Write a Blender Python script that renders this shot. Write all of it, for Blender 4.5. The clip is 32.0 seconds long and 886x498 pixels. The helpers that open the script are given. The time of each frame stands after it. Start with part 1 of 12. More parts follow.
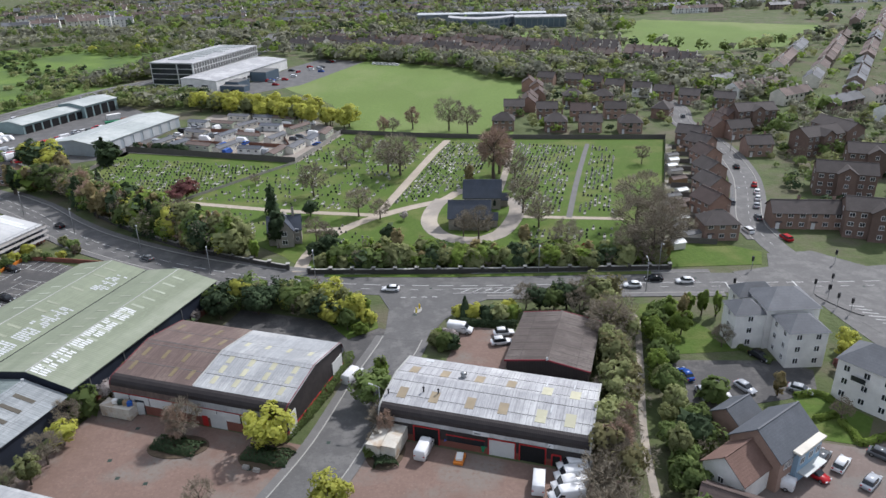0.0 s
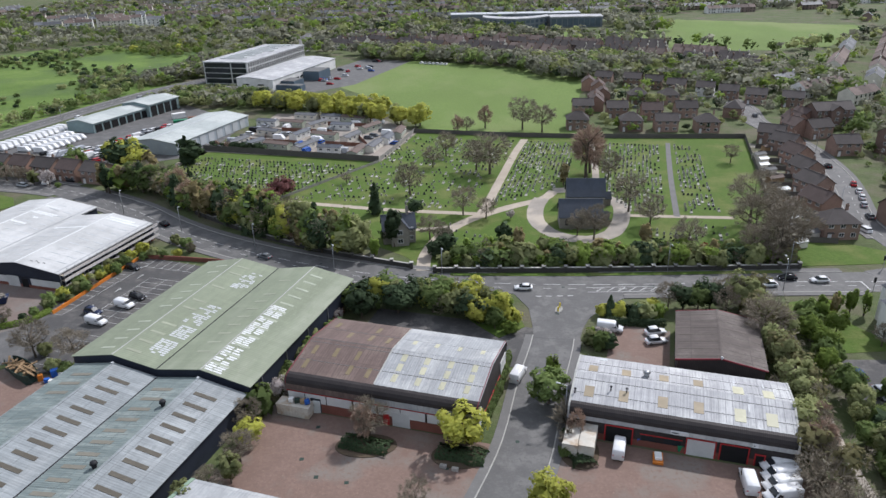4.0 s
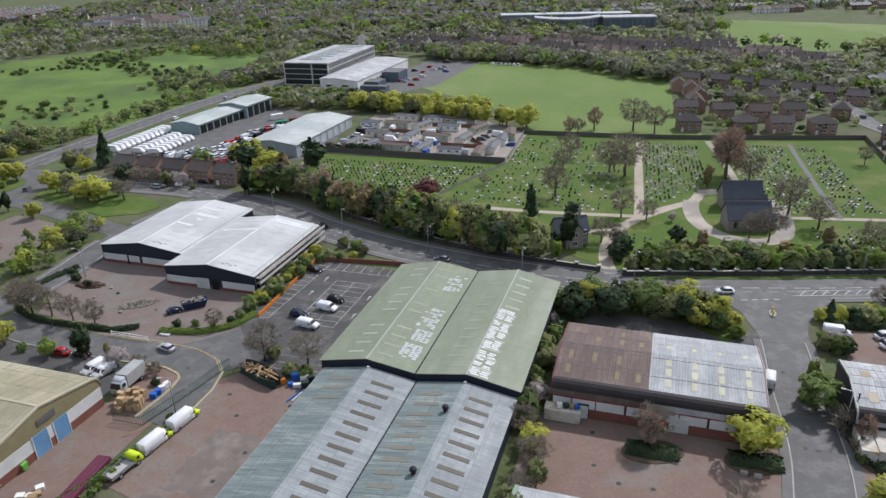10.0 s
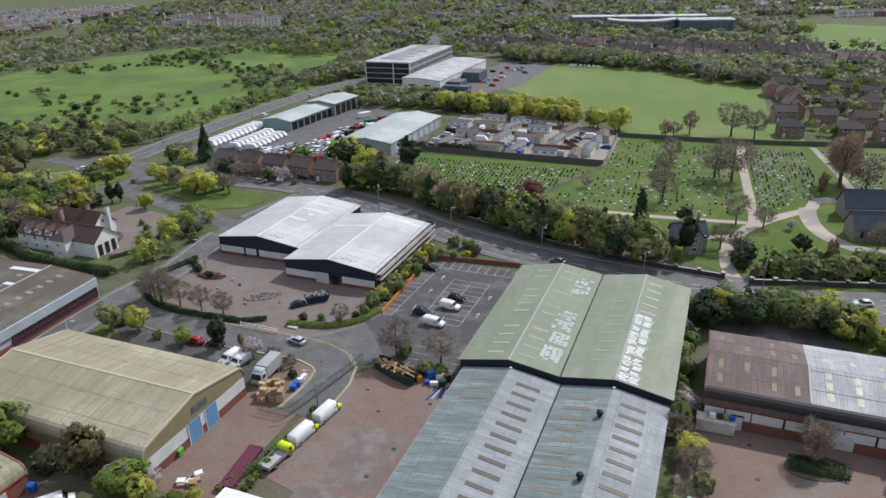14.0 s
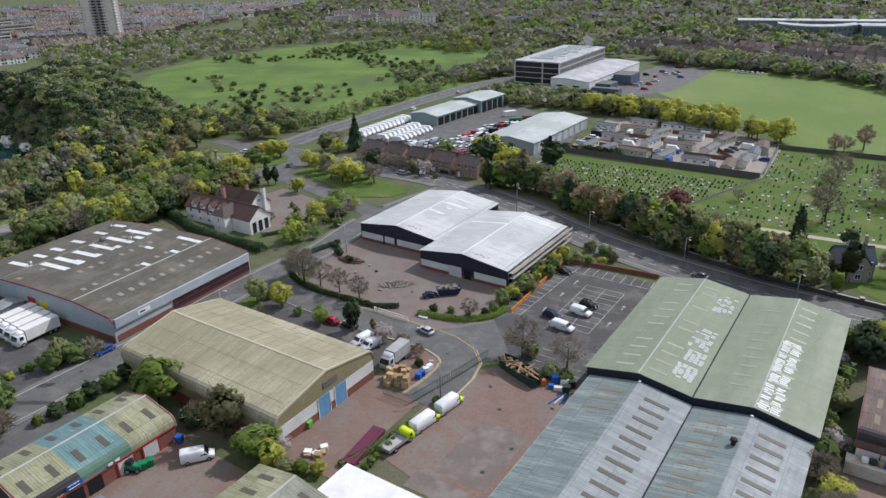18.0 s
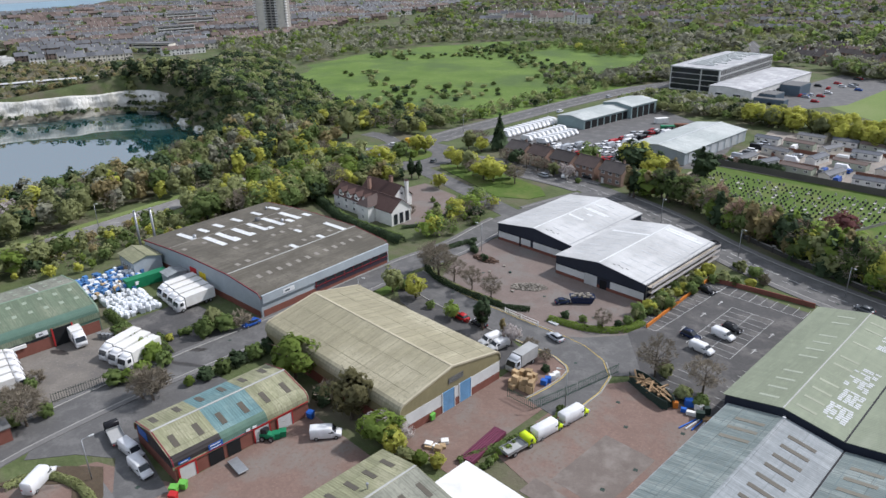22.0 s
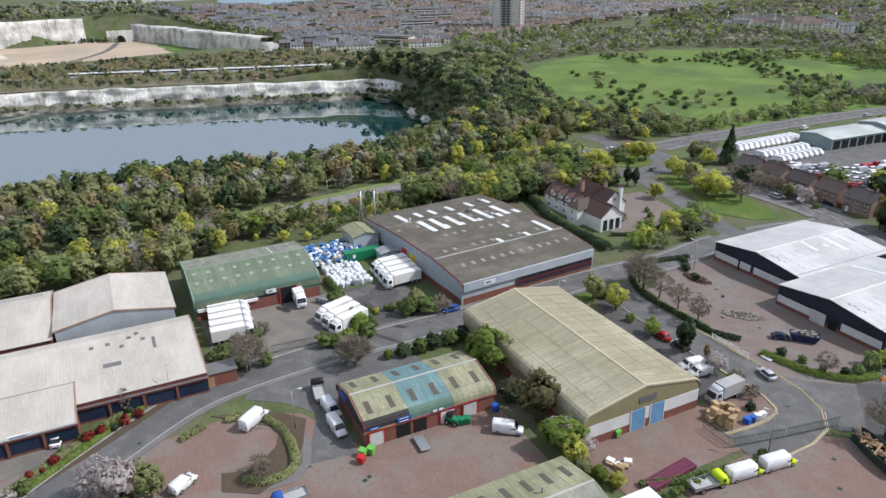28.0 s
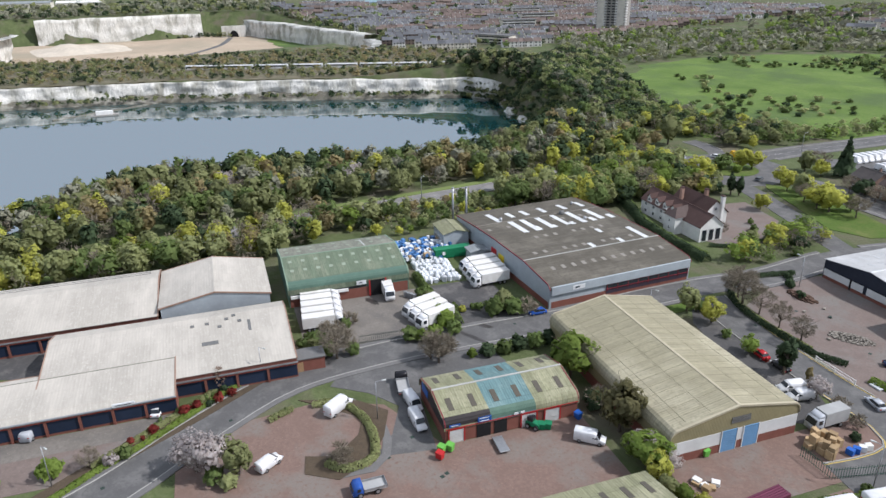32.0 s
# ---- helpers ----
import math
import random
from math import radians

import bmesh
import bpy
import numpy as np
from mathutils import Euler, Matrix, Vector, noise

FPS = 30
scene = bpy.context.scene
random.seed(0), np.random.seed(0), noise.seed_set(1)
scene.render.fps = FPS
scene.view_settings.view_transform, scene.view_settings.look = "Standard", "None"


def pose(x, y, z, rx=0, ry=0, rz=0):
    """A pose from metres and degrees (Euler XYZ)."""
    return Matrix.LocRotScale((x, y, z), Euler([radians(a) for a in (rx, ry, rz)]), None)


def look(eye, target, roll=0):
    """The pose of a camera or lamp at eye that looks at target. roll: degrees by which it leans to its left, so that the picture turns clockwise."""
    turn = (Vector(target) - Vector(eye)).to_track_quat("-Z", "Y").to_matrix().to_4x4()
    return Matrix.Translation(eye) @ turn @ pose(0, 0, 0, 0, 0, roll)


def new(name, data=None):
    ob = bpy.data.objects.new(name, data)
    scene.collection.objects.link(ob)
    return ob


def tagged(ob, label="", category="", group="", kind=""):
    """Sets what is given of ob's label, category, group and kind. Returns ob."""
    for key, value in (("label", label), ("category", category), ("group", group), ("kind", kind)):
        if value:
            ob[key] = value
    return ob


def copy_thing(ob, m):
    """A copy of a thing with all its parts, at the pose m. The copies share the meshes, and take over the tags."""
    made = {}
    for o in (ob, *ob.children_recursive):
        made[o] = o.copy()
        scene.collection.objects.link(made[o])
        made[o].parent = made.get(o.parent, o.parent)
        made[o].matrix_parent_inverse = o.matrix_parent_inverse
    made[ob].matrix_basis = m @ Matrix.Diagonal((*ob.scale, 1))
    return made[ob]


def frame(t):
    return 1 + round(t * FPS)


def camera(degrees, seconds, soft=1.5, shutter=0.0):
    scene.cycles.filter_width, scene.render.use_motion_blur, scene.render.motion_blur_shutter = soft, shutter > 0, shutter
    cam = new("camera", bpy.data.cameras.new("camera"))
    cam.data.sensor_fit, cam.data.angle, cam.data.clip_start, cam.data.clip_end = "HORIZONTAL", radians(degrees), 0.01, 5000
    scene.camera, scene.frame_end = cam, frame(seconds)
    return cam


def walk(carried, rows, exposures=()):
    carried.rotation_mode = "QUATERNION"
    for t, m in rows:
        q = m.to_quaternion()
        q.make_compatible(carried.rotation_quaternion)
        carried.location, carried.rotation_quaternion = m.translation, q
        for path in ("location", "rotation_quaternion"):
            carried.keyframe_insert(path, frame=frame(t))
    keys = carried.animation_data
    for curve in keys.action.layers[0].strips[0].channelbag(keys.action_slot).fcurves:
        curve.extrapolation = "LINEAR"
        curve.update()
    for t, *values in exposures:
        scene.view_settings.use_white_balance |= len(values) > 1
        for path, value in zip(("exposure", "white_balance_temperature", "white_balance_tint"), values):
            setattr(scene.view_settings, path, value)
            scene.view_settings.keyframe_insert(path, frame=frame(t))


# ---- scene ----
cam = camera(64.8, 32.0)
METRES, EYE, TILT, LEAN, TURN = 100.0, 76.7, -23.7, 1.42, 0.0
ROWS = [
    (0.0, 0.0, 0.0, 0.0, 0.0, 0.0, -0.0),
    (0.5, -0.0376, 0.0009, -0.0007, 0.01, -0.0, -0.01),
    (1.0, -0.0754, 0.0018, -0.0012, 0.05, -0.01, -0.02),
    (1.5, -0.1162, 0.0027, -0.0022, 0.07, 0.01, -0.04),
    (2.0, -0.1541, 0.0039, -0.0024, 0.1, 0.0, -0.06),
    (2.5, -0.1948, 0.0047, -0.0027, 0.12, 0.01, -0.07),
    (3.0, -0.2323, 0.0062, -0.0034, 0.15, 0.02, -0.08),
    (3.5, -0.273, 0.0076, -0.0044, 0.17, 0.03, -0.09),
    (5.5, -0.4311, 0.0102, -0.0049, 0.24, 0.04, -0.12),
    (6.0, -0.469, 0.0108, -0.0041, 0.26, 0.03, -0.11),
    (6.5, -0.5098, 0.0113, -0.0027, 0.29, 0.02, -0.1),
    (7.0, -0.5479, 0.0115, -0.0025, 0.31, 0.03, -0.11),
    (7.5, -0.5883, 0.0119, -0.0011, 0.34, 0.03, -0.12),
    (8.0, -0.6265, 0.0121, -0.0008, 0.36, 0.04, -0.15),
    (8.5, -0.6672, 0.0126, -0.0003, 0.4, 0.06, -0.14),
    (9.0, -0.7052, 0.0133, 0.001, 0.43, 0.04, -0.13),
    (9.5, -0.7463, 0.0141, 0.0007, 0.46, 0.04, -0.17),
    (10.0, -0.784, 0.0149, 0.0009, 0.49, 0.04, -0.18),
    (10.5, -0.8247, 0.0158, 0.001, 0.52, 0.03, -0.21),
    (11.0, -0.8619, 0.0173, 0.0005, 0.54, 0.04, -0.21),
    (11.5, -0.9003, 0.0189, 0.0006, 0.68, 0.06, -0.26),
    (12.0, -0.9282, 0.0202, -0.0002, 1.17, 0.09, -0.46),
    (12.5, -0.9495, 0.0212, -0.0009, 1.64, 0.1, -0.67),
    (13.0, -0.9615, 0.0222, -0.0027, 2.07, 0.13, -0.86),
    (13.5, -0.9677, 0.0228, -0.0044, 2.76, 0.12, -1.2),
    (14.0, -0.9693, 0.0236, -0.0062, 4.22, 0.11, -1.9),
    (14.5, -0.9688, 0.0248, -0.0087, 5.67, 0.07, -2.5),
    (16.5, -0.9661, 0.0235, -0.0084, 11.22, -0.37, -4.82),
    (17.0, -0.9683, 0.0247, -0.0086, 12.44, -0.47, -5.36),
    (17.5, -0.9694, 0.0252, -0.0081, 13.87, -0.63, -6.0),
    (18.0, -0.9705, 0.026, -0.008, 15.23, -0.77, -6.6),
    (18.5, -0.9715, 0.0266, -0.0075, 16.67, -0.94, -7.22),
    (19.0, -0.9726, 0.027, -0.0072, 18.01, -1.11, -7.79),
    (19.5, -0.9731, 0.0269, -0.0068, 19.35, -1.31, -8.35),
    (20.0, -0.9735, 0.0273, -0.0065, 20.78, -1.52, -8.93),
    (20.5, -0.9743, 0.0272, -0.0066, 22.1, -1.74, -9.46),
    (21.0, -0.9749, 0.0276, -0.0063, 23.56, -1.99, -10.04),
    (21.5, -0.9756, 0.0278, -0.006, 24.93, -2.23, -10.58),
    (22.0, -0.9769, 0.0286, -0.0064, 26.43, -2.5, -11.15),
    (22.5, -0.9772, 0.0284, -0.0061, 27.83, -2.79, -11.7),
    (23.0, -0.9779, 0.0287, -0.006, 29.33, -3.1, -12.26),
    (23.5, -0.9784, 0.0282, -0.0059, 30.72, -3.41, -12.77),
    (24.0, -0.9791, 0.0289, -0.0062, 32.23, -3.74, -13.32),
    (24.5, -0.9795, 0.0291, -0.0061, 33.65, -4.08, -13.81),
    (25.0, -0.98, 0.0295, -0.006, 35.19, -4.45, -14.34),
    (25.5, -0.9803, 0.0297, -0.006, 36.64, -4.82, -14.82),
    (27.5, -0.9805, 0.0309, -0.0059, 42.58, -6.46, -16.63),
    (28.0, -0.9817, 0.0311, -0.0061, 44.07, -6.9, -17.06),
    (28.5, -0.9822, 0.0312, -0.0062, 45.31, -7.28, -17.4),
    (29.0, -0.9827, 0.0313, -0.0062, 46.5, -7.64, -17.73),
    (29.5, -0.9829, 0.0313, -0.0063, 47.51, -7.96, -17.99),
    (30.0, -0.9833, 0.0315, -0.0063, 48.51, -8.27, -18.25),
    (30.5, -0.9835, 0.0317, -0.0063, 49.43, -8.57, -18.48),
    (31.0, -0.9838, 0.0318, -0.0064, 50.41, -8.9, -18.71),
    (31.5, -0.9843, 0.032, -0.0065, 51.31, -9.2, -18.92),
    (32.0, -0.9846, 0.032, -0.0065, 52.14, -9.48, -19.12),
]
walk(cam, [(t, pose(0, 0, EYE, TILT, LEAN, TURN) @ pose(METRES * x, METRES * y, METRES * z, 90 + pitch, roll, yaw)) for t, x, y, z, yaw, pitch, roll in ROWS],
     [(0.0, 0.23, 6000, 13.5), (6.0, 0.14, 6000, 13.5), (10.0, 0.05, 6000, 13.5), (18.0, 0.05, 6000, 13.5), (24.0, 0.25, 6000, 13.5), (32.0, 0.25, 6000, 13.5)])

# ---- world, sun ----
SUN_AZ, SUN_EL = radians(43), radians(46)          # azimuth from +y towards +x
world = bpy.data.worlds.new("sky")
scene.world = world
world.use_nodes = True
wn = world.node_tree
sky = wn.nodes.new("ShaderNodeTexSky")
sky.sky_type, sky.sun_disc = "NISHITA", False
sky.sun_elevation, sky.sun_rotation = SUN_EL, SUN_AZ
sky.air_density, sky.dust_density, sky.ozone_density = 1.0, 3.0, 1.0
veil = wn.nodes.new("ShaderNodeMix")            # thin bright cloud over the whole sky
veil.data_type = "RGBA"
veil.inputs[0].default_value = 0.72
veil.inputs[7].default_value = (11.3, 12.2, 13.4, 1)
wn.links.new(sky.outputs[0], veil.inputs[6])
wn.links.new(veil.outputs[2], wn.nodes["Background"].inputs[0])
wn.nodes["Background"].inputs[1].default_value = 0.063
sun = new("sun", bpy.data.lights.new("sun", "SUN"))
sun.data.energy, sun.data.angle, sun.data.color = 3.9, radians(2.0), (1.0, 0.96, 0.90)
sun.matrix_world = look((0, 0, 0), (-math.sin(SUN_AZ) * math.cos(SUN_EL), -math.cos(SUN_AZ) * math.cos(SUN_EL), -math.sin(SUN_EL)))
scene.view_settings.exposure = 0.0

# ---- materials ----
def mix_rgb(nt, a, b, fac, blend="MIX"):
    n = nt.nodes.new("ShaderNodeMix")
    n.data_type, n.blend_type = "RGBA", blend
    for sock, val in ((n.inputs[6], a), (n.inputs[7], b), (n.inputs[0], fac)):
        if hasattr(val, "is_output"):
            nt.links.new(val, sock)
        else:
            sock.default_value = (*val, 1) if isinstance(val, tuple) else val
    return n.outputs[2]


def ramp01(nt, src, lo, hi):
    n = nt.nodes.new("ShaderNodeMapRange")
    n.inputs[1].default_value, n.inputs[2].default_value = lo, hi
    nt.links.new(src, n.inputs[0])
    return n.outputs[0]


def noise_fac(nt, vec, scale, detail=4, lo=0.35, hi=0.65, rough=0.6):
    n = nt.nodes.new("ShaderNodeTexNoise")
    n.inputs["Scale"].default_value, n.inputs["Detail"].default_value, n.inputs["Roughness"].default_value = scale, detail, rough
    nt.links.new(vec, n.inputs["Vector"])
    return ramp01(nt, n.outputs[0], lo, hi)


def mat(name, c1, c2=None, rough=0.8, metal=0.0, big=0.15, fine=3.0, c3=None, patch=0.04, bump=0.1, wave=None, rnd=0.0, isl=0.0, coords="world", stretch=None, spec=0.2, grime=0.0, sheets=None):
    """A procedural surface: c1 and c2 mixed by fine noise, c3 in larger patches, wave=(metres, axis, depth) for corrugation, rnd/isl: spread of value from piece to piece."""
    m = bpy.data.materials.new(name)
    m.use_nodes = True
    nt = m.node_tree
    bs = nt.nodes["Principled BSDF"]
    c2 = c2 or tuple(v * 0.75 for v in c1)
    if coords == "world":
        vec = nt.nodes.new("ShaderNodeNewGeometry").outputs["Position"]
    else:
        vec = nt.nodes.new("ShaderNodeTexCoord").outputs["Object"]
    raw = vec
    if stretch:
        mp = nt.nodes.new("ShaderNodeMapping")
        mp.inputs["Scale"].default_value = stretch
        nt.links.new(vec, mp.inputs[0])
        vec = mp.outputs[0]
    f = noise_fac(nt, vec, fine, 5)
    col = mix_rgb(nt, c1, c2, f)
    g = noise_fac(nt, vec, big, 4, 0.3, 0.7)
    col = mix_rgb(nt, col, tuple(v * 0.72 for v in c1), g)
    if c3:
        h = noise_fac(nt, vec, patch, 5, 0.48, 0.62)
        col = mix_rgb(nt, col, c3, h)
    if grime:      # specks and runs of dirt, with cleaner flecks between
        col = mix_rgb(nt, col, tuple(v * (1 - grime) for v in c1), noise_fac(nt, vec, 1.5, 6, 0.52, 0.68))
        col = mix_rgb(nt, col, tuple(v * (1 + 0.5 * grime) for v in c1), noise_fac(nt, raw, 2.6, 4, 0.60, 0.72))
    if sheets:     # (axis across the ribs, width): each roof sheet weathered by itself, dirt in the valleys, runs down the slope
        sx = nt.nodes.new("ShaderNodeSeparateXYZ")
        nt.links.new(raw, sx.inputs[0])
        ci, co = (0, 1) if sheets[0] == "X" else (1, 0)

        def calc(op, src, k=None):
            q = nt.nodes.new("ShaderNodeMath")
            q.operation = op
            nt.links.new(src, q.inputs[0])
            if k is not None:
                q.inputs[1].default_value = k
            return q.outputs[0]

        col_i = calc("MULTIPLY", sx.outputs[ci], 1 / sheets[1])
        cell = nt.nodes.new("ShaderNodeCombineXYZ")
        nt.links.new(calc("FLOOR", col_i), cell.inputs[0])
        nt.links.new(calc("FLOOR", calc("MULTIPLY", sx.outputs[co], 0.19)), cell.inputs[1])
        wn_ = nt.nodes.new("ShaderNodeTexWhiteNoise")
        wn_.noise_dimensions = "2D"
        nt.links.new(cell.outputs[0], wn_.inputs["Vector"])
        col = mix_rgb(nt, col, tuple(v * 0.66 for v in c1), calc("MULTIPLY", ramp01(nt, wn_.outputs[0], 0.45, 1.5), sheets[2]))
        col = mix_rgb(nt, col, tuple(min(0.8, v * 1.3) for v in c1), calc("MULTIPLY", ramp01(nt, wn_.outputs[0], 0.55, -0.5), sheets[2]))
        lap_ = ramp01(nt, calc("FRACT", col_i), 0.10, 0.04)
        col = mix_rgb(nt, col, tuple(v * 0.5 for v in c1), calc("MULTIPLY", lap_, 0.8 * sheets[2]))
        lap_ = ramp01(nt, calc("FRACT", calc("MULTIPLY", sx.outputs[co], 0.19)), 0.035, 0.015)
        col = mix_rgb(nt, col, tuple(v * 0.5 for v in c1), calc("MULTIPLY", lap_, sheets[2]))
        mp2 = nt.nodes.new("ShaderNodeMapping")
        mp2.inputs["Scale"].default_value = (3.2, 0.22, 1) if ci == 0 else (0.22, 3.2, 1)
        nt.links.new(raw, mp2.inputs[0])
        col = mix_rgb(nt, col, tuple(v * 0.55 for v in c1), calc("MULTIPLY", noise_fac(nt, mp2.outputs[0], 1.0, 5, 0.46, 0.72), 1.1 * sheets[2]))
        col = mix_rgb(nt, col, tuple(min(0.85, v * 1.35) for v in c1), calc("MULTIPLY", noise_fac(nt, mp2.outputs[0], 0.6, 5, 0.55, 0.75), 0.7 * sheets[2]))
    if rnd or isl:
        src = nt.nodes.new("ShaderNodeObjectInfo").outputs["Random"] if rnd else nt.nodes.new("ShaderNodeNewGeometry").outputs["Random Per Island"]
        k = nt.nodes.new("ShaderNodeMapRange")
        amt = rnd or isl
        k.inputs[3].default_value, k.inputs[4].default_value = 1 - amt, 1 + amt
        nt.links.new(src, k.inputs[0])
        hsv = nt.nodes.new("ShaderNodeHueSaturation")
        nt.links.new(k.outputs[0], hsv.inputs["Value"])
        nt.links.new(col, hsv.inputs["Color"])
        col = hsv.outputs[0]
    nt.links.new(col, bs.inputs["Base Color"])
    bs.inputs["Roughness"].default_value, bs.inputs["Metallic"].default_value = rough, metal
    bs.inputs["Specular IOR Level"].default_value = spec
    if bump or wave:
        b = nt.nodes.new("ShaderNodeBump")
        b.inputs["Strength"].default_value, b.inputs["Distance"].default_value = 0.6, bump
        nt.links.new(f, b.inputs["Height"])
        out = b.outputs[0]
        if wave:
            w = nt.nodes.new("ShaderNodeTexWave")
            w.wave_type, w.bands_direction = "BANDS", wave[1]
            w.inputs["Scale"].default_value = 0.314 / wave[0]
            nt.links.new(nt.nodes.new("ShaderNodeTexCoord").outputs["Object"], w.inputs["Vector"])
            b2 = nt.nodes.new("ShaderNodeBump")
            b2.inputs["Strength"].default_value, b2.inputs["Distance"].default_value = 0.8, wave[2]
            nt.links.new(w.outputs["Color"], b2.inputs["Height"])
            nt.links.new(out, b2.inputs["Normal"])
            out = b2.outputs[0]
        nt.links.new(out, bs.inputs["Normal"])
    return m


M = {}
M["ground"] = mat("rough_ground", (0.085, 0.11, 0.042), (0.115, 0.132, 0.06), 0.95, c3=(0.115, 0.105, 0.07), patch=0.05, fine=0.9, big=0.12, bump=0.15)
M["grass"] = mat("mown_grass", (0.09, 0.142, 0.026), (0.063, 0.105, 0.019), 0.95, c3=(0.12, 0.14, 0.042), patch=0.08, fine=0.9, big=0.08, bump=0.08, grime=0.25)
M["field"] = mat("field_grass", (0.145, 0.205, 0.055), (0.115, 0.172, 0.045), 0.95, c3=(0.165, 0.20, 0.075), patch=0.012, fine=0.6, big=0.02, bump=0.1, stretch=(1, 0.5, 1), grime=0.15)
M["heath"] = mat("heath_grass", (0.105, 0.175, 0.034), (0.155, 0.205, 0.055), 0.95, c3=(0.075, 0.115, 0.036), patch=0.022, fine=0.35, big=0.035, bump=0.2)
M["asphalt"] = mat("asphalt", (0.118, 0.115, 0.112), (0.096, 0.094, 0.092), 0.75, c3=(0.135, 0.131, 0.126), patch=0.25, fine=1.8, big=0.3, bump=0.01, spec=0.3, grime=0.22)
# Lighter copy of the asphalt: the lakeside road's sunlit look put into its colour.
M["asphalt_pale"] = mat("sunlit_pale_asphalt", (0.21, 0.203, 0.195), (0.175, 0.17, 0.163), 0.85, c3=(0.23, 0.22, 0.21), patch=0.2, fine=1.8, big=0.3, bump=0.01, grime=0.15)
M["tarmac"] = mat("car_park_tarmac", (0.084, 0.081, 0.079), (0.064, 0.062, 0.061), 0.85, c3=(0.12, 0.113, 0.106), patch=0.2, fine=1.8, big=0.3, bump=0.01, spec=0.3, grime=0.3)
M["paving"] = mat("red_block_paving", (0.212, 0.142, 0.114), (0.158, 0.108, 0.089), 0.85, c3=(0.172, 0.146, 0.126), patch=0.09, fine=1.6, big=0.3, bump=0.01, spec=0.3, grime=0.28)
M["concrete"] = mat("concrete", (0.36, 0.34, 0.31), (0.30, 0.285, 0.26), 0.9, c3=(0.24, 0.23, 0.21), patch=0.25, fine=3, big=0.4, bump=0.01, grime=0.25)
M["kerb"] = mat("kerb_stone", (0.38, 0.37, 0.34), (0.30, 0.29, 0.27), 0.9, fine=4, big=0.5, bump=0.005)
M["footway"] = mat("footway_tarmac", (0.17, 0.165, 0.16), (0.14, 0.135, 0.13), 0.85, fine=5, big=0.3, bump=0.01, grime=0.2)
M["paving_dull"] = mat("dull_block_paving", (0.20, 0.155, 0.135), (0.155, 0.125, 0.11), 0.88, c3=(0.165, 0.15, 0.135), patch=0.1, fine=1.6, big=0.3, bump=0.01, spec=0.3, grime=0.28)
M["yard_grey"] = mat("grey_brown_yard_paving", (0.20, 0.18, 0.155), (0.16, 0.145, 0.13), 0.9, c3=(0.12, 0.11, 0.10), patch=0.1, fine=1.6, big=0.25, bump=0.01, spec=0.3, grime=0.3)
M["gravel"] = mat("gravel_path", (0.44, 0.38, 0.31), (0.36, 0.31, 0.25), 0.95, fine=3, big=0.3, bump=0.02)
M["white_line"] = mat("road_paint_white", (0.58, 0.58, 0.56), (0.32, 0.32, 0.31), 0.75, fine=3, bump=0)
M["yellow_line"] = mat("road_paint_yellow", (0.65, 0.48, 0.12), (0.45, 0.34, 0.10), 0.7, fine=6, bump=0)
M["soil"] = mat("soil", (0.10, 0.075, 0.05), (0.07, 0.055, 0.04), 0.95, fine=2, big=0.4, bump=0.05)
M["brick"] = mat("red_brick", (0.225, 0.09, 0.066), (0.17, 0.07, 0.054), 0.9, fine=8, big=0.6, bump=0.01)
M["brown_brick"] = mat("brown_brick", (0.185, 0.128, 0.103), (0.145, 0.102, 0.085), 0.9, fine=8, big=0.6, bump=0.01, rnd=0.15)
M["chalk"] = mat("chalk_face", (0.80, 0.78, 0.72), (0.60, 0.58, 0.52), 0.95, c3=(0.34, 0.33, 0.28), patch=0.09, fine=0.5, big=0.12, bump=0.6, stretch=(1, 1, 0.35))
M["scree"] = mat("chalky_scree", (0.17, 0.16, 0.13), (0.11, 0.11, 0.08), 0.95, c3=(0.30, 0.29, 0.25), patch=0.08, fine=0.6, big=0.15, bump=0.3)
M["sand"] = mat("quarry_sand", (0.46, 0.37, 0.27), (0.38, 0.31, 0.23), 0.95, c3=(0.30, 0.26, 0.19), patch=0.012, fine=0.2, big=0.02, bump=0.3)
M["glass"] = mat("window_glass", (0.02, 0.025, 0.03), (0.03, 0.035, 0.04), 0.08, fine=0.5, bump=0, spec=0.5)
M["white"] = mat("white_paint", (0.78, 0.77, 0.74), (0.70, 0.69, 0.66), 0.6, fine=1.5, big=0.3, bump=0)
M["red_trim"] = mat("red_trim", (0.42, 0.035, 0.035), (0.34, 0.03, 0.03), 0.5, fine=2, bump=0)
M["black_trim"] = mat("black_trim", (0.02, 0.02, 0.022), (0.03, 0.03, 0.033), 0.6, fine=2, bump=0)
M["steel"] = mat("galvanised_steel", (0.42, 0.43, 0.44), (0.34, 0.35, 0.36), 0.45, metal=0.7, fine=2, bump=0)
M["wood"] = mat("timber", (0.33, 0.22, 0.12), (0.25, 0.17, 0.10), 0.85, fine=4, bump=0.01, rnd=0.2)
M["dark_metal"] = mat("dark_green_metal", (0.03, 0.05, 0.04), (0.04, 0.06, 0.05), 0.6, fine=3, bump=0)
M["rubber"] = mat("tyre_rubber", (0.018, 0.018, 0.018), (0.025, 0.025, 0.025), 0.9, fine=5, bump=0)

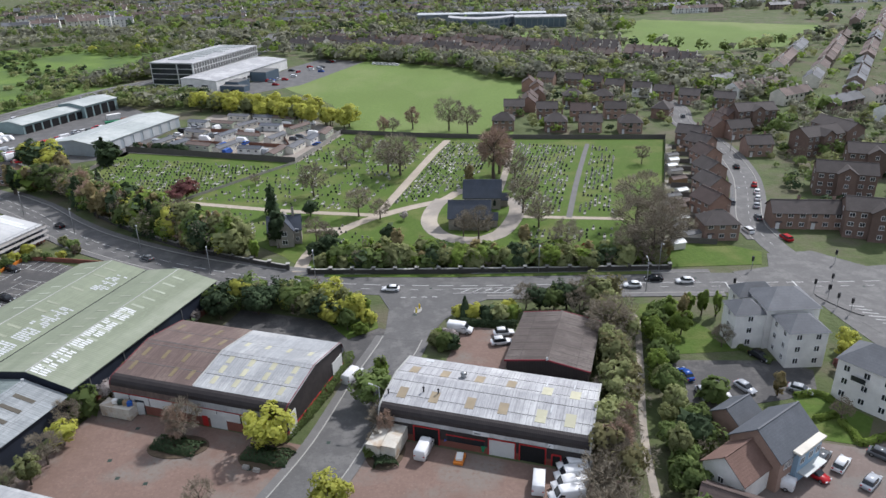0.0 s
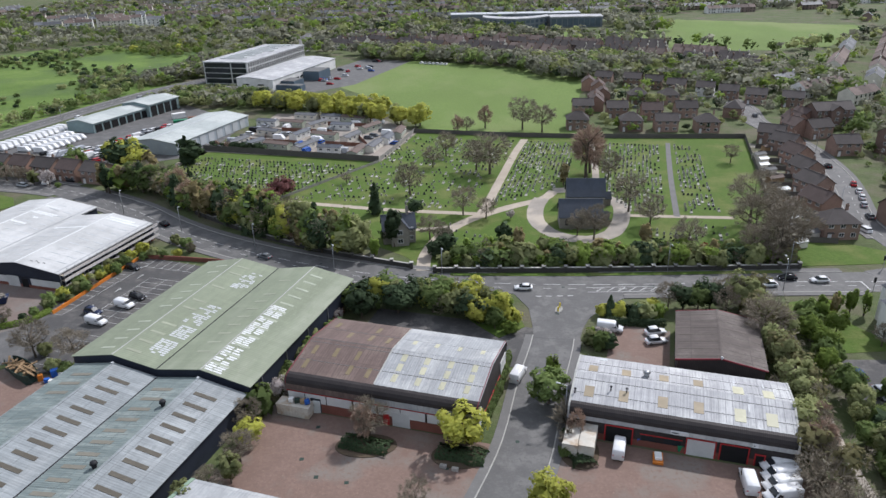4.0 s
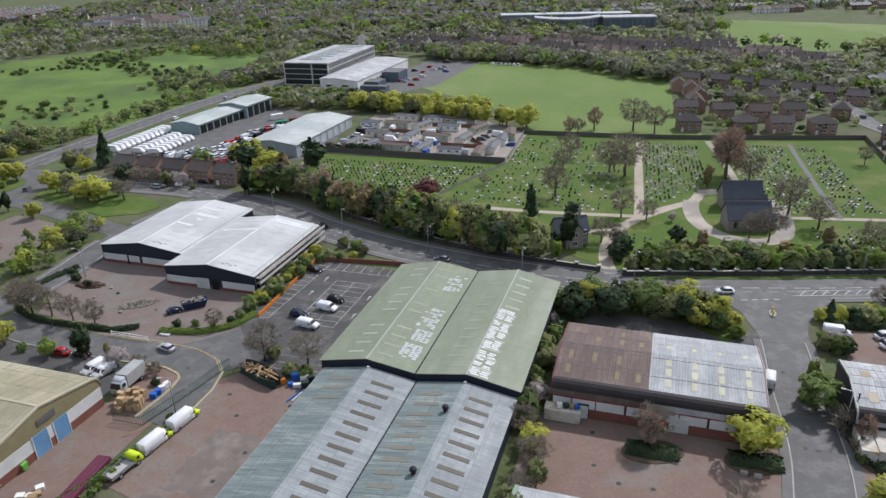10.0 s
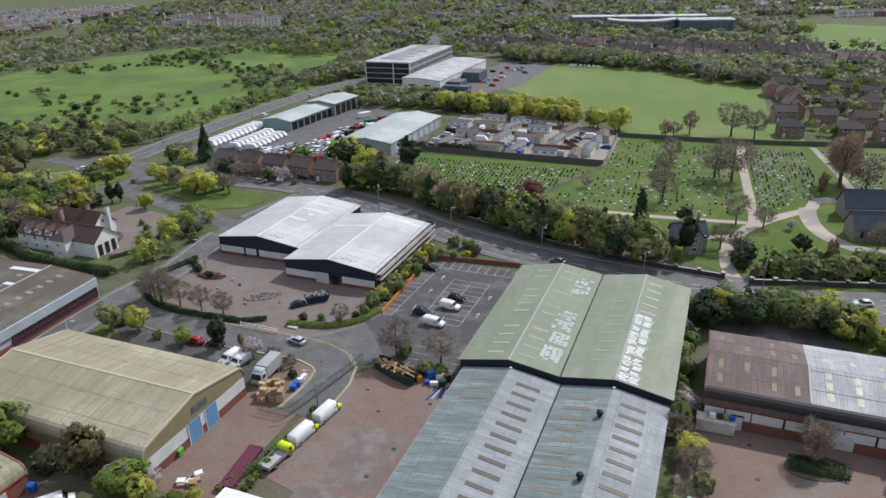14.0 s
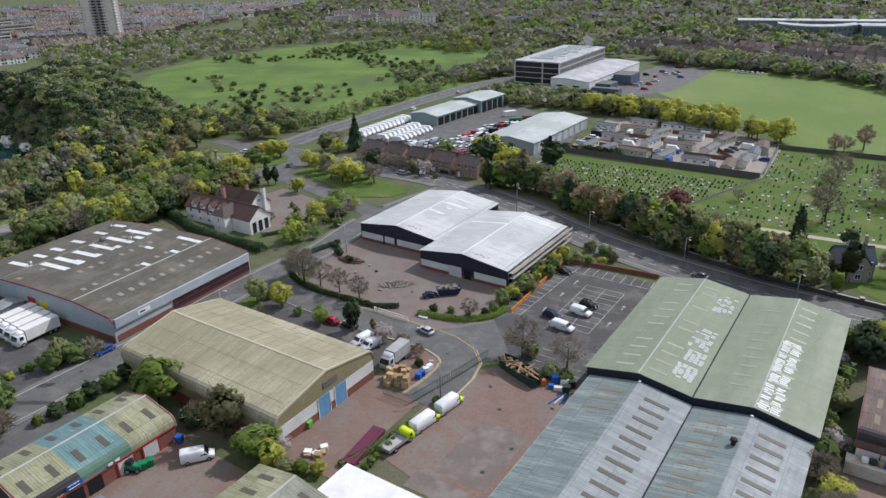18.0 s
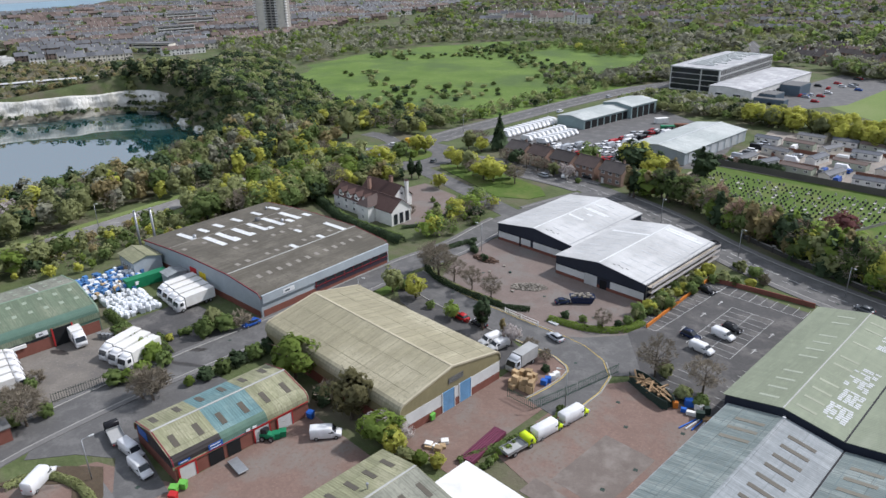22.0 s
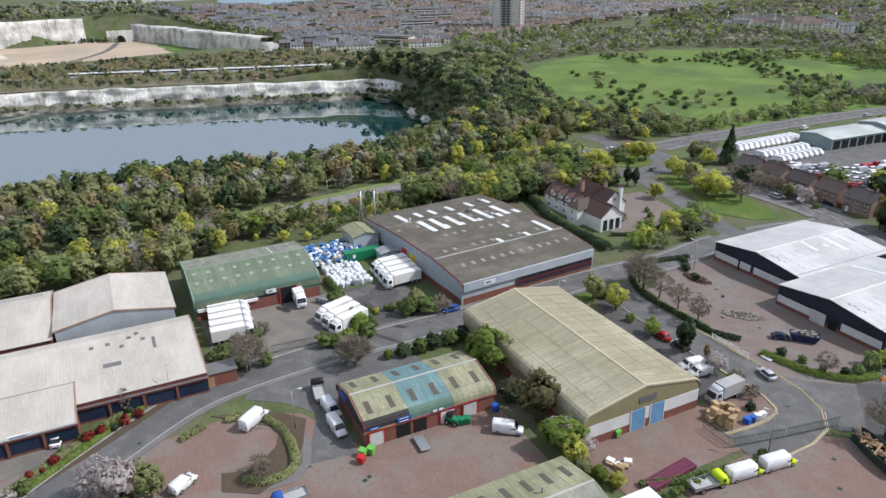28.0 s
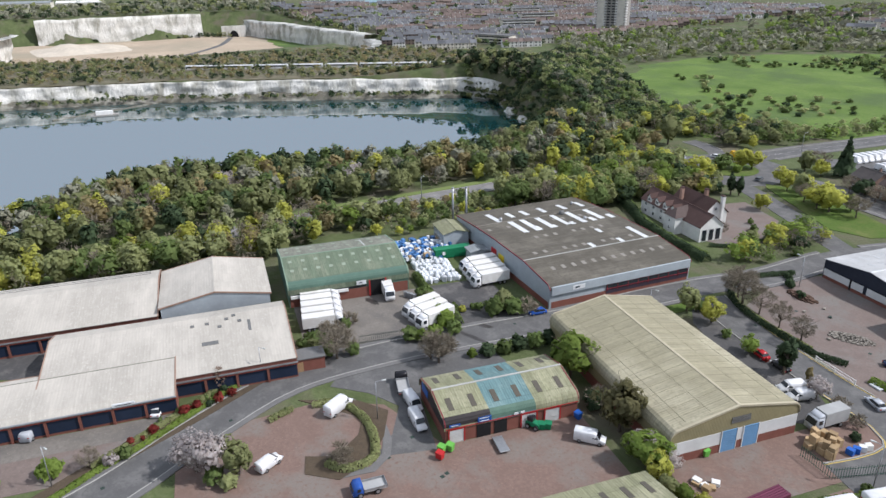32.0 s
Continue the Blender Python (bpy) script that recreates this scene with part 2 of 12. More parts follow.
# ---- mesh builders ----
class Geo:
    """Collects vertices and faces for one mesh."""
    def __init__(self):
        self.v, self.f, self.m = [], [], []

    def poly(self, pts, mi=0):
        n = len(self.v)
        self.v += [tuple(p) for p in pts]
        self.f.append(tuple(range(n, n + len(pts))))
        self.m.append(mi)

    def hexa(self, p, mi=0):
        """p: four bottom corners counter-clockwise from above, then the four above them."""
        n = len(self.v)
        self.v += [tuple(q) for q in p]
        for a in ((3, 2, 1, 0), (4, 5, 6, 7), (0, 1, 5, 4), (1, 2, 6, 5), (2, 3, 7, 6), (3, 0, 4, 7)):
            self.f.append(tuple(n + i for i in a))
            self.m.append(mi)

    def box(self, x0, x1, y0, y1, z0, z1, mi=0):
        self.hexa([(x0, y0, z0), (x1, y0, z0), (x1, y1, z0), (x0, y1, z0), (x0, y0, z1), (x1, y0, z1), (x1, y1, z1), (x0, y1, z1)], mi)

    def prism(self, pts, z0, z1, mi=0):
        """Upright prism over a counter-clockwise outline."""
        n, k = len(self.v), len(pts)
        self.v += [(x, y, z0) for x, y in pts] + [(x, y, z1) for x, y in pts]
        self.f.append(tuple(reversed(range(n, n + k))))
        self.f.append(tuple(range(n + k, n + 2 * k)))
        self.m += [mi, mi]
        for i in range(k):
            j = (i + 1) % k
            self.f.append((n + i, n + j, n + k + j, n + k + i))
            self.m.append(mi)

    def slab(self, pts, axis, a0, a1, mi=0):
        """Prism of an outline in the (other, z) plane, drawn out along axis 0 or 1 from a0 to a1."""
        n, k = len(self.v), len(pts)
        for a in (a0, a1):
            self.v += [(a, s, z) if axis == 0 else (s, a, z) for s, z in pts]
        self.f += [tuple(range(n, n + k)), tuple(reversed(range(n + k, n + 2 * k)))]
        self.m += [mi, mi]
        for i in range(k):
            j = (i + 1) % k
            self.f.append((n + j, n + i, n + k + i, n + k + j))
            self.m.append(mi)

    def tube(self, a, b, r0, r1, sides=6, mi=0, caps=True):
        a, b = Vector(a), Vector(b)
        d = (b - a).normalized()
        s = d.cross(Vector((0, 0, 1)) if abs(d.z) < 0.9 else Vector((1, 0, 0))).normalized()
        t = d.cross(s)
        n = len(self.v)
        for c, r in ((a, r0), (b, r1)):
            for i in range(sides):
                w = 2 * math.pi * i / sides
                self.v.append(tuple(c + r * (math.cos(w) * s + math.sin(w) * t)))
        for i in range(sides):
            j = (i + 1) % sides
            self.f.append((n + i, n + sides + i, n + sides + j, n + j))
            self.m.append(mi)
        if caps:
            self.f += [tuple(n + i for i in range(sides)), tuple(n + sides + i for i in reversed(range(sides)))]
            self.m += [mi, mi]

    def mesh(self, name, mats, smooth=False):
        me = bpy.data.meshes.new(name)
        me.from_pydata(self.v, [], self.f)
        for m in (mats if isinstance(mats, (list, tuple)) else [mats]):
            me.materials.append(m)
        if any(self.m):
            me.polygons.foreach_set("material_index", self.m)
        if smooth:
            me.polygons.foreach_set("use_smooth", [True] * len(self.f))
        me.update()
        return me


def fix_normals(me):
    bm = bmesh.new()
    bm.from_mesh(me)
    bmesh.ops.recalc_face_normals(bm, faces=bm.faces)
    bm.to_mesh(me)
    bm.free()


def part(name, geo, material, parent, label="", smooth=False, bevel=0.0):
    me = geo if isinstance(geo, bpy.types.Mesh) else geo.mesh(name, material, smooth)
    if not isinstance(geo, bpy.types.Mesh):
        fix_normals(me)
    ob = new(name, me)
    ob.parent = parent
    if label:
        ob["label"] = label
    return ob


def thing(name, label, category, group="", at=None, kind=""):
    ob = new(name)
    if at is not None:
        ob.matrix_world = at
    return tagged(ob, label, category, group, kind)


def solo(name, geo, material, label, category="", group="", kind="", at=None, smooth=False):
    me = geo.mesh(name, material, smooth)
    fix_normals(me)
    ob = new(name, me)
    if at is not None:
        ob.matrix_world = at
    return tagged(ob, label, category, group, kind)


TH = radians(-17)


def est(u, v):
    """From the estate's own grid to the world."""
    return (u * math.cos(TH) - v * math.sin(TH), u * math.sin(TH) + v * math.cos(TH))


def inest(x, y):
    return (x * math.cos(TH) + y * math.sin(TH), -x * math.sin(TH) + y * math.cos(TH))


def smooth_line(pts, step=4.0):
    """Catmull-Rom through a few points, cut every step metres."""
    P = [Vector(p) for p in pts]
    P = [2 * P[0] - P[1]] + P + [2 * P[-1] - P[-2]]
    out = []
    for i in range(1, len(P) - 2):
        a, b, c, d = P[i - 1:i + 3]
        n = max(1, int((c - b).length / step))
        for k in range(n):
            t = k / n
            out.append(0.5 * ((2 * b) + (c - a) * t + (2 * a - 5 * b + 4 * c - d) * t * t + (3 * b - a - 3 * c + d) * t ** 3))
    out.append(P[-2])
    return out


def offset_line(line, d):
    out = []
    for i, p in enumerate(line):
        t = (line[min(i + 1, len(line) - 1)] - line[max(i - 1, 0)]).normalized()
        out.append(p + Vector((-t.y, t.x)) * d)
    return out


def ribbon(geo, line, lo, hi, z0, z1, mi=0):
    """A flat strip with thickness between two offsets of a line."""
    L, R = offset_line(line, hi), offset_line(line, lo)
    n, k = len(geo.v), len(line)
    for l, r in zip(L, R):
        geo.v += [(r.x, r.y, z0), (r.x, r.y, z1), (l.x, l.y, z1), (l.x, l.y, z0)]
    for i in range(k - 1):
        a, b = n + 4 * i, n + 4 * i + 4
        for j in range(3):
            geo.f.append((a + j, a + j + 1, b + j + 1, b + j))
            geo.m.append(mi)
    geo.f += [(n, n + 3, n + 2, n + 1), (b, b + 1, b + 2, b + 3)]
    geo.m += [mi, mi]


def in_poly(x, y, poly):
    c = False
    for i in range(len(poly)):
        (x0, y0), (x1, y1) = poly[i - 1], poly[i]
        if (y0 > y) != (y1 > y) and x < (x1 - x0) * (y - y0) / (y1 - y0) + x0:
            c = not c
    return c


def edge_dist(x, y, poly):
    best = 1e9
    for i in range(len(poly)):
        (x0, y0), (x1, y1) = poly[i - 1], poly[i]
        dx, dy = x1 - x0, y1 - y0
        t = max(0, min(1, ((x - x0) * dx + (y - y0) * dy) / (dx * dx + dy * dy)))
        best = min(best, math.hypot(x - x0 - t * dx, y - y0 - t * dy))
    return best

# ---- terrain: one sheet with the two quarries sunk into it ----
LAKE = [(-690, -60), (-668, 20), (-622, 128), (-500, 306), (-470, 316), (-425, 297), (-385, 281), (-358, 262), (-334, 225), (-328, 180), (-332, 140), (-352, 112), (-364, 80), (-366, 50), (-350, 22), (-338, -20), (-330, -80), (-420, -150), (-640, -150)]
PIT = [(-1172, 40), (-1164, 130), (-1146, 215), (-1128, 322), (-1112, 385), (-900, 400), (-800, 408), (-740, 385), (-690, 345), (-745, 190), (-805, 60), (-860, -60), (-1180, -60)]
WATER = -13.0


def terrain(x, y):
    z = 0.0
    if -760 < x < -320 and -200 < y < 340:
        d = edge_dist(x, y, LAKE)
        if in_poly(x, y, LAKE):
            z = -min(18.0, d * (0.9 if x > -400 and y < 262 else 1.6 if x > -450 else 9.0) + 0.5)
    elif -1400 < x < -640 and -120 < y < 450:
        if in_poly(x, y, PIT):
            z = -min(20.0, edge_dist(x, y, PIT) * 4.0)
    if z == 0 and -545 < x < -335 and 250 < y < 420:      # high bank round the quarry's corner
        d = edge_dist(x, y, LAKE)
        z = 9.0 * min(1, d / 7) * max(0, 1 - max(0, d - 14) / 46) * min(1, (x + 545) / 40) * min(1, (-335 - x) / 35)
    if z == 0 and x < -900:
        k = min(1, (-900 - x) / 260)
        z = 12 * k * k * (3 - 2 * k)
    elif z:
        z += 0.6 * noise.noise((x * 0.05, y * 0.05, 3))
    return z


def axis_steps(marks):
    out = []
    for (a, s), (b, _) in zip(marks, marks[1:]):
        n = max(1, round((b - a) / s))
        out += [a + (b - a) * i / n for i in range(n)]
    return out + [marks[-1][0]]


xs = axis_steps([(-4500, 400), (-1500, 20), (-780, 6), (-318, 20), (400, 200), (4500, 200)])
ys = axis_steps([(-1500, 200), (-200, 12), (-60, 6), (340, 12), (620, 60), (1600, 300), (4800, 300)])
zs = [[terrain(x, y) for x in xs] for y in ys]
g = Geo()
g.v = [(x, y, zs[j][i]) for j, y in enumerate(ys) for i, x in enumerate(xs)]
W_ = len(xs)
g.f = [(j * W_ + i, j * W_ + i + 1, (j + 1) * W_ + i + 1, (j + 1) * W_ + i) for j in range(len(ys) - 1) for i in range(W_ - 1)]
g.m = [0] * len(g.f)
ground = new("ground", g.mesh("ground", M["ground"], True))
tagged(ground, "rough grassy ground reaching to the horizon", "ground", kind="structure")

# water of the quarry lake
wm = bpy.data.materials.new("lake_water")
wm.use_nodes = True
b_ = wm.node_tree.nodes["Principled BSDF"]
b_.inputs["Base Color"].default_value, b_.inputs["Roughness"].default_value, b_.inputs["IOR"].default_value = (0.008, 0.042, 0.046, 1), 0.02, 5.5
nz = wm.node_tree.nodes.new("ShaderNodeTexNoise")
nz.inputs["Scale"].default_value, nz.inputs["Detail"].default_value = 0.6, 3
bp = wm.node_tree.nodes.new("ShaderNodeBump")
bp.inputs["Strength"].default_value, bp.inputs["Distance"].default_value = 0.05, 0.03
wm.node_tree.links.new(wm.node_tree.nodes.new("ShaderNodeNewGeometry").outputs["Position"], nz.inputs["Vector"])
wm.node_tree.links.new(nz.outputs[0], bp.inputs["Height"])
wm.node_tree.links.new(bp.outputs[0], b_.inputs["Normal"])
g = Geo()
g.poly([(-720, -170, WATER), (-325, -170, WATER), (-325, 330, WATER), (-720, 330, WATER)])
solo("lake", g, wm, "still dark teal water filling the chalk quarry", "lake", kind="structure")

# ---- ground cover laid on the sheet ----
def wobble(pts, amp, step=8.0):
    """The outline of natural ground: cut finely and made uneven."""
    out = []
    for i, (x1, y1) in enumerate(pts):
        x0, y0 = pts[i - 1]
        n = max(1, int(math.hypot(x1 - x0, y1 - y0) / step))
        for k in range(n):
            x, y = x0 + (x1 - x0) * k / n, y0 + (y1 - y0) * k / n
            v = noise.noise_vector((x * 0.045, y * 0.045, 0.3))
            out.append((x + amp * v.x, y + amp * v.y))
    return out


def sheet(name, pts, material, label, z=0.04, category="", kind="structure", depth=0.3, uneven=0.0):
    g = Geo()
    if uneven:
        pts = wobble(pts, uneven)
    g.prism(pts, z - depth, z)
    return solo(name, g, material, label, category or name, kind=kind)


def sheet_uv(name, pts, material, label, z=0.04, category=""):
    return sheet(name, [est(*p) for p in pts], material, label, z, category)


def rect_uv(u0, u1, v0, v1):
    return [(u0, v0), (u1, v0), (u1, v1), (u0, v1)]


sheet("field", [(-97, 420), (-70, 382), (-48, 340), (-46, 309), (24, 292), (27, 300), (30, 340), (52, 425), (20, 470), (-60, 515)], M["field"], "mown green playing field", 0.05, uneven=5)
sheet("heath", [(-425, 385), (-372, 345), (-330, 312), (-285, 288), (-235, 330), (-215, 400), (-206, 535), (-240, 600), (-345, 645), (-405, 600), (-450, 520), (-455, 440)], M["heath"], "green rough heath dotted with scrub", 0.06, uneven=14)
sheet("school_field", [(58, 592), (100, 575), (130, 548), (153, 506), (216, 522), (270, 550), (330, 620), (335, 660), (194, 745), (164, 660), (100, 660), (54, 653), (42, 625)], M["field"], "wide green school playing field", 0.06, uneven=12)
sheet("cemetery_lawn", [(-140, 252), (-92, 214), (-45, 172), (-38, 163.5), (54, 160.5), (90, 282), (-48, 305), (-58, 260), (-134, 284)], M["grass"], "green cemetery lawn between graves", 0.05)
sheet("verge", [(56, 160), (79, 160.5), (82, 168), (74, 174), (58, 175)], M["grass"], "mown grass verge at the road corner", 0.10)
sheet("green_island", [(-229, 238), (-226.5, 233.8), (-208, 221.8), (-192, 211), (-181, 213), (-177, 219), (-182, 227), (-196, 234), (-212, 241)], M["grass"], "grass island planted with young trees", 0.15)

# roads
ROADS, KERBS = {}, []


def road(name, pts, width, label, kerbs=True, foot=(0, 0), step=4.0, z=0.07, surface="asphalt"):
    line = smooth_line(pts, step)
    ROADS[name] = line
    g = Geo()
    ribbon(g, line, -width / 2, width / 2, z - 0.4, z)
    ob = solo("road", g, M[surface], label, "road", kind="structure")
    KERBS.append((name, line, width, z, foot, kerbs))
    return line


main_road = road("main", [(-228, 249), (-212, 248), (-195, 243), (-167, 234), (-137, 214.5), (-118, 197.5), (-100, 184), (-75, 170), (-50, 160), (-25, 154.5), (5, 152), (50, 151.5), (85, 150), (112, 150), (220, 152), (420, 150)], 10.5, "grey asphalt main road", foot=(1.8, 1.8))
side_road = road("side", [(-8, 150), (-10, 138), (-10.5, 128), (-15, 112), (-19.5, 94), (-24, 82), (-31, 66), (-40, 45)], 8.4, "grey asphalt side road into the estate", foot=(1.5, 1.5), z=0.072)
road("north", [(96, 150), (88, 164), (87, 180), (88.5, 192), (97, 215), (103, 235), (107, 262), (107, 290), (106, 312), (112, 340), (110, 380)], 7.0, "residential asphalt road curving between houses", foot=(1.6, 1.6), z=0.074)
road("south_east", [(88, 146), (90, 130), (94, 110), (102, 85), (112, 50)], 11, "asphalt road leading away from the junction", z=0.074)
est_road = road("estate", [(-160, 232), (-172, 210), (-180, 190), (-184, 165), (-190, 148), (-195, 130), (-199, 108), (-205, 88), (-211, 66), (-213.5, 45), (-208, 26), (-201, 9), (-196, -12), (-192, -40)], 8.0, "grey asphalt estate road", foot=(1.2, 1.2), z=0.078)
road("estate_branch", [(-186, 143), (-172, 136.5), (-152, 130), (-136, 125.5), (-130, 119), (-131.5, 110), (-134, 104)], 8.4, "asphalt estate road bending to a gate", z=0.082)
road("car_park_spur", [(-138, 127), (-128, 131), (-120, 137)], 8.0, "asphalt entrance to the car park", kerbs=False, z=0.076)
road("nw", [(-252, 264), (-247, 290), (-238.6, 319.5), (-224.8, 366.5), (-205.6, 419.4), (-178, 470), (-160, 530), (-150, 600), (-170, 700)], 9.5, "tree-lined asphalt dual carriageway", foot=(2, 2), z=0.07)
road("lakeside", [(-262, 246), (-274, 241.5), (-280.5, 228), (-283, 205), (-287, 165), (-292, 130), (-297, 100), (-302, 50), (-306, -20), (-310, -100)], 8.0, "asphalt road along the quarry lake, paled as if sunlit", z=0.07, surface="asphalt_pale")
for k, (a, b) in enumerate(((5.2, 8.6), (-8.2, -5.0))):
    g = Geo()
    ribbon(g, ROADS["lakeside"], a, b, -0.3, 0.06)
    solo("road_verge", g, M["field"], "mown light green verge beside the lakeside road", "verge", kind="structure")
road("slip", [(-240, 232), (-226, 225.5), (-202, 211.4), (-190, 203.5), (-181, 198)], 7.5, "narrow asphalt slip road past the green", kerbs=False, z=0.07)
road("heath_road", [(-262, 258), (-272, 266), (-286, 270)], 7, "asphalt lane towards the heath", z=0.07)


def ring(cx, cy, r0, r1, n=48):
    return [(cx + r1 * math.cos(2 * math.pi * i / n), cy + r1 * math.sin(2 * math.pi * i / n)) for i in range(n)]


sheet("roundabout", ring(-248, 245, 0, 22), M["asphalt"], "asphalt roundabout", 0.085)
sheet("roundabout_island", ring(-248, 245, 0, 10), M["grass"], "grass island of the roundabout", 0.25)
sheet("junction", [(70, 156.5), (74, 145), (86, 136), (92, 118), (104, 120), (118, 144), (122, 160), (104, 158), (95, 168), (83, 167), (80, 159)], M["asphalt"], "wide asphalt road junction with crossings", 0.086)
sheet("bellmouth", [(-24, 153), (-17, 148), (-14.3, 141), (-14.3, 128), (-5.2, 126.4), (-3.8, 131), (-1.6, 135.5), (2.6, 140.5), (8, 144.5), (14, 147), (22, 148.5), (22, 150)], M["asphalt"], "asphalt mouth of the side road", 0.088)

CROSSINGS = [(-248, 245, 24), (96, 146, 30), (-8, 146, 16)]


def free_runs(name, line, off):
    """The lengths of an offset line that no other road or junction crosses."""
    runs, cur = [], []
    for p, q in zip(line, offset_line(line, off)):
        ok = all(math.hypot(q.x - cx, q.y - cy) > r for cx, cy, r in CROSSINGS)
        if ok:
            for other, l2, w2, *_ in KERBS:
                if other != name and any((q - r).length < w2 / 2 + 1.2 for r in l2):
                    ok = False
                    break
        if ok:
            cur.append(p)
        else:
            runs.append(cur)
            cur = []
    runs.append(cur)
    return [r for r in runs if len(r) > 2]


for name, line, width, z, foot, kerbs in KERBS:
    if not kerbs:
        continue
    for s in (-1, 1):
        f = foot[0] if s < 0 else foot[1]
        for run in free_runs(name, line, s * (width / 2 + 0.4)):
            k = Geo()
            a, b = sorted((s * width / 2, s * (width / 2 + 0.22)))
            ribbon(k, run, a, b, -0.3, z + 0.12)
            solo("kerb", k, M["kerb"], "pale concrete kerb along the road", "kerb", kind="structure")
            if f:
                k = Geo()
                a, b = sorted((s * (width / 2 + 0.22), s * (width / 2 + 0.22 + f)))
                ribbon(k, run, a, b, -0.3, z + 0.11)
                solo("pavement", k, M["footway"], "grey tarmac footway beside the road", "pavement", kind="structure")

# paved yards and car parks
sheet_uv("yard_paving", rect_uv(-93, -37, 55, 82.5), M["paving"], "red block paving of a warehouse yard", 0.05)
sheet_uv("yard_paving", [(-41, 55), (4, 55), (1, 88), (-41, 88)], M["paving"], "red block paving of a van yard", 0.06)
sheet_uv("yard_paving", rect_uv(-36, -24, 105, 128), M["paving"], "red block paving beside a brown shed", 0.05)
sheet_uv("yard_paving", [(-157, 45), (-132, 40), (-132, 79), (-152, 79), (-157, 72)], M["paving"], "faded red block paving of a haulage yard", 0.05)
sheet_uv("yard_paving", [(-171, 36), (-158.5, 36), (-158.5, 70), (-163, 77), (-171, 77)], M["paving"], "red block paving in front of blue roller doors", 0.05)
sheet_uv("yard_paving", [(-220, 118), (-221, 104), (-213, 88), (-160, 82), (-163.5, 111), (-192, 111), (-192.5, 118)], M["paving_dull"], "red block paving of a forecourt with rubble", 0.05)
sheet_uv("yard_paving", [(-203, -3), (-188, 4), (-188, 30), (-171, 30), (-160, 20), (-150, -40), (-205, -40), (-208, -14)], M["paving"], "red block paving of a shared yard", 0.05)
sheet_uv("yard_paving", [(-213, -35), (-199, -41), (-199, -75), (-213, -75)], M["paving_dull"], "red block paving of office parking", 0.05)
sheet_uv("truck_yard", [(-249, -14), (-225, -14), (-221.5, 0), (-220, 20), (-249, 20)], M["yard_grey"], "worn grey-brown paved lorry yard", 0.045)
sheet_uv("truck_yard", [(-249, 20), (-220, 20), (-219, 30), (-224, 36), (-249, 36)], M["tarmac"], "patched grey tarmac lorry yard", 0.045)
sheet("estate_apron", [(-212, 58), (-206.5, 51), (-200, 56), (-193, 58.5), (-186.5, 53), (-183, 47.5), (-178.5, 57), (-192.5, 63), (-187, 84), (-206, 86), (-210, 68)], M["asphalt"], "asphalt apron beside the small units", 0.066)
sheet("car_park_mouth", [(-137, 131), (-131, 119), (-127, 119.5), (-121, 123), (-118, 132), (-115, 141), (-124, 142), (-128, 137)], M["asphalt"], "asphalt mouth of the car park", 0.0725)
sheet("estate_parking", [(-188, 139), (-180, 129), (-160, 118), (-147, 112), (-141, 118), (-152, 127), (-172, 134)], M["tarmac"], "tarmac strip beside a tan warehouse", 0.06)
sheet_uv("car_park", [(-164, 97), (-161.5, 133), (-135, 131), (-133.4, 79), (-149, 80)], M["tarmac"], "dark tarmac car park with white bays", 0.09)
sheet_uv("back_tarmac", rect_uv(-88, -42, 106, 122), M["tarmac"], "dark tarmac behind a warehouse", 0.05)
sheet("flats_car_park", [(43, 117.5), (40, 105.5), (46, 101.5), (60, 104), (66.5, 106.5), (69, 113), (63, 116.6)], M["tarmac"], "tarmac residents' car park", 0.05)
sheet("houses_car_park", [(41, 82), (57.4, 93), (66, 90.6), (72, 92), (80, 84), (70, 60), (40, 62)], M["paving_dull"], "brown-grey paved parking court", 0.05)
sheet("flats_lawn", [(40, 140), (48, 142), (57, 124), (61.6, 124), (59, 120.5), (44.6, 119.6)], M["grass"], "lawn beside white flats", 0.06)
sheet("flats_lawn", [(57.4, 93.8), (60.5, 97.5), (61.5, 105.6), (67, 106), (72, 98), (67, 91)], M["grass"], "clipped lawn between garden hedges", 0.064)
sheet_uv("office_parking", rect_uv(-213.4, -208, -78, -42), M["yard_grey"], "grey block parking strip by dark bays", 0.056)
sheet("office_court", [(-276, -10), (-262, -18), (-244, 4), (-252, 16), (-266, 6)], M["tarmac"], "dark tarmac court between long halls", 0.05)
sheet("island_footway", [(-202.6, 47.6), (-200.4, 52.6), (-194.6, 54.0), (-189.6, 53.6), (-185.2, 52.2), (-181.8, 49.8), (-179.9, 45.6), (-181.8, 40.2), (-183.0, 40.8), (-181.4, 45.5), (-183.0, 48.8), (-186.2, 50.9), (-190, 52.2), (-194.5, 52.7), (-199.6, 51.4), (-201.6, 47.4)], M["footway"], "narrow tarmac footway round a hedge island", 0.13)

# ---- warehouses ----
def profile_z(prof, s):
    for (a, za), (b, zb) in zip(prof, prof[1:]):
        if a - 1e-6 <= s <= b + 1e-6:
            return za + (zb - za) * ((s - a) / (b - a) if b > a else 0)
    return prof[0][1] if s < prof[0][0] else prof[-1][1]


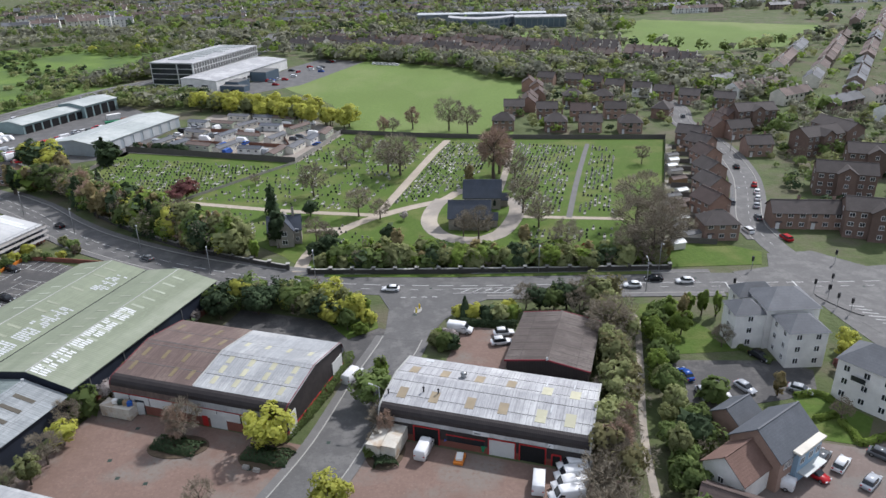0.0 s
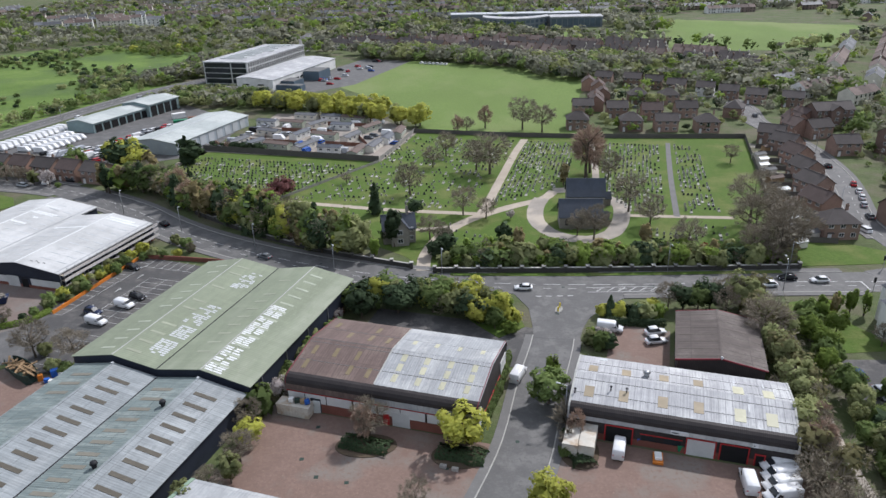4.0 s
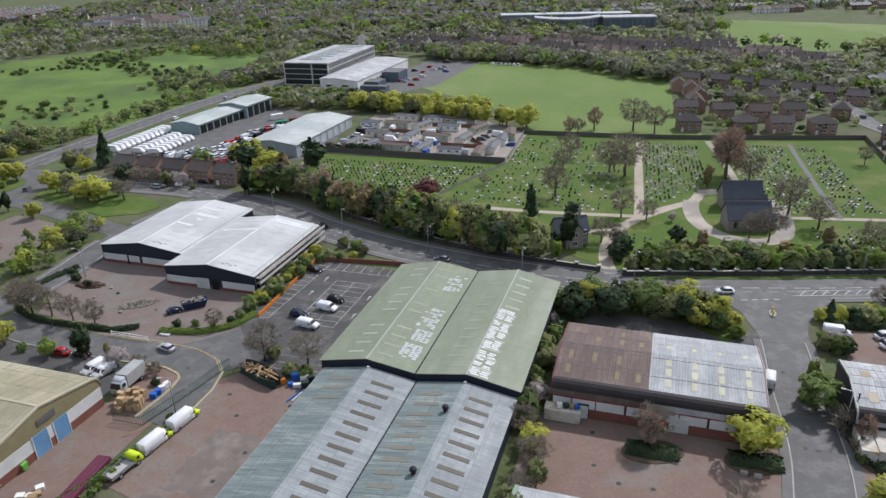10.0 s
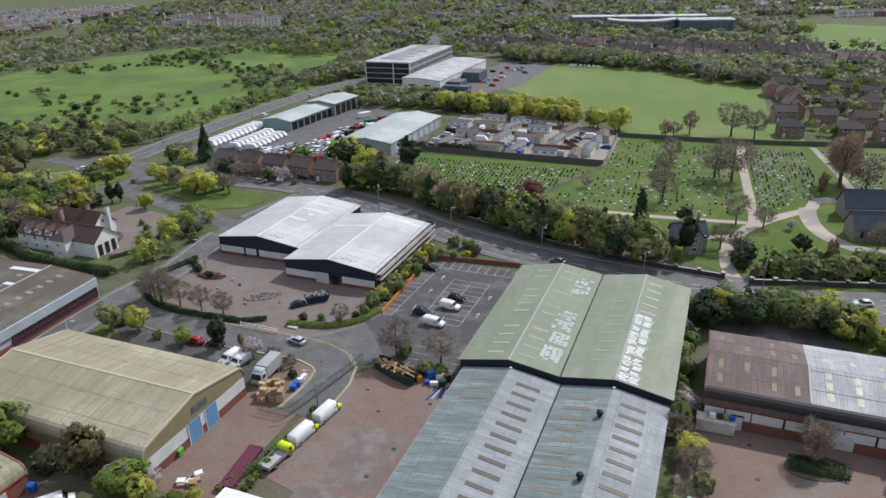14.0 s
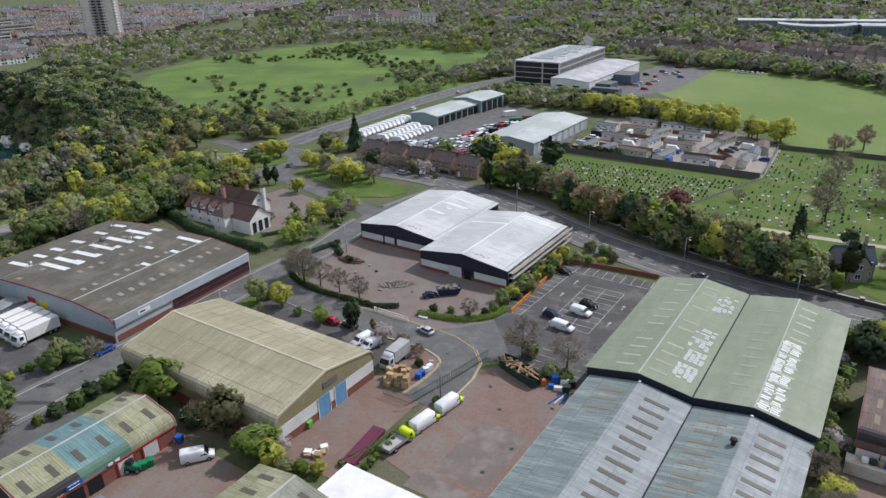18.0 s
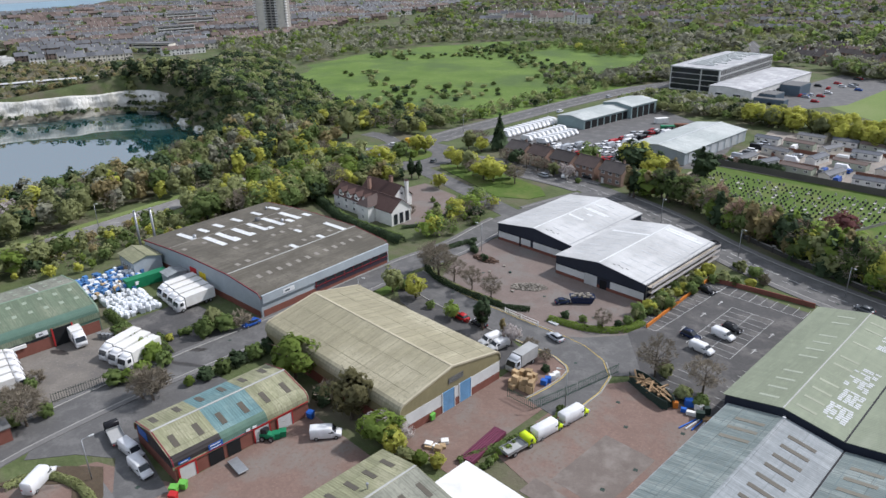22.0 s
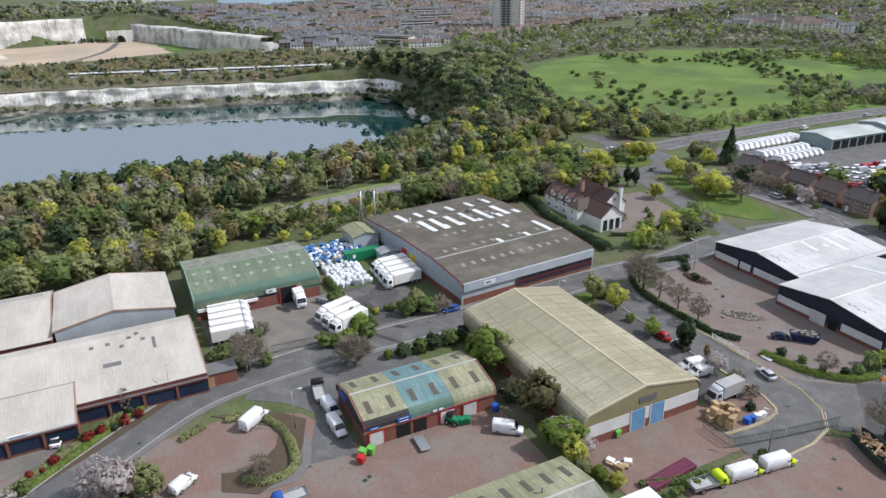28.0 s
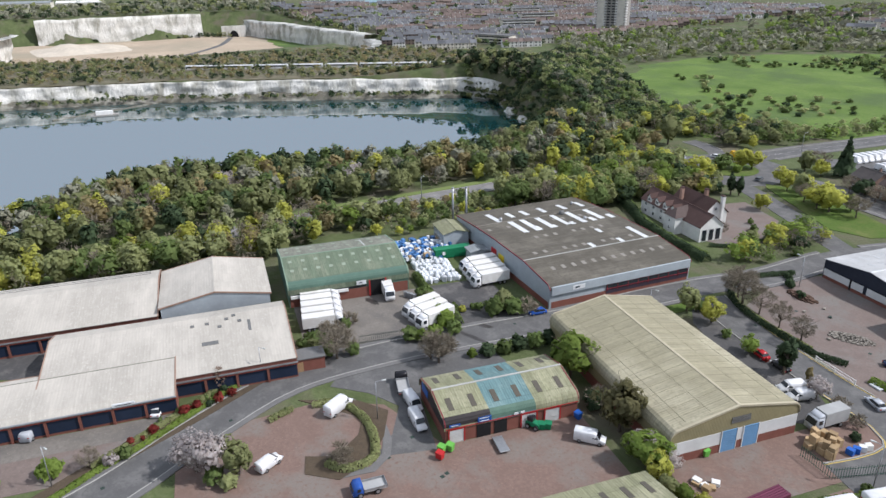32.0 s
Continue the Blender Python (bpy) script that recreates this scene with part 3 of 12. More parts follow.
class Shed:
    """A warehouse: outline in the estate's grid, a roof profile across its width, walls, then fittings placed in local metres."""
    def __init__(self, label, u0, u1, v0, v1, prof, axis, wall, roof, ang=-17.0, base=None, base_h=0.0, roof_label="", name="warehouse", wall_in=0.15, sections=None, trim=None):
        cu, cv = (u0 + u1) / 2, (v0 + v1) / 2
        x, y = est(cu, cv)
        self.ob = thing(name, label, "warehouse", at=pose(x, y, 0, 0, 0, ang))
        self.hx, self.hy, self.axis, self.prof = (u1 - u0) / 2, (v1 - v0) / 2, axis, prof
        hl = self.hx if axis == 0 else self.hy
        hw = self.hy if axis == 0 else self.hx
        self.hl, self.hw = hl, hw
        t = 0.25
        # end walls follow the roof
        inner = [(s, z) for s, z in prof if abs(s) <= hw - wall_in + 1e-6]
        pts = [(-hw + wall_in, 0)] + [(-hw + wall_in, profile_z(prof, -hw + wall_in) - 0.12)] + [(s, z - 0.12) for s, z in inner if abs(s) < hw - wall_in - 0.01] + [(hw - wall_in, profile_z(prof, hw - wall_in) - 0.12), (hw - wall_in, 0)]
        for s in (-1, 1):
            g = Geo()
            a = s * (hl - wall_in)
            g.slab(pts, axis, min(a, a - s * t), max(a, a - s * t))
            part("end_wall", g, wall, self.ob)
        for s in (-1, 1):
            g = Geo()
            z = profile_z(prof, s * (hw - wall_in)) - 0.12
            a, b = sorted((s * (hw - wall_in), s * (hw - wall_in - t)))
            e = hl - wall_in - t - 0.002
            if axis == 0:
                g.box(-e, e, a, b, 0, z)
            else:
                g.box(a, b, -e, e, 0, z)
            part("side_wall", g, wall, self.ob)
        # roof in lengths, each one of its own sheeting
        for a0, a1, m, lab in (sections or [(-hl, hl, roof, roof_label)]):
            g = Geo()
            top = list(prof)
            bot = [(s, z - 0.12) for s, z in reversed(prof)]
            g.slab(top + bot, axis, a0, a1)
            part("roof", g, m, self.ob, lab)

    def xy(self, along, across):
        return (along, across) if self.axis == 0 else (across, along)

    def patch(self, name, m, a0, a1, s0, s1, t=0.06, label="", sink=0.05):
        """A flat piece lying on one slope."""
        g = Geo()
        P = []
        for dz in (-sink, t):
            for a, s in ((a0, s0), (a1, s0), (a1, s1), (a0, s1)):
                x, y = self.xy(a, s)
                P.append((x, y, profile_z(self.prof, s) + dz))
        g.hexa(P)
        return part(name, g, m, self.ob, label)

    def line(self, name, m, along, s0, s1, w, t, label=""):
        return self.patch(name, m, along - w / 2, along + w / 2, s0, s1, t, label)

    def wall_box(self, name, m, side, c0, c1, z0, z1, out=0.06, depth=0.1, label="", parent=None):
        """A box on a wall: side is '+x', '-x', '+y' or '-y', c0..c1 along it."""
        g = Geo()
        if side[1] == "x":
            s = 1 if side[0] == "+" else -1
            f = s * (self.hx - 0.15)
            a, b = sorted((f + s * out, f - s * depth))
            g.box(a, b, c0, c1, z0, z1)
        else:
            s = 1 if side[0] == "+" else -1
            f = s * (self.hy - 0.15)
            a, b = sorted((f + s * out, f - s * depth))
            g.box(c0, c1, a, b, z0, z1)
        return part(name, g, m, parent or self.ob, label)


def gable(hw, eave, ridge, over=0.3):
    k = (ridge - eave) / hw
    return [(-hw - over, eave - over * k), (0, ridge), (hw + over, eave - over * k)]


def curved(hw, low, eave, ridge, r=1.6, n=4):
    """A pitched roof whose sheeting bends down over the eaves."""
    pts = []
    for i in range(n + 1):
        w = math.pi / 2 * i / n
        pts.append((-hw + r - r * math.cos(w), eave - r + r * math.sin(w)))
    pts = [(-hw - 0.001, low)] + pts + [(0, ridge)] + [(-s, z) for s, z in reversed(pts)] + [(hw + 0.001, low)]
    return pts


def roof_mat(name, c1, c2, c3=None, axis="X", pitch=0.45, rough=0.75, patch=0.08, depth=0.022, fine=1.2, big=0.15, stretch=None, metal=0.0, grime=0.26, worn=0.6):
    return mat(name, c1, c2, rough, metal, big, fine, c3, patch, 0.005, (pitch, axis, depth), coords="object", stretch=stretch, spec=0.25, grime=grime, sheets=(axis, 1.05, worn))


M["r_sage"] = roof_mat("sage_green_roof_sheet", (0.235, 0.262, 0.185), (0.205, 0.232, 0.165), (0.275, 0.29, 0.225), "Y", 0.5, patch=0.05, fine=0.6, stretch=(1, 0.25, 1), worn=0.16, grime=0.1)
M["r_bluegrey"] = roof_mat("blue_grey_roof_sheet", (0.275, 0.295, 0.30), (0.21, 0.23, 0.237), (0.315, 0.33, 0.33), "Y", 0.45, patch=0.16, fine=2.0, stretch=(1, 0.2, 1))
M["r_bluegreen"] = roof_mat("blue_green_weathered_sheet", (0.165, 0.20, 0.192), (0.21, 0.245, 0.232), (0.265, 0.295, 0.275), "Y", 0.45, patch=0.2, fine=2.0, stretch=(0.25, 1.6, 1))
M["r_brown"] = roof_mat("brown_roof_sheet", (0.155, 0.112, 0.098), (0.125, 0.09, 0.08), (0.20, 0.155, 0.13), "X", 0.5, patch=0.09)
M["r_whitegrey"] = roof_mat("pale_grey_roof_sheet", (0.35, 0.36, 0.365), (0.295, 0.305, 0.31), (0.41, 0.412, 0.405), "X", 0.5, patch=0.12, worn=0.4, grime=0.2)
M["r_grey"] = roof_mat("weathered_grey_roof_sheet", (0.42, 0.42, 0.425), (0.35, 0.35, 0.36), (0.50, 0.50, 0.49), "X", 0.5, patch=0.12, worn=0.45, grime=0.2)
M["r_darkbrown"] = roof_mat("dark_brown_roof_sheet", (0.105, 0.085, 0.076), (0.084, 0.069, 0.062), (0.14, 0.118, 0.106), "Y", 0.5, patch=0.12)
M["r_white"] = roof_mat("new_white_roof_sheet", (0.46, 0.46, 0.45), (0.43, 0.43, 0.42), (0.50, 0.50, 0.49), "Y", 0.5, patch=0.06, rough=0.65, worn=0.12, grime=0.05)
M["r_tan"] = roof_mat("lichened_tan_roof_sheet", (0.32, 0.292, 0.195), (0.265, 0.243, 0.16), (0.375, 0.345, 0.245), "X", 0.5, patch=0.06, worn=0.4, grime=0.2)
M["r_brgrey"] = roof_mat("brown_grey_roof_sheet", (0.115, 0.103, 0.08), (0.078, 0.07, 0.056), (0.145, 0.13, 0.105), "X", 0.5, patch=0.12)
M["r_olive"] = roof_mat("olive_roof_sheet", (0.25, 0.25, 0.15), (0.20, 0.205, 0.125), (0.31, 0.30, 0.20), "Y", 0.45, patch=0.15)
M["r_teal"] = roof_mat("teal_roof_sheet", (0.135, 0.23, 0.235), (0.12, 0.205, 0.21), (0.18, 0.26, 0.25), "Y", 0.45, patch=0.15)
M["r_green"] = roof_mat("mossy_green_roof_sheet", (0.145, 0.185, 0.125), (0.11, 0.14, 0.09), (0.18, 0.20, 0.14), "Y", 0.45, patch=0.16, fine=1.6, stretch=(0.4, 1.4, 1))
M["r_mosgrey"] = roof_mat("mossy_grey_roof_sheet", (0.21, 0.215, 0.17), (0.17, 0.18, 0.145), (0.26, 0.26, 0.21), "Y", 0.45, patch=0.12)
M["r_cream"] = roof_mat("cream_grey_roof_sheet", (0.50, 0.465, 0.405), (0.45, 0.415, 0.36), (0.36, 0.335, 0.29), "Y", 0.6, patch=0.07, depth=0.01, fine=0.9, stretch=(0.5, 1.3, 1), worn=0.16, grime=0.14)
M["sky_brown"] = mat("aged_rooflight_brown", (0.115, 0.102, 0.08), (0.085, 0.076, 0.06), 0.5, fine=2, bump=0)
M["sky_tan"] = mat("tan_rooflight", (0.34, 0.28, 0.19), (0.28, 0.23, 0.155), 0.5, fine=1, bump=0)
M["sky_yellow"] = mat("yellowed_rooflight", (0.52, 0.50, 0.36), (0.44, 0.42, 0.30), 0.5, fine=1, bump=0)
M["sky_pale"] = mat("pale_rooflight", (0.60, 0.62, 0.60), (0.5, 0.52, 0.5), 0.45, fine=1, bump=0)
M["sky_white"] = mat("white_rooflight", (0.56, 0.575, 0.58), (0.46, 0.475, 0.485), 0.4, fine=1.5, bump=0)
M["clad_black"] = mat("navy_black_cladding", (0.025, 0.03, 0.045), (0.03, 0.036, 0.052), 0.5, fine=1, bump=0.003, wave=(0.3, "X", 0.02))
M["clad_dark"] = mat("dark_cladding", (0.035, 0.03, 0.03), (0.05, 0.042, 0.04), 0.6, fine=1, bump=0.003, wave=(0.3, "X", 0.02))
M["clad_purple"] = mat("dark_purple_cladding", (0.055, 0.04, 0.055), (0.045, 0.034, 0.046), 0.5, fine=1, bump=0.003, wave=(0.3, "X", 0.02))
M["clad_white"] = mat("white_cladding", (0.66, 0.66, 0.64), (0.60, 0.60, 0.58), 0.55, fine=1, bump=0.003, wave=(0.3, "X", 0.02))
M["clad_olive"] = mat("olive_cladding", (0.27, 0.235, 0.13), (0.23, 0.20, 0.11), 0.65, fine=1, bump=0.003, wave=(0.3, "Y", 0.02))
M["sky_bright"] = mat("bright_white_rooflight", (0.72, 0.73, 0.72), (0.60, 0.61, 0.60), 0.4, fine=1.5, bump=0, grime=0.3)
M["clad_blue"] = mat("blue_grey_cladding", (0.39, 0.43, 0.455), (0.35, 0.39, 0.415), 0.5, fine=1, bump=0.003, wave=(0.3, "X", 0.02))
M["clad_green"] = mat("green_cladding", (0.10, 0.17, 0.13), (0.085, 0.145, 0.11), 0.6, fine=1, bump=0.003, wave=(0.3, "Y", 0.02))
M["door_blue"] = mat("blue_roller_door", (0.16, 0.32, 0.52), (0.14, 0.28, 0.46), 0.5, fine=1, bump=0.003, wave=(0.12, "Z", 0.02))
M["door_white"] = mat("white_roller_door", (0.62, 0.62, 0.60), (0.56, 0.56, 0.54), 0.5, fine=1, bump=0.003, wave=(0.12, "Z", 0.02))
M["door_dark"] = mat("dark_roller_door", (0.05, 0.055, 0.065), (0.04, 0.045, 0.055), 0.5, fine=1, bump=0.003, wave=(0.12, "Z", 0.02))

# A: sage green twin-ridged warehouse
hw = 19.3
A = Shed("large warehouse with sage green twin-ridged roof", -133.6, -95.0, 79.0, 123.8, [(-hw - .3, 5.9), (-hw / 2, 7.9), (-0.15, 6.35), (0.15, 6.35), (hw / 2, 7.9), (hw + .3, 5.9)], 1, M["clad_black"], M["r_sage"])
A2 = Shed("long warehouse with weathered blue-grey twin-ridged roof", -132.4, -95.5, 26, 78.5, [(-18.75, 4.8), (-9.3, 6.6), (-0.15, 5.05), (0.15, 5.05), (9.3, 6.6), (18.75, 4.8)], 1, M["clad_black"], M["r_bluegrey"])
B = Shed("warehouse with half brown and half white curved roof", -90, -54.5, 82.7, 105.4, curved(11.35, 4.1, 6.8, 8.3), 0, M["clad_dark"], M["r_brown"],
         sections=[(-17.9, -1.2, M["r_brown"], "brown sheeting"), (-1.2, 17.9, M["r_whitegrey"], "pale grey sheeting")])
C = Shed("warehouse with weathered grey roof and tan rooflights", -40.4, -5, 88.5, 105.8, curved(8.65, 3.6, 5.9, 7.1), 0, M["clad_dark"], M["r_grey"])
D = Shed("low shed with dark brown ribbed roof", -23.1, -7.6, 109.6, 129, gable(7.75, 4.7, 6.0), 1, M["clad_dark"], M["r_darkbrown"])
E1 = Shed("warehouse with new white roof and navy cladding", -219.6, -193.15, 117.0, 152.0, gable(13.2, 5.1, 6.9, 0.1), 1, M["clad_black"], M["r_white"])
E2 = Shed("warehouse with new white roof under repair scaffolding", -193.1, -167.0, 109.6, 144.6, gable(13.05, 5.1, 6.9, 0.1), 1, M["clad_black"], M["r_white"])
F = Shed("warehouse with lichened tan roof and blue roller doors", -214.2, -170.8, 36.6, 62.6, curved(13.0, 4.4, 6.6, 8.8), 0, M["clad_olive"], M["r_tan"])
G = Shed("very wide warehouse with brown-grey roof and white rooflights", -283.4, -228.4, 41.05, 82.35, [(-27.7, 5.8), (-13.6, 6.9), (-2.9, 7.4), (14.3, 7.5), (26.6, 6.2), (27.7, 5.2)], 1, M["clad_blue"], M["r_brgrey"], ang=-12.9)
H = Shed("row of small units with olive and teal roof", -203, -188, 4, 29.5, curved(7.5, 2.9, 5.0, 6.4), 1, M["brick"], M["r_olive"],
         sections=[(-12.9, -4.3, M["r_olive"], "olive sheeting"), (-4.3, 4.3, M["r_teal"], "teal sheeting"), (4.3, 12.9, M["r_olive"], "grey-olive sheeting")])
I_ = Shed("warehouse with mossy green roof above brick base", -274, -249, -15, 15, curved(12.5, 3.4, 6.2, 8.2), 1, M["clad_green"], M["r_green"])
J1 = Shed("long office warehouse with cream-grey roof", -243, -218, -64, -16.8, [(-12.6, 5.2), (-7, 6.8), (12.6, 4.6)], 1, M["brick"], M["r_cream"])
J2 = Shed("gabled hall with cream-grey roof", -268, -246.2, -43.4, -19.2, gable(12.1, 6.2, 8.4), 0, M["clad_blue"], M["r_cream"])
J3 = Shed("long hall with stained cream-grey roof", -269, -246, -92, -43.8, [(-11.7, 6.2), (-4, 7.4), (11.7, 4.8)], 1, M["brick"], M["r_cream"])
J4 = Shed("low front wing with cream-grey roof and dark bays", -227, -213.5, -78, -39.6, [(-6.9, 5.0), (-4.5, 5.4), (5, 4.5), (6.9, 3.6)], 1, M["brick"], M["r_cream"])
K = Shed("small unit with olive roof and brown rooflights", -166.5, -151, 1, 29.2, gable(7.75, 4.4, 5.8), 1, M["brick"], M["r_olive"],
         sections=[(-14.2, 14.2, M["r_olive"], "olive sheeting")])
M["sky_sage"] = mat("sage_rooflight", (0.36, 0.385, 0.30), (0.31, 0.335, 0.26), 0.5, fine=1, bump=0)
M["r_sagelight"] = mat("faded_sage_sheet", (0.30, 0.315, 0.235), (0.27, 0.29, 0.215), 0.5, fine=1, bump=0)
M["sky_brown2"] = mat("faded_brown_rooflight", (0.21, 0.195, 0.155), (0.17, 0.16, 0.13), 0.5, fine=2, bump=0)
M["sky_tan3"] = mat("moss_rooflight", (0.22, 0.175, 0.10), (0.18, 0.14, 0.085), 0.5, fine=1, bump=0)
M["lap2"] = mat("teal_sheet_lap", (0.17, 0.215, 0.22), (0.15, 0.19, 0.195), 0.7, fine=2, bump=0)
M["r_seam"] = mat("grey_sheet_seam", (0.30, 0.30, 0.305), (0.26, 0.26, 0.27), 0.7, fine=2, bump=0)
M["r_whitedim"] = mat("faded_white_sheet", (0.50, 0.52, 0.53), (0.46, 0.48, 0.49), 0.5, fine=1, bump=0)
M["board"] = mat("scaffold_board", (0.40, 0.35, 0.28), (0.32, 0.28, 0.22), 0.9, fine=2, bump=0, rnd=0.25)
M["net"] = mat("debris_net", (0.60, 0.56, 0.54), (0.44, 0.41, 0.39), 0.9, fine=1.5, bump=0)
M["cap_tan"] = mat("tan_flashing", (0.47, 0.42, 0.30), (0.42, 0.375, 0.27), 0.6, fine=1, bump=0)
M["red_dim"] = mat("dull_red_trim", (0.20, 0.03, 0.04), (0.16, 0.025, 0.035), 0.5, fine=2, bump=0)
M["r_tandark"] = mat("tan_sheet_lap", (0.27, 0.248, 0.165), (0.24, 0.22, 0.145), 0.8, fine=2, bump=0)
M["r_brgreylight"] = mat("faded_brown_sheet", (0.27, 0.25, 0.215), (0.24, 0.22, 0.19), 0.6, fine=1, bump=0)
M["cap_green"] = mat("green_flashing", (0.22, 0.30, 0.22), (0.19, 0.26, 0.19), 0.6, fine=1, bump=0)
M["r_greenlight"] = mat("pale_green_rooflight", (0.30, 0.35, 0.27), (0.26, 0.31, 0.23), 0.6, fine=1, bump=0)
M["door_navy"] = mat("navy_glazed_bay", (0.02, 0.03, 0.055), (0.025, 0.035, 0.06), 0.25, fine=1, bump=0)
M["red_trim2"] = mat("rust_red_trim", (0.38, 0.08, 0.05), (0.32, 0.07, 0.05), 0.6, fine=1, bump=0)
M["cap_rust"] = mat("rusty_verge", (0.33, 0.22, 0.165), (0.28, 0.19, 0.145), 0.7, fine=1, bump=0)
M["clad_blue2"] = mat("slate_blue_cladding", (0.10, 0.135, 0.17), (0.085, 0.12, 0.15), 0.6, fine=1, bump=0)
M["clad_teal"] = mat("teal_grey_cladding", (0.26, 0.34, 0.34), (0.22, 0.30, 0.30), 0.6, fine=1, bump=0)
M["clad_teal2"] = mat("blue_grey_cladding", (0.20, 0.225, 0.245), (0.17, 0.195, 0.215), 0.5, fine=1, bump=0)
M["slate_dark"] = mat("dark_slate", (0.075, 0.085, 0.105), (0.06, 0.07, 0.088), 0.6, fine=3, big=0.4, bump=0.01, wave=(0.3, "Z", 0.02))
M["concrete2"] = mat("depot_hardstanding", (0.33, 0.29, 0.25), (0.27, 0.24, 0.21), 0.9, c3=(0.20, 0.185, 0.165), patch=0.06, fine=1.5, big=0.2, bump=0.01)
M["sand_pale"] = mat("pale_sand", (0.60, 0.53, 0.43), (0.52, 0.46, 0.37), 0.95, fine=0.2, big=0.05, bump=0.2)
M["gravel2"] = mat("worn_gravel", (0.34, 0.305, 0.265), (0.28, 0.255, 0.22), 0.95, c3=(0.40, 0.35, 0.29), patch=0.08, fine=2, big=0.2, bump=0.02)
M["stone_grey"] = mat("grey_headstone", (0.33, 0.32, 0.29), (0.25, 0.245, 0.22), 0.9, fine=5, bump=0.01, rnd=0.25)
M["stone_dark"] = mat("dark_headstone", (0.045, 0.05, 0.05), (0.06, 0.065, 0.065), 0.5, fine=5, bump=0, rnd=0.25)
M["stone_pale"] = mat("pale_headstone", (0.46, 0.445, 0.41), (0.36, 0.345, 0.315), 0.9, fine=5, bump=0.01, rnd=0.2)
M["wall_dark"] = mat("dark_flint_wall", (0.075, 0.072, 0.065), (0.055, 0.052, 0.048), 0.95, fine=4, bump=0.03)
M["fence_dark"] = mat("weathered_fence", (0.13, 0.12, 0.11), (0.10, 0.092, 0.085), 0.9, fine=3, bump=0.01, wave=(0.2, "X", 0.02))
M["rubble"] = mat("broken_concrete", (0.25, 0.225, 0.19), (0.16, 0.145, 0.125), 0.95, fine=3, bump=0.02, isl=0.3)
M["bag_white"] = mat("white_bulk_bag", (0.72, 0.74, 0.76), (0.62, 0.65, 0.68), 0.7, fine=3, bump=0.01, rnd=0.12)
M["bin_blue2"] = mat("blue_plastic_drum", (0.08, 0.20, 0.42), (0.06, 0.15, 0.34), 0.5, fine=1, bump=0, isl=0.4)
M["rust"] = mat("rusty_steel", (0.22, 0.10, 0.06), (0.16, 0.075, 0.05), 0.85, fine=2, bump=0.01)
M["soil2"] = mat("patchy_garden", (0.13, 0.12, 0.08), (0.10, 0.13, 0.05), 0.95, c3=(0.27, 0.25, 0.22), patch=0.15, fine=0.6, big=0.2, bump=0.02)
M["paving_grey"] = mat("grey_block_paving", (0.18, 0.15, 0.13), (0.145, 0.122, 0.108), 0.85, c3=(0.195, 0.17, 0.15), patch=0.2, fine=4, big=0.3, bump=0.01)
M["clad_green2"] = mat("pale_green_panel", (0.42, 0.45, 0.36), (0.38, 0.41, 0.33), 0.7, fine=1, bump=0)
M["fence_red"] = mat("red_stained_fence", (0.20, 0.10, 0.07), (0.16, 0.08, 0.06), 0.9, fine=3, bump=0.01)

M["brick_heap"] = mat("brown_earth_and_brick", (0.115, 0.072, 0.052), (0.075, 0.05, 0.038), 0.95, fine=2, big=0.5, bump=0.03, isl=0.4)
M["ridge_scrub"] = mat("brown_olive_scrub", (0.15, 0.14, 0.09), (0.10, 0.105, 0.062), 0.95, c3=(0.19, 0.165, 0.115), patch=0.03, fine=0.4, big=0.05, bump=0.05)

# ---- warehouse fittings ----
rng = random.Random(11)


def verge_trim(S, m, w=0.35, t=0.1, ends=(-1, 1)):
    for e in ends:
        a = e * (S.hl + 0.02)
        for (s0, z0), (s1, z1) in zip(S.prof, S.prof[1:]):
            if s1 - s0 < 0.02:
                continue
            S.patch("verge_trim", m, min(a, a - e * w), max(a, a - e * w), s0, s1, t, sink=0.25)


def ridge_cap(S, m, s, w=0.5, t=0.09):
    for a, b in ((s - w / 2, s), (s, s + w / 2)):
        S.patch("ridge_cap", m, -S.hl, S.hl, a, b, t)


def eave_band(S, m, side, a0, a1, count=4, label=""):
    """Sheeting of another colour over the bend of the eaves."""
    segs = list(zip(S.prof, S.prof[1:]))
    segs = [q for q in (segs if side < 0 else segs[::-1]) if q[1][0] - q[0][0] > 0.02][:count]
    for (s0, z0), (s1, z1) in segs:
        S.patch("eaves_sheet", m, a0, a1, s0, s1, 0.03, label)


M["cap_pale"] = mat("pale_ridge_flashing", (0.42, 0.42, 0.39), (0.35, 0.35, 0.33), 0.6, fine=2, bump=0)
M["lap"] = mat("dark_sheet_lap", (0.17, 0.17, 0.165), (0.13, 0.13, 0.13), 0.8, fine=2, bump=0)
M["door_red"] = mat("red_door", (0.48, 0.03, 0.03), (0.40, 0.03, 0.03), 0.5, fine=2, bump=0)
M["door_yellow"] = mat("yellow_door", (0.72, 0.55, 0.03), (0.62, 0.47, 0.03), 0.5, fine=2, bump=0)
M["sign_white"] = mat("white_sign", (0.75, 0.76, 0.76), (0.70, 0.71, 0.71), 0.4, fine=1, bump=0)
M["sign_blue"] = mat("blue_sign", (0.02, 0.10, 0.36), (0.02, 0.08, 0.30), 0.4, fine=1, bump=0)
M["sign_ink"] = mat("dark_sign_ink", (0.05, 0.07, 0.08), (0.04, 0.05, 0.06), 0.5, fine=1, bump=0)
# Near-black colour painted in for the shade inside open doors and bays.
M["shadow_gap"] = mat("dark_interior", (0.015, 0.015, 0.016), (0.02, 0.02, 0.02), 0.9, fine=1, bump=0)
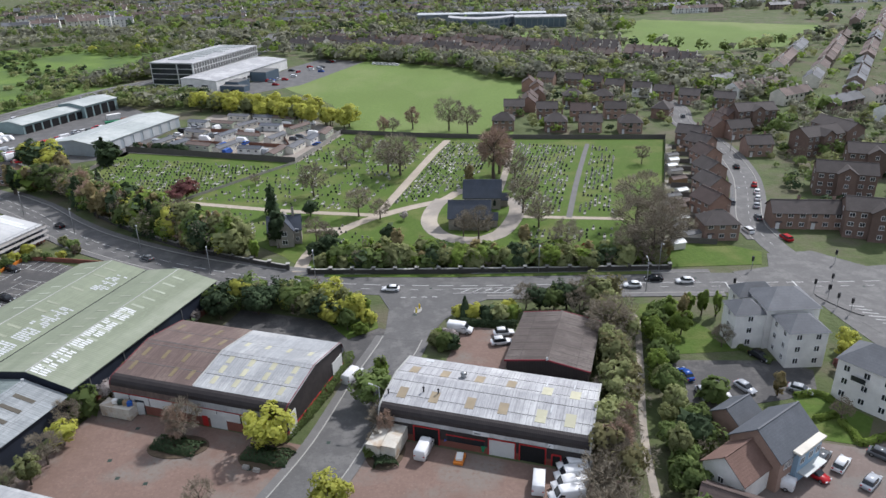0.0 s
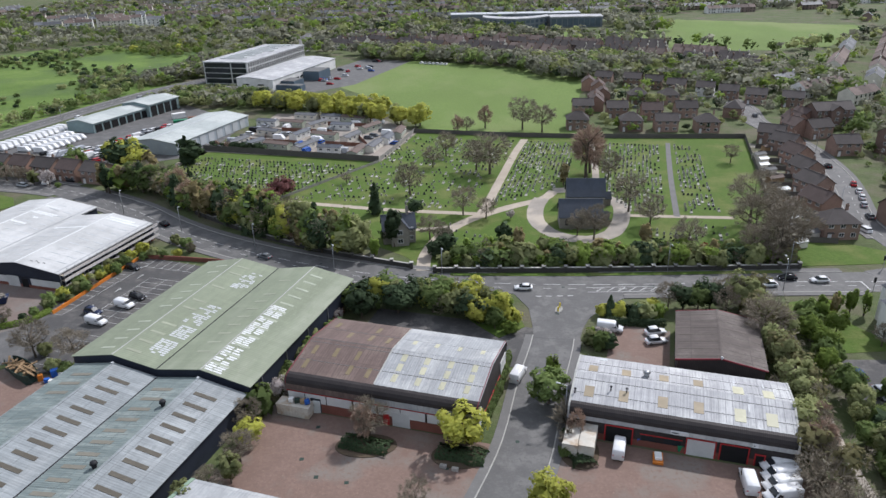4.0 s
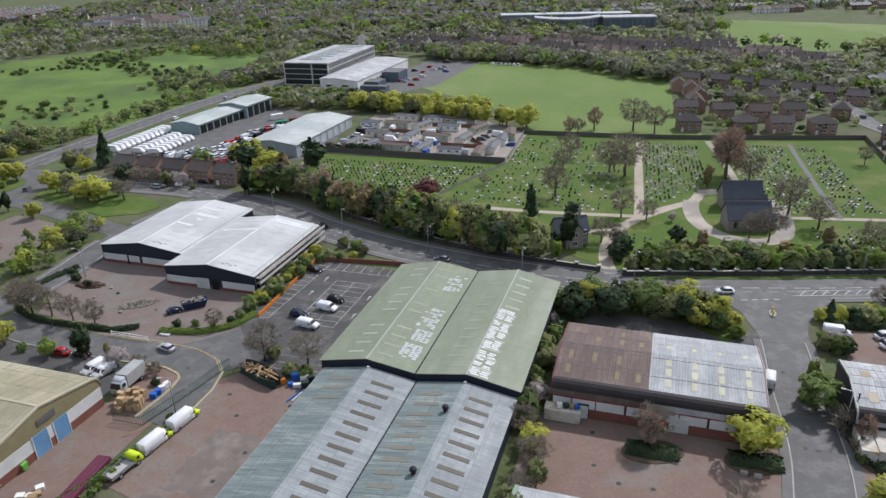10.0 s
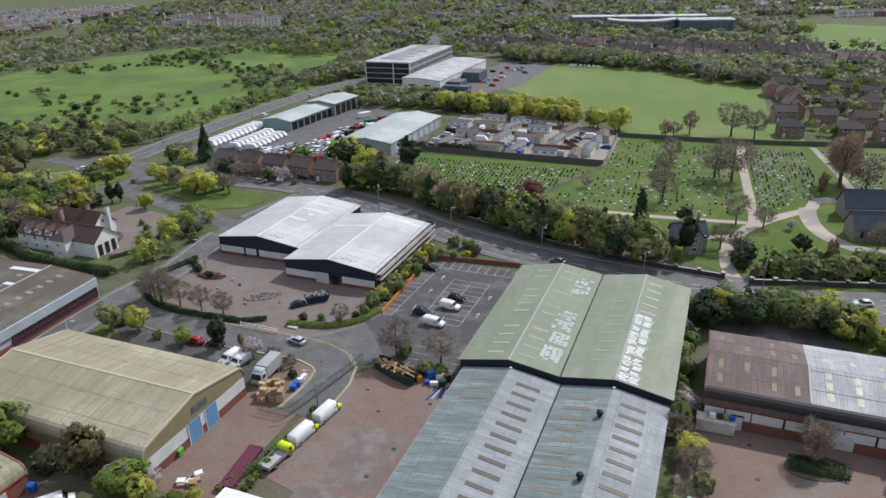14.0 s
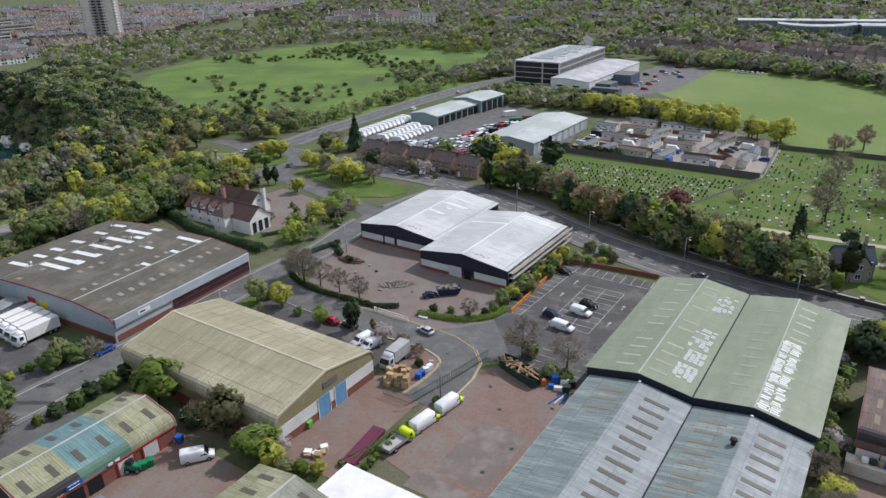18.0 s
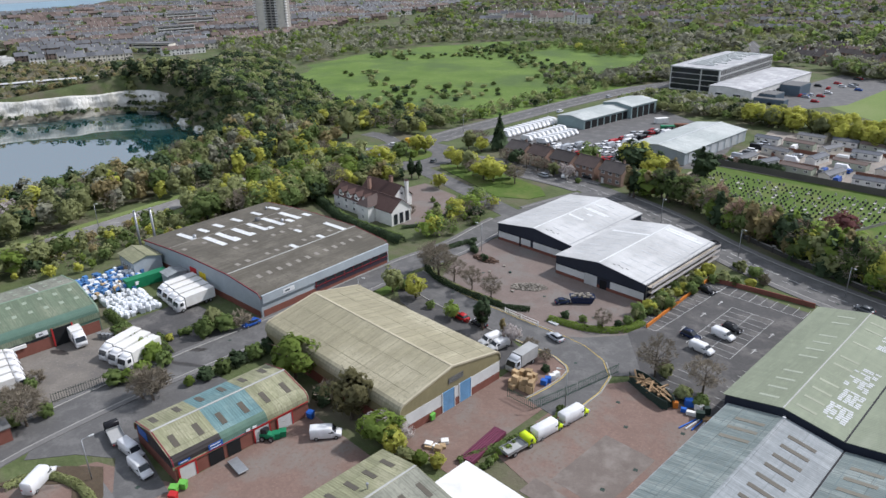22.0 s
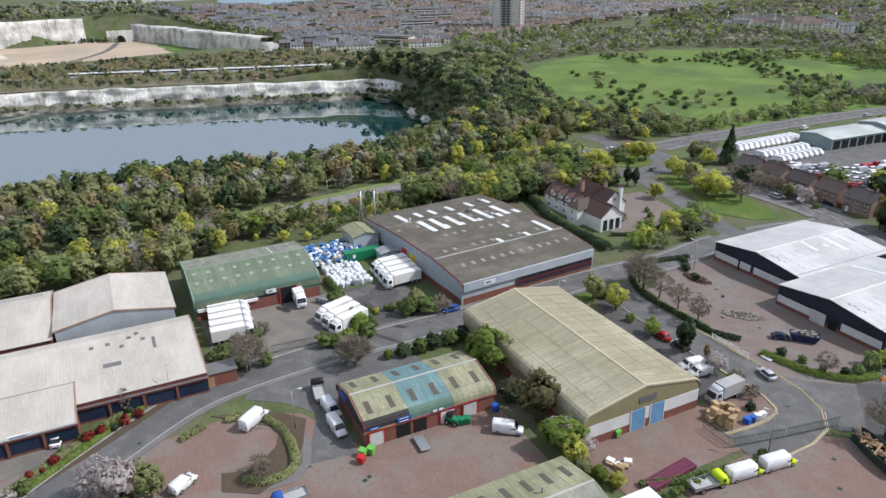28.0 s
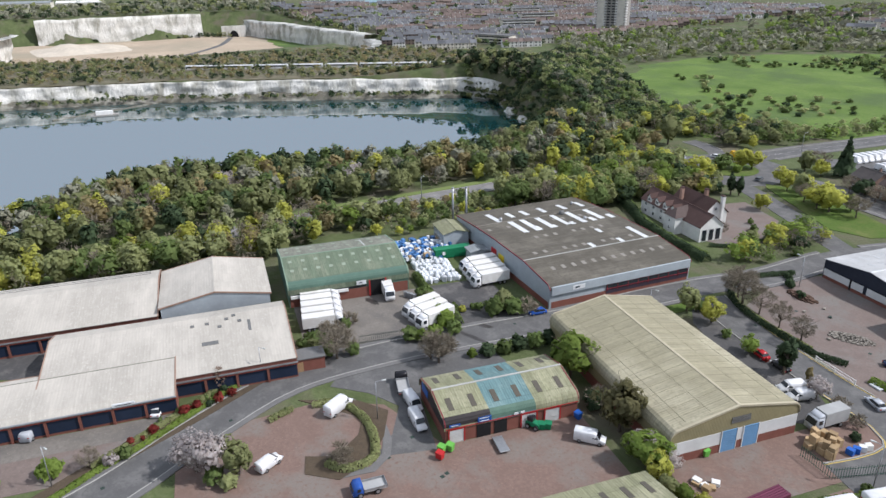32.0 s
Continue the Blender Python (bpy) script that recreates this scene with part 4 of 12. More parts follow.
M["orange"] = mat("orange_paint", (0.62, 0.20, 0.03), (0.5, 0.17, 0.03), 0.6, fine=2, bump=0)

# A
hwA = A.hw
ridge_cap(A, M["cap_pale"], -hwA / 2, 0.25, 0.05)
ridge_cap(A, M["cap_pale"], hwA / 2, 0.25, 0.05)
A.patch("valley_gutter", M["black_trim"], -A.hl, A.hl, -0.14, 0.14, 0.02)
for i in range(12):
    y = -19.5 + i * 3.45
    for x0, x1, m in ((-14.6, -11.4, "sky_pale"), (-8.6, -5.4, "sky_tan2"), (4.4, 7.4, "sky_tan2"), (10.6, 13.6, "sky_pale")):
        if rng.random() < 0.82:
            mm = M["r_sagelight"] if m == "sky_tan2" else M["sky_sage"]
            A.patch("rooflight", mm, y - 0.32, y + 0.32, x0, x1, 0.035)
# white patching: broken clusters beside the valley, and a dense band below the far ridge
for s0, s1, lo, hi, keep, n in ((-5.0, -1.2, -18.6, -14.0, 0.8, 4), (-4.6, -1.1, -12.4, -8.6, 0.92, 4), (-5.4, -1.4, -7.0, 1.0, 0.55, 4), (-5.0, -1.2, 9.5, 17.5, 0.5, 4), (9.95, 13.6, -21.8, -15.2, 0.95, 2), (9.95, 13.4, -14.8, 2.8, 0.85, 2)):
    y = lo
    while y < hi:
        for k in range(n):
            w = (s1 - s0) / n
            x = s0 + w * k + rng.uniform(-0.1, 0.1) * w
            if rng.random() < keep:
                A.patch("white_sheet", M["sky_bright"] if s0 > 0 else M["sky_white"], y, y + 0.4, x, x + w * rng.uniform(0.72, 0.92), 0.03)
        y += 0.62
A.wall_box("white_panel", M["clad_white"], "-x", -21.8, 21.8, 0.3, 3.4, 0.05)
A.wall_box("wall_base", M["brick"], "+x", -21.8, 21.8, 0, 1.6, 0.05)
A.wall_box("eaves_gutter", M["steel"], "+x", -22, 22, 5.55, 5.75, 0.3, -0.1)
for y in (-18, -9, 0, 9, 18):
    A.wall_box("downpipe", M["steel"], "+x", y - 0.08, y + 0.08, 0, 5.6, 0.15)
# A2
for s0, s1 in ((-18.6, -9.35), (0.2, 9.25)):
    n = 9
    for i in range(n):
        a0, a1 = -A2.hl + 2 * A2.hl * i / n, -A2.hl + 2 * A2.hl * (i + 1) / n
        A2.patch("roof_sheet", M["r_bluegreen"], a0 + 0.02, a1 - 0.02, s0, s1, 0.02)
for i in range(16):
    y = A2.hl - 4.0 - i * 2.95
    A2.patch("rooflight", M["sky_brown"], y - 0.42, y + 0.42, -7.2, -2.9, 0.06)
    A2.patch("rooflight", M["sky_brown2"], y - 0.42, y + 0.42, 2.0, 6.4, 0.06)
    A2.patch("rooflight", M["sky_brown"], y - 0.42, y + 0.42, 11.0, 15.2, 0.06)
    if i < 3:
        A2.patch("rooflight", M["sky_brown2"], y - 0.42, y + 0.42, -15.6, -10.9, 0.06)
for s in (-16.8, -14.9, -13.0, -11.1, 1.6, 3.6, 5.6, 7.6):
    A2.patch("sheet_lap", M["lap2"], -A2.hl, A2.hl, s - 0.05, s + 0.05, 0.035)
for s in (-9.3, 9.3):
    ridge_cap(A2, M["r_bluegrey"], s, 0.5, 0.1)
A2.patch("valley_gutter", M["black_trim"], -A2.hl, A2.hl, -0.14, 0.14, 0.02)
for s in (-9.3, 9.3):
    g = Geo()
    g.tube((s, A2.hl - 0.4, 6.5), (s, A2.hl - 0.4, 6.9), 0.25, 0.25, 8)
    part("ridge_end", g, M["sky_white"], A2.ob)
for x, y in ((8.3, A2.hl - 8.8), (8.2, A2.hl - 24.5)):
    g = Geo()
    z = profile_z(A2.prof, x)
    g.tube((x, y, z - 0.2), (x, y, z + 0.7), 0.38, 0.38, 10)
    g.tube((x, y, z + 0.7), (x, y, z + 1.1), 0.6, 0.5, 10)
    part("vent_cowl", g, M["black_trim"], A2.ob, "dark round vent cowl", True)
A2.wall_box("white_panel", M["clad_white"], "-x", -25, 25, 0.4, 3.4, 0.05)
A2.wall_box("eaves_gutter", M["steel"], "-x", -25, 25, 4.5, 4.7, 0.3, -0.1)
# B
eave_band(B, M["clad_dark"], -1, -17.9, 17.9)
verge_trim(B, M["red_dim"], 0.14, 0.05)
B.line("roof_joint", M["cap_pale"], -1.2, -9.6, 0, 0.25, 0.06)
B.line("roof_joint", M["cap_pale"], -1.2, 0, 9.6, 0.25, 0.06)
for i, x in enumerate((-15.5, -11.2, -6.8, -3.2)):
    for y in (-7.2, -3.3, 3.0, 7.0):
        if rng.random() < 0.75:
            B.patch("rooflight", M["sky_tan3"], x - 0.4, x + 0.4, y - 1.2, y + 1.2, 0.03)
for i, x in enumerate((1.8, 6.2, 10.6, 15.0)):
    for y in (-7.4, -4.6, -2.0):
        B.patch("rooflight", M["sky_yellow"], x - 0.5, x + 0.5, y - 1.0, y + 0.9, 0.03)
    B.patch("rooflight", M["sky_yellow"], x - 0.4, x + 0.4, 3.0, 4.6, 0.03)
for y in (-6.2, -1.2, -0.2, 4.8):
    B.patch("sheet_lap", M["lap"], -17.8, -1.4, y - 0.05, y + 0.05, 0.03)
    B.patch("sheet_lap", M["lap"] if y < -1 else M["r_grey"], -1.0, 17.8, y - 0.06, y + 0.06, 0.03)
for x in range(17):
    B.patch("sheet_seam", M["r_grey"], -0.6 + x * 1.08, -0.52 + x * 1.08, -9.5, -0.3, 0.03)
for x0, x1 in ((-17.4, -14.2), (-14.0, -10.0), (-9.8, -5.0), (-4.6, -0.4), (0.0, 4.0), (4.2, 8.6), (9.0, 15.5)):
    B.wall_box("white_panel", M["clad_white"], "-y", x0, x1, 1.9, 3.7, 0.08)
B.wall_box("wall_base", M["brick"], "-y", -17.6, 17.6, 0, 1.85, 0.05)
for x, w, m in ((-12, 2.0, "door_dark"), (1.5, 1.1, "door_red"), (4.2, 3.2, "door_white"), (-13.6, 1.0, "door_red")):
    B.wall_box("door", M[m], "-y", x - w / 2, x + w / 2, 0, 2.9 if w > 1.5 else 2.2, 0.12)
B.wall_box("red_band", M["red_trim"], "-y", -17.6, 17.6, 3.72, 3.85, 0.12)
B.wall_box("wall_base", M["brick"], "+x", -11, 11, 0, 1.5, 0.05)
B.wall_box("red_band", M["red_trim"], "+x", -11, 11, 1.5, 1.7, 0.1)
B.wall_box("loading_door", M["door_white"], "+x", 6.5, 10.6, 0.2, 4.2, 0.15)
B.wall_box("loading_door", M["door_white"], "+x", -10.6, -8.0, 0.2, 4.6, 0.15)
# C
eave_band(C, M["clad_dark"], -1, -17.9, 17.9)
verge_trim(C, M["cap_pale"], 0.3, 0.1)
for x in (-14.7, -9.0, -2.7, 2.9):
    for y in (-4.4, 2.2):
        C.patch("rooflight", M["sky_tan"], x - 0.78, x + 0.78, y - 1.25, y + 1.25, 0.05)
for x in (9.2, 13.9):
    for y in (-4.7, 1.6):
        C.patch("rooflight", M["sky_yellow"], x - 0.85, x + 0.85, y - 1.4, y + 1.4, 0.05)
C.patch("rooflight", M["sky_white"], -14.0, -12.6, 6.3, 7.2, 0.05)
for x, y in ((8.7, 4.2), (13.4, 4.6), (10.6, 0.2), (10.6, -2.8)):
    C.patch("repair_strip", M["sky_white"], x - 0.12, x + 0.12, y - 0.9, y + 0.9, 0.04)
for y in (-4.9, -1.6, 1.0, 4.4):
    C.patch("sheet_lap", M["lap"], -17.6, 17.6, y - 0.05, y + 0.05, 0.03)
for i in range(32):
    x = -17.2 + i * 1.1
    C.patch("sheet_seam", M["r_seam"], x, x + 0.07, -6.9, -0.2, 0.025)
    C.patch("sheet_seam", M["r_seam"], x, x + 0.07, 0.2, 6.9, 0.025)
g = Geo()
g.tube((-5.6, 2.0, 6.5), (-5.6, 2.0, 7.6), 0.5, 0.45, 10)
g.tube((-5.6, 2.0, 7.6), (-5.6, 2.0, 7.9), 0.65, 0.2, 10)
part("roof_vent", g, M["steel"], C.ob, "round steel roof vent", True)
for x, y in ((-17.0, -5.2), (-11.2, -3.5), (-8.6, -3.4)):
    g = Geo()
    z = profile_z(C.prof, y)
    g.tube((x, y, z - 0.2), (x, y, z + 0.8), 0.12, 0.12, 6)
    g.tube((x, y, z + 0.8), (x, y, z + 0.95), 0.25, 0.18, 6)
    part("flue", g, M["black_trim"], C.ob)
C.wall_box("wall_base", M["brick"], "-y", -17.6, 17.6, 0, 1.2, 0.04)
for x, w, m in ((-9.2, 4.2, "shadow_gap"), (3.6, 4.2, "door_white"), (8.6, 4.0, "shadow_gap"), (12.4, 1.2, "shadow_gap")):
    d = C.wall_box("roller_door", M[m], "-y", x - w / 2, x + w / 2, 0, 3.1 if w > 2 else 2.1, 0.1)
    for a, b, z0, z1 in ((x - w / 2 - 0.2, x - w / 2, 0, 3.3), (x + w / 2, x + w / 2 + 0.2, 0, 3.3), (x - w / 2, x + w / 2, 3.1, 3.3)):
        C.wall_box("door_frame", M["red_trim"], "-y", a, b, z0 if z0 < 1 or w > 2 else 2.1, z1 if w > 2 else 2.3, 0.16)
C.wall_box("window", M["glass"], "-y", -5.6, 0.6, 1.3, 2.4, 0.08)
C.wall_box("window_frame", M["red_trim"], "-y", -5.8, 0.8, 2.4, 2.55, 0.12)
for x0, x1 in ((-1.2, 1.6), (11.0, 11.9)):
    sgn = C.wall_box("sign", M["sign_white"], "-y", x0, x1, 3.6, 4.3, 0.32, -0.2)
    C.wall_box("sign_bar", M["sign_ink"], "-y", x0 + 0.2, x0 + (x1 - x0) * 0.45, 3.85, 4.05, 0.35, -0.31)
# D
verge_trim(D, M["red_dim"], 0.16, 0.05)
ridge_cap(D, M["r_darkbrown"], 0, 0.6, 0.08)
for i in range(7):
    for s0, s1 in ((-7.6, -0.4), (0.4, 7.6)):
        D.patch("sheet_seam", M["sky_brown"], -8.6 + i * 2.7, -8.5 + i * 2.7, s0, s1, 0.03)
D.wall_box("wall_base", M["brick"], "-x", -9.4, 9.4, 0, 1.8, 0.05)
for y in (-6, 0, 6):
    D.wall_box("roller_door", M["door_dark"], "-x", y - 1.6, y + 1.6, 0, 3.2, 0.1)
g = Geo()
g.tube((0, -9.55, 5.9), (0, -9.55, 6.4), 0.25, 0.2, 8)
part("ridge_end", g, M["sky_white"], D.ob)
# E1, E2
for S in (E1, E2):
    ridge_cap(S, M["sky_bright"], 0, 0.5, 0.06)
    for i in range(9):
        y = -S.hl + 5 + i * 3.2
        for x0, x1 in ((-10.6, -7.4), (-5.6, -2.4), (3.0, 6.2), (8.0, 11.0)):
            S.patch("rooflight", M["r_whitedim"], y - 0.16, y + 0.16, x0, x1, 0.03)
    for k in range(4):
        S.patch("repair_sheet", M["lap"], -S.hl + 2.2 + 0.5 * (k % 2), -S.hl + 2.5 + 0.5 * (k % 2), 2.6 + 1.1 * k, 3.3 + 1.1 * k, 0.03)
    S.patch("eaves_flashing", M["steel"], -S.hl, S.hl, 12.0, 12.25, 0.05)
    S.wall_box("fascia", M["black_trim"], "-y", -S.hx + 0.2, S.hx - 0.2, 2.75, 2.9, 0.1)
    S.wall_box("gutter", M["steel"], "+x", -S.hy + 0.2, S.hy - 0.2, 4.75, 5.0, 0.35, -0.05)
for y0, x0, x1 in ((-2.0, 0.4, 5.4), (2.6, -0.6, 5.2), (5.4, 0.4, 8.0), (6.2, 1.4, 8.6), (10.4, 0.6, 6.0)):
    E1.patch("bright_sheet", M["sky_bright"], y0, y0 + 0.95, x0, x1, 0.04)
for y0, x0, x1 in ((6.2, -11.6, -0.4), (13.2, 0.5, 11.4), (14.4, 0.6, 9.0)):
    E2.patch("bright_sheet", M["sky_bright"], y0, y0 + 1.1, x0, x1, 0.04)
for x0, x1 in ((-12.8, -5.0), (-4.4, -1.0), (0.0, 11.9)):
    E1.wall_box("white_panel", M["clad_white"], "-y", x0, x1, 0.9, 2.7, 0.07)
E1.wall_box("wall_base", M["brick"], "-y", -12.8, 12.8, 0, 0.85, 0.04)
E1.wall_box("dock_opening", M["shadow_gap"], "-y", -5.0, -4.4, 0, 2.7, 0.05)
for x0, x1 in ((-12.8, -4.0), (3.6, 12.8)):
    E2.wall_box("white_panel", M["clad_white"], "-y", x0, x1, 0.9, 2.7, 0.07)
E2.wall_box("wall_base", M["brick"], "-y", -12.8, 12.8, 0, 0.85, 0.04)
E2.wall_box("roller_door", M["door_white"], "-y", -3.9, -0.2, 0, 2.9, 0.12)
E2.wall_box("dock_opening", M["shadow_gap"], "-y", 0.6, 2.6, 0, 2.4, 0.06)
E2.wall_box("wall_base", M["brick"], "+x", -17.2, 17.2, 0, 1.2, 0.04)
# scaffold on the east side of E2
sc = thing("scaffold", "scaffolding with weathered boards along a warehouse side", "scaffolding", at=E2.ob.matrix_basis.copy())
x0 = E2.hx + 0.35
for i in range(15):
    y = -17.4 + i * 2.48
    for x in (x0, x0 + 1.3):
        g = Geo()
        g.tube((x, y, 0), (x, y, 5.7), 0.05, 0.05, 5)
        part("standard", g, M["steel"], sc)
for z in (1.5, 3.2, 4.6):
    for x in (x0, x0 + 1.3):
        g = Geo()
        g.tube((x, -17.6, z), (x, 17.6, z), 0.05, 0.05, 5)
        part("ledger", g, M["steel"], sc)
    for i in range(14):
        for k in range(4):
            g = Geo()
            y = -17.35 + i * 2.48
            g.box(x0 + 0.1 + k * 0.29, x0 + 0.35 + k * 0.29, y, y + 2.42, z + 0.06, z + 0.11)
            part("board", g, M["board"], sc)
    g = Geo()
    g.box(x0 + 1.32, x0 + 1.36, -17.4, 17.4, z + 0.1, z + 0.75)
    part("debris_net", g, M["net"], sc, "pale debris netting")
# F
verge_trim(F, M["cap_tan"], 0.4, 0.1)
ridge_cap(F, M["cap_tan"], 0, 0.5, 0.08)
for y in (-9.5, -4.8, 4.8, 9.5):
    F.patch("sheet_lap", M["r_tandark"], -20.4, 20.4, y - 0.05, y + 0.05, 0.03)
for i in range(18):
    x = -19.5 + i * 2.25
    for s0, s1 in ((-11.5, -0.3), (0.3, 11.5)):
        F.patch("sheet_seam", M["r_tandark"], x, x + 0.06, s0, s1, 0.025)
F.wall_box("white_panel", M["clad_white"], "+x", -12.8, 12.8, 1.7, 4.1, 0.06)
F.wall_box("wall_base", M["brick"], "+x", -12.8, 12.8, 0, 1.7, 0.08)
for y in (-1.3, 3.1):
    F.wall_box("roller_door", M["door_blue"], "+x", y - 1.5, y + 1.5, 0, 4.2, 0.14, label="blue roller door")
    for a in (y - 1.62, y + 1.5):
        F.wall_box("door_frame", M["white"], "+x", a, a + 0.12, 0, 4.3, 0.2)
F.wall_box("louvre", M["sky_brown"], "+x", -1.2, 2.6, 5.4, 6.6, 0.08)
for k in range(6):
    F.wall_box("louvre_slat", M["lap"], "+x", -1.2, 2.6, 5.45 + k * 0.2, 5.53 + k * 0.2, 0.14)
F.wall_box("wall_base", M["brick"], "-y", -20.2, 20.2, 0, 2.2, 0.05)
# G
verge_trim(G, M["red_dim"], 0.16, 0.06)
ridge_cap(G, M["cap_pale"], 14.3, 0.35, 0.06)
ridge_cap(G, M["r_brgreylight"], -13.6, 0.25, 0.04)
for y, x0, x1, w in ((-12.6, -23, -14.2, 0.75), (-10.2, -13, -2.6, 0.8), (-6.4, -13, -2.6, 0.8), (-1.6, -12.6, -2.8, 0.8), (3.4, -12.8, -3.2, 0.7), (8.8, -13.2, -2.8, 0.8), (15.0, -13.0, -3.4, 0.8), (17.0, 5.4, 14.0, 0.7), (0.6, 11.2, 14.0, 0.6), (9.5, 11.4, 14.1, 0.6), (8.3, 3.0, 5.8, 0.55)):
    G.patch("rooflight", M["sky_bright"], y - w, y + w, x0, x1, 0.06)
for y in (-6.8, -2.0, 4.0, 11.0, 17.2):
    G.patch("rooflight", M["sky_bright"], y - 0.9, y + 0.5, -21.5, -16.5, 0.06)
    G.patch("rooflight", M["sky_bright"], y + 0.4, y + 1.8, -4.0 - (y % 3), -2.8, 0.05)
for i in range(13):
    y = -18.5 + i * 2.95
    for x in (-9.0, 1.6, 11.3, 20.2):
        if rng.random() < 0.75:
            G.patch("rooflight", M["r_brgreylight"], y - 0.5, y + 0.5, x - 0.8, x + 0.8, 0.04)
for x, y, r in ((-12.4, 6.8, 0.9), (-5, 10, 0.5), (-15, -12, 0.5), (-20, 15, 0.4)):
    g = Geo()
    z = profile_z(G.prof, x)
    g.tube((x, y, z - 0.2), (x, y, z + 0.9), r, r * 0.9, 10)
    part("roof_vent", g, M["steel"] if r < 0.6 else M["lap"], G.ob, "", True)
G.wall_box("wall_base", M["brick"], "-y", -26.8, 26.8, 0, 1.6, 0.05)
G.wall_box("roller_door", M["door_red"], "-y", -3.6, -0.6, 0, 4.6, 0.12, label="red roller door")
G.wall_box("roller_door", M["door_yellow"], "-y", 0.8, 3.8, 0, 4.4, 0.12, label="yellow roller door")
G.wall_box("wall_base", M["brick"], "+x", -20, 20, 0, 1.8, 0.08)
G.wall_box("eaves_panel", M["clad_blue"], "+x", -20.2, 20.2, 3.7, 5.8, 0.5, -0.02)
G.wall_box("wall_panel", M["clad_purple"], "+x", -4.6, 20.1, 1.0, 3.7, 0.14)
G.wall_box("window_band", M["glass"], "+x", -4.5, 20, 2.4, 3.4, 0.2)
for z in (2.2, 3.5):
    G.wall_box("red_band", M["red_dim"], "+x", -4.8, 20.1, z, z + 0.18, 0.3)
for i in range(9):
    y = -4.6 + i * 3.05
    G.wall_box("window_post", M["red_dim"], "+x", y, y + 0.15, 1.8, 3.7, 0.3)
sgn = G.wall_box("sign", M["sign_white"], "+x", -14.5, -11.2, 4.2, 5.3, 0.58, -0.5)
G.wall_box("sign_bar", M["sign_ink"], "+x", -14.0, -12.6, 4.6, 4.95, 0.62, -0.57)
# H
verge_trim(H, M["red_dim"], 0.2, 0.06)
ridge_cap(H, M["cap_pale"], 0, 0.45, 0.08)
for i in range(6):
    y = -10.7 + i * 4.2
    for x in (-4.0, 3.9):
        H.patch("rooflight", M["sky_brown"], y - 0.5, y + 0.5, x - 1.4, x + 1.4, 0.05)
for a0, a1, m in ((-12.9, -4.3, "clad_dark"), (-4.3, 4.3, "clad_green"), (4.3, 12.9, "r_olive")):
    eave_band(H, M[m], 1, a0, a1, 3)
for y, w, m in ((-10.6, 2.6, "door_white"), (3.0, 2.8, "door_white"), (7.6, 2.8, "door_white"), (-5.6, 2.6, "shadow_gap"), (-2.4, 2.4, "shadow_gap")):
    H.wall_box("roller_door", M[m], "+x", y - w / 2, y + w / 2, 0, 2.7, 0.1)
    if m == "door_white":
        for a, b, z0, z1 in ((y - w / 2 - 0.25, y - w / 2, 0, 2.9), (y + w / 2, y + w / 2 + 0.25, 0, 2.9), (y - w / 2, y + w / 2, 2.7, 2.95)):
            H.wall_box("door_frame", M["red_trim"], "+x", a, b, z0, z1, 0.18)
H.wall_box("red_band", M["red_trim"], "+x", -12.6, 12.6, 2.98, 3.12, 0.25)
for y0, y1, z0 in ((-6.8, -4.3, 3.3), (-6.8, -4.3, 3.85), (-12, -10, 3.5)):
    H.wall_box("sign", M["sign_blue"], "+x", y0, y1, z0, z0 + 0.45, 0.36, -0.28)
    H.wall_box("sign_bar", M["sign_white"], "+x", y0 + 0.3, y1 - 0.4, z0 + 0.15, z0 + 0.28, 0.39, -0.35)
for y in (0.4, 1.6):
    H.wall_box("sign", M["sign_white"], "+x", y - 0.4, y + 0.4, 3.3, 3.7, 0.36, -0.28)
H.wall_box("sign", M["sign_blue"], "-y", -6.2, -2.6, 2.8, 4.4, 0.12)
H.wall_box("dark_gable", M["clad_dark"], "-y", -6.9, 6.9, 2.4, 4.9, 0.04)
# I
I_.patch("mossy_slope", M["r_mosgrey"], -I_.hl, I_.hl, -10.8, -0.15, 0.03)
ridge_cap(I_, M["cap_green"], 0, 0.5, 0.06)
verge_trim(I_, M["cap_green"], 0.3, 0.1)
for i in range(9):
    for x in (-8.6, -4.6, 2.6, 6.6):
        y = -13 + i * 3.2
        I_.patch("rooflight", M["r_greenlight"], y - 0.45, y + 0.45, x - 0.5, x + 0.5, 0.05)
I_.patch("rooflight", M["sky_pale"], 6.8, 7.1, -9, -1, 0.05)
eave_band(I_, M["clad_green"], 1, -15, 15, 4)
I_.wall_box("wall_base", M["brick"], "+x", -14.6, 14.6, 0, 2.6, 0.06)
I_.wall_box("window_band", M["glass"], "+x", -14.0, 4.0, 2.7, 3.3, 0.05)
I_.wall_box("white_canopy", M["white"], "+x", -14.4, -0.5, 2.3, 3.0, 0.5)
I_.wall_box("dock_opening", M["shadow_gap"], "+x", 5.0, 8.8, 0, 4.2, 0.3)
for a, b in ((4.7, 5.0), (8.8, 9.1)):
    I_.wall_box("door_frame", M["red_trim"], "+x", a, b, 0, 4.4, 0.36)
I_.wall_box("sign", M["sign_white"], "+x", 1.6, 4.0, 3.6, 4.6, 0.5, -0.4)
I_.wall_box("sign_bar", M["sign_ink"], "+x", 2.2, 3.0, 3.95, 4.25, 0.54, -0.48)
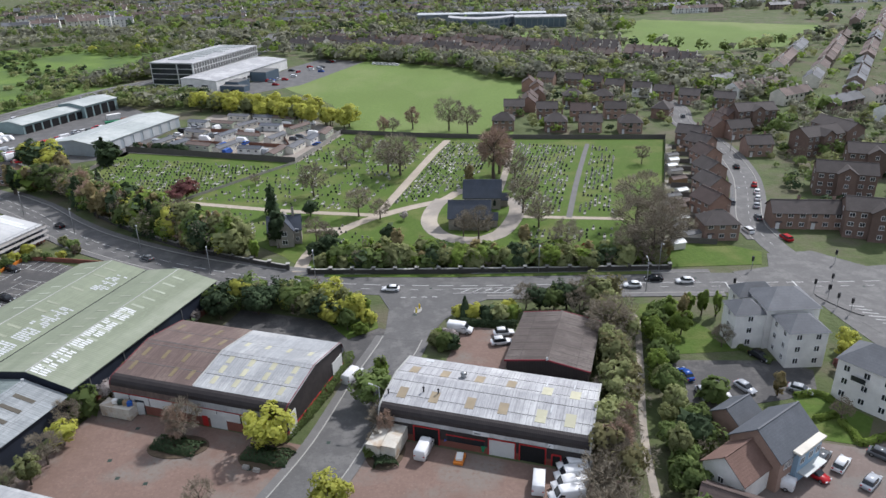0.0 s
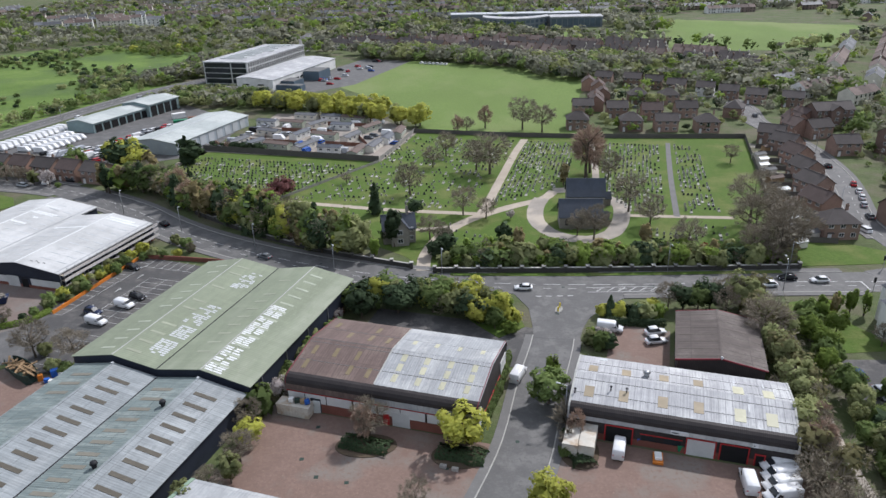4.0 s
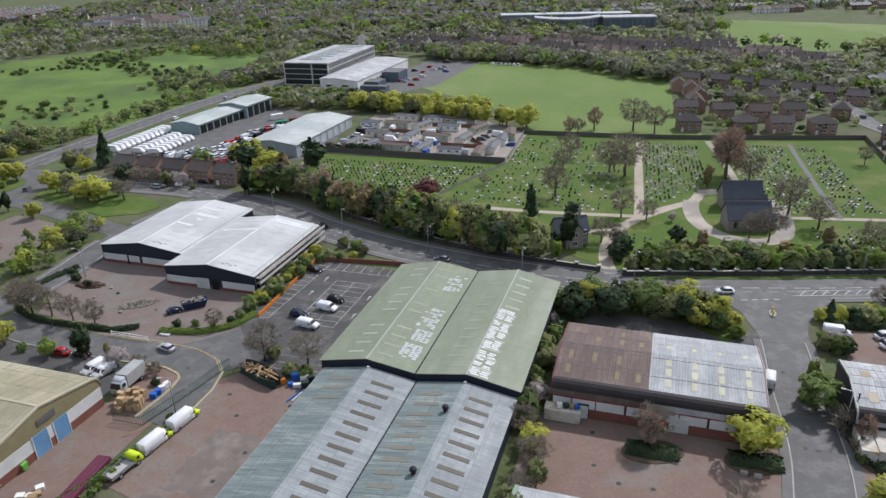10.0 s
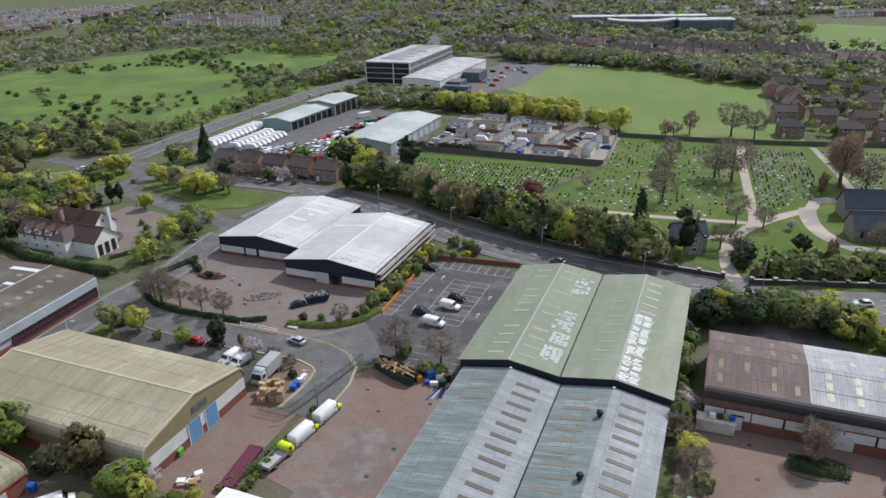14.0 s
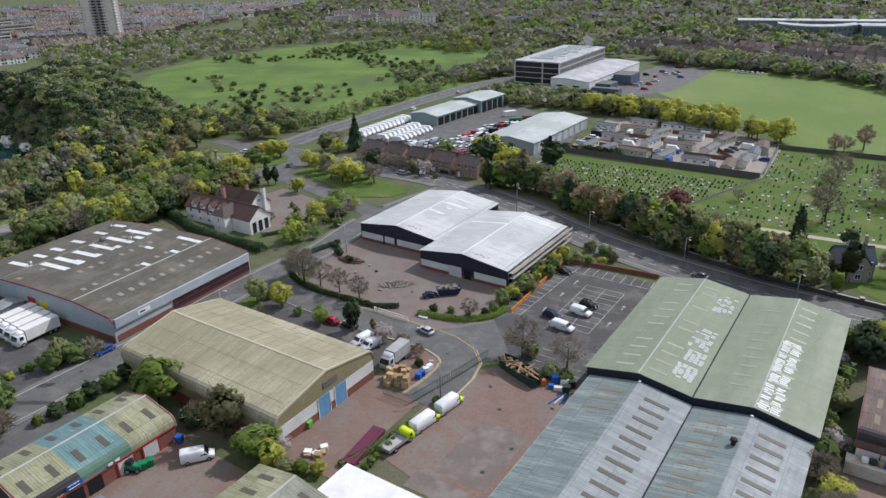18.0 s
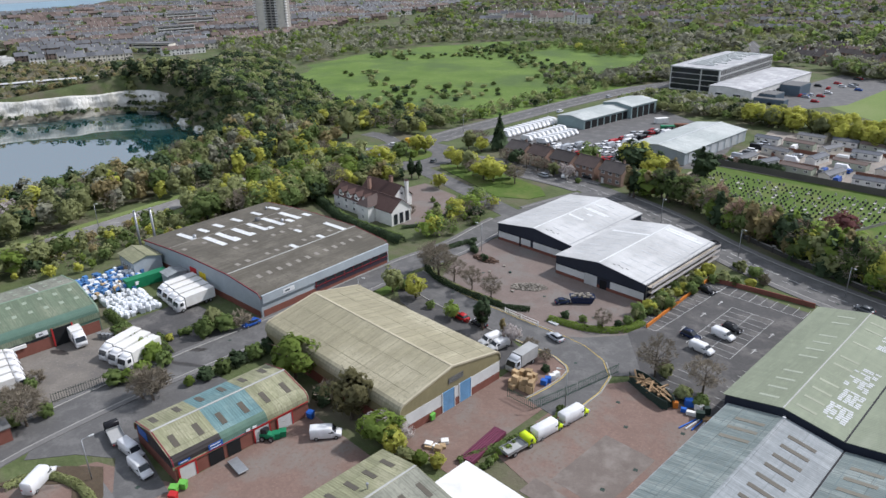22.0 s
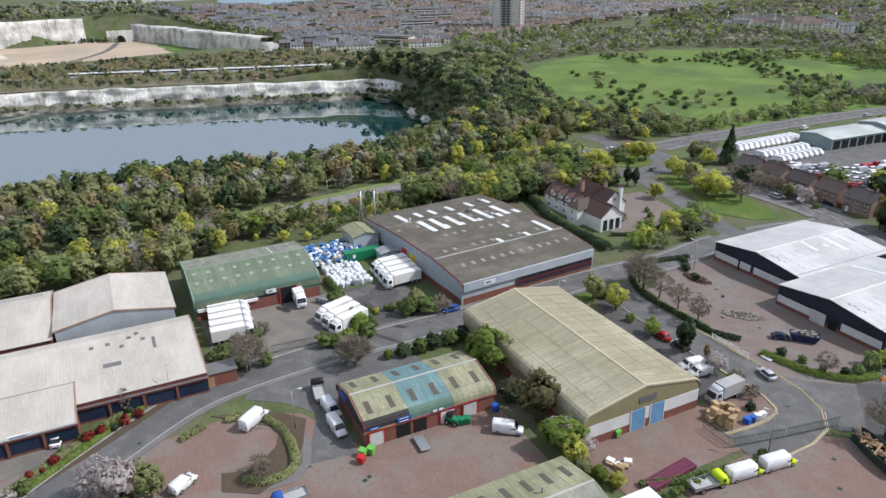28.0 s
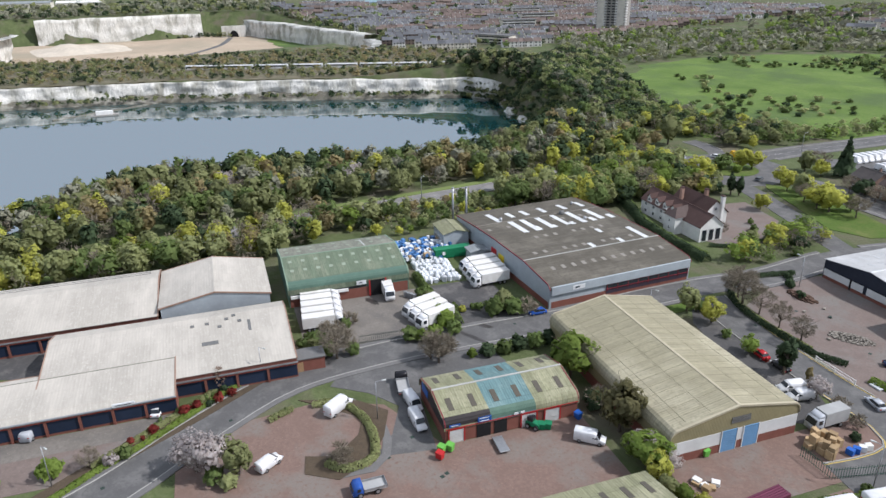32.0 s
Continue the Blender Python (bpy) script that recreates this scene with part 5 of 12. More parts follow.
# J group
for S, n in ((J1, 8), (J4, 7), (J3, 8)):
    step = 2 * S.hl / n
    for i in range(n):
        y = -S.hl + (i + 0.5) * step
        S.wall_box("dark_bay", M["door_navy"], "+x", y - step / 2 + 0.25, y + step / 2 - 0.25, 0.5, 3.0, 0.05)
        S.wall_box("brick_pier", M["brick"], "+x", y - step / 2 - 0.2, y - step / 2 + 0.2, 0, 3.6, 0.35)
    S.wall_box("red_band", M["red_trim2"], "+x", -S.hl, S.hl, 3.1, 3.35, 0.3)
    S.wall_box("eaves_gutter", M["steel"], "+x", -S.hl, S.hl, 3.5, 3.7, 0.5, -0.1)
for S in (J1, J2, J3, J4):
    verge_trim(S, M["cap_rust"], 0.25, 0.08)
for x, y in ((-4, 4), (-4.2, 7), (-2.5, 9.5), (-6, 12.5), (-3.6, 13.6), (-5, 11)):
    J1.patch("roof_hatch", M["lap"], y - 0.4, y + 0.4, x - 0.4, x + 0.4, 0.12)
J1.patch("roof_hatch", M["lap"], 5.8, 9.0, 2.4, 3.6, 0.08)
J1.patch("roof_hatch", M["lap"], 15.2, 15.8, -3.5, 0.5, 0.08)
ridge_cap(J2, M["r_cream"], 0, 0.6, 0.06)
J4.patch("ridge_flashing", M["cap_rust"], -J4.hl, J4.hl, -6.85, -6.6, 0.09)
J4.patch("ridge_flashing", M["r_mosgrey"], -J4.hl, J4.hl, -4.6, -4.4, 0.05)
J4.wall_box("sign", M["sign_white"], "+x", 8.4, 12.2, 3.8, 4.4, 0.6, -0.4)
J4.wall_box("sign_bar", M["sign_ink"], "+x", 8.9, 11.5, 4.0, 4.15, 0.64, -0.58)
for x in (-10.5, -9.0):
    J3.patch("moss_stain", M["lap"], -20, 22, x, x + 0.35, 0.03)
# K
ridge_cap(K, M["cap_pale"], 0, 0.4, 0.06)
K.patch("grey_slope", M["r_mosgrey"], -14.1, 14.1, 0.3, 8.0, 0.02)
for i in range(8):
    y = 12 - i * 3.5
    for x in (-4.2, 4.2):
        K.patch("rooflight", M["sky_brown"], y - 0.45, y + 0.45, x - 1.5, x + 1.5, 0.05)
g = Geo()
g.tube((-1.5, 6, 5.2), (-1.5, 6, 6.4), 0.14, 0.14, 6)
g.tube((-1.5, 6, 6.4), (-1.5, 6, 6.6), 0.28, 0.2, 6)
part("flue", g, M["steel"], K.ob)
# white canopy and the cream roofed unit
cx, cy = est(-147.5, 33)
cnp = thing("canopy", "flat white canopy roof on steel posts", "canopy", at=pose(cx, cy, 0, 0, 0, -17))
g = Geo()
g.box(-8, 8, -4, 4, 3.7, 4.0)
part("roof_deck", g, M["white"], cnp)
g = Geo()
g.box(-8.1, 8.1, -4.1, 4.1, 3.45, 3.68)
part("fascia", g, M["steel"], cnp)
for x in (-7.5, 0, 7.5):
    for y in (-3.5, 3.5):
        g = Geo()
        g.box(x - 0.1, x + 0.1, y - 0.1, y + 0.1, 0, 3.5)
        part("post", g, M["steel"], cnp)
Mm = Shed("low unit with cream roof and green edge", -91, -73, 45, 56.5, gable(5.75, 5.6, 6.6), 0, M["clad_green"], M["r_whitegrey"])
verge_trim(Mm, M["cap_green"], 0.6, 0.12)

# ---- trees ----
def leaf_mat(name, c1, c2, c3, spread=0.25, trans=0.52):
    m = bpy.data.materials.new(name)
    m.use_nodes = True
    nt = m.node_tree
    bs = nt.nodes["Principled BSDF"]
    geo = nt.nodes.new("ShaderNodeNewGeometry")
    rp = nt.nodes.new("ShaderNodeValToRGB")
    rp.color_ramp.elements[0].color, rp.color_ramp.elements[1].color = (*c1, 1), (*c2, 1)
    e = rp.color_ramp.elements.new(0.5)
    e.color = (*c3, 1)
    nt.links.new(geo.outputs["Random Per Island"], rp.inputs[0])
    f = noise_fac(nt, geo.outputs["Position"], 0.25, 3, 0.3, 0.7)
    col = mix_rgb(nt, rp.outputs[0], tuple(v * 0.75 for v in c1), f)
    k = nt.nodes.new("ShaderNodeMapRange")
    k.inputs[3].default_value, k.inputs[4].default_value = 1 - spread, 1 + spread
    nt.links.new(nt.nodes.new("ShaderNodeObjectInfo").outputs["Random"], k.inputs[0])
    hsv = nt.nodes.new("ShaderNodeHueSaturation")
    nt.links.new(k.outputs[0], hsv.inputs["Value"])
    nt.links.new(col, hsv.inputs["Color"])
    nt.links.new(hsv.outputs[0], bs.inputs["Base Color"])
    bs.inputs["Roughness"].default_value, bs.inputs["Specular IOR Level"].default_value = 0.8, 0.1
    if trans:
        tr = nt.nodes.new("ShaderNodeBsdfTranslucent")
        nt.links.new(hsv.outputs[0], tr.inputs[0])
        mx = nt.nodes.new("ShaderNodeMixShader")
        mx.inputs[0].default_value = trans
        nt.links.new(bs.outputs[0], mx.inputs[1])
        nt.links.new(tr.outputs[0], mx.inputs[2])
        nt.links.new(mx.outputs[0], nt.nodes["Material Output"].inputs[0])
    return m


M["bark"] = mat("bark", (0.13, 0.105, 0.08), (0.09, 0.075, 0.06), 0.95, fine=5, big=0.8, bump=0.03)
LEAF = {
    "green": leaf_mat("leaf_green", (0.155, 0.215, 0.072), (0.240, 0.300, 0.108), (0.185, 0.242, 0.082)),
    "bright": leaf_mat("leaf_fresh_green", (0.205, 0.290, 0.062), (0.290, 0.370, 0.090), (0.240, 0.318, 0.070)),
    "yellow": leaf_mat("leaf_yellow_green", (0.53, 0.53, 0.110), (0.62, 0.61, 0.145), (0.44, 0.465, 0.105), 0.15),
    "olive": leaf_mat("leaf_olive", (0.300, 0.325, 0.145), (0.395, 0.415, 0.190), (0.260, 0.282, 0.130)),
    "dark": leaf_mat("leaf_dark_evergreen", (0.047, 0.072, 0.036), (0.077, 0.108, 0.052), (0.058, 0.086, 0.041), 0.2, 0.2),
    "bare": leaf_mat("twigs_grey_brown", (0.250, 0.215, 0.162), (0.325, 0.285, 0.215), (0.200, 0.172, 0.130), 0.2, 0.15),
    # Grey twigs, paled further so distance haze sits in the leaf colour.
    "grey": leaf_mat("twigs_grey_haze_paled", (0.285, 0.282, 0.205), (0.340, 0.340, 0.250), (0.235, 0.240, 0.175), 0.2, 0.3),
    "rust": leaf_mat("twigs_red_brown", (0.400, 0.285, 0.215), (0.480, 0.350, 0.265), (0.320, 0.230, 0.175), 0.15, 0.15),
    "tan": leaf_mat("leaf_tan_catkin", (0.345, 0.283, 0.145), (0.428, 0.362, 0.179), (0.304, 0.269, 0.135), 0.15),
    "brown": leaf_mat("leaf_brown_olive", (0.215, 0.200, 0.098), (0.280, 0.262, 0.130), (0.170, 0.160, 0.080)),
    "plum": leaf_mat("leaf_purple", (0.221, 0.099, 0.099), (0.297, 0.141, 0.130), (0.186, 0.086, 0.080), 0.15),
    "blossom": leaf_mat("white_blossom", (0.56, 0.50, 0.49), (0.68, 0.64, 0.62), (0.34, 0.30, 0.26), 0.1),
    "red": leaf_mat("leaf_red_shrub", (0.270, 0.040, 0.038), (0.340, 0.060, 0.050), (0.170, 0.060, 0.035), 0.25),
}


def leaf_quads(pts, size, rs, long, nrm):
    """One bent leaf spray at each point, facing the way its part of the crown faces."""
    n = len(pts)
    out = nrm + rs.normal(size=(n, 3)) * 0.24
    a = np.cross(out, rs.normal(size=(n, 3)))
    a /= np.linalg.norm(a, axis=1)[:, None] + 1e-6
    b = np.cross(out, a)
    if long > 2:      # twigs reach outwards
        a = out / (np.linalg.norm(out, axis=1)[:, None] + 1e-6)
        b = np.cross(a, rs.normal(size=(n, 3)))
    b /= np.linalg.norm(b, axis=1)[:, None] + 1e-6
    s = size * rs.uniform(0.6, 1.3, n)[:, None]
    a, b = a * s * long, b * s / long
    bend = rs.normal(size=(n, 3)) * s * 0.18
    v = np.stack([pts - a * 0.5 - b * 0.4, pts + a * 0.1 - b * 0.6 + bend, pts + a * 0.55 + b * 0.3, pts - a * 0.1 + b * 0.6 + bend], 1).reshape(-1, 3)
    return v


def crown_points(kind, n, rs):
    """Points of a crown about a tree one unit tall, radius about 0.35: clumps at limb ends, with gaps."""
    if kind == "cone":
        t = rs.uniform(0, 1, n) ** 0.7
        w = rs.uniform(0, 2 * math.pi, n)
        r = 0.22 * (1 - (1 - t)) * rs.uniform(0.55, 1.05, n) * (1 + 0.2 * np.sin(w * 5 + t * 20))
        return np.stack([r * np.cos(w), r * np.sin(w), 1.0 - 0.94 * t], 1), np.stack([np.cos(w) * 0.9, np.sin(w) * 0.9, 0 * w + 0.45], 1)
    rx, z0, z1, m = {"round": (0.46, 0.12, 1.0, 30), "wide": (0.58, 0.18, 0.98, 32), "column": (0.17, 0.06, 1.0, 18), "oval": (0.34, 0.06, 1.0, 28), "bush": (0.60, 0.0, 1.0, 24), "dome": (0.46, 0.20, 1.0, 70), "plume": (0.26, 0.12, 1.0, 60)}[kind]
    c = rs.normal(size=(m, 3))
    c /= np.linalg.norm(c, axis=1)[:, None]
    c *= rs.uniform(0.45, 0.85, m)[:, None]
    rad = rs.uniform(0.20, 0.36, m) * (0.7 if m > 50 else 1.0)
    i = rs.integers(0, m, n)
    d = rs.normal(size=(n, 3))
    d /= np.linalg.norm(d, axis=1)[:, None]
    d = np.where(((d * c[i]).sum(1) < -0.25)[:, None], -d, d)      # leaves sit on the outer side of each limb's clump
    p = c[i] + d * (rad[i] * rs.uniform(0.6, 1.0, n))[:, None]
    nrm = 0.62 * d + 0.5 * p / (np.linalg.norm(p, axis=1)[:, None] + 1e-6)
    nrm[:, 2] += 0.18
    nrm /= np.linalg.norm(nrm, axis=1)[:, None] + 1e-6
    mid, half = (z0 + z1) / 2, (z1 - z0) / 2
    p = p / 1.1
    p[:, :2] *= rx
    p[:, 2] = mid + p[:, 2] * half
    if kind == "bush":
        p[:, 2] = np.abs(p[:, 2])
        nrm[:, 2] = np.abs(nrm[:, 2])
    return p, nrm


def leaf_mesh(name, v, nrm, mat_):
    """Leaf sprays as one mesh, shaded by the rounded crown that they make up."""
    me = bpy.data.meshes.new(name)
    me.from_pydata(v.tolist(), [], np.arange(len(v)).reshape(-1, 4).tolist(), shade_flat=nrm is None)
    if nrm is not None:
        me.normals_split_custom_set_from_vertices(np.repeat(nrm, 4, axis=0).tolist())
    me.materials.append(mat_)
    return me


def crown_mesh(name, kind, mat_, n, size, seed, long=1.0):
    rs = np.random.default_rng(seed)
    p, nrm = crown_points(kind, n, rs)
    v = leaf_quads(p, size, rs, long, nrm)
    if long < 2:
        q, inner = crown_points(kind, n // 9, rs)
        v = np.concatenate([v, leaf_quads((q - (0, 0, 0.5)) * 0.76 + (0, 0, 0.5), size * 2.7, rs, 1.0, inner)])
        nrm = np.concatenate([nrm, inner])
    return leaf_mesh(name, v, nrm if long < 2 else None, mat_)


def trunk_mesh(seed, spread, limbs=7, r=0.022, top=0.8):
    rr = random.Random(seed)
    g = Geo()
    p = Vector((0, 0, -0.03))
    for i in range(4):
        q = Vector((rr.uniform(-0.015, 0.015), rr.uniform(-0.015, 0.015), top * (i + 1) / 4))
        g.tube(p, q, r * (1.15 - i * 0.26), r * (0.89 - i * 0.26) if i < 3 else r * 0.08, 6, caps=False)
        p = q
    for i in range(limbs):
        w, z = 2.4 * i + rr.uniform(-0.4, 0.4), rr.uniform(0.25, 0.6)
        a = Vector((0, 0, z))
        b = a + Vector((math.cos(w) * spread * 0.5, math.sin(w) * spread * 0.5, rr.uniform(0.10, 0.18)))
        c = b + Vector((math.cos(w + 0.3) * spread * 0.4, math.sin(w + 0.3) * spread * 0.4, rr.uniform(0.08, 0.18)))
        g.tube(a, b, r * 0.45, r * 0.28, 4, caps=False)
        g.tube(b, c, r * 0.28, r * 0.06, 4, caps=False)
    return g.mesh("trunk", M["bark"], True)


KINDS = {  # shape, leaf, leaves, leaf size (of one unit height), long
    "leafy_tree": ("round", "green", 1100, 0.050, 1.0), "fresh_tree": ("round", "bright", 1000, 0.048, 1.0), "yellow_tree": ("round", "yellow", 1200, 0.046, 1.0),
    "olive_tree": ("oval", "olive", 1000, 0.048, 1.0), "bare_tree": ("dome", "bare", 2300, 0.023, 3.9), "rust_tree": ("plume", "rust", 2200, 0.024, 3.8),
    "tan_tree": ("column", "tan", 800, 0.045, 1.4), "plum_tree": ("wide", "plum", 1000, 0.050, 1.2), "blossom_tree": ("round", "blossom", 1000, 0.040, 1.0),
    "conifer": ("cone", "dark", 900, 0.055, 1.3), "cypress": ("column", "dark", 800, 0.045, 1.2), "poplar": ("column", "bright", 800, 0.045, 1.2),
    "dark_tree": ("round", "dark", 1100, 0.052, 1.0),
    "bush": ("bush", "green", 420, 0.13, 1.0), "bright_bush": ("bush", "bright", 420, 0.12, 1.0), "yellow_bush": ("bush", "yellow", 380, 0.12, 1.0), "dark_bush": ("bush", "dark", 420, 0.13, 1.0),
    "bare_bush": ("bush", "bare", 380, 0.10, 3.2), "red_bush": ("bush", "red", 320, 0.13, 1.0), "olive_bush": ("bush", "olive", 420, 0.13, 1.0), "tan_bush": ("bush", "bare", 420, 0.085, 3.2), "blossom_bush": ("bush", "blossom", 420, 0.10, 1.0), "brown_tree": ("round", "brown", 1500, 0.042, 1.0), "pink_bush": ("bush", "blossom", 380, 0.11, 1.0)}
TREE_LABEL = {"blossom_bush": "shrub covered in pale blossom", "tan_bush": "tall twiggy grey-tan bush", "brown_tree": "broad brownish-olive tree in bud", "leafy_tree": "green broadleaf tree in fresh leaf", "fresh_tree": "bright green tree in young leaf", "yellow_tree": "bright yellow-green tree in spring leaf", "olive_tree": "dull olive-green tree in early leaf",
              "bare_tree": "bare grey-brown tree not yet in leaf", "rust_tree": "red-brown twiggy tree before leafing", "tan_tree": "slim tan poplar in catkin", "plum_tree": "purple-leaved tree with spreading crown",
              "blossom_tree": "white blossoming tree in spring", "conifer": "dark green conical conifer tree", "cypress": "tall dark columnar cypress", "poplar": "slim fresh green columnar tree", "dark_tree": "dense dark evergreen tree",
              "bush": "rounded green shrub with dense leaves", "bright_bush": "bright green shrub in young leaf", "yellow_bush": "yellow-green shrub in spring leaf", "dark_bush": "dense dark green evergreen shrub", "bare_bush": "bare brown twiggy shrub without leaves", "red_bush": "vivid red clipped garden shrub",
              "olive_bush": "dull olive-green shrub in early leaf", "pink_bush": "pale pink blossoming garden shrub"}
CROWNS, FAR_CROWNS, TRUNKS = {}, {}, {}
for ki, (kind, (shape, leaf, n, size, long)) in enumerate(KINDS.items()):
    CROWNS[kind] = [crown_mesh("crown", shape, LEAF[leaf], n, size, 100 + ki * 5 + k, long) for k in range(3)]
    FAR_CROWNS[kind] = [crown_mesh("crown", shape, LEAF[leaf], int(n * 0.5), size * 1.4, 300 + ki * 5 + k, long) for k in range(3)]
    TRUNKS[kind] = [trunk_mesh(50 + ki * 5 + k, {"wide": 0.5, "dome": 0.42, "plume": 0.2, "round": 0.36, "oval": 0.24, "bush": 0.3}.get(shape, 0.1), 10 if shape in ("wide", "dome") else 6, 0.024 if shape != "bush" else 0.03, 0.75) for k in range(2)]
trng = random.Random(5)


def plant(kind, x, y, h, z=None, group=""):
    bushy = KINDS[kind][0] == "bush"
    slim = KINDS[kind][0] in ("cone", "column")
    sx = h * trng.uniform(0.88, 1.15) * (1.08 if bushy else 1.3)
    h *= 1.05 if bushy else 1.12
    crowns = CROWNS if -270 < x < 75 and y < 190 else FAR_CROWNS
    m = Matrix.LocRotScale((x, y, terrain(x, y) if z is None else z), Euler((0, 0, trng.uniform(0, 6.28))), (sx, sx * trng.uniform(0.9, 1.1), h))
    t, c = trng.choice(TRUNKS[kind]), trng.choice(crowns[kind])
    ob = new("shrub", c) if bushy else new("tree")
    ob.matrix_basis = m
    tagged(ob, TREE_LABEL[kind], "shrub" if bushy else "tree", group)
    if not bushy:
        for nm, me in (("trunk", t), ("crown", c)):
            new(nm, me).parent = ob
    return ob


def pick(mix):
    r = trng.uniform(0, sum(w for _, w in mix))
    for k, w in mix:
        r -= w
        if r <= 0:
            return k
    return mix[-1][0]


def row(pts, step, mix, h, width=0.0, group=""):
    line = smooth_line(pts, step)
    for p in line:
        q = p + Vector((trng.uniform(-1, 1), trng.uniform(-1, 1))) * (width + 0.15 * step)
        plant(pick(mix), q.x, q.y, trng.uniform(*h), group=group)


def grove(poly, spacing, mix, h, group="", avoid=()):
    x0, x1 = min(p[0] for p in poly), max(p[0] for p in poly)
    y0, y1 = min(p[1] for p in poly), max(p[1] for p in poly)
    y = y0
    while y < y1:
        x = x0
        while x < x1:
            px, py = x + trng.uniform(-0.45, 0.45) * spacing, y + trng.uniform(-0.45, 0.45) * spacing
            if in_poly(px, py, poly):
                plant(pick(mix), px, py, trng.uniform(*h), group=group)
            x += spacing
        y += spacing


def clear_of(x, y, lines):
    return all((Vector((x, y)) - p).length > d for name, d in lines for p in ROADS[name][::2])


def woods(label, poly, spacing, mix, h, leaves=60, size=0.085, away=(), lift=None, spread=1.3, thin=None):
    """Many trees too far off to count: one mesh for each kind of foliage."""
    x0, x1 = min(p[0] for p in poly), max(p[0] for p in poly)
    y0, y1 = min(p[1] for p in poly), max(p[1] for p in poly)
    rs = np.random.default_rng(int(abs(x0) + 7 * abs(y0)) % 9973)
    got = {}
    leaves, size = int(leaves * 0.66), size * 1.16
    y = y0
    while y < y1:
        x = x0
        while x < x1:
            px, py = x + trng.uniform(-0.5, 0.5) * spacing, y + trng.uniform(-0.5, 0.5) * spacing
            if in_poly(px, py, poly) and (thin is None or noise.noise((px * 0.017, py * 0.017, 1.7)) > thin) and clear_of(px, py, away):
                leaf, shape = pick(mix)
                hh = trng.uniform(*h)
                twiggy = leaf in ("bare", "rust")
                p, nrm = crown_points(shape, int(leaves * 1.25) if twiggy else leaves, rs)
                if twiggy:
                    p = leaf_quads(p, size * 0.44, rs, 2.7, nrm)
                else:
                    q, inner = crown_points(shape, leaves // 4, rs)      # the leafy heart behind the outer sprays
                    q = (q - (0, 0, 0.5)) * 0.74 + (0, 0, 0.5)
                    p = np.concatenate([leaf_quads(p, size, rs, 1.0, nrm), leaf_quads(q, size * 2.1, rs, 1.0, inner)])
                    nrm = np.concatenate([nrm, inner])
                vs, ns = got.setdefault(leaf, ([], []))
                vs.append(p * np.array([hh * spread, hh * spread, hh]) + np.array([px, py, terrain(px, py) if lift is None else lift]))
                ns.append(nrm)
            x += spacing
        y += spacing
    for leaf, (vs, ns) in got.items():
        me = leaf_mesh("woodland", np.concatenate(vs), None if leaf in ("bare", "rust") else np.concatenate(ns), LEAF[leaf])
        tagged(new("woodland", me), label, "woodland", kind="stuff")


def hedge(label, pts, w, h, leaf):
    """A hedge with a rounded top, one mesh of small leaves along a line."""
    line = smooth_line(pts, 0.5)
    rs = np.random.default_rng(int(abs(pts[0][0]) * 13 + abs(pts[0][1])))
    vs, ns = [], []
    for i, p in enumerate(line[:-1]):
        d = (line[i + 1] - p).normalized()
        n = int(16 + 9 * (w + 2 * h))
        a = rs.uniform(0, math.pi, n)
        bulge = 0.85 + 0.22 * noise.noise((p.x * 0.5, p.y * 0.5, 2))
        s, k = np.cos(a) * w / 2 * bulge, np.sin(a) ** 0.6 * h * bulge * rs.uniform(0.72, 1.05, n)
        along = rs.uniform(0, 0.55, n)
        z0 = terrain(p.x, p.y)
        vs.append(np.stack([p.x + d.x * along - d.y * s, p.y + d.y * along + d.x * s, z0 + k], 1))
        ns.append(np.stack([-d.y * np.cos(a), d.x * np.cos(a), np.sin(a)], 1))
    nrm = np.concatenate(ns) + rs.normal(size=(sum(len(q) for q in ns), 3)) * 0.25
    nrm /= np.linalg.norm(nrm, axis=1)[:, None]
    v = leaf_quads(np.concatenate(vs), 0.30, rs, 1.0, nrm)
    tagged(new("hedge", leaf_mesh("hedge", v, nrm, LEAF[leaf])), label, "hedge")


# planted trees, area by area
plant("yellow_tree", -30.5, 93.5, 8.0)
plant("yellow_tree", -18.3, 77.5, 7.0)
plant("rust_tree", -46.9, 95.5, 7.0)
plant("bare_tree", -46.0, 96.5, 7.2)
plant("bare_tree", -37.7, 79.0, 6.0)
for x, y, k, h in ((-13.2, 110, "poplar", 8), (-14.6, 105, "leafy_tree", 6.5), (-12.2, 98, "bare_bush", 4.5), (-11.5, 95, "rust_tree", 6), (-13, 93.5, "bare_bush", 3), (-14, 91, "bush", 2)):
    plant(k, x, y, h)
for (x, y), k, h in zip([(-56, 142), (-52, 138), (-48.9, 144), (-44, 140), (-41.6, 142), (-38, 145), (-36.1, 140), (-33, 144), (-30.5, 138.5), (-27.5, 141), (-26, 134.5), (-21.8, 136), (-22.6, 131.8), (-18.6, 134.5), (-19.5, 130)],
                        ["leafy_tree", "dark_tree", "yellow_tree", "dark_tree", "dark_tree", "olive_tree", "leafy_tree", "leafy_tree", "olive_tree", "yellow_tree", "yellow_tree", "yellow_tree", "leafy_tree", "yellow_bush", "bright_bush"],
                        [6, 7, 7, 7, 6.5, 6, 6.5, 6.5, 6.5, 7.5, 6, 6.5, 5, 3.5, 3]):
    plant(k, x, y, h)
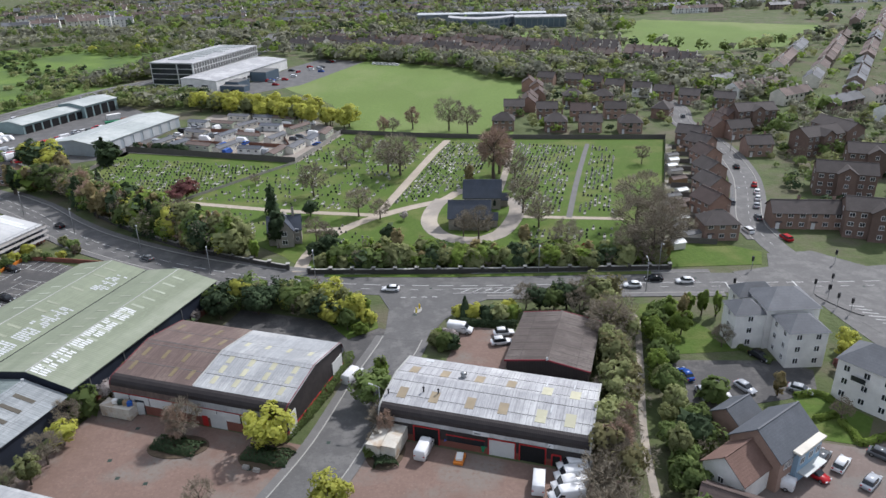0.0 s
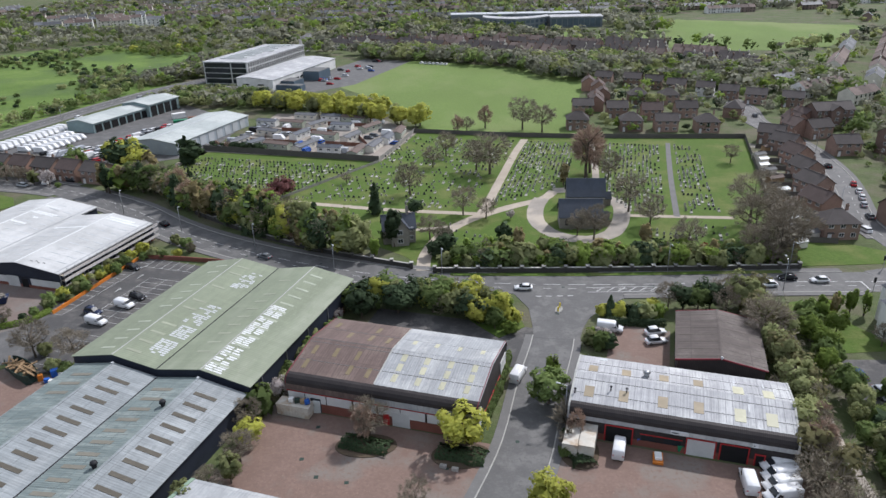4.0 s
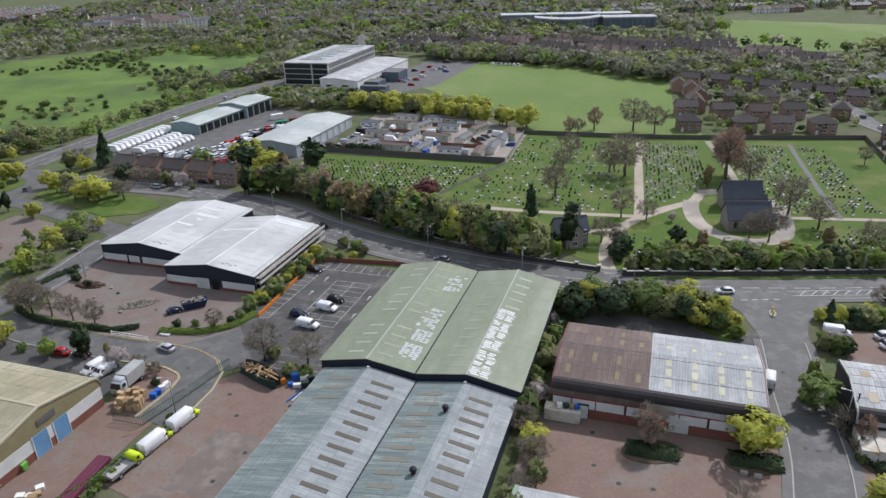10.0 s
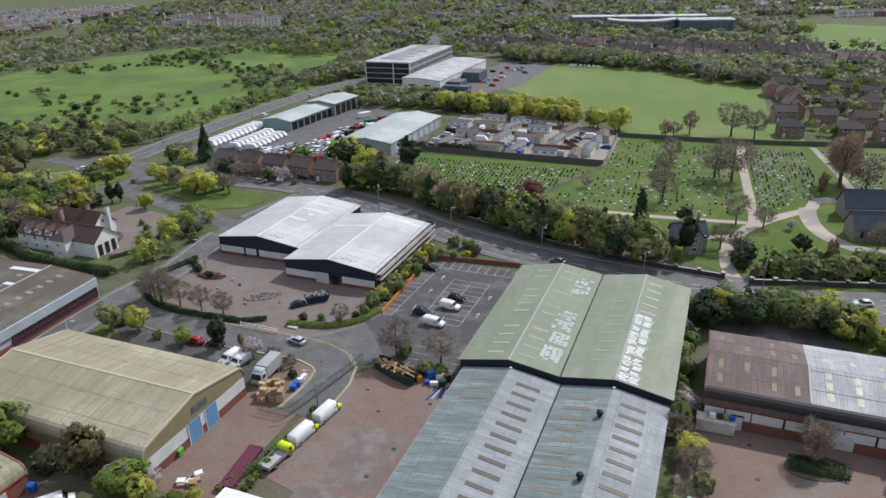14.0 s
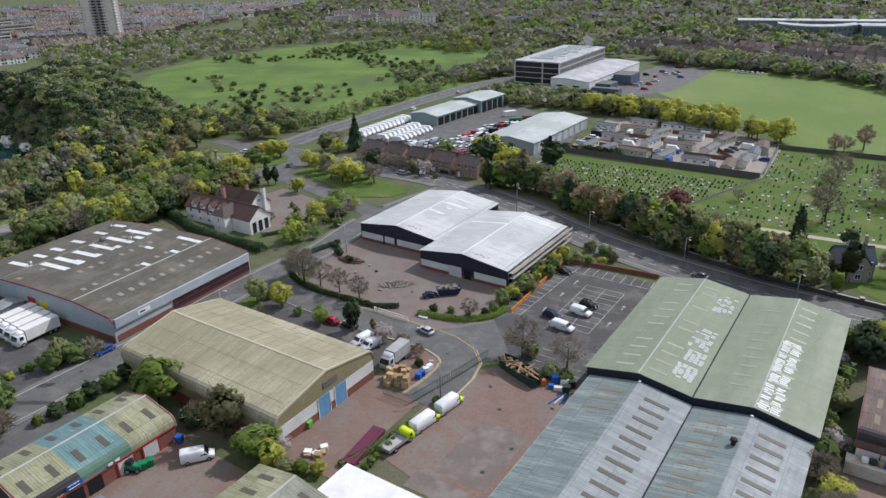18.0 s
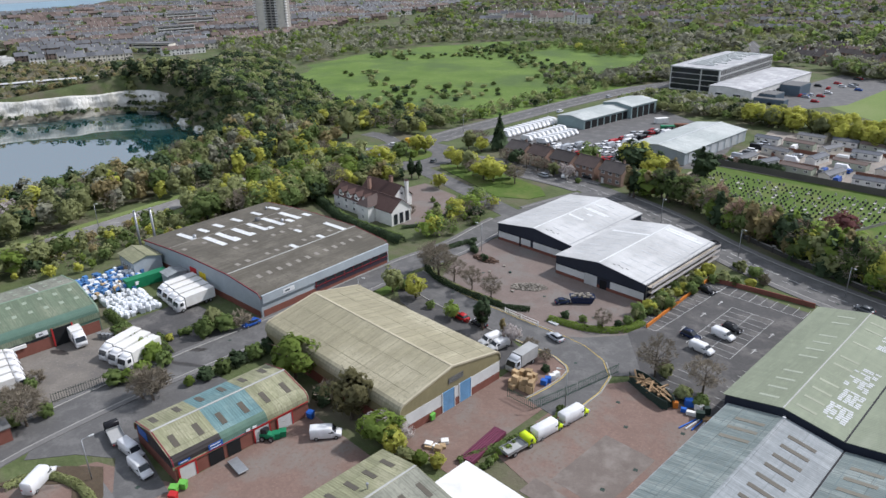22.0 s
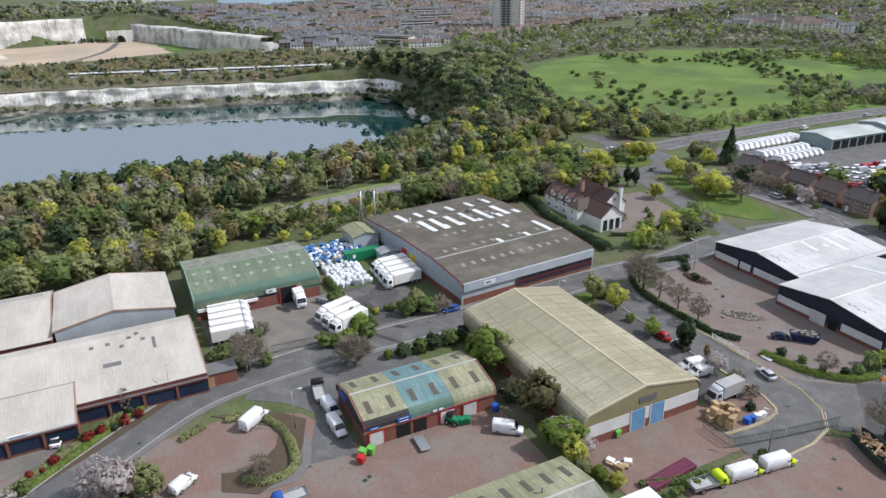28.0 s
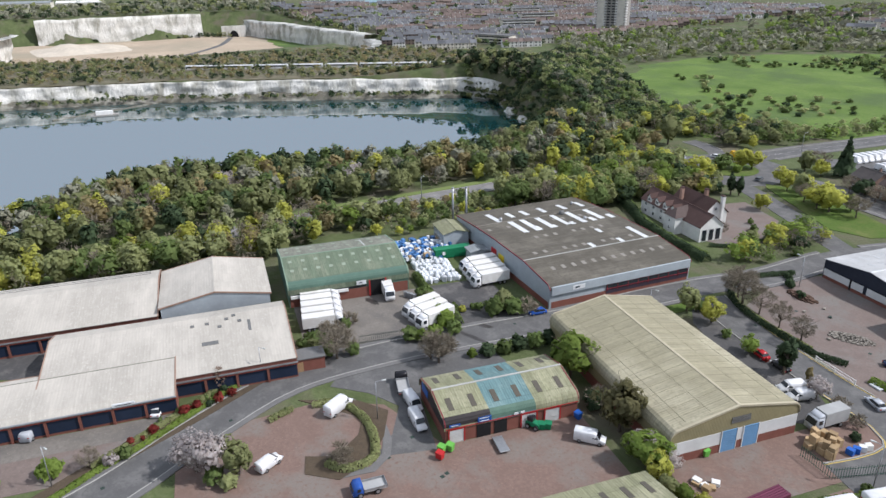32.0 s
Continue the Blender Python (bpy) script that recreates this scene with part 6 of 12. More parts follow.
for x, y, k, h in ((-3.4, 124.6, "olive_bush", 3.6), (-1.6, 123.4, "bush", 4.0), (0.2, 123.2, "dark_bush", 3.4), (-0.8, 126.8, "blossom_bush", 3.2), (-2.6, 127.2, "bright_bush", 2.8), (3.0, 136, "conifer", 5), (1.6, 136.6, "yellow_bush", 3.4), (5, 136, "yellow_bush", 3.6), (7.8, 134.6, "dark_bush", 4), (10.6, 135, "olive_bush", 4), (13.4, 135.4, "bright_bush", 3.6), (13, 138.6, "yellow_bush", 3.2), (9.6, 138, "bush", 2.4), (6, 139, "bush", 2),
                   (17, 140, "bare_tree", 6), (20, 139, "dark_tree", 6), (23, 138, "leafy_tree", 6.5), (26, 139, "dark_tree", 7), (28, 135, "bare_tree", 7)):
    plant(k, x, y, h)
row([(31, 141), (33.5, 130), (32.5, 119), (30.5, 108)], 4.2, [("leafy_tree", 3), ("bare_tree", 3), ("olive_tree", 4)], (7, 9.5), 1.2)
row([(29.5, 104), (27.5, 96), (26, 88), (24.5, 80), (22, 70)], 3.6, [("bare_tree", 4), ("rust_tree", 2), ("olive_tree", 2), ("bare_bush", 2)], (5.5, 8), 1.6)
row([(44.5, 133), (41.5, 121), (39, 110), (37, 97), (35.5, 86), (34.5, 76)], 3.4, [("leafy_tree", 3), ("fresh_tree", 4), ("bush", 3), ("olive_tree", 1)], (4, 6.2), 0.8)
row([(46, 104), (42, 99), (38.5, 92), (38.5, 84)], 3.6, [("leafy_tree", 3), ("dark_bush", 2), ("bush", 3)], (3, 5.5), 1.0)
for x, y, k, h in ((46.5, 131, "poplar", 7), (48, 127, "fresh_tree", 5.5), (52, 135, "poplar", 6), (55, 135, "poplar", 6.5), (58, 134.6, "poplar", 6), (50, 133, "tan_tree", 6.5), (54.7, 121.9, "bare_tree", 5), (78.6, 120, "yellow_tree", 5), (77, 117, "yellow_tree", 4), (58.7, 105.3, "tan_tree", 5), (73.5, 112.5, "plum_tree", 3), (66, 97.5, "bare_tree", 4.5), (44.5, 126, "bright_bush", 3), (43, 117, "bush", 3)):
    plant(k, x, y, h)
# churchyard
for x, y, k, h in ((54.2, 187.5, "bare_tree", 16), (52, 164, "bare_tree", 12), (45.6, 164.5, "bare_tree", 9), (55.5, 168, "bare_tree", 13), (50.5, 176, "bare_tree", 13), (58, 178, "bare_tree", 13), (71.5, 249, "bare_tree", 7), (16, 235, "rust_tree", 18.5), (22.6, 201, "bare_tree", 12), (-17.3, 242, "bare_tree", 14.5),
                   (-22, 246, "bare_tree", 11), (-15.5, 310, "rust_tree", 10), (0.8, 305.4, "bare_tree", 14), (8.9, 300.6, "bare_tree", 12), (-28, 301, "rust_tree", 8), (-24, 303, "bare_tree", 7), (-38, 252, "bare_tree", 8), (-33, 266, "bare_tree", 9.5), (-45, 221, "bare_tree", 10.5), (-27.8, 201, "bare_tree", 9), (-21, 198, "bare_tree", 6.5),
                   (-87.6, 221, "plum_tree", 7), (-90, 217, "plum_tree", 5), (-55, 204, "conifer", 9), (-47.4, 178, "cypress", 11), (-49.2, 181, "dark_tree", 5), (-42.8, 202, "dark_tree", 5), (-52.1, 170, "poplar", 7), (-37.6, 182, "bare_tree", 7), (-34, 178, "bare_tree", 6.5), (-16.8, 181, "dark_bush", 5),
                   (-13.7, 197, "blossom_tree", 3), (18.5, 241, "rust_tree", 16), (23, 232.4, "bare_tree", 10), (7, 227.5, "tan_tree", 8), (8, 180, "bare_tree", 10), (4, 183, "bare_tree", 7), (26, 189, "bare_tree", 9), (31, 170, "bare_tree", 9), (20, 172, "tan_tree", 8), (-14, 170, "tan_tree", 8), (36, 172, "red_bush", 2), (-68, 235, "bare_tree", 4)):
    plant(k, x, y, h)
row([(-33, 164.5), (-14, 163.5), (8, 162.5), (29, 161.5), (52, 161)], 2.3, [("bush", 2), ("bright_bush", 2), ("dark_bush", 1), ("olive_bush", 3), ("olive_tree", 2), ("fresh_tree", 1), ("tan_tree", 2), ("poplar", 1.5), ("bare_tree", 2)], (3.4, 6.2), 1.0, "shrubs along the churchyard wall")
row([(-30, 169), (-10, 168), (12, 167.5), (34, 166.5), (44, 166)], 3.4, [("bush", 3), ("bright_bush", 4), ("dark_bush", 2), ("olive_tree", 2), ("poplar", 1)], (2.6, 5.5), 1.4)
row([(-36, 170), (-34, 175), (-33, 180)], 3, [("dark_bush", 3), ("dark_tree", 2)], (3, 5), 0.8)
row([(-152, 230), (-137, 232), (-121, 219), (-106, 205), (-94, 196), (-80, 184), (-70, 178), (-60, 172)], 2.9, [("leafy_tree", 2), ("tan_tree", 4), ("cypress", 2), ("dark_tree", 2), ("conifer", 1), ("poplar", 2), ("bright_bush", 1), ("rust_tree", 1.5), ("bare_tree", 2)], (8, 12), 2.2, "trees along the churchyard edge")
row([(-132, 240), (-118, 225), (-100, 211)], 3.6, [("conifer", 2), ("dark_tree", 3), ("leafy_tree", 3), ("bright_bush", 2)], (5, 8), 2.0)
row([(-160, 262), (-150, 254), (-143, 247)], 3.6, [("tan_tree", 2), ("yellow_tree", 3), ("olive_tree", 2), ("dark_tree", 1)], (8, 12), 3.0)
row([(-106, 207), (-94, 198), (-80, 187), (-68, 179), (-56, 172.5)], 2.7, [("tan_tree", 4), ("poplar", 2), ("olive_tree", 3), ("bare_tree", 2), ("yellow_tree", 0.7), ("fresh_tree", 1)], (9, 12.5), 1.6, "trees along the churchyard edge")
plant("conifer", -134, 264, 10)
plant("dark_tree", -132.5, 265, 9)
row([(-124, 361), (-104, 349), (-88, 339), (-68, 327), (-46, 315)], 3.0, [("yellow_tree", 6), ("olive_tree", 1)], (7.5, 10.5), 2.6, "yellow trees along the playing field")
row([(-116, 368), (-92, 355), (-62, 337)], 4, [("yellow_tree", 4), ("olive_tree", 1)], (7, 10), 3.0)
# estate
row([(-127.5, 145), (-123.6, 158), (-120.6, 168), (-117.6, 178)], 1.5, [("bush", 3), ("olive_bush", 3), ("yellow_bush", 3), ("bare_bush", 1)], (1.8, 3.4), 0.8, "shrubs beside the scaffolded warehouse")
row([(-112, 184), (-103, 177), (-116, 172), (-121, 160), (-124, 150)], 2.4, [("bush", 3), ("olive_bush", 3), ("yellow_bush", 2), ("bare_bush", 1)], (1.6, 3.2), 0.8, "shrubs round the car park")
hedge("yellow-green hedge round a forecourt corner", [(-125.5, 144), (-129, 138.6), (-136, 136), (-145, 136.6)], 2.4, 1.2, "bright")
row([(-128, 142), (-134, 139), (-142, 138.5)], 3, [("bush", 2), ("bare_bush", 2), ("dark_bush", 1)], (1.4, 2.2), 0.4)
plant("bare_tree", -133, 138, 4.5)
row([(-56, 143), (-59, 130), (-62.5, 117), (-64, 108)], 2.8, [("bush", 3), ("dark_bush", 2), ("blossom_tree", 1.5), ("olive_bush", 2)], (2.5, 4.5), 0.8)
row([(-66.5, 103), (-67, 95), (-67.5, 87), (-70, 80)], 2.8, [("olive_tree", 3), ("yellow_tree", 2), ("bare_tree", 2), ("bush", 2)], (4.5, 6.5), 1.0)
hedge("mixed green hedge beside the side road", [(-21, 121), (-23.6, 110), (-26.6, 101), (-29.4, 95)], 3.0, 2.1, "green")
hedge("yellow-green shrubs below a warehouse wall", [(-23.2, 117), (-25.6, 108), (-28.4, 99.5)], 1.8, 2.4, "olive")
hedge("low dark shrubs filling a planted island", [(-34.6, 92.4), (-30.6, 91.4), (-26.6, 90.2)], 4.6, 1.1, "dark")
hedge("low dark shrubs filling a planted island", [(-50.6, 95.4), (-46.5, 94.2), (-42.4, 93)], 4.4, 1.3, "dark")
hedge("dark shrubs in a kerbed bed beside a container", [(-11.8, 97), (-11.5, 92), (-11, 88)], 4.4, 1.4, "dark")
for x, y, k, h in ((-181, 147.5, "bare_tree", 8), (-178.2, 145, "bare_tree", 9), (-173.7, 144.8, "bare_tree", 6.6), (-167.2, 141.9, "bare_tree", 6.2), (-160.9, 139.6, "bare_tree", 6.2), (-118.2, 123.9, "bare_tree", 8.5), (-116.6, 125, "olive_bush", 3.0), (-108.9, 121.8, "bare_tree", 7.5), (-112, 119, "olive_bush", 2.6), (-108.5, 117.6, "bush", 2.6), (-156.4, 125.6, "cypress", 8), (-148.3, 122.6, "blossom_tree", 4.5),
                   (-184.7, 132.8, "olive_tree", 6.5), (-177.7, 132.3, "yellow_tree", 6), (-165.1, 127.4, "fresh_tree", 4), (-183, 135.5, "bush", 2.6), (-172, 129.5, "bush", 2.2), (-152, 126.5, "tan_tree", 3.5), (-143.5, 122, "bare_bush", 3), (-139.5, 120, "bare_bush", 2.5), (-138, 116, "dark_bush", 1.6), (-161, 127, "red_bush", 1.0)):
    plant(k, x, y, h)
hedge("clipped dark hedge round the forecourt", [(-181, 172), (-187, 158), (-183, 148), (-176, 143), (-166, 139.5), (-157, 137.5), (-150.5, 138.5)], 1.8, 1.3, "dark")
hedge("olive shrubs spilling over the forecourt hedge", [(-184.5, 150), (-178, 144.6), (-168, 141), (-158, 138.8)], 1.4, 1.0, "olive")
row([(-181, 171), (-178, 165), (-172, 160)], 2.0, [("dark_bush", 3), ("bare_bush", 2)], (1.2, 2), 0.4)
for x, y, k, h in ((-181, 91, "fresh_tree", 9.5), (-176, 84, "dark_bush", 3), (-163.5, 85.5, "brown_tree", 10), (-171, 87, "dark_bush", 4), (-171, 88, "bare_bush", 4), (-156.5, 84, "blossom_tree", 5), (-154.5, 82, "fresh_tree", 6.5), (-152, 84, "blossom_tree", 4), (-151.5, 81, "yellow_tree", 5), (-149, 80, "olive_bush", 3), (-146.5, 81, "bright_bush", 2.5), (-143.5, 81.5, "yellow_bush", 2.5),
                   (-210.5, 95.5, "bush", 4.6), (-207.8, 99.5, "bush", 4.4), (-211.5, 99.5, "olive_bush", 4.6), (-206.2, 102.5, "bare_bush", 4), (-215.0, 57.0, "bare_tree", 7.5), (-214.5, 60.5, "bush", 3), (-217.5, 56, "bush", 3.5), (-219.5, 60, "bare_bush", 4), (-221, 54, "olive_bush", 3), (-202.2, 74.2, "tan_bush", 6), (-200.9, 73.2, "bare_tree", 6.5), (-203, 72.6, "bare_tree", 6),
                   (-212.2, 73.5, "bush", 3.5), (-210.2, 78.5, "bright_bush", 3), (-209, 83, "bush", 3.2), (-210.4, 75.5, "bright_bush", 3), (-197.4, 83, "dark_bush", 2.8), (-196, 86.5, "bush", 3), (-195.2, 90, "dark_bush", 3.2), (-194, 93.5, "bush", 3.4), (-193, 96.5, "dark_bush", 3.6), (-198.6, 80, "bright_bush", 2.2), (-228, 87.4, "bush", 3.2), (-224.5, 86.4, "olive_bush", 3.4), (-220.5, 85.4, "bush", 3.6), (-216.5, 84.4, "bright_bush", 3.8), (-213, 83.4, "bright_bush", 4.2)):
    plant(k, x, y, h)
row([(-215, 95), (-217, 87), (-215.5, 81)], 2, [("yellow_bush", 2), ("bush", 3)], (1.5, 2.6), 0.3)
row([(-226, 66), (-224, 60), (-223, 53), (-222, 50)], 2, [("bare_bush", 2), ("bush", 2)], (2, 4), 0.5)
# beds and blossom round the office wing
for x, y, k, h in ((-194.8, 23.4, "blossom_tree", 8), (-193, 27.2, "olive_tree", 6.5), (-197.4, 22, "blossom_tree", 7), (-193, 23.5, "bush", 3), (-190.5, 25, "olive_bush", 2.5), (-183.8, 42, "bare_tree", 4), (-218.4, 33.4, "rust_tree", 5), (-214.4, 25.4, "red_bush", 2), (-214.8, 27.6, "red_bush", 1.8), (-214.6, 31.8, "red_bush", 2), (-215.2, 34.4, "red_bush", 1.7), (-211.8, 19, "red_bush", 1.8), (-210.5, 2.5, "bright_bush", 3.5), (-207.5, 11, "pink_bush", 2.5), (-208.5, 8, "bare_tree", 4), (-213, -6, "bush", 2.5), (-208, 13.5, "bush", 2.2)):
    plant(k, x, y, h)
hedge("dense olive-green hedge round a parking island", [(-202.4, 45.2), (-201.2, 48.4), (-198.8, 50.4), (-194.2, 51.2), (-190, 50.7), (-186.4, 49.4), (-183.2, 47.4), (-182.4, 44.4), (-183.4, 41.6), (-186.2, 40.2)], 1.9, 1.2, "olive")
plant("bare_bush", -186.4, 42.6, 3)
hedge("short green hedge beside the estate road", [(-203.7, 41.8), (-202.9, 36.8)], 1.3, 1.1, "olive")
hedge("long clipped bright green hedge along the estate road", [(-219.5, 43), (-216.6, 34), (-213.6, 26.5), (-209.8, 17.5), (-206.8, 8.5), (-203.4, 0), (-200.8, -8)], 1.5, 1.1, "bright")
hedge("loose green shrubs behind the clipped hedge", [(-221.5, 42), (-218.6, 33), (-215.6, 26), (-212, 17), (-208.8, 8)], 1.6, 1.0, "olive")
row([(-219, 41), (-217, 34), (-214.5, 28)], 1.5, [("red_bush", 3), ("bush", 3), ("dark_bush", 1)], (0.8, 1.6), 1.0)
row([(-216, 25), (-213.5, 20), (-211.5, 14)], 1.7, [("red_bush", 3), ("bush", 3)], (0.8, 1.4), 0.7)
row([(-204, 41), (-203, 37.5)], 2.4, [("bush", 2)], (0.9, 1.2), 0.1)
# roundabout, inn and the old road
for x, y, k, h in ((-246, 248, "yellow_tree", 8), (-243, 251, "yellow_tree", 7.5), (-252, 243, "olive_bush", 4), (-249, 240, "leafy_tree", 6), (-244, 243, "bright_bush", 3), (-250, 244, "olive_tree", 6.5), (-250, 226, "yellow_tree", 8), (-256, 221, "olive_tree", 9), (-229, 264, "olive_tree", 8), (-226, 268, "bare_tree", 8), (-222, 262, "yellow_tree", 6), (-288, 258, "olive_tree", 13), (-217, 269, "conifer", 13), (-214.6, 211, "yellow_tree", 5.5), (-252.5, 211, "cypress", 8), (-249, 213.5, "cypress", 8.5),
                   (-246.5, 212, "dark_tree", 5.5), (-229.5, 217, "cypress", 7.5), (-227, 218, "cypress", 7), (-262, 222, "yellow_tree", 9), (-258, 216, "bare_tree", 9), (-240, 214, "dark_tree", 6), (-234.5, 216, "dark_bush", 4), (-195.6, 186.5, "yellow_tree", 6.5), (-198.7, 181, "olive_tree", 5), (-189, 189, "dark_bush", 4), (-192.5, 190, "bare_tree", 5), (-187, 184, "bush", 3), (-205, 192, "bush", 2), (-209, 197, "bush", 1.6),
                   (-174.3, 257, "leafy_tree", 9), (-180, 243, "blossom_tree", 5), (-201, 251, "dark_tree", 6), (-158, 270, "yellow_tree", 9), (-192, 258, "bare_tree", 7), (-208, 180, "bare_tree", 4.5), (-172, 238, "bush", 2)):
    plant(k, x, y, h)
for i, (x, y) in enumerate([(-226, 242), (-220, 236), (-214, 234), (-210, 229), (-205, 233), (-200, 226), (-196, 232), (-192, 227), (-204, 226), (-215, 240)]):
    plant(("yellow_tree", "yellow_tree", "olive_tree", "bare_tree")[i % 4], x, y, 6.0 + (i % 3), 0.1, "young trees on the grass island")
hedge("tall dark hedge below the old inn", [(-246, 181), (-236, 175), (-228, 169.5), (-220, 166), (-210, 163), (-199, 160.5)], 3.6, 3.0, "dark")
hedge("green shrubs along the inn hedge", [(-244, 181.5), (-228, 171), (-212, 165.5), (-201, 163)], 2.4, 2.4, "green")
hedge("clipped hedge beside the inn drive", [(-205.5, 171), (-201, 176), (-198.5, 184), (-199.5, 192)], 1.5, 1.2, "dark")
row([(-262, 150), (-258, 165), (-250, 178), (-244, 190), (-250, 205), (-262, 215)], 3.6, [("leafy_tree", 3), ("yellow_tree", 1.5), ("olive_tree", 3), ("bare_tree", 1), ("fresh_tree", 2)], (7, 11), 3.0)
row([(-273, 154), (-270, 160), (-266, 180), (-268, 200), (-272, 215)], 3.4, [("leafy_tree", 3), ("yellow_tree", 1), ("olive_tree", 4), ("fresh_tree", 2), ("bare_tree", 1)], (7, 10), 3.5)
WOODMIX = [(("green", "oval"), 2), (("olive", "oval"), 5.5), (("bare", "oval"), 2.8), (("yellow", "oval"), 1.1), (("dark", "oval"), 2.0), (("tan", "oval"), 1.4), (("grey", "oval"), 1.5), (("blossom", "oval"), 0.15)]
# Mostly the paled grey leaf, its colour standing in for haze over distant trees.
FARMIX = [(("green", "round"), 2), (("olive", "round"), 2), (("grey", "round"), 7), (("dark", "round"), 0.4), (("bright", "round"), 1.0)]
woods("mixed spring woodland between road and quarry lake", [(-330, -100), (-306, -100), (-302, 60), (-294, 120), (-291, 160), (-288, 225), (-300, 256), (-340, 258), (-342, 235), (-336, 190), (-340, 145), (-358, 115), (-370, 80), (-372, 50), (-356, 20), (-340, -30)], 5.4, WOODMIX, (7.5, 12), 310, 0.07, spread=1.08, away=(("lakeside", 7), ("heath_road", 6)))
woods("dark evergreens at the water's edge", [(-342, 235), (-336, 190), (-340, 145), (-358, 115), (-370, 80), (-372, 50), (-356, 20), (-346, 24), (-358, 52), (-357, 78), (-346, 110), (-330, 140), (-327, 190), (-331, 235)], 5.0, [(("dark", "oval"), 5), (("green", "oval"), 2), (("olive", "oval"), 2), (("bare", "oval"), 1)], (7.5, 11), 200, 0.085, spread=1.05)
for x, y, k, h in ((-342, 78, "blossom_tree", 8), (-318, 116, "blossom_tree", 9.5), (-320, 119, "blossom_tree", 8.5), (-378, 34, "bare_tree", 9)):
    plant(k, x, y, h)
woods("dark scrub on the quarry slopes", [(-520, 352), (-470, 318), (-402, 288), (-350, 262), (-310, 272), (-330, 296), (-420, 318), (-470, 400), (-540, 420)], 5.2, [(("dark", "round"), 6), (("olive", "round"), 1.5), (("bare", "bush"), 1.5), (("green", "round"), 1.5)], (5, 8), 100, 0.10, away=(("heath_road", 6),))
woods("scrub along the ridge beyond the lake", [(-694, -60), (-673, 20), (-628, 130), (-566, 222), (-510, 308), (-530, 352), (-600, 410), (-690, 340), (-742, 190), (-800, 60), (-850, -60)], 5.6, [(("dark", "bush"), 2.4), (("olive", "bush"), 3), (("tan", "bush"), 1.6), (("bare", "bush"), 3)], (2.5, 5), 46, 0.14)
woods("scrub at the water's edge below the chalk", [(-684, -50), (-662, 20), (-616, 128), (-556, 216), (-499, 300), (-489, 296), (-546, 211), (-606, 124), (-651, 17), (-672, -50)], 4.2, [(("bare", "bush"), 4), (("olive", "bush"), 2), (("dark", "bush"), 3)], (2.2, 4.2), 40, 0.16, lift=-10.5)
woods("hedgerow along the dual carriageway", [(-262, 292), (-238, 300), (-226, 375), (-208, 425), (-190, 475), (-215, 475), (-222, 420), (-240, 370), (-250, 330), (-300, 300)], 5.5, [(("green", "round"), 3), (("olive", "bush"), 4), (("bare", "bush"), 3), (("bright", "bush"), 1)], (4, 7), 70, 0.11, away=(("nw", 8),))
woods("wood beyond the heath", [(-195, 560), (-240, 612), (-345, 655), (-412, 608), (-458, 524), (-456, 440), (-560, 460), (-640, 520), (-620, 640), (-470, 715), (-300, 725), (-160, 680)], 8.5, FARMIX, (5, 9), 48, 0.13)
woods("trees behind the playing field", [(-97, 524), (-60, 509), (-30, 494), (2, 470), (26, 434), (50, 414), (74, 440), (101, 432), (126, 400), (150, 420), (132, 446), (106, 468), (80, 494), (40, 490), (6, 508), (-28, 536), (-60, 552), (-100, 566)], 6.2, FARMIX, (7.5, 12), 125, 0.085, away=(("nw", 8),))
woods("dark trees round the office park", [(-178, 408), (-150, 398), (-118, 376), (-108, 384), (-140, 410), (-168, 424)], 5, [(("dark", "bush"), 1), (("olive", "bush"), 4), (("bare", "bush"), 2)], (2.5, 4.5), 80, 0.12, away=(("nw", 7),))
woods("trees west of the office", [(-228, 430), (-196, 440), (-186, 470), (-170, 520), (-196, 560), (-215, 520)], 6, FARMIX, (6, 10), 60, 0.12, away=(("nw", 7),))

# belts too thick to count
woods("scrub and spring trees north of the roundabout", [(-330, 272), (-292, 272), (-276, 268), (-262, 276), (-258, 300), (-272, 318), (-318, 306)], 4.6, [(("olive", "oval"), 4), (("green", "round"), 2), (("bare", "oval"), 3), (("dark", "round"), 2), (("yellow", "oval"), 1.5)], (5, 9), 130, 0.09, away=(("nw", 8), ("heath_road", 6)))
woods("spring trees inside the bend of the lakeside road", [(-272, 234), (-262, 236), (-262, 222), (-272, 214), (-277, 224)], 4.2, [(("olive", "oval"), 4), (("yellow", "oval"), 3), (("bare", "oval"), 3)], (6, 9), 150, 0.08, away=(("lakeside", 6),))
woods("spring trees west of the roundabout", [(-340, 258), (-300, 256), (-287, 250), (-288, 232), (-292, 225), (-312, 240)], 5.0, [(("olive", "oval"), 4), (("yellow", "oval"), 2.5), (("tan", "oval"), 2), (("green", "round"), 2)], (6, 10), 130, 0.09, away=(("lakeside", 6), ("heath_road", 5)))
woods("dense belt of trees between depot and offices", [(-194, 378), (-172, 370), (-142, 364), (-122, 356), (-112, 368), (-136, 392), (-164, 408), (-186, 404)], 4.6, [(("green", "round"), 3), (("olive", "round"), 5), (("dark", "round"), 1.5), (("grey", "round"), 3)], (5, 8.5), 110, 0.095, away=(("nw", 7),))
NEARMIX = [(("green", "round"), 2), (("olive", "oval"), 5), (("bare", "oval"), 1.8), (("yellow", "oval"), 2.4), (("dark", "round"), 0.8), (("bright", "oval"), 1.4), (("tan", "oval"), 0.8)]
BELT = [(("green", "bush"), 2.5), (("bright", "oval"), 2.5), (("dark", "bush"), 0.8), (("olive", "oval"), 4), (("bright", "column"), 2), (("tan", "column"), 2.5), (("bare", "oval"), 1.5)]
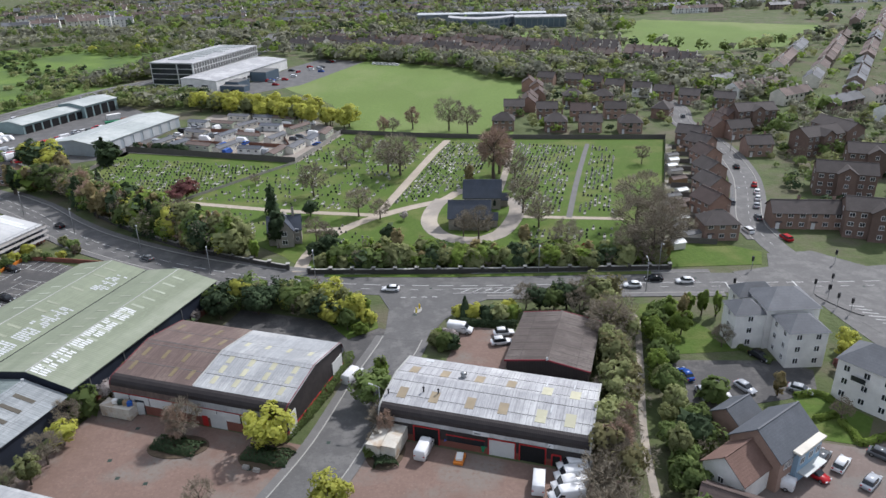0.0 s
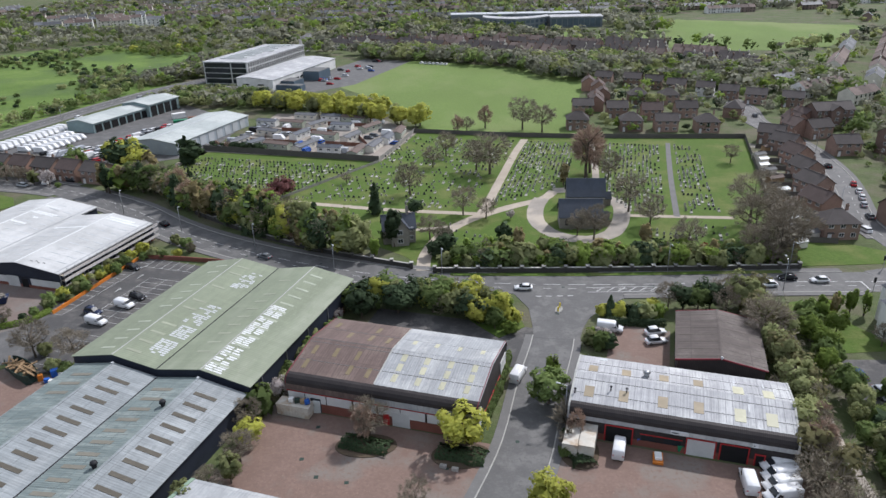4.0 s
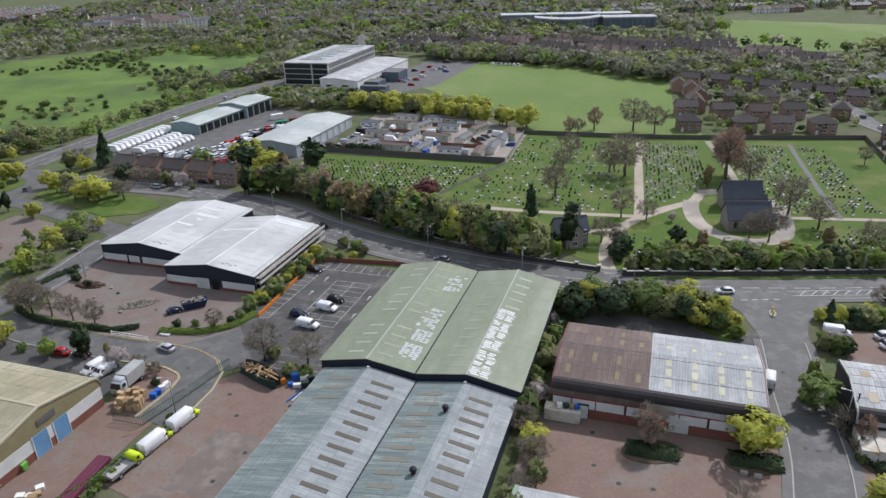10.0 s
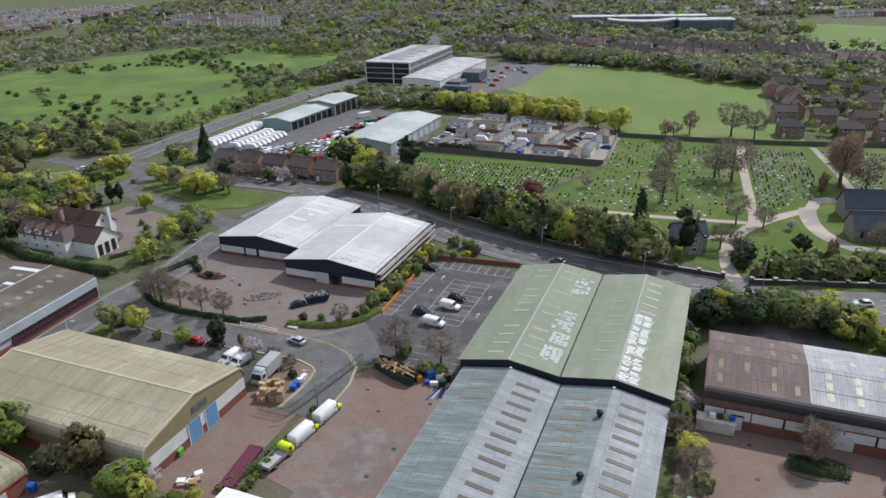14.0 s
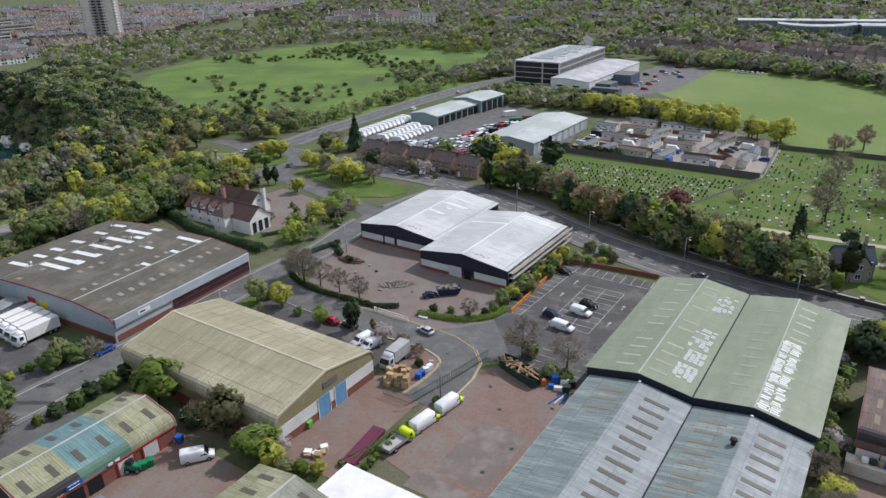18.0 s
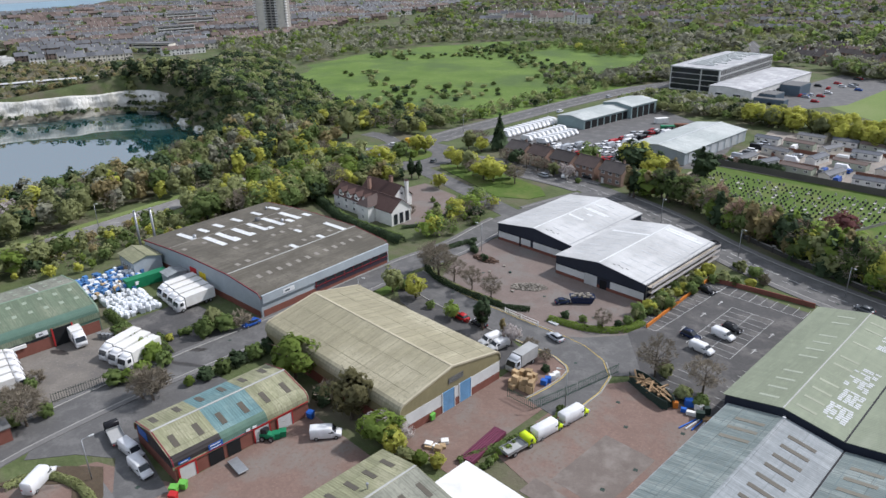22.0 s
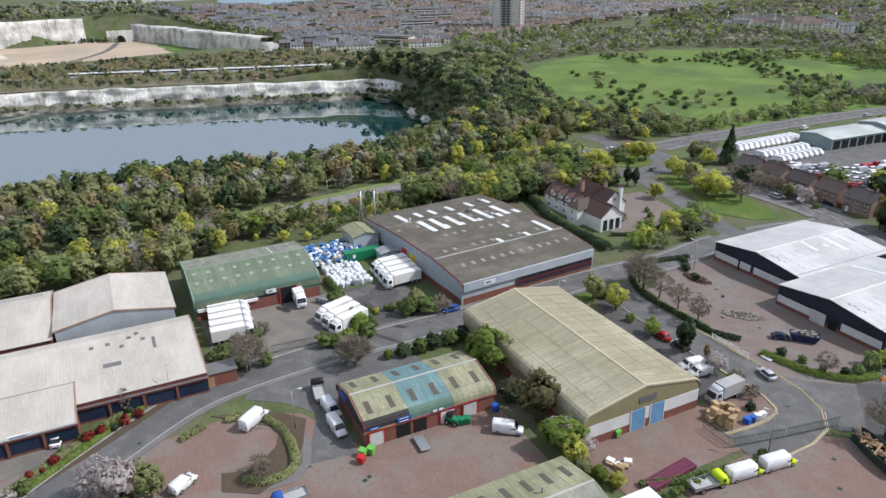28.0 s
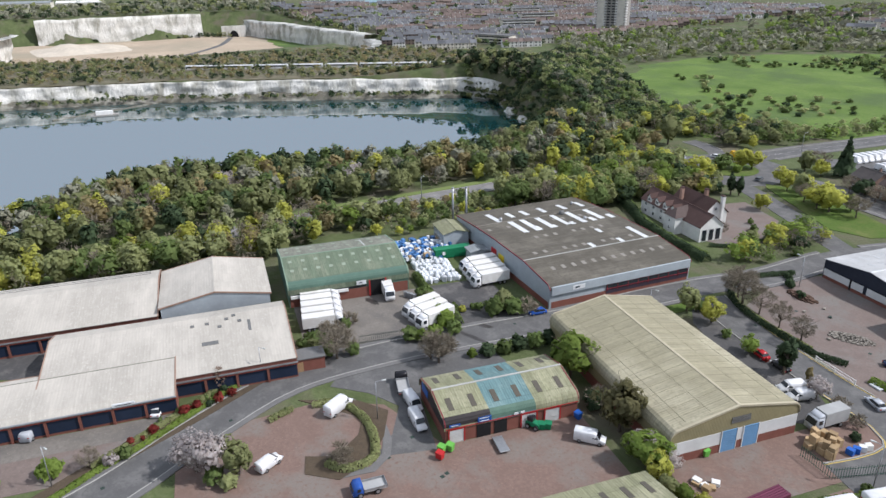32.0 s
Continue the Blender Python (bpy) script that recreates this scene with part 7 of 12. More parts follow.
woods("dense evergreen and spring shrubs inside the churchyard wall", [(-31, 162.4), (8, 161.2), (56, 160), (57, 166), (30, 168), (10, 169), (-12, 171), (-31, 172)], 2.3, BELT, (3.2, 6.4), 130, 0.10)
woods("mixed tree belt along the churchyard edge", [(-152, 234), (-137, 236), (-104, 209), (-92, 199), (-58, 175), (-56, 170), (-70, 174), (-94, 191), (-120, 213), (-137, 228)], 3.0, [(("tan", "column"), 5), (("dark", "cone"), 1.2), (("green", "oval"), 2), (("bright", "oval"), 3), (("olive", "oval"), 4), (("bare", "oval"), 3), (("yellow", "oval"), 1)], (7.5, 12.5), 270, 0.064)
woods("dark trees and shrubs behind a warehouse", [(-60, 147), (-58, 139), (-40, 139), (-23, 131), (-17, 132), (-19, 139), (-30, 145), (-48, 149)], 3.0, [(("dark", "round"), 1.5), (("green", "round"), 2), (("olive", "oval"), 5), (("bright", "column"), 1.5), (("bare", "oval"), 2), (("yellow", "oval"), 0.5)], (5, 8), 240, 0.07)
woods("bare and budding trees in a belt beside the estate", [(31, 142), (38, 143), (39, 134), (34.5, 116), (30.5, 98), (27.5, 80), (25, 66), (17, 66), (20, 80), (26, 98), (30, 108), (31.5, 130)], 3.0, [(("bare", "oval"), 6), (("brown", "oval"), 3), (("olive", "oval"), 1.6)], (6, 9), 460, 0.046)
woods("leafy garden trees behind the flats", [(43.5, 137), (47, 134), (43, 112), (40.5, 98), (43, 90), (38, 82), (40, 70), (31, 66), (33.4, 81), (35.4, 97), (39, 115)], 4.4, [(("green", "bush"), 3), (("bright", "bush"), 3), (("olive", "oval"), 3), (("bare", "oval"), 3)], (2.6, 4.8), 300, 0.066)
woods("spring trees between the lakeside road and the sheds", [(-281, 216), (-264, 217), (-250, 202), (-243, 182), (-246, 164), (-258, 152), (-283, 150), (-296, 90), (-276, 90), (-273, 60), (-280, 40), (-289, 0), (-291, -60), (-303, -60), (-302, -20), (-298, 50), (-298, 90), (-296, 89), (-284, 151), (-280, 165), (-279, 205)], 4.4, NEARMIX, (7.5, 11.5), 380, 0.064, spread=1.08, away=(("lakeside", 6.5),))
woods("garden trees behind the old inn", [(-251, 200), (-241, 196), (-236, 203), (-232, 213), (-240, 226), (-252, 218)], 4.2, NEARMIX, (6, 9), 200, 0.07)
woods("garden trees in front of the old inn", [(-200, 178), (-195, 168), (-188, 167), (-185, 180), (-185, 195), (-188, 204), (-196, 203), (-198, 190)], 3.4, [(("yellow", "round"), 2), (("green", "round"), 3), (("bare", "wide"), 3), (("bright", "bush"), 3)], (3.5, 6.5), 200, 0.07, away=(("estate", 6),))
woods("scrub between quarry and heath", [(-332, 270), (-420, 300), (-520, 392), (-560, 460), (-500, 448), (-440, 396), (-380, 352), (-322, 308), (-298, 288)], 5.6, [(("olive", "bush"), 3), (("green", "round"), 3), (("grey", "bush"), 1.5), (("dark", "round"), 5), (("bare", "bush"), 2)], (4, 8), 110, 0.10, away=(("heath_road", 6),))
woods("trees among the houses and gardens", [(42, 330), (98, 322), (112, 300), (150, 250), (172, 180), (200, 300), (130, 425), (52, 428)], 11, FARMIX, (4, 8), 90, 0.10, away=(("north", 7),))
woods("hedges and shrubs round the brick flats", [(106, 196), (112, 188), (130, 196), (128, 168), (170, 170), (182, 300), (124, 330), (116, 300), (128, 286), (118, 250), (112, 222)], 7.5, [(("green", "bush"), 3), (("olive", "bush"), 2), (("bare", "bush"), 2), (("dark", "bush"), 2)], (2, 4.5), 70, 0.13, away=(("north", 8),))
woods("low trees and scrub beside the lakeside road", [(-283, 152), (-292, 100), (-276, 92), (-268, 98), (-263, 124), (-258, 151)], 3.6, NEARMIX, (2.5, 5), 150, 0.09, away=(("lakeside", 7.5),))
row([(-206, 249.5), (-196, 246), (-186, 244), (-176, 241)], 4.5, [("yellow_tree", 2), ("dark_tree", 2), ("bare_tree", 2), ("blossom_tree", 1), ("olive_tree", 2)], (4.5, 7), 0.8, "trees before the old brick terrace")
woods("tall dark trees in the corner of the quarry", [(-506, 302), (-470, 316), (-440, 304), (-420, 298), (-430, 312), (-470, 340), (-520, 345)], 5, [(("dark", "oval"), 5), (("bare", "oval"), 2), (("olive", "oval"), 1)], (7, 12), 110, 0.09)
hedge("low hedge behind parked yellow vans", [(-141, 84), (-137.5, 89), (-134, 95.5), (-130.5, 102)], 1.6, 1.2, "green")
hedge("clipped bright garden hedge round a small court", [(61.7, 104.7), (66.2, 105), (67.4, 102), (66.3, 99.3), (61.7, 97.8)], 1.3, 1.3, "bright")
hedge("clipped bright hedge beside a garden path", [(65.8, 97), (66.4, 93.7), (66.4, 91.4), (71.3, 93.1)], 1.4, 1.3, "bright")
hedge("clipped hedge along the white flats", [(62, 115.5), (58, 121.5)], 1.4, 1.4, "green")
hedge("tall green hedge between the lorry yards", [(-239, 92.4), (-225, 88.8), (-215.5, 87.6), (-211, 86)], 2.4, 2.0, "green")
woods("dark scrub below the far chalk faces", [(-1158, 60), (-1150, 140), (-1132, 215), (-1112, 318), (-1088, 338), (-1096, 362), (-1118, 340), (-1140, 218), (-1160, 140), (-1168, 60)], 7, [(("dark", "bush"), 4), (("olive", "bush"), 2)], (4, 9), 40, 0.17, lift=-19.5, thin=0.0)
woods("dark trees above the far chalk faces", [(-1180, 20), (-1174, 120), (-1156, 215), (-1138, 322), (-1114, 396), (-900, 410), (-800, 418), (-700, 360), (-690, 380), (-800, 432), (-1114, 425), (-1160, 340), (-1184, 215), (-1204, 120), (-1215, 20)], 9, [(("dark", "round"), 3), (("olive", "round"), 3), (("grey", "round"), 4)], (5, 9), 44, 0.16)
woods("trees and gardens on the rise behind the far quarry", [(-1215, 0), (-1200, 120), (-1165, 340), (-1130, 430), (-1300, 520), (-1420, 380), (-1460, 60)], 17, [(("dark", "round"), 2), (("olive", "round"), 3), (("grey", "round"), 5)], (6, 11), 40, 0.17)
woods("scrub thickets along the heath edges", [(-300, 280), (-262, 296), (-240, 335), (-226, 400), (-222, 470), (-236, 470), (-246, 400), (-262, 345), (-285, 318), (-330, 320)], 7, [(("green", "bush"), 3), (("olive", "round"), 3), (("bare", "bush"), 2), (("dark", "bush"), 2)], (3, 6), 80, 0.10, away=(("nw", 9),))
woods("thickets across the top of the heath", [(-225, 520), (-300, 560), (-400, 540), (-440, 480), (-456, 520), (-405, 604), (-345, 640), (-240, 596), (-222, 560)], 7, [(("green", "bush"), 3), (("olive", "round"), 3), (("grey", "round"), 2), (("dark", "bush"), 2)], (3, 6), 70, 0.12, thin=0.10)
woods("bright spring trees at the heath's far corner", [(-292, 575), (-235, 535), (-205, 545), (-200, 600), (-250, 645), (-310, 640)], 6.5, [(("bright", "round"), 2), (("olive", "round"), 5), (("yellow", "round"), 0.8), (("green", "round"), 3)], (4, 7.5), 80, 0.11, thin=-0.12)
woods("scrub climbing the heath beside the road", [(-232, 395), (-222, 470), (-240, 505), (-268, 520), (-286, 486), (-262, 440), (-248, 400)], 7, [(("olive", "bush"), 4), (("grey", "bush"), 3), (("green", "round"), 3), (("dark", "bush"), 2)], (2.5, 5), 80, 0.12, thin=-0.05)

woods("brown and dark scrub at the ridge's end", [(-552, 243), (-512, 303), (-498, 325), (-515, 405), (-552, 412)], 4.6, [(("dark", "bush"), 3), (("olive", "bush"), 2), (("tan", "bush"), 1.5), (("bare", "bush"), 3)], (3, 5.5), 60, 0.14)
woods("tall spring trees beside the lakeside road", [(-300, 84), (-291, 84), (-286, 104), (-281, 112), (-276, 106), (-284, 88)], 4.2, NEARMIX, (6, 9.5), 260, 0.07)
woods("dark scrub hanging on the quarry corner", [(-503, 309), (-430, 304), (-372, 277), (-352, 262), (-362, 255), (-404, 274), (-440, 281), (-486, 293)], 3.1, [(("dark", "bush"), 4), (("olive", "bush"), 2), (("green", "bush"), 1), (("bare", "bush"), 1)], (2.6, 5), 90, 0.11)
for k, z in ((0.35, -5.0), (1.6, -9.0), (2.8, -12.2)):
    woods("ivy and scrub clinging to the quarry wall", [(-500 + 2 * k, 306 - 2.6 * k), (-470, 316 - 2.4 * k), (-425, 297 - 2.4 * k), (-425.6, 294.6 - 2.4 * k), (-470, 313.4 - 2.4 * k), (-498.6 + 2 * k, 304 - 2.6 * k)], 2.0, [(("dark", "bush"), 4), (("olive", "bush"), 2), (("bare", "bush"), 1)], (2.6, 4.2), 60, 0.14, lift=z)

# ---- vehicles ----
def paint(name, c, rough=0.25):
    return mat(name, c, tuple(v * 0.9 for v in c), rough, fine=1.0, bump=0, big=0.4)


PAINT = {"white": paint("white_car_paint", (0.80, 0.80, 0.80)), "silver": paint("silver_car_paint", (0.45, 0.47, 0.50)), "black": paint("black_car_paint", (0.015, 0.015, 0.018)), "blue": paint("blue_car_paint", (0.03, 0.09, 0.34)), "navy": paint("navy_car_paint", (0.02, 0.03, 0.07)),
         "red": paint("red_car_paint", (0.42, 0.02, 0.025)), "grey": paint("grey_car_paint", (0.13, 0.14, 0.15)), "lime": paint("lime_paint", (0.62, 0.80, 0.02)), "yellow": paint("yellow_car_paint", (0.75, 0.45, 0.02)), "green": paint("green_car_paint", (0.03, 0.22, 0.08))}
M["box_grey"] = mat("lorry_box_grey", (0.40, 0.40, 0.39), (0.34, 0.34, 0.33), 0.5, fine=1, bump=0)
M["box_white"] = mat("lorry_box_white", (0.74, 0.73, 0.70), (0.64, 0.63, 0.60), 0.5, fine=0.8, c3=(0.60, 0.58, 0.54), patch=0.4, bump=0)
M["lamp_red"] = mat("tail_lamp", (0.5, 0.02, 0.02), (0.4, 0.02, 0.02), 0.3, fine=1, bump=0)
M["lamp_clear"] = mat("head_lamp", (0.75, 0.77, 0.8), (0.65, 0.67, 0.7), 0.15, fine=1, bump=0)


def loft(g, sections):
    """Rings of equal count along x, joined and closed at both ends."""
    n, k = len(g.v), len(sections[0])
    for r in sections:
        g.v += [tuple(p) for p in r]
    for i in range(len(sections) - 1):
        for j in range(k):
            a, b = n + i * k + j, n + i * k + (j + 1) % k
            g.f.append((a, b, b + k, a + k))
            g.m.append(0)
    g.f += [tuple(n + j for j in reversed(range(k))), tuple(n + (len(sections) - 1) * k + j for j in range(k))]
    g.m += [0, 0]


def ring8(x, w, z0, z1, r=0.12, top=None):
    t = top if top is not None else w
    return [(x, -w + r, z0), (x, w - r, z0), (x, w, z0 + r), (x, (w + t) / 2, z1 - r * 1.5), (x, t - r, z1), (x, -t + r, z1), (x, -(w + t) / 2, z1 - r * 1.5), (x, -w, z0 + r)]


def wheel_mesh(r=0.32, w=0.2):
    g = Geo()
    g.tube((0, -w / 2, 0), (0, w / 2, 0), r, r, 12)
    g.tube((0, -w / 2 - 0.01, 0), (0, w / 2 + 0.01, 0), r * 0.6, r * 0.6, 10, 1)
    return g.mesh("wheel", [M["rubber"], M["steel"]])


WHEELS = {r: wheel_mesh(r, w) for r, w in ((0.32, 0.2), (0.36, 0.24), (0.5, 0.3))}


def add_wheels(ob, xs_, half, r):
    for x in xs_:
        for s in (-1, 1):
            t = part("wheel", WHEELS[r], None, ob)
            t.location = (x, s * half, r)


def lights(ob, L, half, z, z2=None):
    for s in (-1, 1):
        g = Geo()
        g.box(L / 2 - 0.12, L / 2 + 0.02, s * half - 0.18, s * half + 0.18, z - 0.08, z + 0.08)
        part("headlight", g, M["lamp_clear"], ob)
        g = Geo()
        zz = z2 or z + 0.1
        g.box(-L / 2 - 0.02, -L / 2 + 0.08, s * half - 0.14, s * half + 0.14, zz - 0.1, zz + 0.1)
        part("tail_light", g, M["lamp_red"], ob)


def make_car(colour, L=4.3, tall=1.48, estate=False):
    w = 0.88
    ob = thing("car", f"{colour} parked car with dark windows", "car")
    g = Geo()
    loft(g, [ring8(-L / 2, w * 0.86, 0.34, 0.78, 0.08), ring8(-L / 2 + 0.15, w, 0.22, 0.92, 0.1), ring8(-0.6, w, 0.2, 0.94, 0.1), ring8(0.9, w, 0.2, 0.92, 0.1), ring8(L / 2 - 0.5, w * 0.96, 0.22, 0.80, 0.1), ring8(L / 2, w * 0.8, 0.34, 0.62, 0.08)])
    part("body", g, PAINT[colour], ob, smooth=True)
    back = -L / 2 + (0.15 if estate else 0.45)
    g = Geo()
    loft(g, [ring8(back, w * 0.86, 0.86, 0.98, 0.05, w * 0.84), ring8(back + 0.45, w * 0.93, 0.86, tall - 0.09, 0.05, w * 0.76), ring8(0.25, w * 0.93, 0.86, tall - 0.07, 0.05, w * 0.76), ring8(1.05, w * 0.86, 0.86, 0.96, 0.05, w * 0.84)])
    part("glasshouse", g, M["glass"], ob)
    g = Geo()
    loft(g, [ring8(back + 0.35, w * 0.74, tall - 0.14, tall - 0.03, 0.03, w * 0.7), ring8(-0.3, w * 0.77, tall - 0.12, tall, 0.03, w * 0.72), ring8(0.32, w * 0.74, tall - 0.16, tall - 0.04, 0.03, w * 0.7)])
    part("roof", g, PAINT[colour], ob, smooth=True)
    add_wheels(ob, (-L / 2 + 0.8, L / 2 - 0.85), w - 0.09, 0.32)
    lights(ob, L, 0.6, 0.62)
    return ob


def make_van(colour, L=5.4, h=2.3, second=None, stripe=False):
    w = 0.98
    ob = thing("van", f"{colour} panel van with dark windscreen", "van")
    g = Geo()
    loft(g, [ring8(-L / 2, w * 0.97, 0.35, h - 0.1, 0.1), ring8(-L / 2 + 0.1, w, 0.28, h, 0.12, w * 0.9), ring8(L / 2 - 2.0, w, 0.26, h, 0.12, w * 0.9), ring8(L / 2 - 1.55, w, 0.26, h - 0.08, 0.12, w * 0.86)])
    part("load_body", g, PAINT[second or colour] if second else PAINT[colour], ob, smooth=True)
    g = Geo()
    loft(g, [ring8(L / 2 - 1.6, w * 0.99, 0.26, h - 0.1, 0.12, w * 0.85), ring8(L / 2 - 0.95, w * 0.98, 0.26, 1.32, 0.12, w * 0.92), ring8(L / 2 - 0.25, w * 0.94, 0.3, 1.08, 0.1), ring8(L / 2, w * 0.8, 0.4, 0.8, 0.08)])
    part("cab", g, PAINT[colour], ob, smooth=True)
    g = Geo()
    g.hexa([(L / 2 - 1.02, -w * 0.85, 1.3), (L / 2 - 0.9, -w * 0.85, 1.34), (L / 2 - 0.9, w * 0.85, 1.34), (L / 2 - 1.02, w * 0.85, 1.3), (L / 2 - 1.56, -w * 0.76, h - 0.22), (L / 2 - 1.44, -w * 0.76, h - 0.18), (L / 2 - 1.44, w * 0.76, h - 0.18), (L / 2 - 1.56, w * 0.76, h - 0.22)])
    part("windscreen", g, M["glass"], ob)
    for s in (-1, 1):
        g = Geo()
        y = s * w
        g.hexa([(L / 2 - 2.2, y - 0.04 * s - 0.03, 1.3), (L / 2 - 1.2, y - 0.04 * s - 0.03, 1.3), (L / 2 - 1.2, y - 0.04 * s + 0.05, 1.3), (L / 2 - 2.2, y - 0.04 * s + 0.05, 1.3), (L / 2 - 2.2, y - 0.12 * s - 0.03, h - 0.35), (L / 2 - 1.65, y - 0.12 * s - 0.03, h - 0.35), (L / 2 - 1.65, y - 0.12 * s + 0.05, h - 0.35), (L / 2 - 2.2, y - 0.12 * s + 0.05, h - 0.35)])
        part("side_window", g, M["glass"], ob)
    g = Geo()
    g.box(L / 2 - 0.06, L / 2 + 0.04, -w * 0.75, w * 0.75, 0.3, 0.55)
    part("bumper", g, M["black_trim"], ob)
    add_wheels(ob, (-L / 2 + 1.0, L / 2 - 0.95), w - 0.1, 0.36)
    lights(ob, L, 0.78, 0.85, 1.2)
    return ob


def make_lorry(colour="white", L=10.5, box="box_white", flat=False):
    ob = thing("lorry", f"{colour} lorry with {'open flat bed' if flat else 'box body'}", "lorry")
    w = 1.25
    cl = 2.0 if L > 7 else 1.7
    ch = 2.9 if L > 7 else 2.2
    g = Geo()
    loft(g, [ring8(L / 2 - cl, w * 0.97, 0.5, ch, 0.12, w * 0.93), ring8(L / 2 - 0.5, w * 0.97, 0.45, ch - 0.05, 0.12, w * 0.92), ring8(L / 2, w * 0.93, 0.45, ch * 0.55, 0.1)])
    part("cab", g, PAINT[colour], ob, smooth=True)
    g = Geo()
    g.hexa([(L / 2 - 0.1, -w * 0.85, ch * 0.56), (L / 2 + 0.02, -w * 0.85, ch * 0.56), (L / 2 + 0.02, w * 0.85, ch * 0.56), (L / 2 - 0.1, w * 0.85, ch * 0.56), (L / 2 - 0.55, -w * 0.82, ch - 0.25), (L / 2 - 0.42, -w * 0.82, ch - 0.25), (L / 2 - 0.42, w * 0.82, ch - 0.25), (L / 2 - 0.55, w * 0.82, ch - 0.25)])
    part("windscreen", g, M["glass"], ob)
    for s in (-1, 1):
        g = Geo()
        y = s * w * 0.965
        g.box(L / 2 - cl + 0.4, L / 2 - 0.75, y - 0.05, y + 0.05, ch * 0.58, ch - 0.4)
        part("side_window", g, M["glass"], ob)
    if flat:
        g = Geo()
        g.box(-L / 2, L / 2 - cl - 0.15, -w * 0.95, w * 0.95, 0.85, 1.0)
        part("bed", g, M["box_grey"], ob)
        for x0, x1, y0, y1 in ((-L / 2, L / 2 - cl - 0.15, -w * 0.95, -w * 0.95 + 0.06), (-L / 2, L / 2 - cl - 0.15, w * 0.95 - 0.06, w * 0.95), (-L / 2, -L / 2 + 0.06, -w * 0.95, w * 0.95), (L / 2 - cl - 0.22, L / 2 - cl - 0.15, -w * 0.95, w * 0.95)):
            g = Geo()
            g.box(x0, x1, y0, y1, 1.0, 1.4)
            part("side_board", g, M["steel"], ob)
    else:
        g = Geo()
        top = 3.6 if L > 7 else 2.9
        loft(g, [ring8(-L / 2, w, 0.95, top, 0.06), ring8(L / 2 - cl - 0.2, w, 0.95, top, 0.06)])
        part("box_body", g, M[box], ob)
        g = Geo()
        loft(g, [ring8(L / 2 - cl - 0.1, w * 0.9, ch - 0.1, ch + 0.1, 0.05), ring8(L / 2 - cl + 0.1, w * 0.9, ch - 0.1, top - 0.1, 0.05), ring8(L / 2 - 0.8, w * 0.85, ch - 0.1, ch + 0.05, 0.05)])
        part("wind_deflector", g, PAINT[colour], ob, smooth=True)
    g = Geo()
    g.box(-L / 2 + 0.1, L / 2 - 0.4, -0.5, 0.5, 0.5, 0.9)
    part("chassis", g, M["black_trim"], ob)
    add_wheels(ob, (-L / 2 + 1.6, L / 2 - 1.2) if L < 9 else (-L / 2 + 1.4, -L / 2 + 2.6, L / 2 - 1.3), w - 0.16, 0.5)
    lights(ob, L, 0.9, 0.75, 0.9)
    return ob


PROTO = {}


def place(kind, colour, x, y, ang, group="", label="", **kw):
    """A vehicle of a kind at a place: the first is built, the rest are copies."""
    key = (kind, colour, tuple(sorted(kw.items())))
    m = pose(x, y, 0.05 + kw.get("lift", 0), 0, 0, ang)
    k2 = {k: v for k, v in kw.items() if k != "lift"}
    if key in PROTO:
        ob = copy_thing(PROTO[key], m)
    else:
        ob = {"car": make_car, "van": make_van, "lorry": make_lorry}[kind](colour, **k2)
        ob.matrix_basis = m
        PROTO[key] = ob
    return tagged(ob, label, "", group)


def far_vehicle(kind, colour, x, y, ang, group):
    """Vehicles seen only from afar, a few spans across: one moulded mesh of shell, windows and wheels."""
    key = ("far", kind, colour)
    if key not in PROTO:
        L, w, h, c = {"car": (4.3, 0.88, 0.95, 1.45), "van": (5.4, 0.98, 1.3, 2.3), "motorhome": (6.4, 1.1, 1.4, 2.75)}[kind]
        g = Geo()
        loft(g, [ring8(-L / 2, w * 0.9, 0.25, h * 0.85, 0.1), ring8(-L / 2 + 0.2, w, 0.22, h, 0.1), ring8(L / 2 - 0.5, w, 0.22, h, 0.1), ring8(L / 2, w * 0.85, 0.3, h * 0.7, 0.1)])
        for x0 in (-L / 2 + 0.8, L / 2 - 0.9):
            for s in (-1, 1):
                g.tube((x0, s * (w - 0.02), 0.32), (x0, s * (w - 0.2), 0.32), 0.32, 0.32, 8, 1)
        b0, b1 = (-L / 2 + 0.3, 0.8) if kind == "car" else (-L / 2 + 0.02, L / 2 - 1.2)
        n = len(g.f)
        loft(g, [ring8(b0, w * 0.94, h - 0.1, c - 0.12, 0.05, w * 0.82), ring8(b1, w * 0.94, h - 0.1, c - 0.12, 0.05, w * 0.82), ring8(b1 + 0.6, w * 0.9, h - 0.1, h + 0.02, 0.05)])
        k = len(g.f)
        loft(g, [ring8(b0 + 0.2, w * 0.8, c - 0.16, c, 0.05), ring8(b1 - 0.1, w * 0.8, c - 0.16, c, 0.05)])
        for i in range(n, len(g.f)):
            g.m[i] = 2 if kind == "car" and i < k else 0
        PROTO[key] = g.mesh(kind, [PAINT[colour], M["rubber"], M["glass"]])
    ob = new(kind, PROTO[key])
    ob.matrix_basis = pose(x, y, 0.03, 0, 0, ang)
    return tagged(ob, f"{colour} {kind} parked in a crowded yard", kind, group)


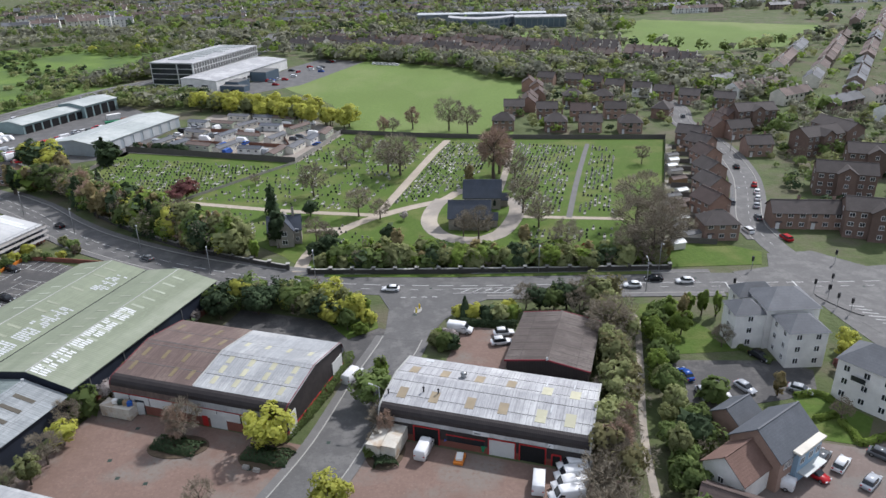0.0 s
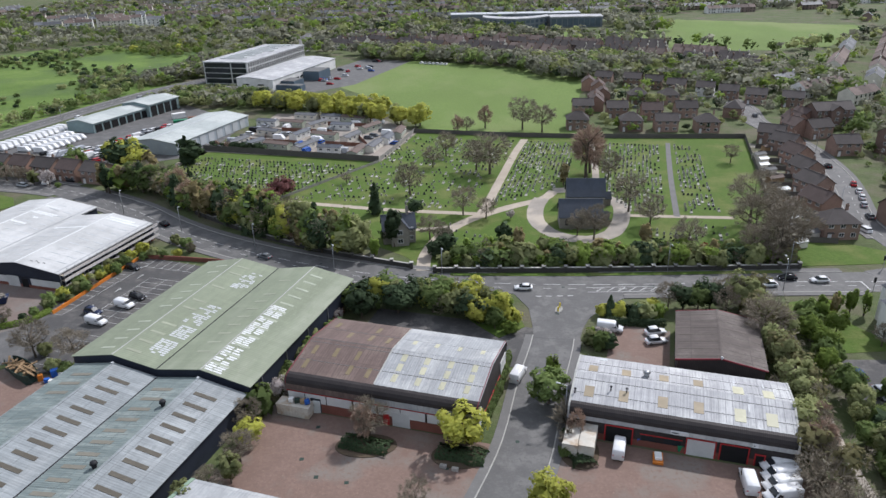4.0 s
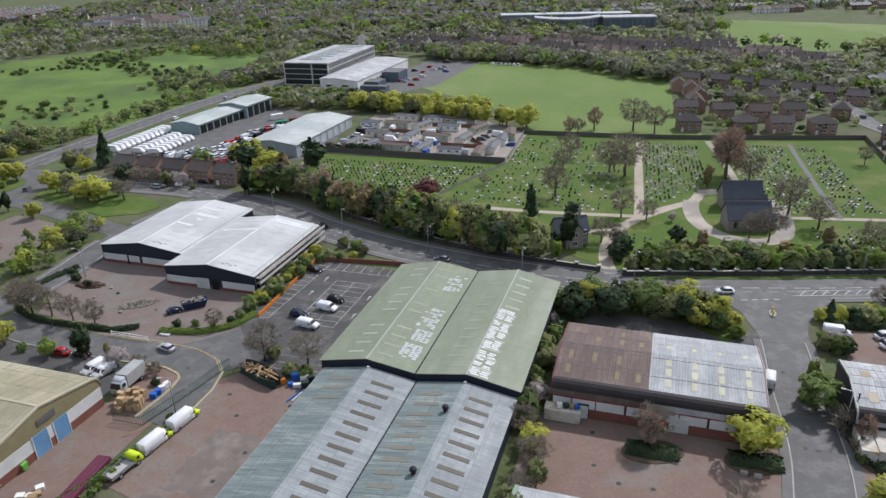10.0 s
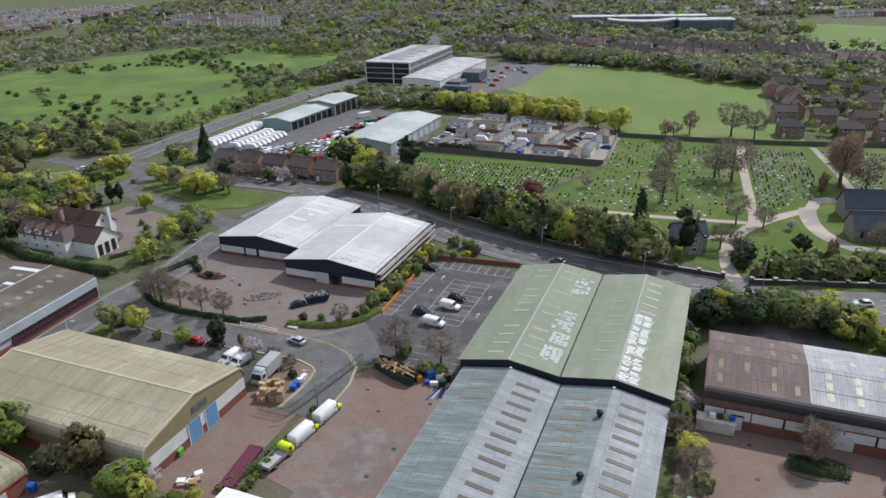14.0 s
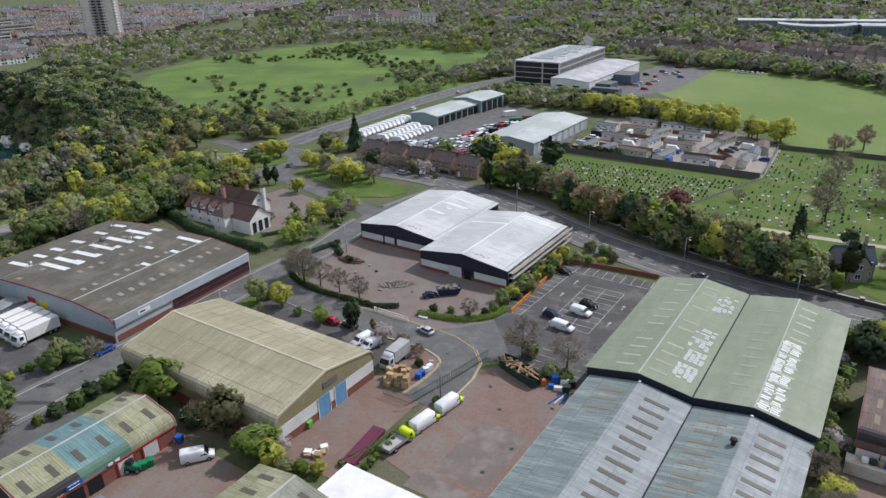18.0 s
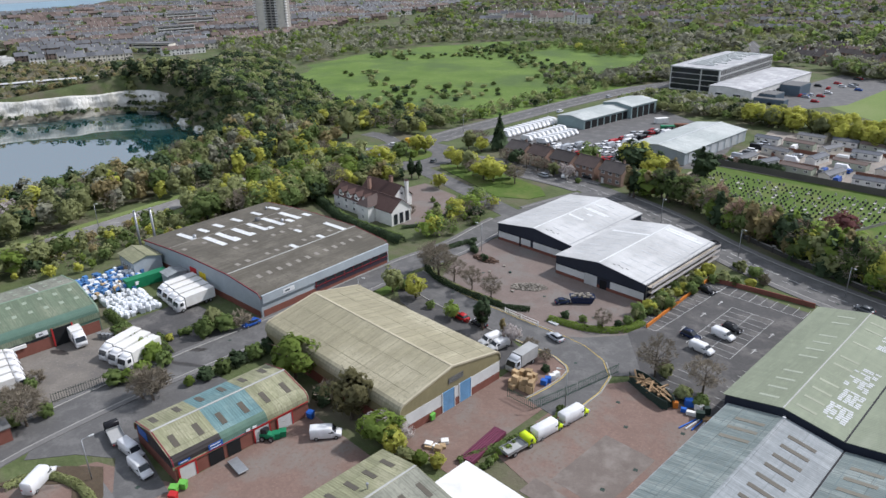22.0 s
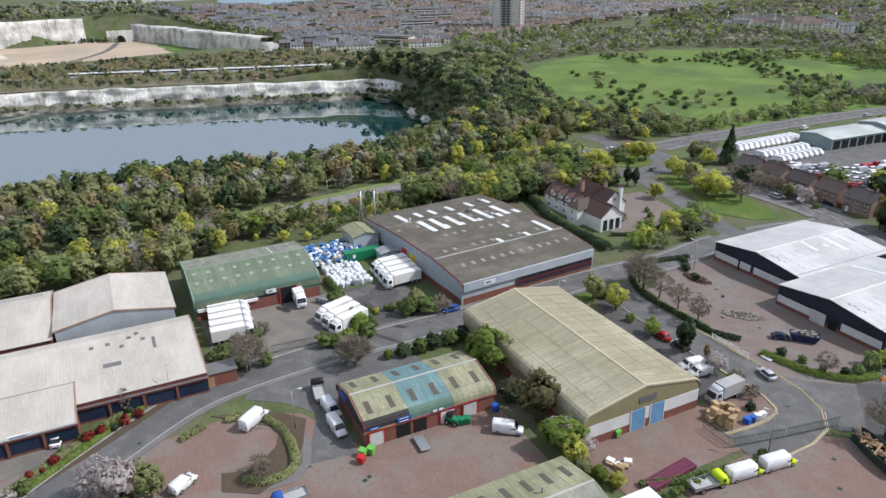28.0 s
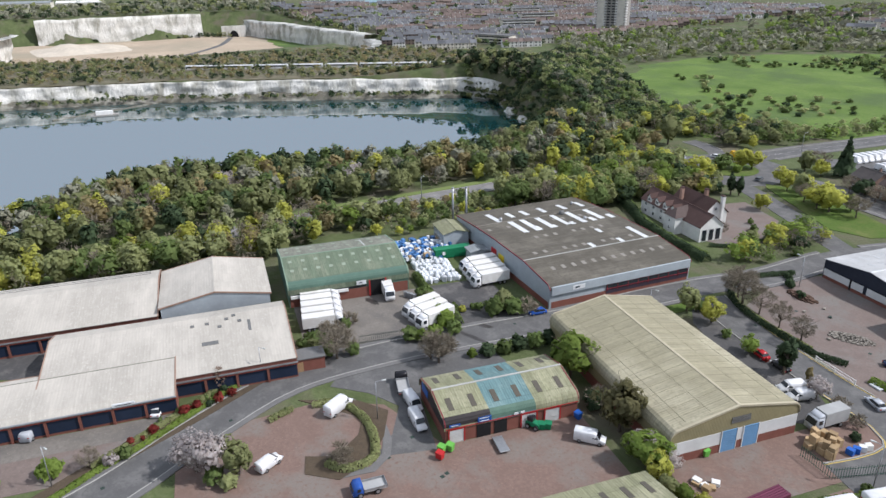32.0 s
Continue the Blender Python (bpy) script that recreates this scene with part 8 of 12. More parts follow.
# on the roads
place("car", "white", -14.5, 150.4, 177, label="white car driving along the main road")
place("car", "white", 43.5, 149.6, 178)
place("car", "black", 49.5, 152.8, 178)
place("car", "white", 56.5, 151.2, 178)
place("van", "white", -19.3, 113.4, 66, label="white panel van parked at the kerb")
place("car", "grey", -82, 172, 148)
place("car", "black", -119, 198, 140)
place("car", "silver", -140.6, 128.9, 151, label="silver car on the estate road")
place("car", "grey", 90.8, 191.7, 79)
place("car", "black", 103.4, 241.3, 80)
for x, y, c in ((101.6, 221, "red"), (99.6, 214, "white"), (97.4, 208, "white"), (94.4, 201.5, "silver")):
    place("car", c, x, y, 66, "cars parked along the residential road")
# yard by the brown shed and van yard
place("van", "white", 1.8, 130.2, -17)
place("car", "white", 10.2, 125.0, 8, L=4.5, tall=1.7)
place("car", "white", 11.0, 128.6, 8, L=4.5, tall=1.7)
place("van", "white", -4.9, 91.8, 72)
place("van", "white", 12.8, 83.6, 80)
for i in range(4):
    place("van", "white", 18.8 - 0.75 * i, 87.0 - 2.15 * i, -172, "white vans parked in a row")
# flats and parking court
for x, y, c, a in ((45.4, 105.6, "silver", -88), (49.1, 106.3, "white", -84), (53.6, 107.2, "silver", -62), (63.3, 106.2, "silver", -34), (60.5, 117.6, "black", -60), (44.2, 111.8, "blue", 100)):
    place("car", c, x, y, a, "residents' cars")
place("van", "white", 49.0, 82.8, 140, L=4.6, h=1.9)
for x, y, c, a, e in ((55.3, 84.4, "red", -55, False), (58.2, 88.0, "grey", 45, True), (60.4, 86.4, "white", 45, True), (62.8, 82.4, "silver", 40, False), (67.9, 88.2, "grey", -45, False)):
    place("car", c, x, y, a, "cars in the parking court", L=4.4, estate=e, tall=1.6)
# car park
for x, y, c, a in ((-115.5, 166.6, "black", -24), (-107.4, 149.7, "black", -24)):
    place("car", c, x, y, a, "cars in the car park", L=4.4, estate=True, tall=1.6)
place("van", "white", -108.7, 145.4, -24, "cars in the car park", L=4.8, h=2.0)
place("van", "white", -111.8, 137.6, -22, "cars in the car park", L=5.0, h=2.0)
place("car", "navy", -114.9, 142.6, -20, "cars in the car park", L=4.4, estate=True, tall=1.7)
place("car", "navy", -144.9, 145.5, 35, L=3.7, tall=1.4)
# haulage yard
place("lorry", "lime", -133.6, 91.4, 66, L=6.4, flat=True, label="lime green flatbed truck with open grey bed")
place("van", "lime", -130.7, 97.8, 66, "lime and white vans in a line", second="white", L=6.4, h=2.5, label="white van with lime green cab and ends")
place("van", "lime", -128.0, 103.9, 66, "lime and white vans in a line", second="white", L=6.4, h=2.5, label="white van with lime green cab and ends")
# beside the tan warehouse
place("lorry", "silver", -143.0, 115.8, -105, L=7.6, box="box_grey", label="grey box lorry parked by the kerb")
# Small van shapes standing in for two low white rounded tanks.
place("van", "white", -152.6, 121.2, -117, "white box vans behind the tan warehouse", L=5.0, h=2.1)
place("van", "white", -150.0, 120.0, -117, "white box vans behind the tan warehouse", L=5.0, h=2.1)
place("car", "blue", -204.6, 104.0, -107, label="bright blue car parked outside a unit")
place("car", "red", -163, 128, 160)
place("car", "black", -158, 127, 160)
# units with olive roof
place("lorry", "black", -197.6, 62.2, 155, L=6.6, flat=True, label="black pickup truck with flat bed")
place("van", "white", -191.4, 60.6, -10, "white vans beside the units")
place("van", "white", -186.2, 58.2, -14, "white vans beside the units")
place("van", "white", -164.6, 79.4, 35)
place("van", "white", -198.6, 48.8, 112, L=6.2, h=2.6)
place("van", "white", -191.5, 32.2, 110, L=4.6, h=1.9)
place("lorry", "blue", -176.6, 42.6, -105, L=5.6, flat=True, label="blue tipper truck with open grey bed")
place("van", "silver", -224.4, 1.4, 146, L=5.0, h=2.0)
place("car", "white", -218.1, 21.4, 150, L=4.6, tall=1.7)
# lorry yard
place("lorry", "white", -235.4, 81.4, -20, "white lorries in the yard", L=10.5)
for i in range(3):
    place("lorry", "white", -221.6 + 3.3 * i, 82.6 - 0.3 * i, -88, "white lorries in the yard", L=9.5)
for i in range(6):
    place("lorry", "white", -243.6 + 3.0 * i, 67.0 - 1.25 * i, 70, "white lorries in the yard", L=9.5)
for i in range(4):
    place("lorry", "white", -233.2 + 3.1 * i, 108.6 - 1.1 * i, -103, "white lorries in the yard", L=10.0)

# ---- houses, flats and public buildings ----
M["tile_brown"] = mat("brown_roof_tile", (0.092, 0.08, 0.075), (0.072, 0.063, 0.06), 0.85, fine=3, big=0.4, bump=0.02, wave=(0.3, "Z", 0.01), rnd=0.2)
M["tile_red"] = mat("red_brown_tile", (0.115, 0.086, 0.077), (0.092, 0.070, 0.063), 0.85, fine=3, big=0.4, bump=0.02, wave=(0.3, "Z", 0.01), rnd=0.15)
M["tile_inn"] = mat("dark_plum_brown_tile", (0.092, 0.056, 0.048), (0.066, 0.042, 0.038), 0.9, fine=3, big=0.5, bump=0.02, wave=(0.3, "Z", 0.01), rnd=0.2)
M["slate_pale"] = mat("pale_grey_slate", (0.155, 0.16, 0.17), (0.125, 0.13, 0.138), 0.65, fine=3, big=0.4, bump=0.01, wave=(0.3, "Z", 0.006), rnd=0.15)
M["house_red"] = mat("red_brown_house_brick", (0.35, 0.225, 0.172), (0.29, 0.185, 0.142), 0.9, fine=8, big=0.6, bump=0.01, rnd=0.2)
M["slate"] = mat("grey_slate", (0.12, 0.13, 0.145), (0.10, 0.105, 0.12), 0.6, fine=3, big=0.4, bump=0.01, wave=(0.3, "Z", 0.006), rnd=0.15)
M["render"] = mat("cream_render", (0.70, 0.66, 0.57), (0.64, 0.60, 0.52), 0.85, fine=1.5, big=0.3, bump=0)
M["render_white"] = mat("white_render", (0.78, 0.77, 0.73), (0.72, 0.71, 0.68), 0.85, fine=1.5, big=0.3, bump=0)
M["render_blue"] = mat("pale_blue_boarding", (0.33, 0.47, 0.60), (0.29, 0.42, 0.54), 0.7, fine=1.5, bump=0.003, wave=(0.25, "Z", 0.02))
M["stone"] = mat("ragstone", (0.30, 0.275, 0.235), (0.22, 0.20, 0.175), 0.95, fine=4, big=0.5, bump=0.04)
M["house_brick"] = mat("house_brick", (0.30, 0.205, 0.162), (0.245, 0.17, 0.135), 0.9, fine=8, big=0.6, bump=0.01, rnd=0.2)
M["frame_white"] = mat("white_frame", (0.78, 0.78, 0.77), (0.72, 0.72, 0.71), 0.5, fine=1, bump=0)


def roof_piece(ob, w, d, eave, ridge, m, hip=False, over=0.35, z_thick=0.15):
    g = Geo()
    k = (ridge - eave) / (d / 2)
    hw, hd, ze = w / 2 + over, d / 2 + over, eave - over * k
    hx = (w / 2 - d / 2 * 0.9) if hip else hw
    hx = max(hx, 0.2)
    for dz in (0, -z_thick):
        g.v += [(-hw, -hd, ze + dz), (hw, -hd, ze + dz), (hw, hd, ze + dz), (-hw, hd, ze + dz), (-hx, 0, ridge + dz), (hx, 0, ridge + dz)]
    g.f += [(0, 1, 5, 4), (2, 3, 4, 5), (3, 0, 4), (1, 2, 5)] if hip else [(0, 1, 5, 4), (2, 3, 4, 5)]
    o = [(6, 10, 11, 7), (8, 11, 10, 9)] + ([(9, 10, 6), (7, 11, 8)] if hip else [])
    g.f += o + [(0, 6, 7, 1), (2, 8, 9, 3)]
    g.f += [(3, 9, 6, 0), (1, 7, 8, 2)] if hip else [(0, 4, 10, 6), (4, 3, 9, 10), (1, 7, 11, 5), (5, 11, 8, 2)]
    g.m = [0] * len(g.f)
    p = part("roof", g, m, ob)
    c = Geo()
    c.box(-hx + 0.05, hx - 0.05, -0.14, 0.14, ridge - 0.08, ridge + 0.07)
    part("ridge_tiles", c, m, p)
    return p


def window(ob, x, y, z, w, h, face, pane=None):
    """A framed two-light window on a wall, in one piece: face is the outward direction 'x' or 'y' with its sign."""
    s = 1 if face[0] == "+" else -1
    us = (-w / 2, -w / 2 + 0.09, -0.04, 0.04, w / 2 - 0.09, w / 2)
    zz = (z, z + 0.1, z + h - 0.1, z + h)
    g, at = Geo(), {}

    def v(i, j, d):
        if (i, j, d) not in at:
            at[i, j, d] = len(g.v)
            g.v.append((x + us[i], y + s * d, zz[j]) if face[1] == "y" else (x + s * d, y + us[i], zz[j]))
        return at[i, j, d]

    def quad(cs, mi=0):
        g.f.append(tuple(v(*c) for c in cs))
        g.m.append(mi)
    F, B, P = 0.08, -0.05, 0.02
    for i in range(5):
        for j in range(3):
            ring_ = [(i, j), (i + 1, j), (i + 1, j + 1), (i, j + 1)]
            if j == 1 and i in (1, 3):
                quad([(*c, P) for c in ring_], 1)
                for c, e in zip(ring_, ring_[1:] + ring_[:1]):
                    quad([(*c, F), (*e, F), (*e, P), (*c, P)])
            else:
                quad([(*c, F) for c in ring_])
    rim = [(i, 0) for i in range(5)] + [(5, j) for j in range(3)] + [(i, 3) for i in range(5, 0, -1)] + [(0, j) for j in range(3, 0, -1)]
    for c, e in zip(rim, rim[1:] + rim[:1]):
        quad([(*c, B), (*e, B), (*e, F), (*c, F)])
    return part("window", g, [M["frame_white"], M["glass"]], ob)


def walls(ob, w, d, eave, ridge, m, hip=False, name="wall"):
    g = Geo()
    if hip:
        g.box(-w / 2, w / 2, -d / 2, d / 2, 0, eave)
    else:
        g.slab([(-d / 2, 0), (d / 2, 0), (d / 2, eave), (0, ridge - 0.05), (-d / 2, eave)], 0, -w / 2, w / 2)
    return part(name, g, m, ob)


def chimney(ob, x, y, z0, z1, m):
    g = Geo()
    g.box(x - 0.35, x + 0.35, y - 0.3, y + 0.3, z0, z1)
    c = part("chimney", g, m, ob)
    for dx in (-0.15, 0.15):
        g = Geo()
        g.tube((x + dx, y, z1 - 0.05), (x + dx, y, z1 + 0.35), 0.12, 0.1, 6)
        part("chimney_pot", g, M["tile_red"], c)


def make_house(label, w, d, eave, ridge, wall, roof, hip=False, chim=True, fronts=("-y", "+y"), bays=2, storeys=2, porch=True, end_windows=False, name="house"):
    ob = thing(name, label, "house" if name == "house" else "flats")
    walls(ob, w, d, eave, ridge, wall, hip)
    roof_piece(ob, w, d, eave, ridge, roof, hip)
    for f in fronts:
        s = 1 if f[0] == "+" else -1
        for st in range(storeys):
            for b in range(bays):
                x = -w / 2 + w * (b + 0.5) / bays
                if st == 0 and b == 0 and f == "-y" and porch:
                    g = Geo()
                    g.box(x - 0.5, x + 0.5, s * d / 2 - 0.1, s * d / 2 + 0.06, 0, 2.05)
                    part("door", g, M["frame_white"], ob)
                    g = Geo()
                    g.box(x - 0.9, x + 0.9, min(s * d / 2, s * (d / 2 + 0.8)), max(s * d / 2, s * (d / 2 + 0.8)), 2.2, 2.35)
                    part("porch_roof", g, roof, ob)
                else:
                    window(ob, x, s * d / 2, 0.9 + st * 2.6, 1.4, 1.25, f)
    if end_windows:
        for s in (-1, 1):
            for st in range(storeys):
                window(ob, s * w / 2, 0.6, 0.9 + st * 2.6, 1.1, 1.2, ("+" if s > 0 else "-") + "x")
    if chim:
        chimney(ob, w * 0.28, 0.5, ridge - 0.8, ridge + 0.9, wall)
    return ob


HOUSE = {
    "semi": make_house("brown-brick semi-detached house with dark tiled roof", 9.5, 7.5, 5.0, 7.6, M["house_brick"], M["tile_brown"], bays=3),
    "hip": make_house("brick house with hipped dark brown roof", 9.5, 8.0, 5.0, 7.8, M["house_brick"], M["tile_brown"], hip=True, bays=3),
    "pale": make_house("white-rendered house with brown tiled roof", 9.0, 7.5, 5.0, 7.6, M["render_white"], M["tile_brown"], bays=3),
    "red": make_house("red-brick house with red-brown tiled roof", 9.0, 7.5, 5.0, 7.8, M["house_red"], M["tile_red"], bays=3),
}
USED = set()


def put_house(kind, x, y, ang, group="", z=0.0):
    m = pose(x, y, z, 0, 0, ang)
    if kind in USED:
        ob = copy_thing(HOUSE[kind], m)
    else:
        USED.add(kind)
        ob = HOUSE[kind]
        ob.matrix_basis = m
    return tagged(ob, "", "", group)


ROWE = "houses backing onto the churchyard"
for k, x, y, a in (("semi", 97.5, 276, -30), ("semi", 97.0, 262, -55), ("red", 93.6, 246, -75), ("semi", 89.0, 229, -78), ("semi", 84.0, 213, -75), ("red", 78.2, 197, -72), ("hip", 74.2, 180, 0)):
    put_house(k, x, y, a, ROWE)
for k, x, y, a in (("semi", 117, 258, 0), ("semi", 94.5, 187, -8), ("semi", 104, 186, -8), ("red", 112, 287, 100), ("red", 116, 296, 100), ("semi", 119, 283, 10), ("red", 123, 303, 100)):
    put_house(k, x + (2 if y < 190 else 0), y, a, "houses east of the residential road")
EST = "houses on the small estate behind the churchyard"
for i, x in enumerate((25, 47.5, 62, 78.5)):
    put_house(("hip", "hip", "semi", "hip")[i], x, 306 - 0.18 * (x - 25), -6, EST)
for i, (x, y) in enumerate(((32.3, 334), (47, 327), (61.6, 321), (78, 323.5), (99.9, 322))):
    put_house(("semi", "semi", "red", "semi", "hip")[i], x, y, -5 if i < 4 else 60, EST)
for i, (x, y) in enumerate(((42, 352), (47.4, 361), (63.9, 355.5), (78.7, 353))):
    put_house(("red", "red", "hip", "hip")[i], x, y, (80, 80, -5, -5)[i], EST)
for i, (x, y) in enumerate(((58, 408), (72.6, 401), (82, 392), (91, 380), (103, 370), (111.5, 360), (121, 349), (135, 340), (46, 392), (49, 380), (40, 342))):
    put_house(("semi", "semi", "semi", "semi", "pale", "semi", "semi", "semi", "red", "red", "red")[i], x, y, -25 if i < 8 else 80, EST)
BRK = "brick terrace by the old road"
for i in range(5):
    put_house(("semi", "red", "semi", "red", "semi")[i], -203 + 10.8 * i, 258.5 - 3.6 * i, -20, BRK)

# brown brick blocks of flats
def make_flats(w, d, st):
    ob = make_house("three-storey brown brick flats with dark tiled roof", w, d, 2.7 * st, 2.7 * st + 2.6, M["brown_brick"], M["tile_brown"], bays=6, storeys=st, porch=False, chim=False, end_windows=True, name="block_of_flats")
    g = Geo()
    g.slab([(-2.6, 0), (2.6, 0), (2.6, 2.7 * st), (0, 2.7 * st + 1.8), (-2.6, 2.7 * st)], 1, -d / 2 - 1.6, -d / 2 + 0.2)
    part("stair_bay", g, M["brown_brick"], ob)
    g = Geo()
    g.slab([(-3.0, 2.7 * st - 0.25), (0, 2.7 * st + 1.85), (3.0, 2.7 * st - 0.25), (3.0, 2.7 * st - 0.05), (0, 2.7 * st + 2.05), (-3.0, 2.7 * st - 0.05)], 1, -d / 2 - 2.0, 0)
    part("bay_roof", g, M["tile_brown"], ob)
    for i in range(st):
        window(ob, 0, -d / 2 - 1.6, 0.9 + 2.7 * i, 1.2, 1.3, "-y")
    return ob


fl = make_flats(17, 9, 3)
fl.matrix_basis = pose(139, 258, 0, 0, 0, 20)
tagged(fl, group="brown brick flats")
for x, y, a in ((125.5, 212, -20), (117, 178, -20), (152, 268, 110), (146, 232, -20), (132, 300, 5), (160, 215, 0)):
    tagged(copy_thing(fl, pose(x, y, 0, 0, 0, a)), group="brown brick flats")

# white flats with hipped slate roofs
def wing(ob, cx, cy, w, d, h, rise, hip=True, a=0):
    sub = []
    g = Geo()
    g.box(cx - w / 2, cx + w / 2, cy - d / 2, cy + d / 2, 0, h)
    wl = part("wall", g, M["render_white"], ob)
    g = Geo()
    o, hx = 0.4, max(0.3, w / 2 - d * 0.4)
    if w >= d:
        top = [(cx - hx, cy, h + rise), (cx + hx, cy, h + rise)]
    else:
        hy = max(0.3, d / 2 - w * 0.4)
        top = [(cx, cy - hy, h + rise), (cx, cy + hy, h + rise)]
    b = [(cx - w / 2 - o, cy - d / 2 - o, h - 0.1), (cx + w / 2 + o, cy - d / 2 - o, h - 0.1), (cx + w / 2 + o, cy + d / 2 + o, h - 0.1), (cx - w / 2 - o, cy + d / 2 + o, h - 0.1)]
    g.v = b + top
    g.f = [(0, 1, 5, 4), (2, 3, 4, 5), (3, 0, 4), (1, 2, 5), (3, 2, 1, 0)] if w >= d else [(0, 1, 4), (1, 2, 5, 4), (2, 3, 5), (3, 0, 4, 5), (3, 2, 1, 0)]
    g.m = [0] * 5
    part("roof", g, M["slate_pale"], ob)
    for st in range(3):
        for k in range(max(1, int(w // 3.2))):
            x = cx - w / 2 + w * (k + 0.5) / max(1, int(w // 3.2))
            window(ob, x, cy - d / 2, 0.9 + st * 2.6, 1.1, 1.3, "-y")
        for k in range(max(1, int(d // 3.2))):
            y = cy - d / 2 + d * (k + 0.5) / max(1, int(d // 3.2))
            window(ob, cx - w / 2, y, 0.9 + st * 2.6, 1.0, 1.3, "-x")
            window(ob, cx + w / 2, y, 0.9 + st * 2.6, 1.0, 1.3, "+x")


wf = thing("block_of_flats", "cream-rendered three-storey flats with slate hipped roofs", "flats", at=pose(66, 122, 0, 0, 0, 2))
wing(wf, 1.2, -4.5, 7.4, 7.0, 7.8, 2.2)
wing(wf, 1.6, 3.8, 10.5, 9.2, 9.0, 2.6)
wing(wf, -6.6, 2.6, 6.0, 6.0, 7.8, 2.0)
wing(wf, -2.0, 9.0, 8.0, 5.0, 8.2, 2.0)
wf2 = thing("block_of_flats", "long white-rendered flats with grey slate roof", "flats", at=pose(77.5, 99.5, 0, 0, 0, -52))
wing(wf2, 0, 0, 20, 8.5, 8.2, 2.8)
for x in (-6, 4):
    g = Geo()
    g.box(x - 1.2, x + 1.2, -5.0, -4.2, 5.2, 5.35)
    b_o = part("balcony", g, M["white"], wf2)
    g = Geo()
    g.box(x - 1.2, x + 1.2, -5.02, -4.97, 5.35, 6.3)
    part("balcony_rail", g, M["glass"], b_o)

# blue-fronted house with brown-roofed wing
bh = thing("house", "brick house with slate roof and pale blue boarded front", "house", at=pose(49.6, 87.4, 0, 0, 0, 36))
walls(bh, 10.6, 8.2, 6.0, 9.4, M["house_brick"])
roof_piece(bh, 10.6, 8.2, 6.0, 9.4, M["slate"])
g = Geo()
g.box(-1.6, 5.0, -4.9, -4.0, 0.2, 5.9)
part("blue_front", g, M["render_blue"], bh, "pale blue boarded front bay")
g = Geo()
g.box(-2.0, 5.3, -5.3, -4.0, 5.9, 6.25)
part("flat_dormer_roof", g, M["render"], bh)
for x in (-0.4, 2.0, 4.0):
    window(bh, x, -4.9, 3.6, 1.2, 1.3, "-y")
g = Geo()
g.box(-1.2, 4.6, -6.4, -4.9, 2.3, 2.5)
part("glass_canopy", g, M["sky_pale"], bh)
for x in (-3.6, -2.4):
    window(bh, x, -4.1, 1.0, 0.9, 1.2, "-y")
    window(bh, x, -4.1, 3.7, 0.9, 1.2, "-y")
bw = thing("house", "white-walled cottage wing with brown tiled roof", "house", at=pose(43.0, 83.4, 0, 0, 0, 36))
M["tile_wing"] = mat("worn_red_brown_tile", (0.20, 0.125, 0.10), (0.155, 0.10, 0.082), 0.85, fine=3, big=0.5, bump=0.02, wave=(0.3, "Z", 0.01))
walls(bw, 8.8, 6.8, 4.5, 7.3, M["render_white"])
roof_piece(bw, 8.8, 6.8, 4.5, 7.3, M["tile_wing"])
for x in (-2.5, 0.2, 2.8):
    window(bw, x, -3.3, 1.0, 1.1, 1.2, "-y")
window(bw, -4.4, 0.2, 2.2, 1.0, 1.2, "-x")
b3 = thing("house", "low cottage with brown tiled roof", "house", at=pose(39.4, 75.6, 0, 0, 0, -30))
walls(b3, 9, 6, 3.4, 5.2, M["house_brick"])
roof_piece(b3, 9, 6, 3.4, 5.2, M["tile_red"])
gs = thing("house", "small house with grey hipped roof", "house", at=pose(47.5, 96.5, 0, 0, 0, 36))
walls(gs, 6, 5, 3.6, 5.4, M["house_brick"])
roof_piece(gs, 6, 5, 3.6, 5.4, M["slate"])

# the old inn
inn = thing("inn", "white-rendered old inn with red-brown tiled roofs and dormers", "house", at=pose(-222, 179, 0, 0, 0, -16))
walls(inn, 29, 8.0, 4.8, 8.0, M["render_white"])
roof_piece(inn, 29, 8.0, 4.8, 8.0, M["tile_inn"])
for i in range(4):
    x = -10.5 + i * 4.0
    g = Geo()
    g.slab([(-0.95, 4.7), (0.95, 4.7), (0.95, 6.2), (0, 7.2), (-0.95, 6.2)], 1, -4.0, -1.0)
    for k, v_ in enumerate(g.v):
        g.v[k] = (v_[0] + x, v_[1], v_[2])
    dm = part("dormer", g, M["render_white"], inn)
    window(dm, x, -4.0, 5.1, 1.1, 0.95, "-y")
    g = Geo()
    g.slab([(x - 1.2, 5.95), (x, 7.25), (x + 1.2, 5.95), (x + 1.2, 6.12), (x, 7.45), (x - 1.2, 6.12)], 1, -4.2, -0.7)
    part("dormer_roof", g, M["tile_inn"], dm)
for x in (-12, -8, -4, 0):
    for z in (0.9, 3.1):
        window(inn, x, -4.0, z, 1.1, 1.1, "-y")
# hipped bay towards the road
g = Geo()
g.box(1.4, 6.6, -6.8, -3.9, 0, 5.3)
part("bay", g, M["render_white"], inn)
g = Geo()
g.v = [(1.0, -7.2, 5.2), (7.0, -7.2, 5.2), (7.0, -2.6, 5.2), (1.0, -2.6, 5.2), (4.0, -4.6, 7.5), (4.0, -0.6, 7.9)]
g.f = [(0, 1, 4), (1, 2, 5, 4), (3, 0, 4, 5), (2, 3, 5), (3, 2, 1, 0)]
g.m = [0] * 5
part("bay_roof", g, M["tile_red"], inn)
for z in (1.0, 3.3):
    window(inn, 4.0, -6.8, z, 0.8, 1.1, "-y")
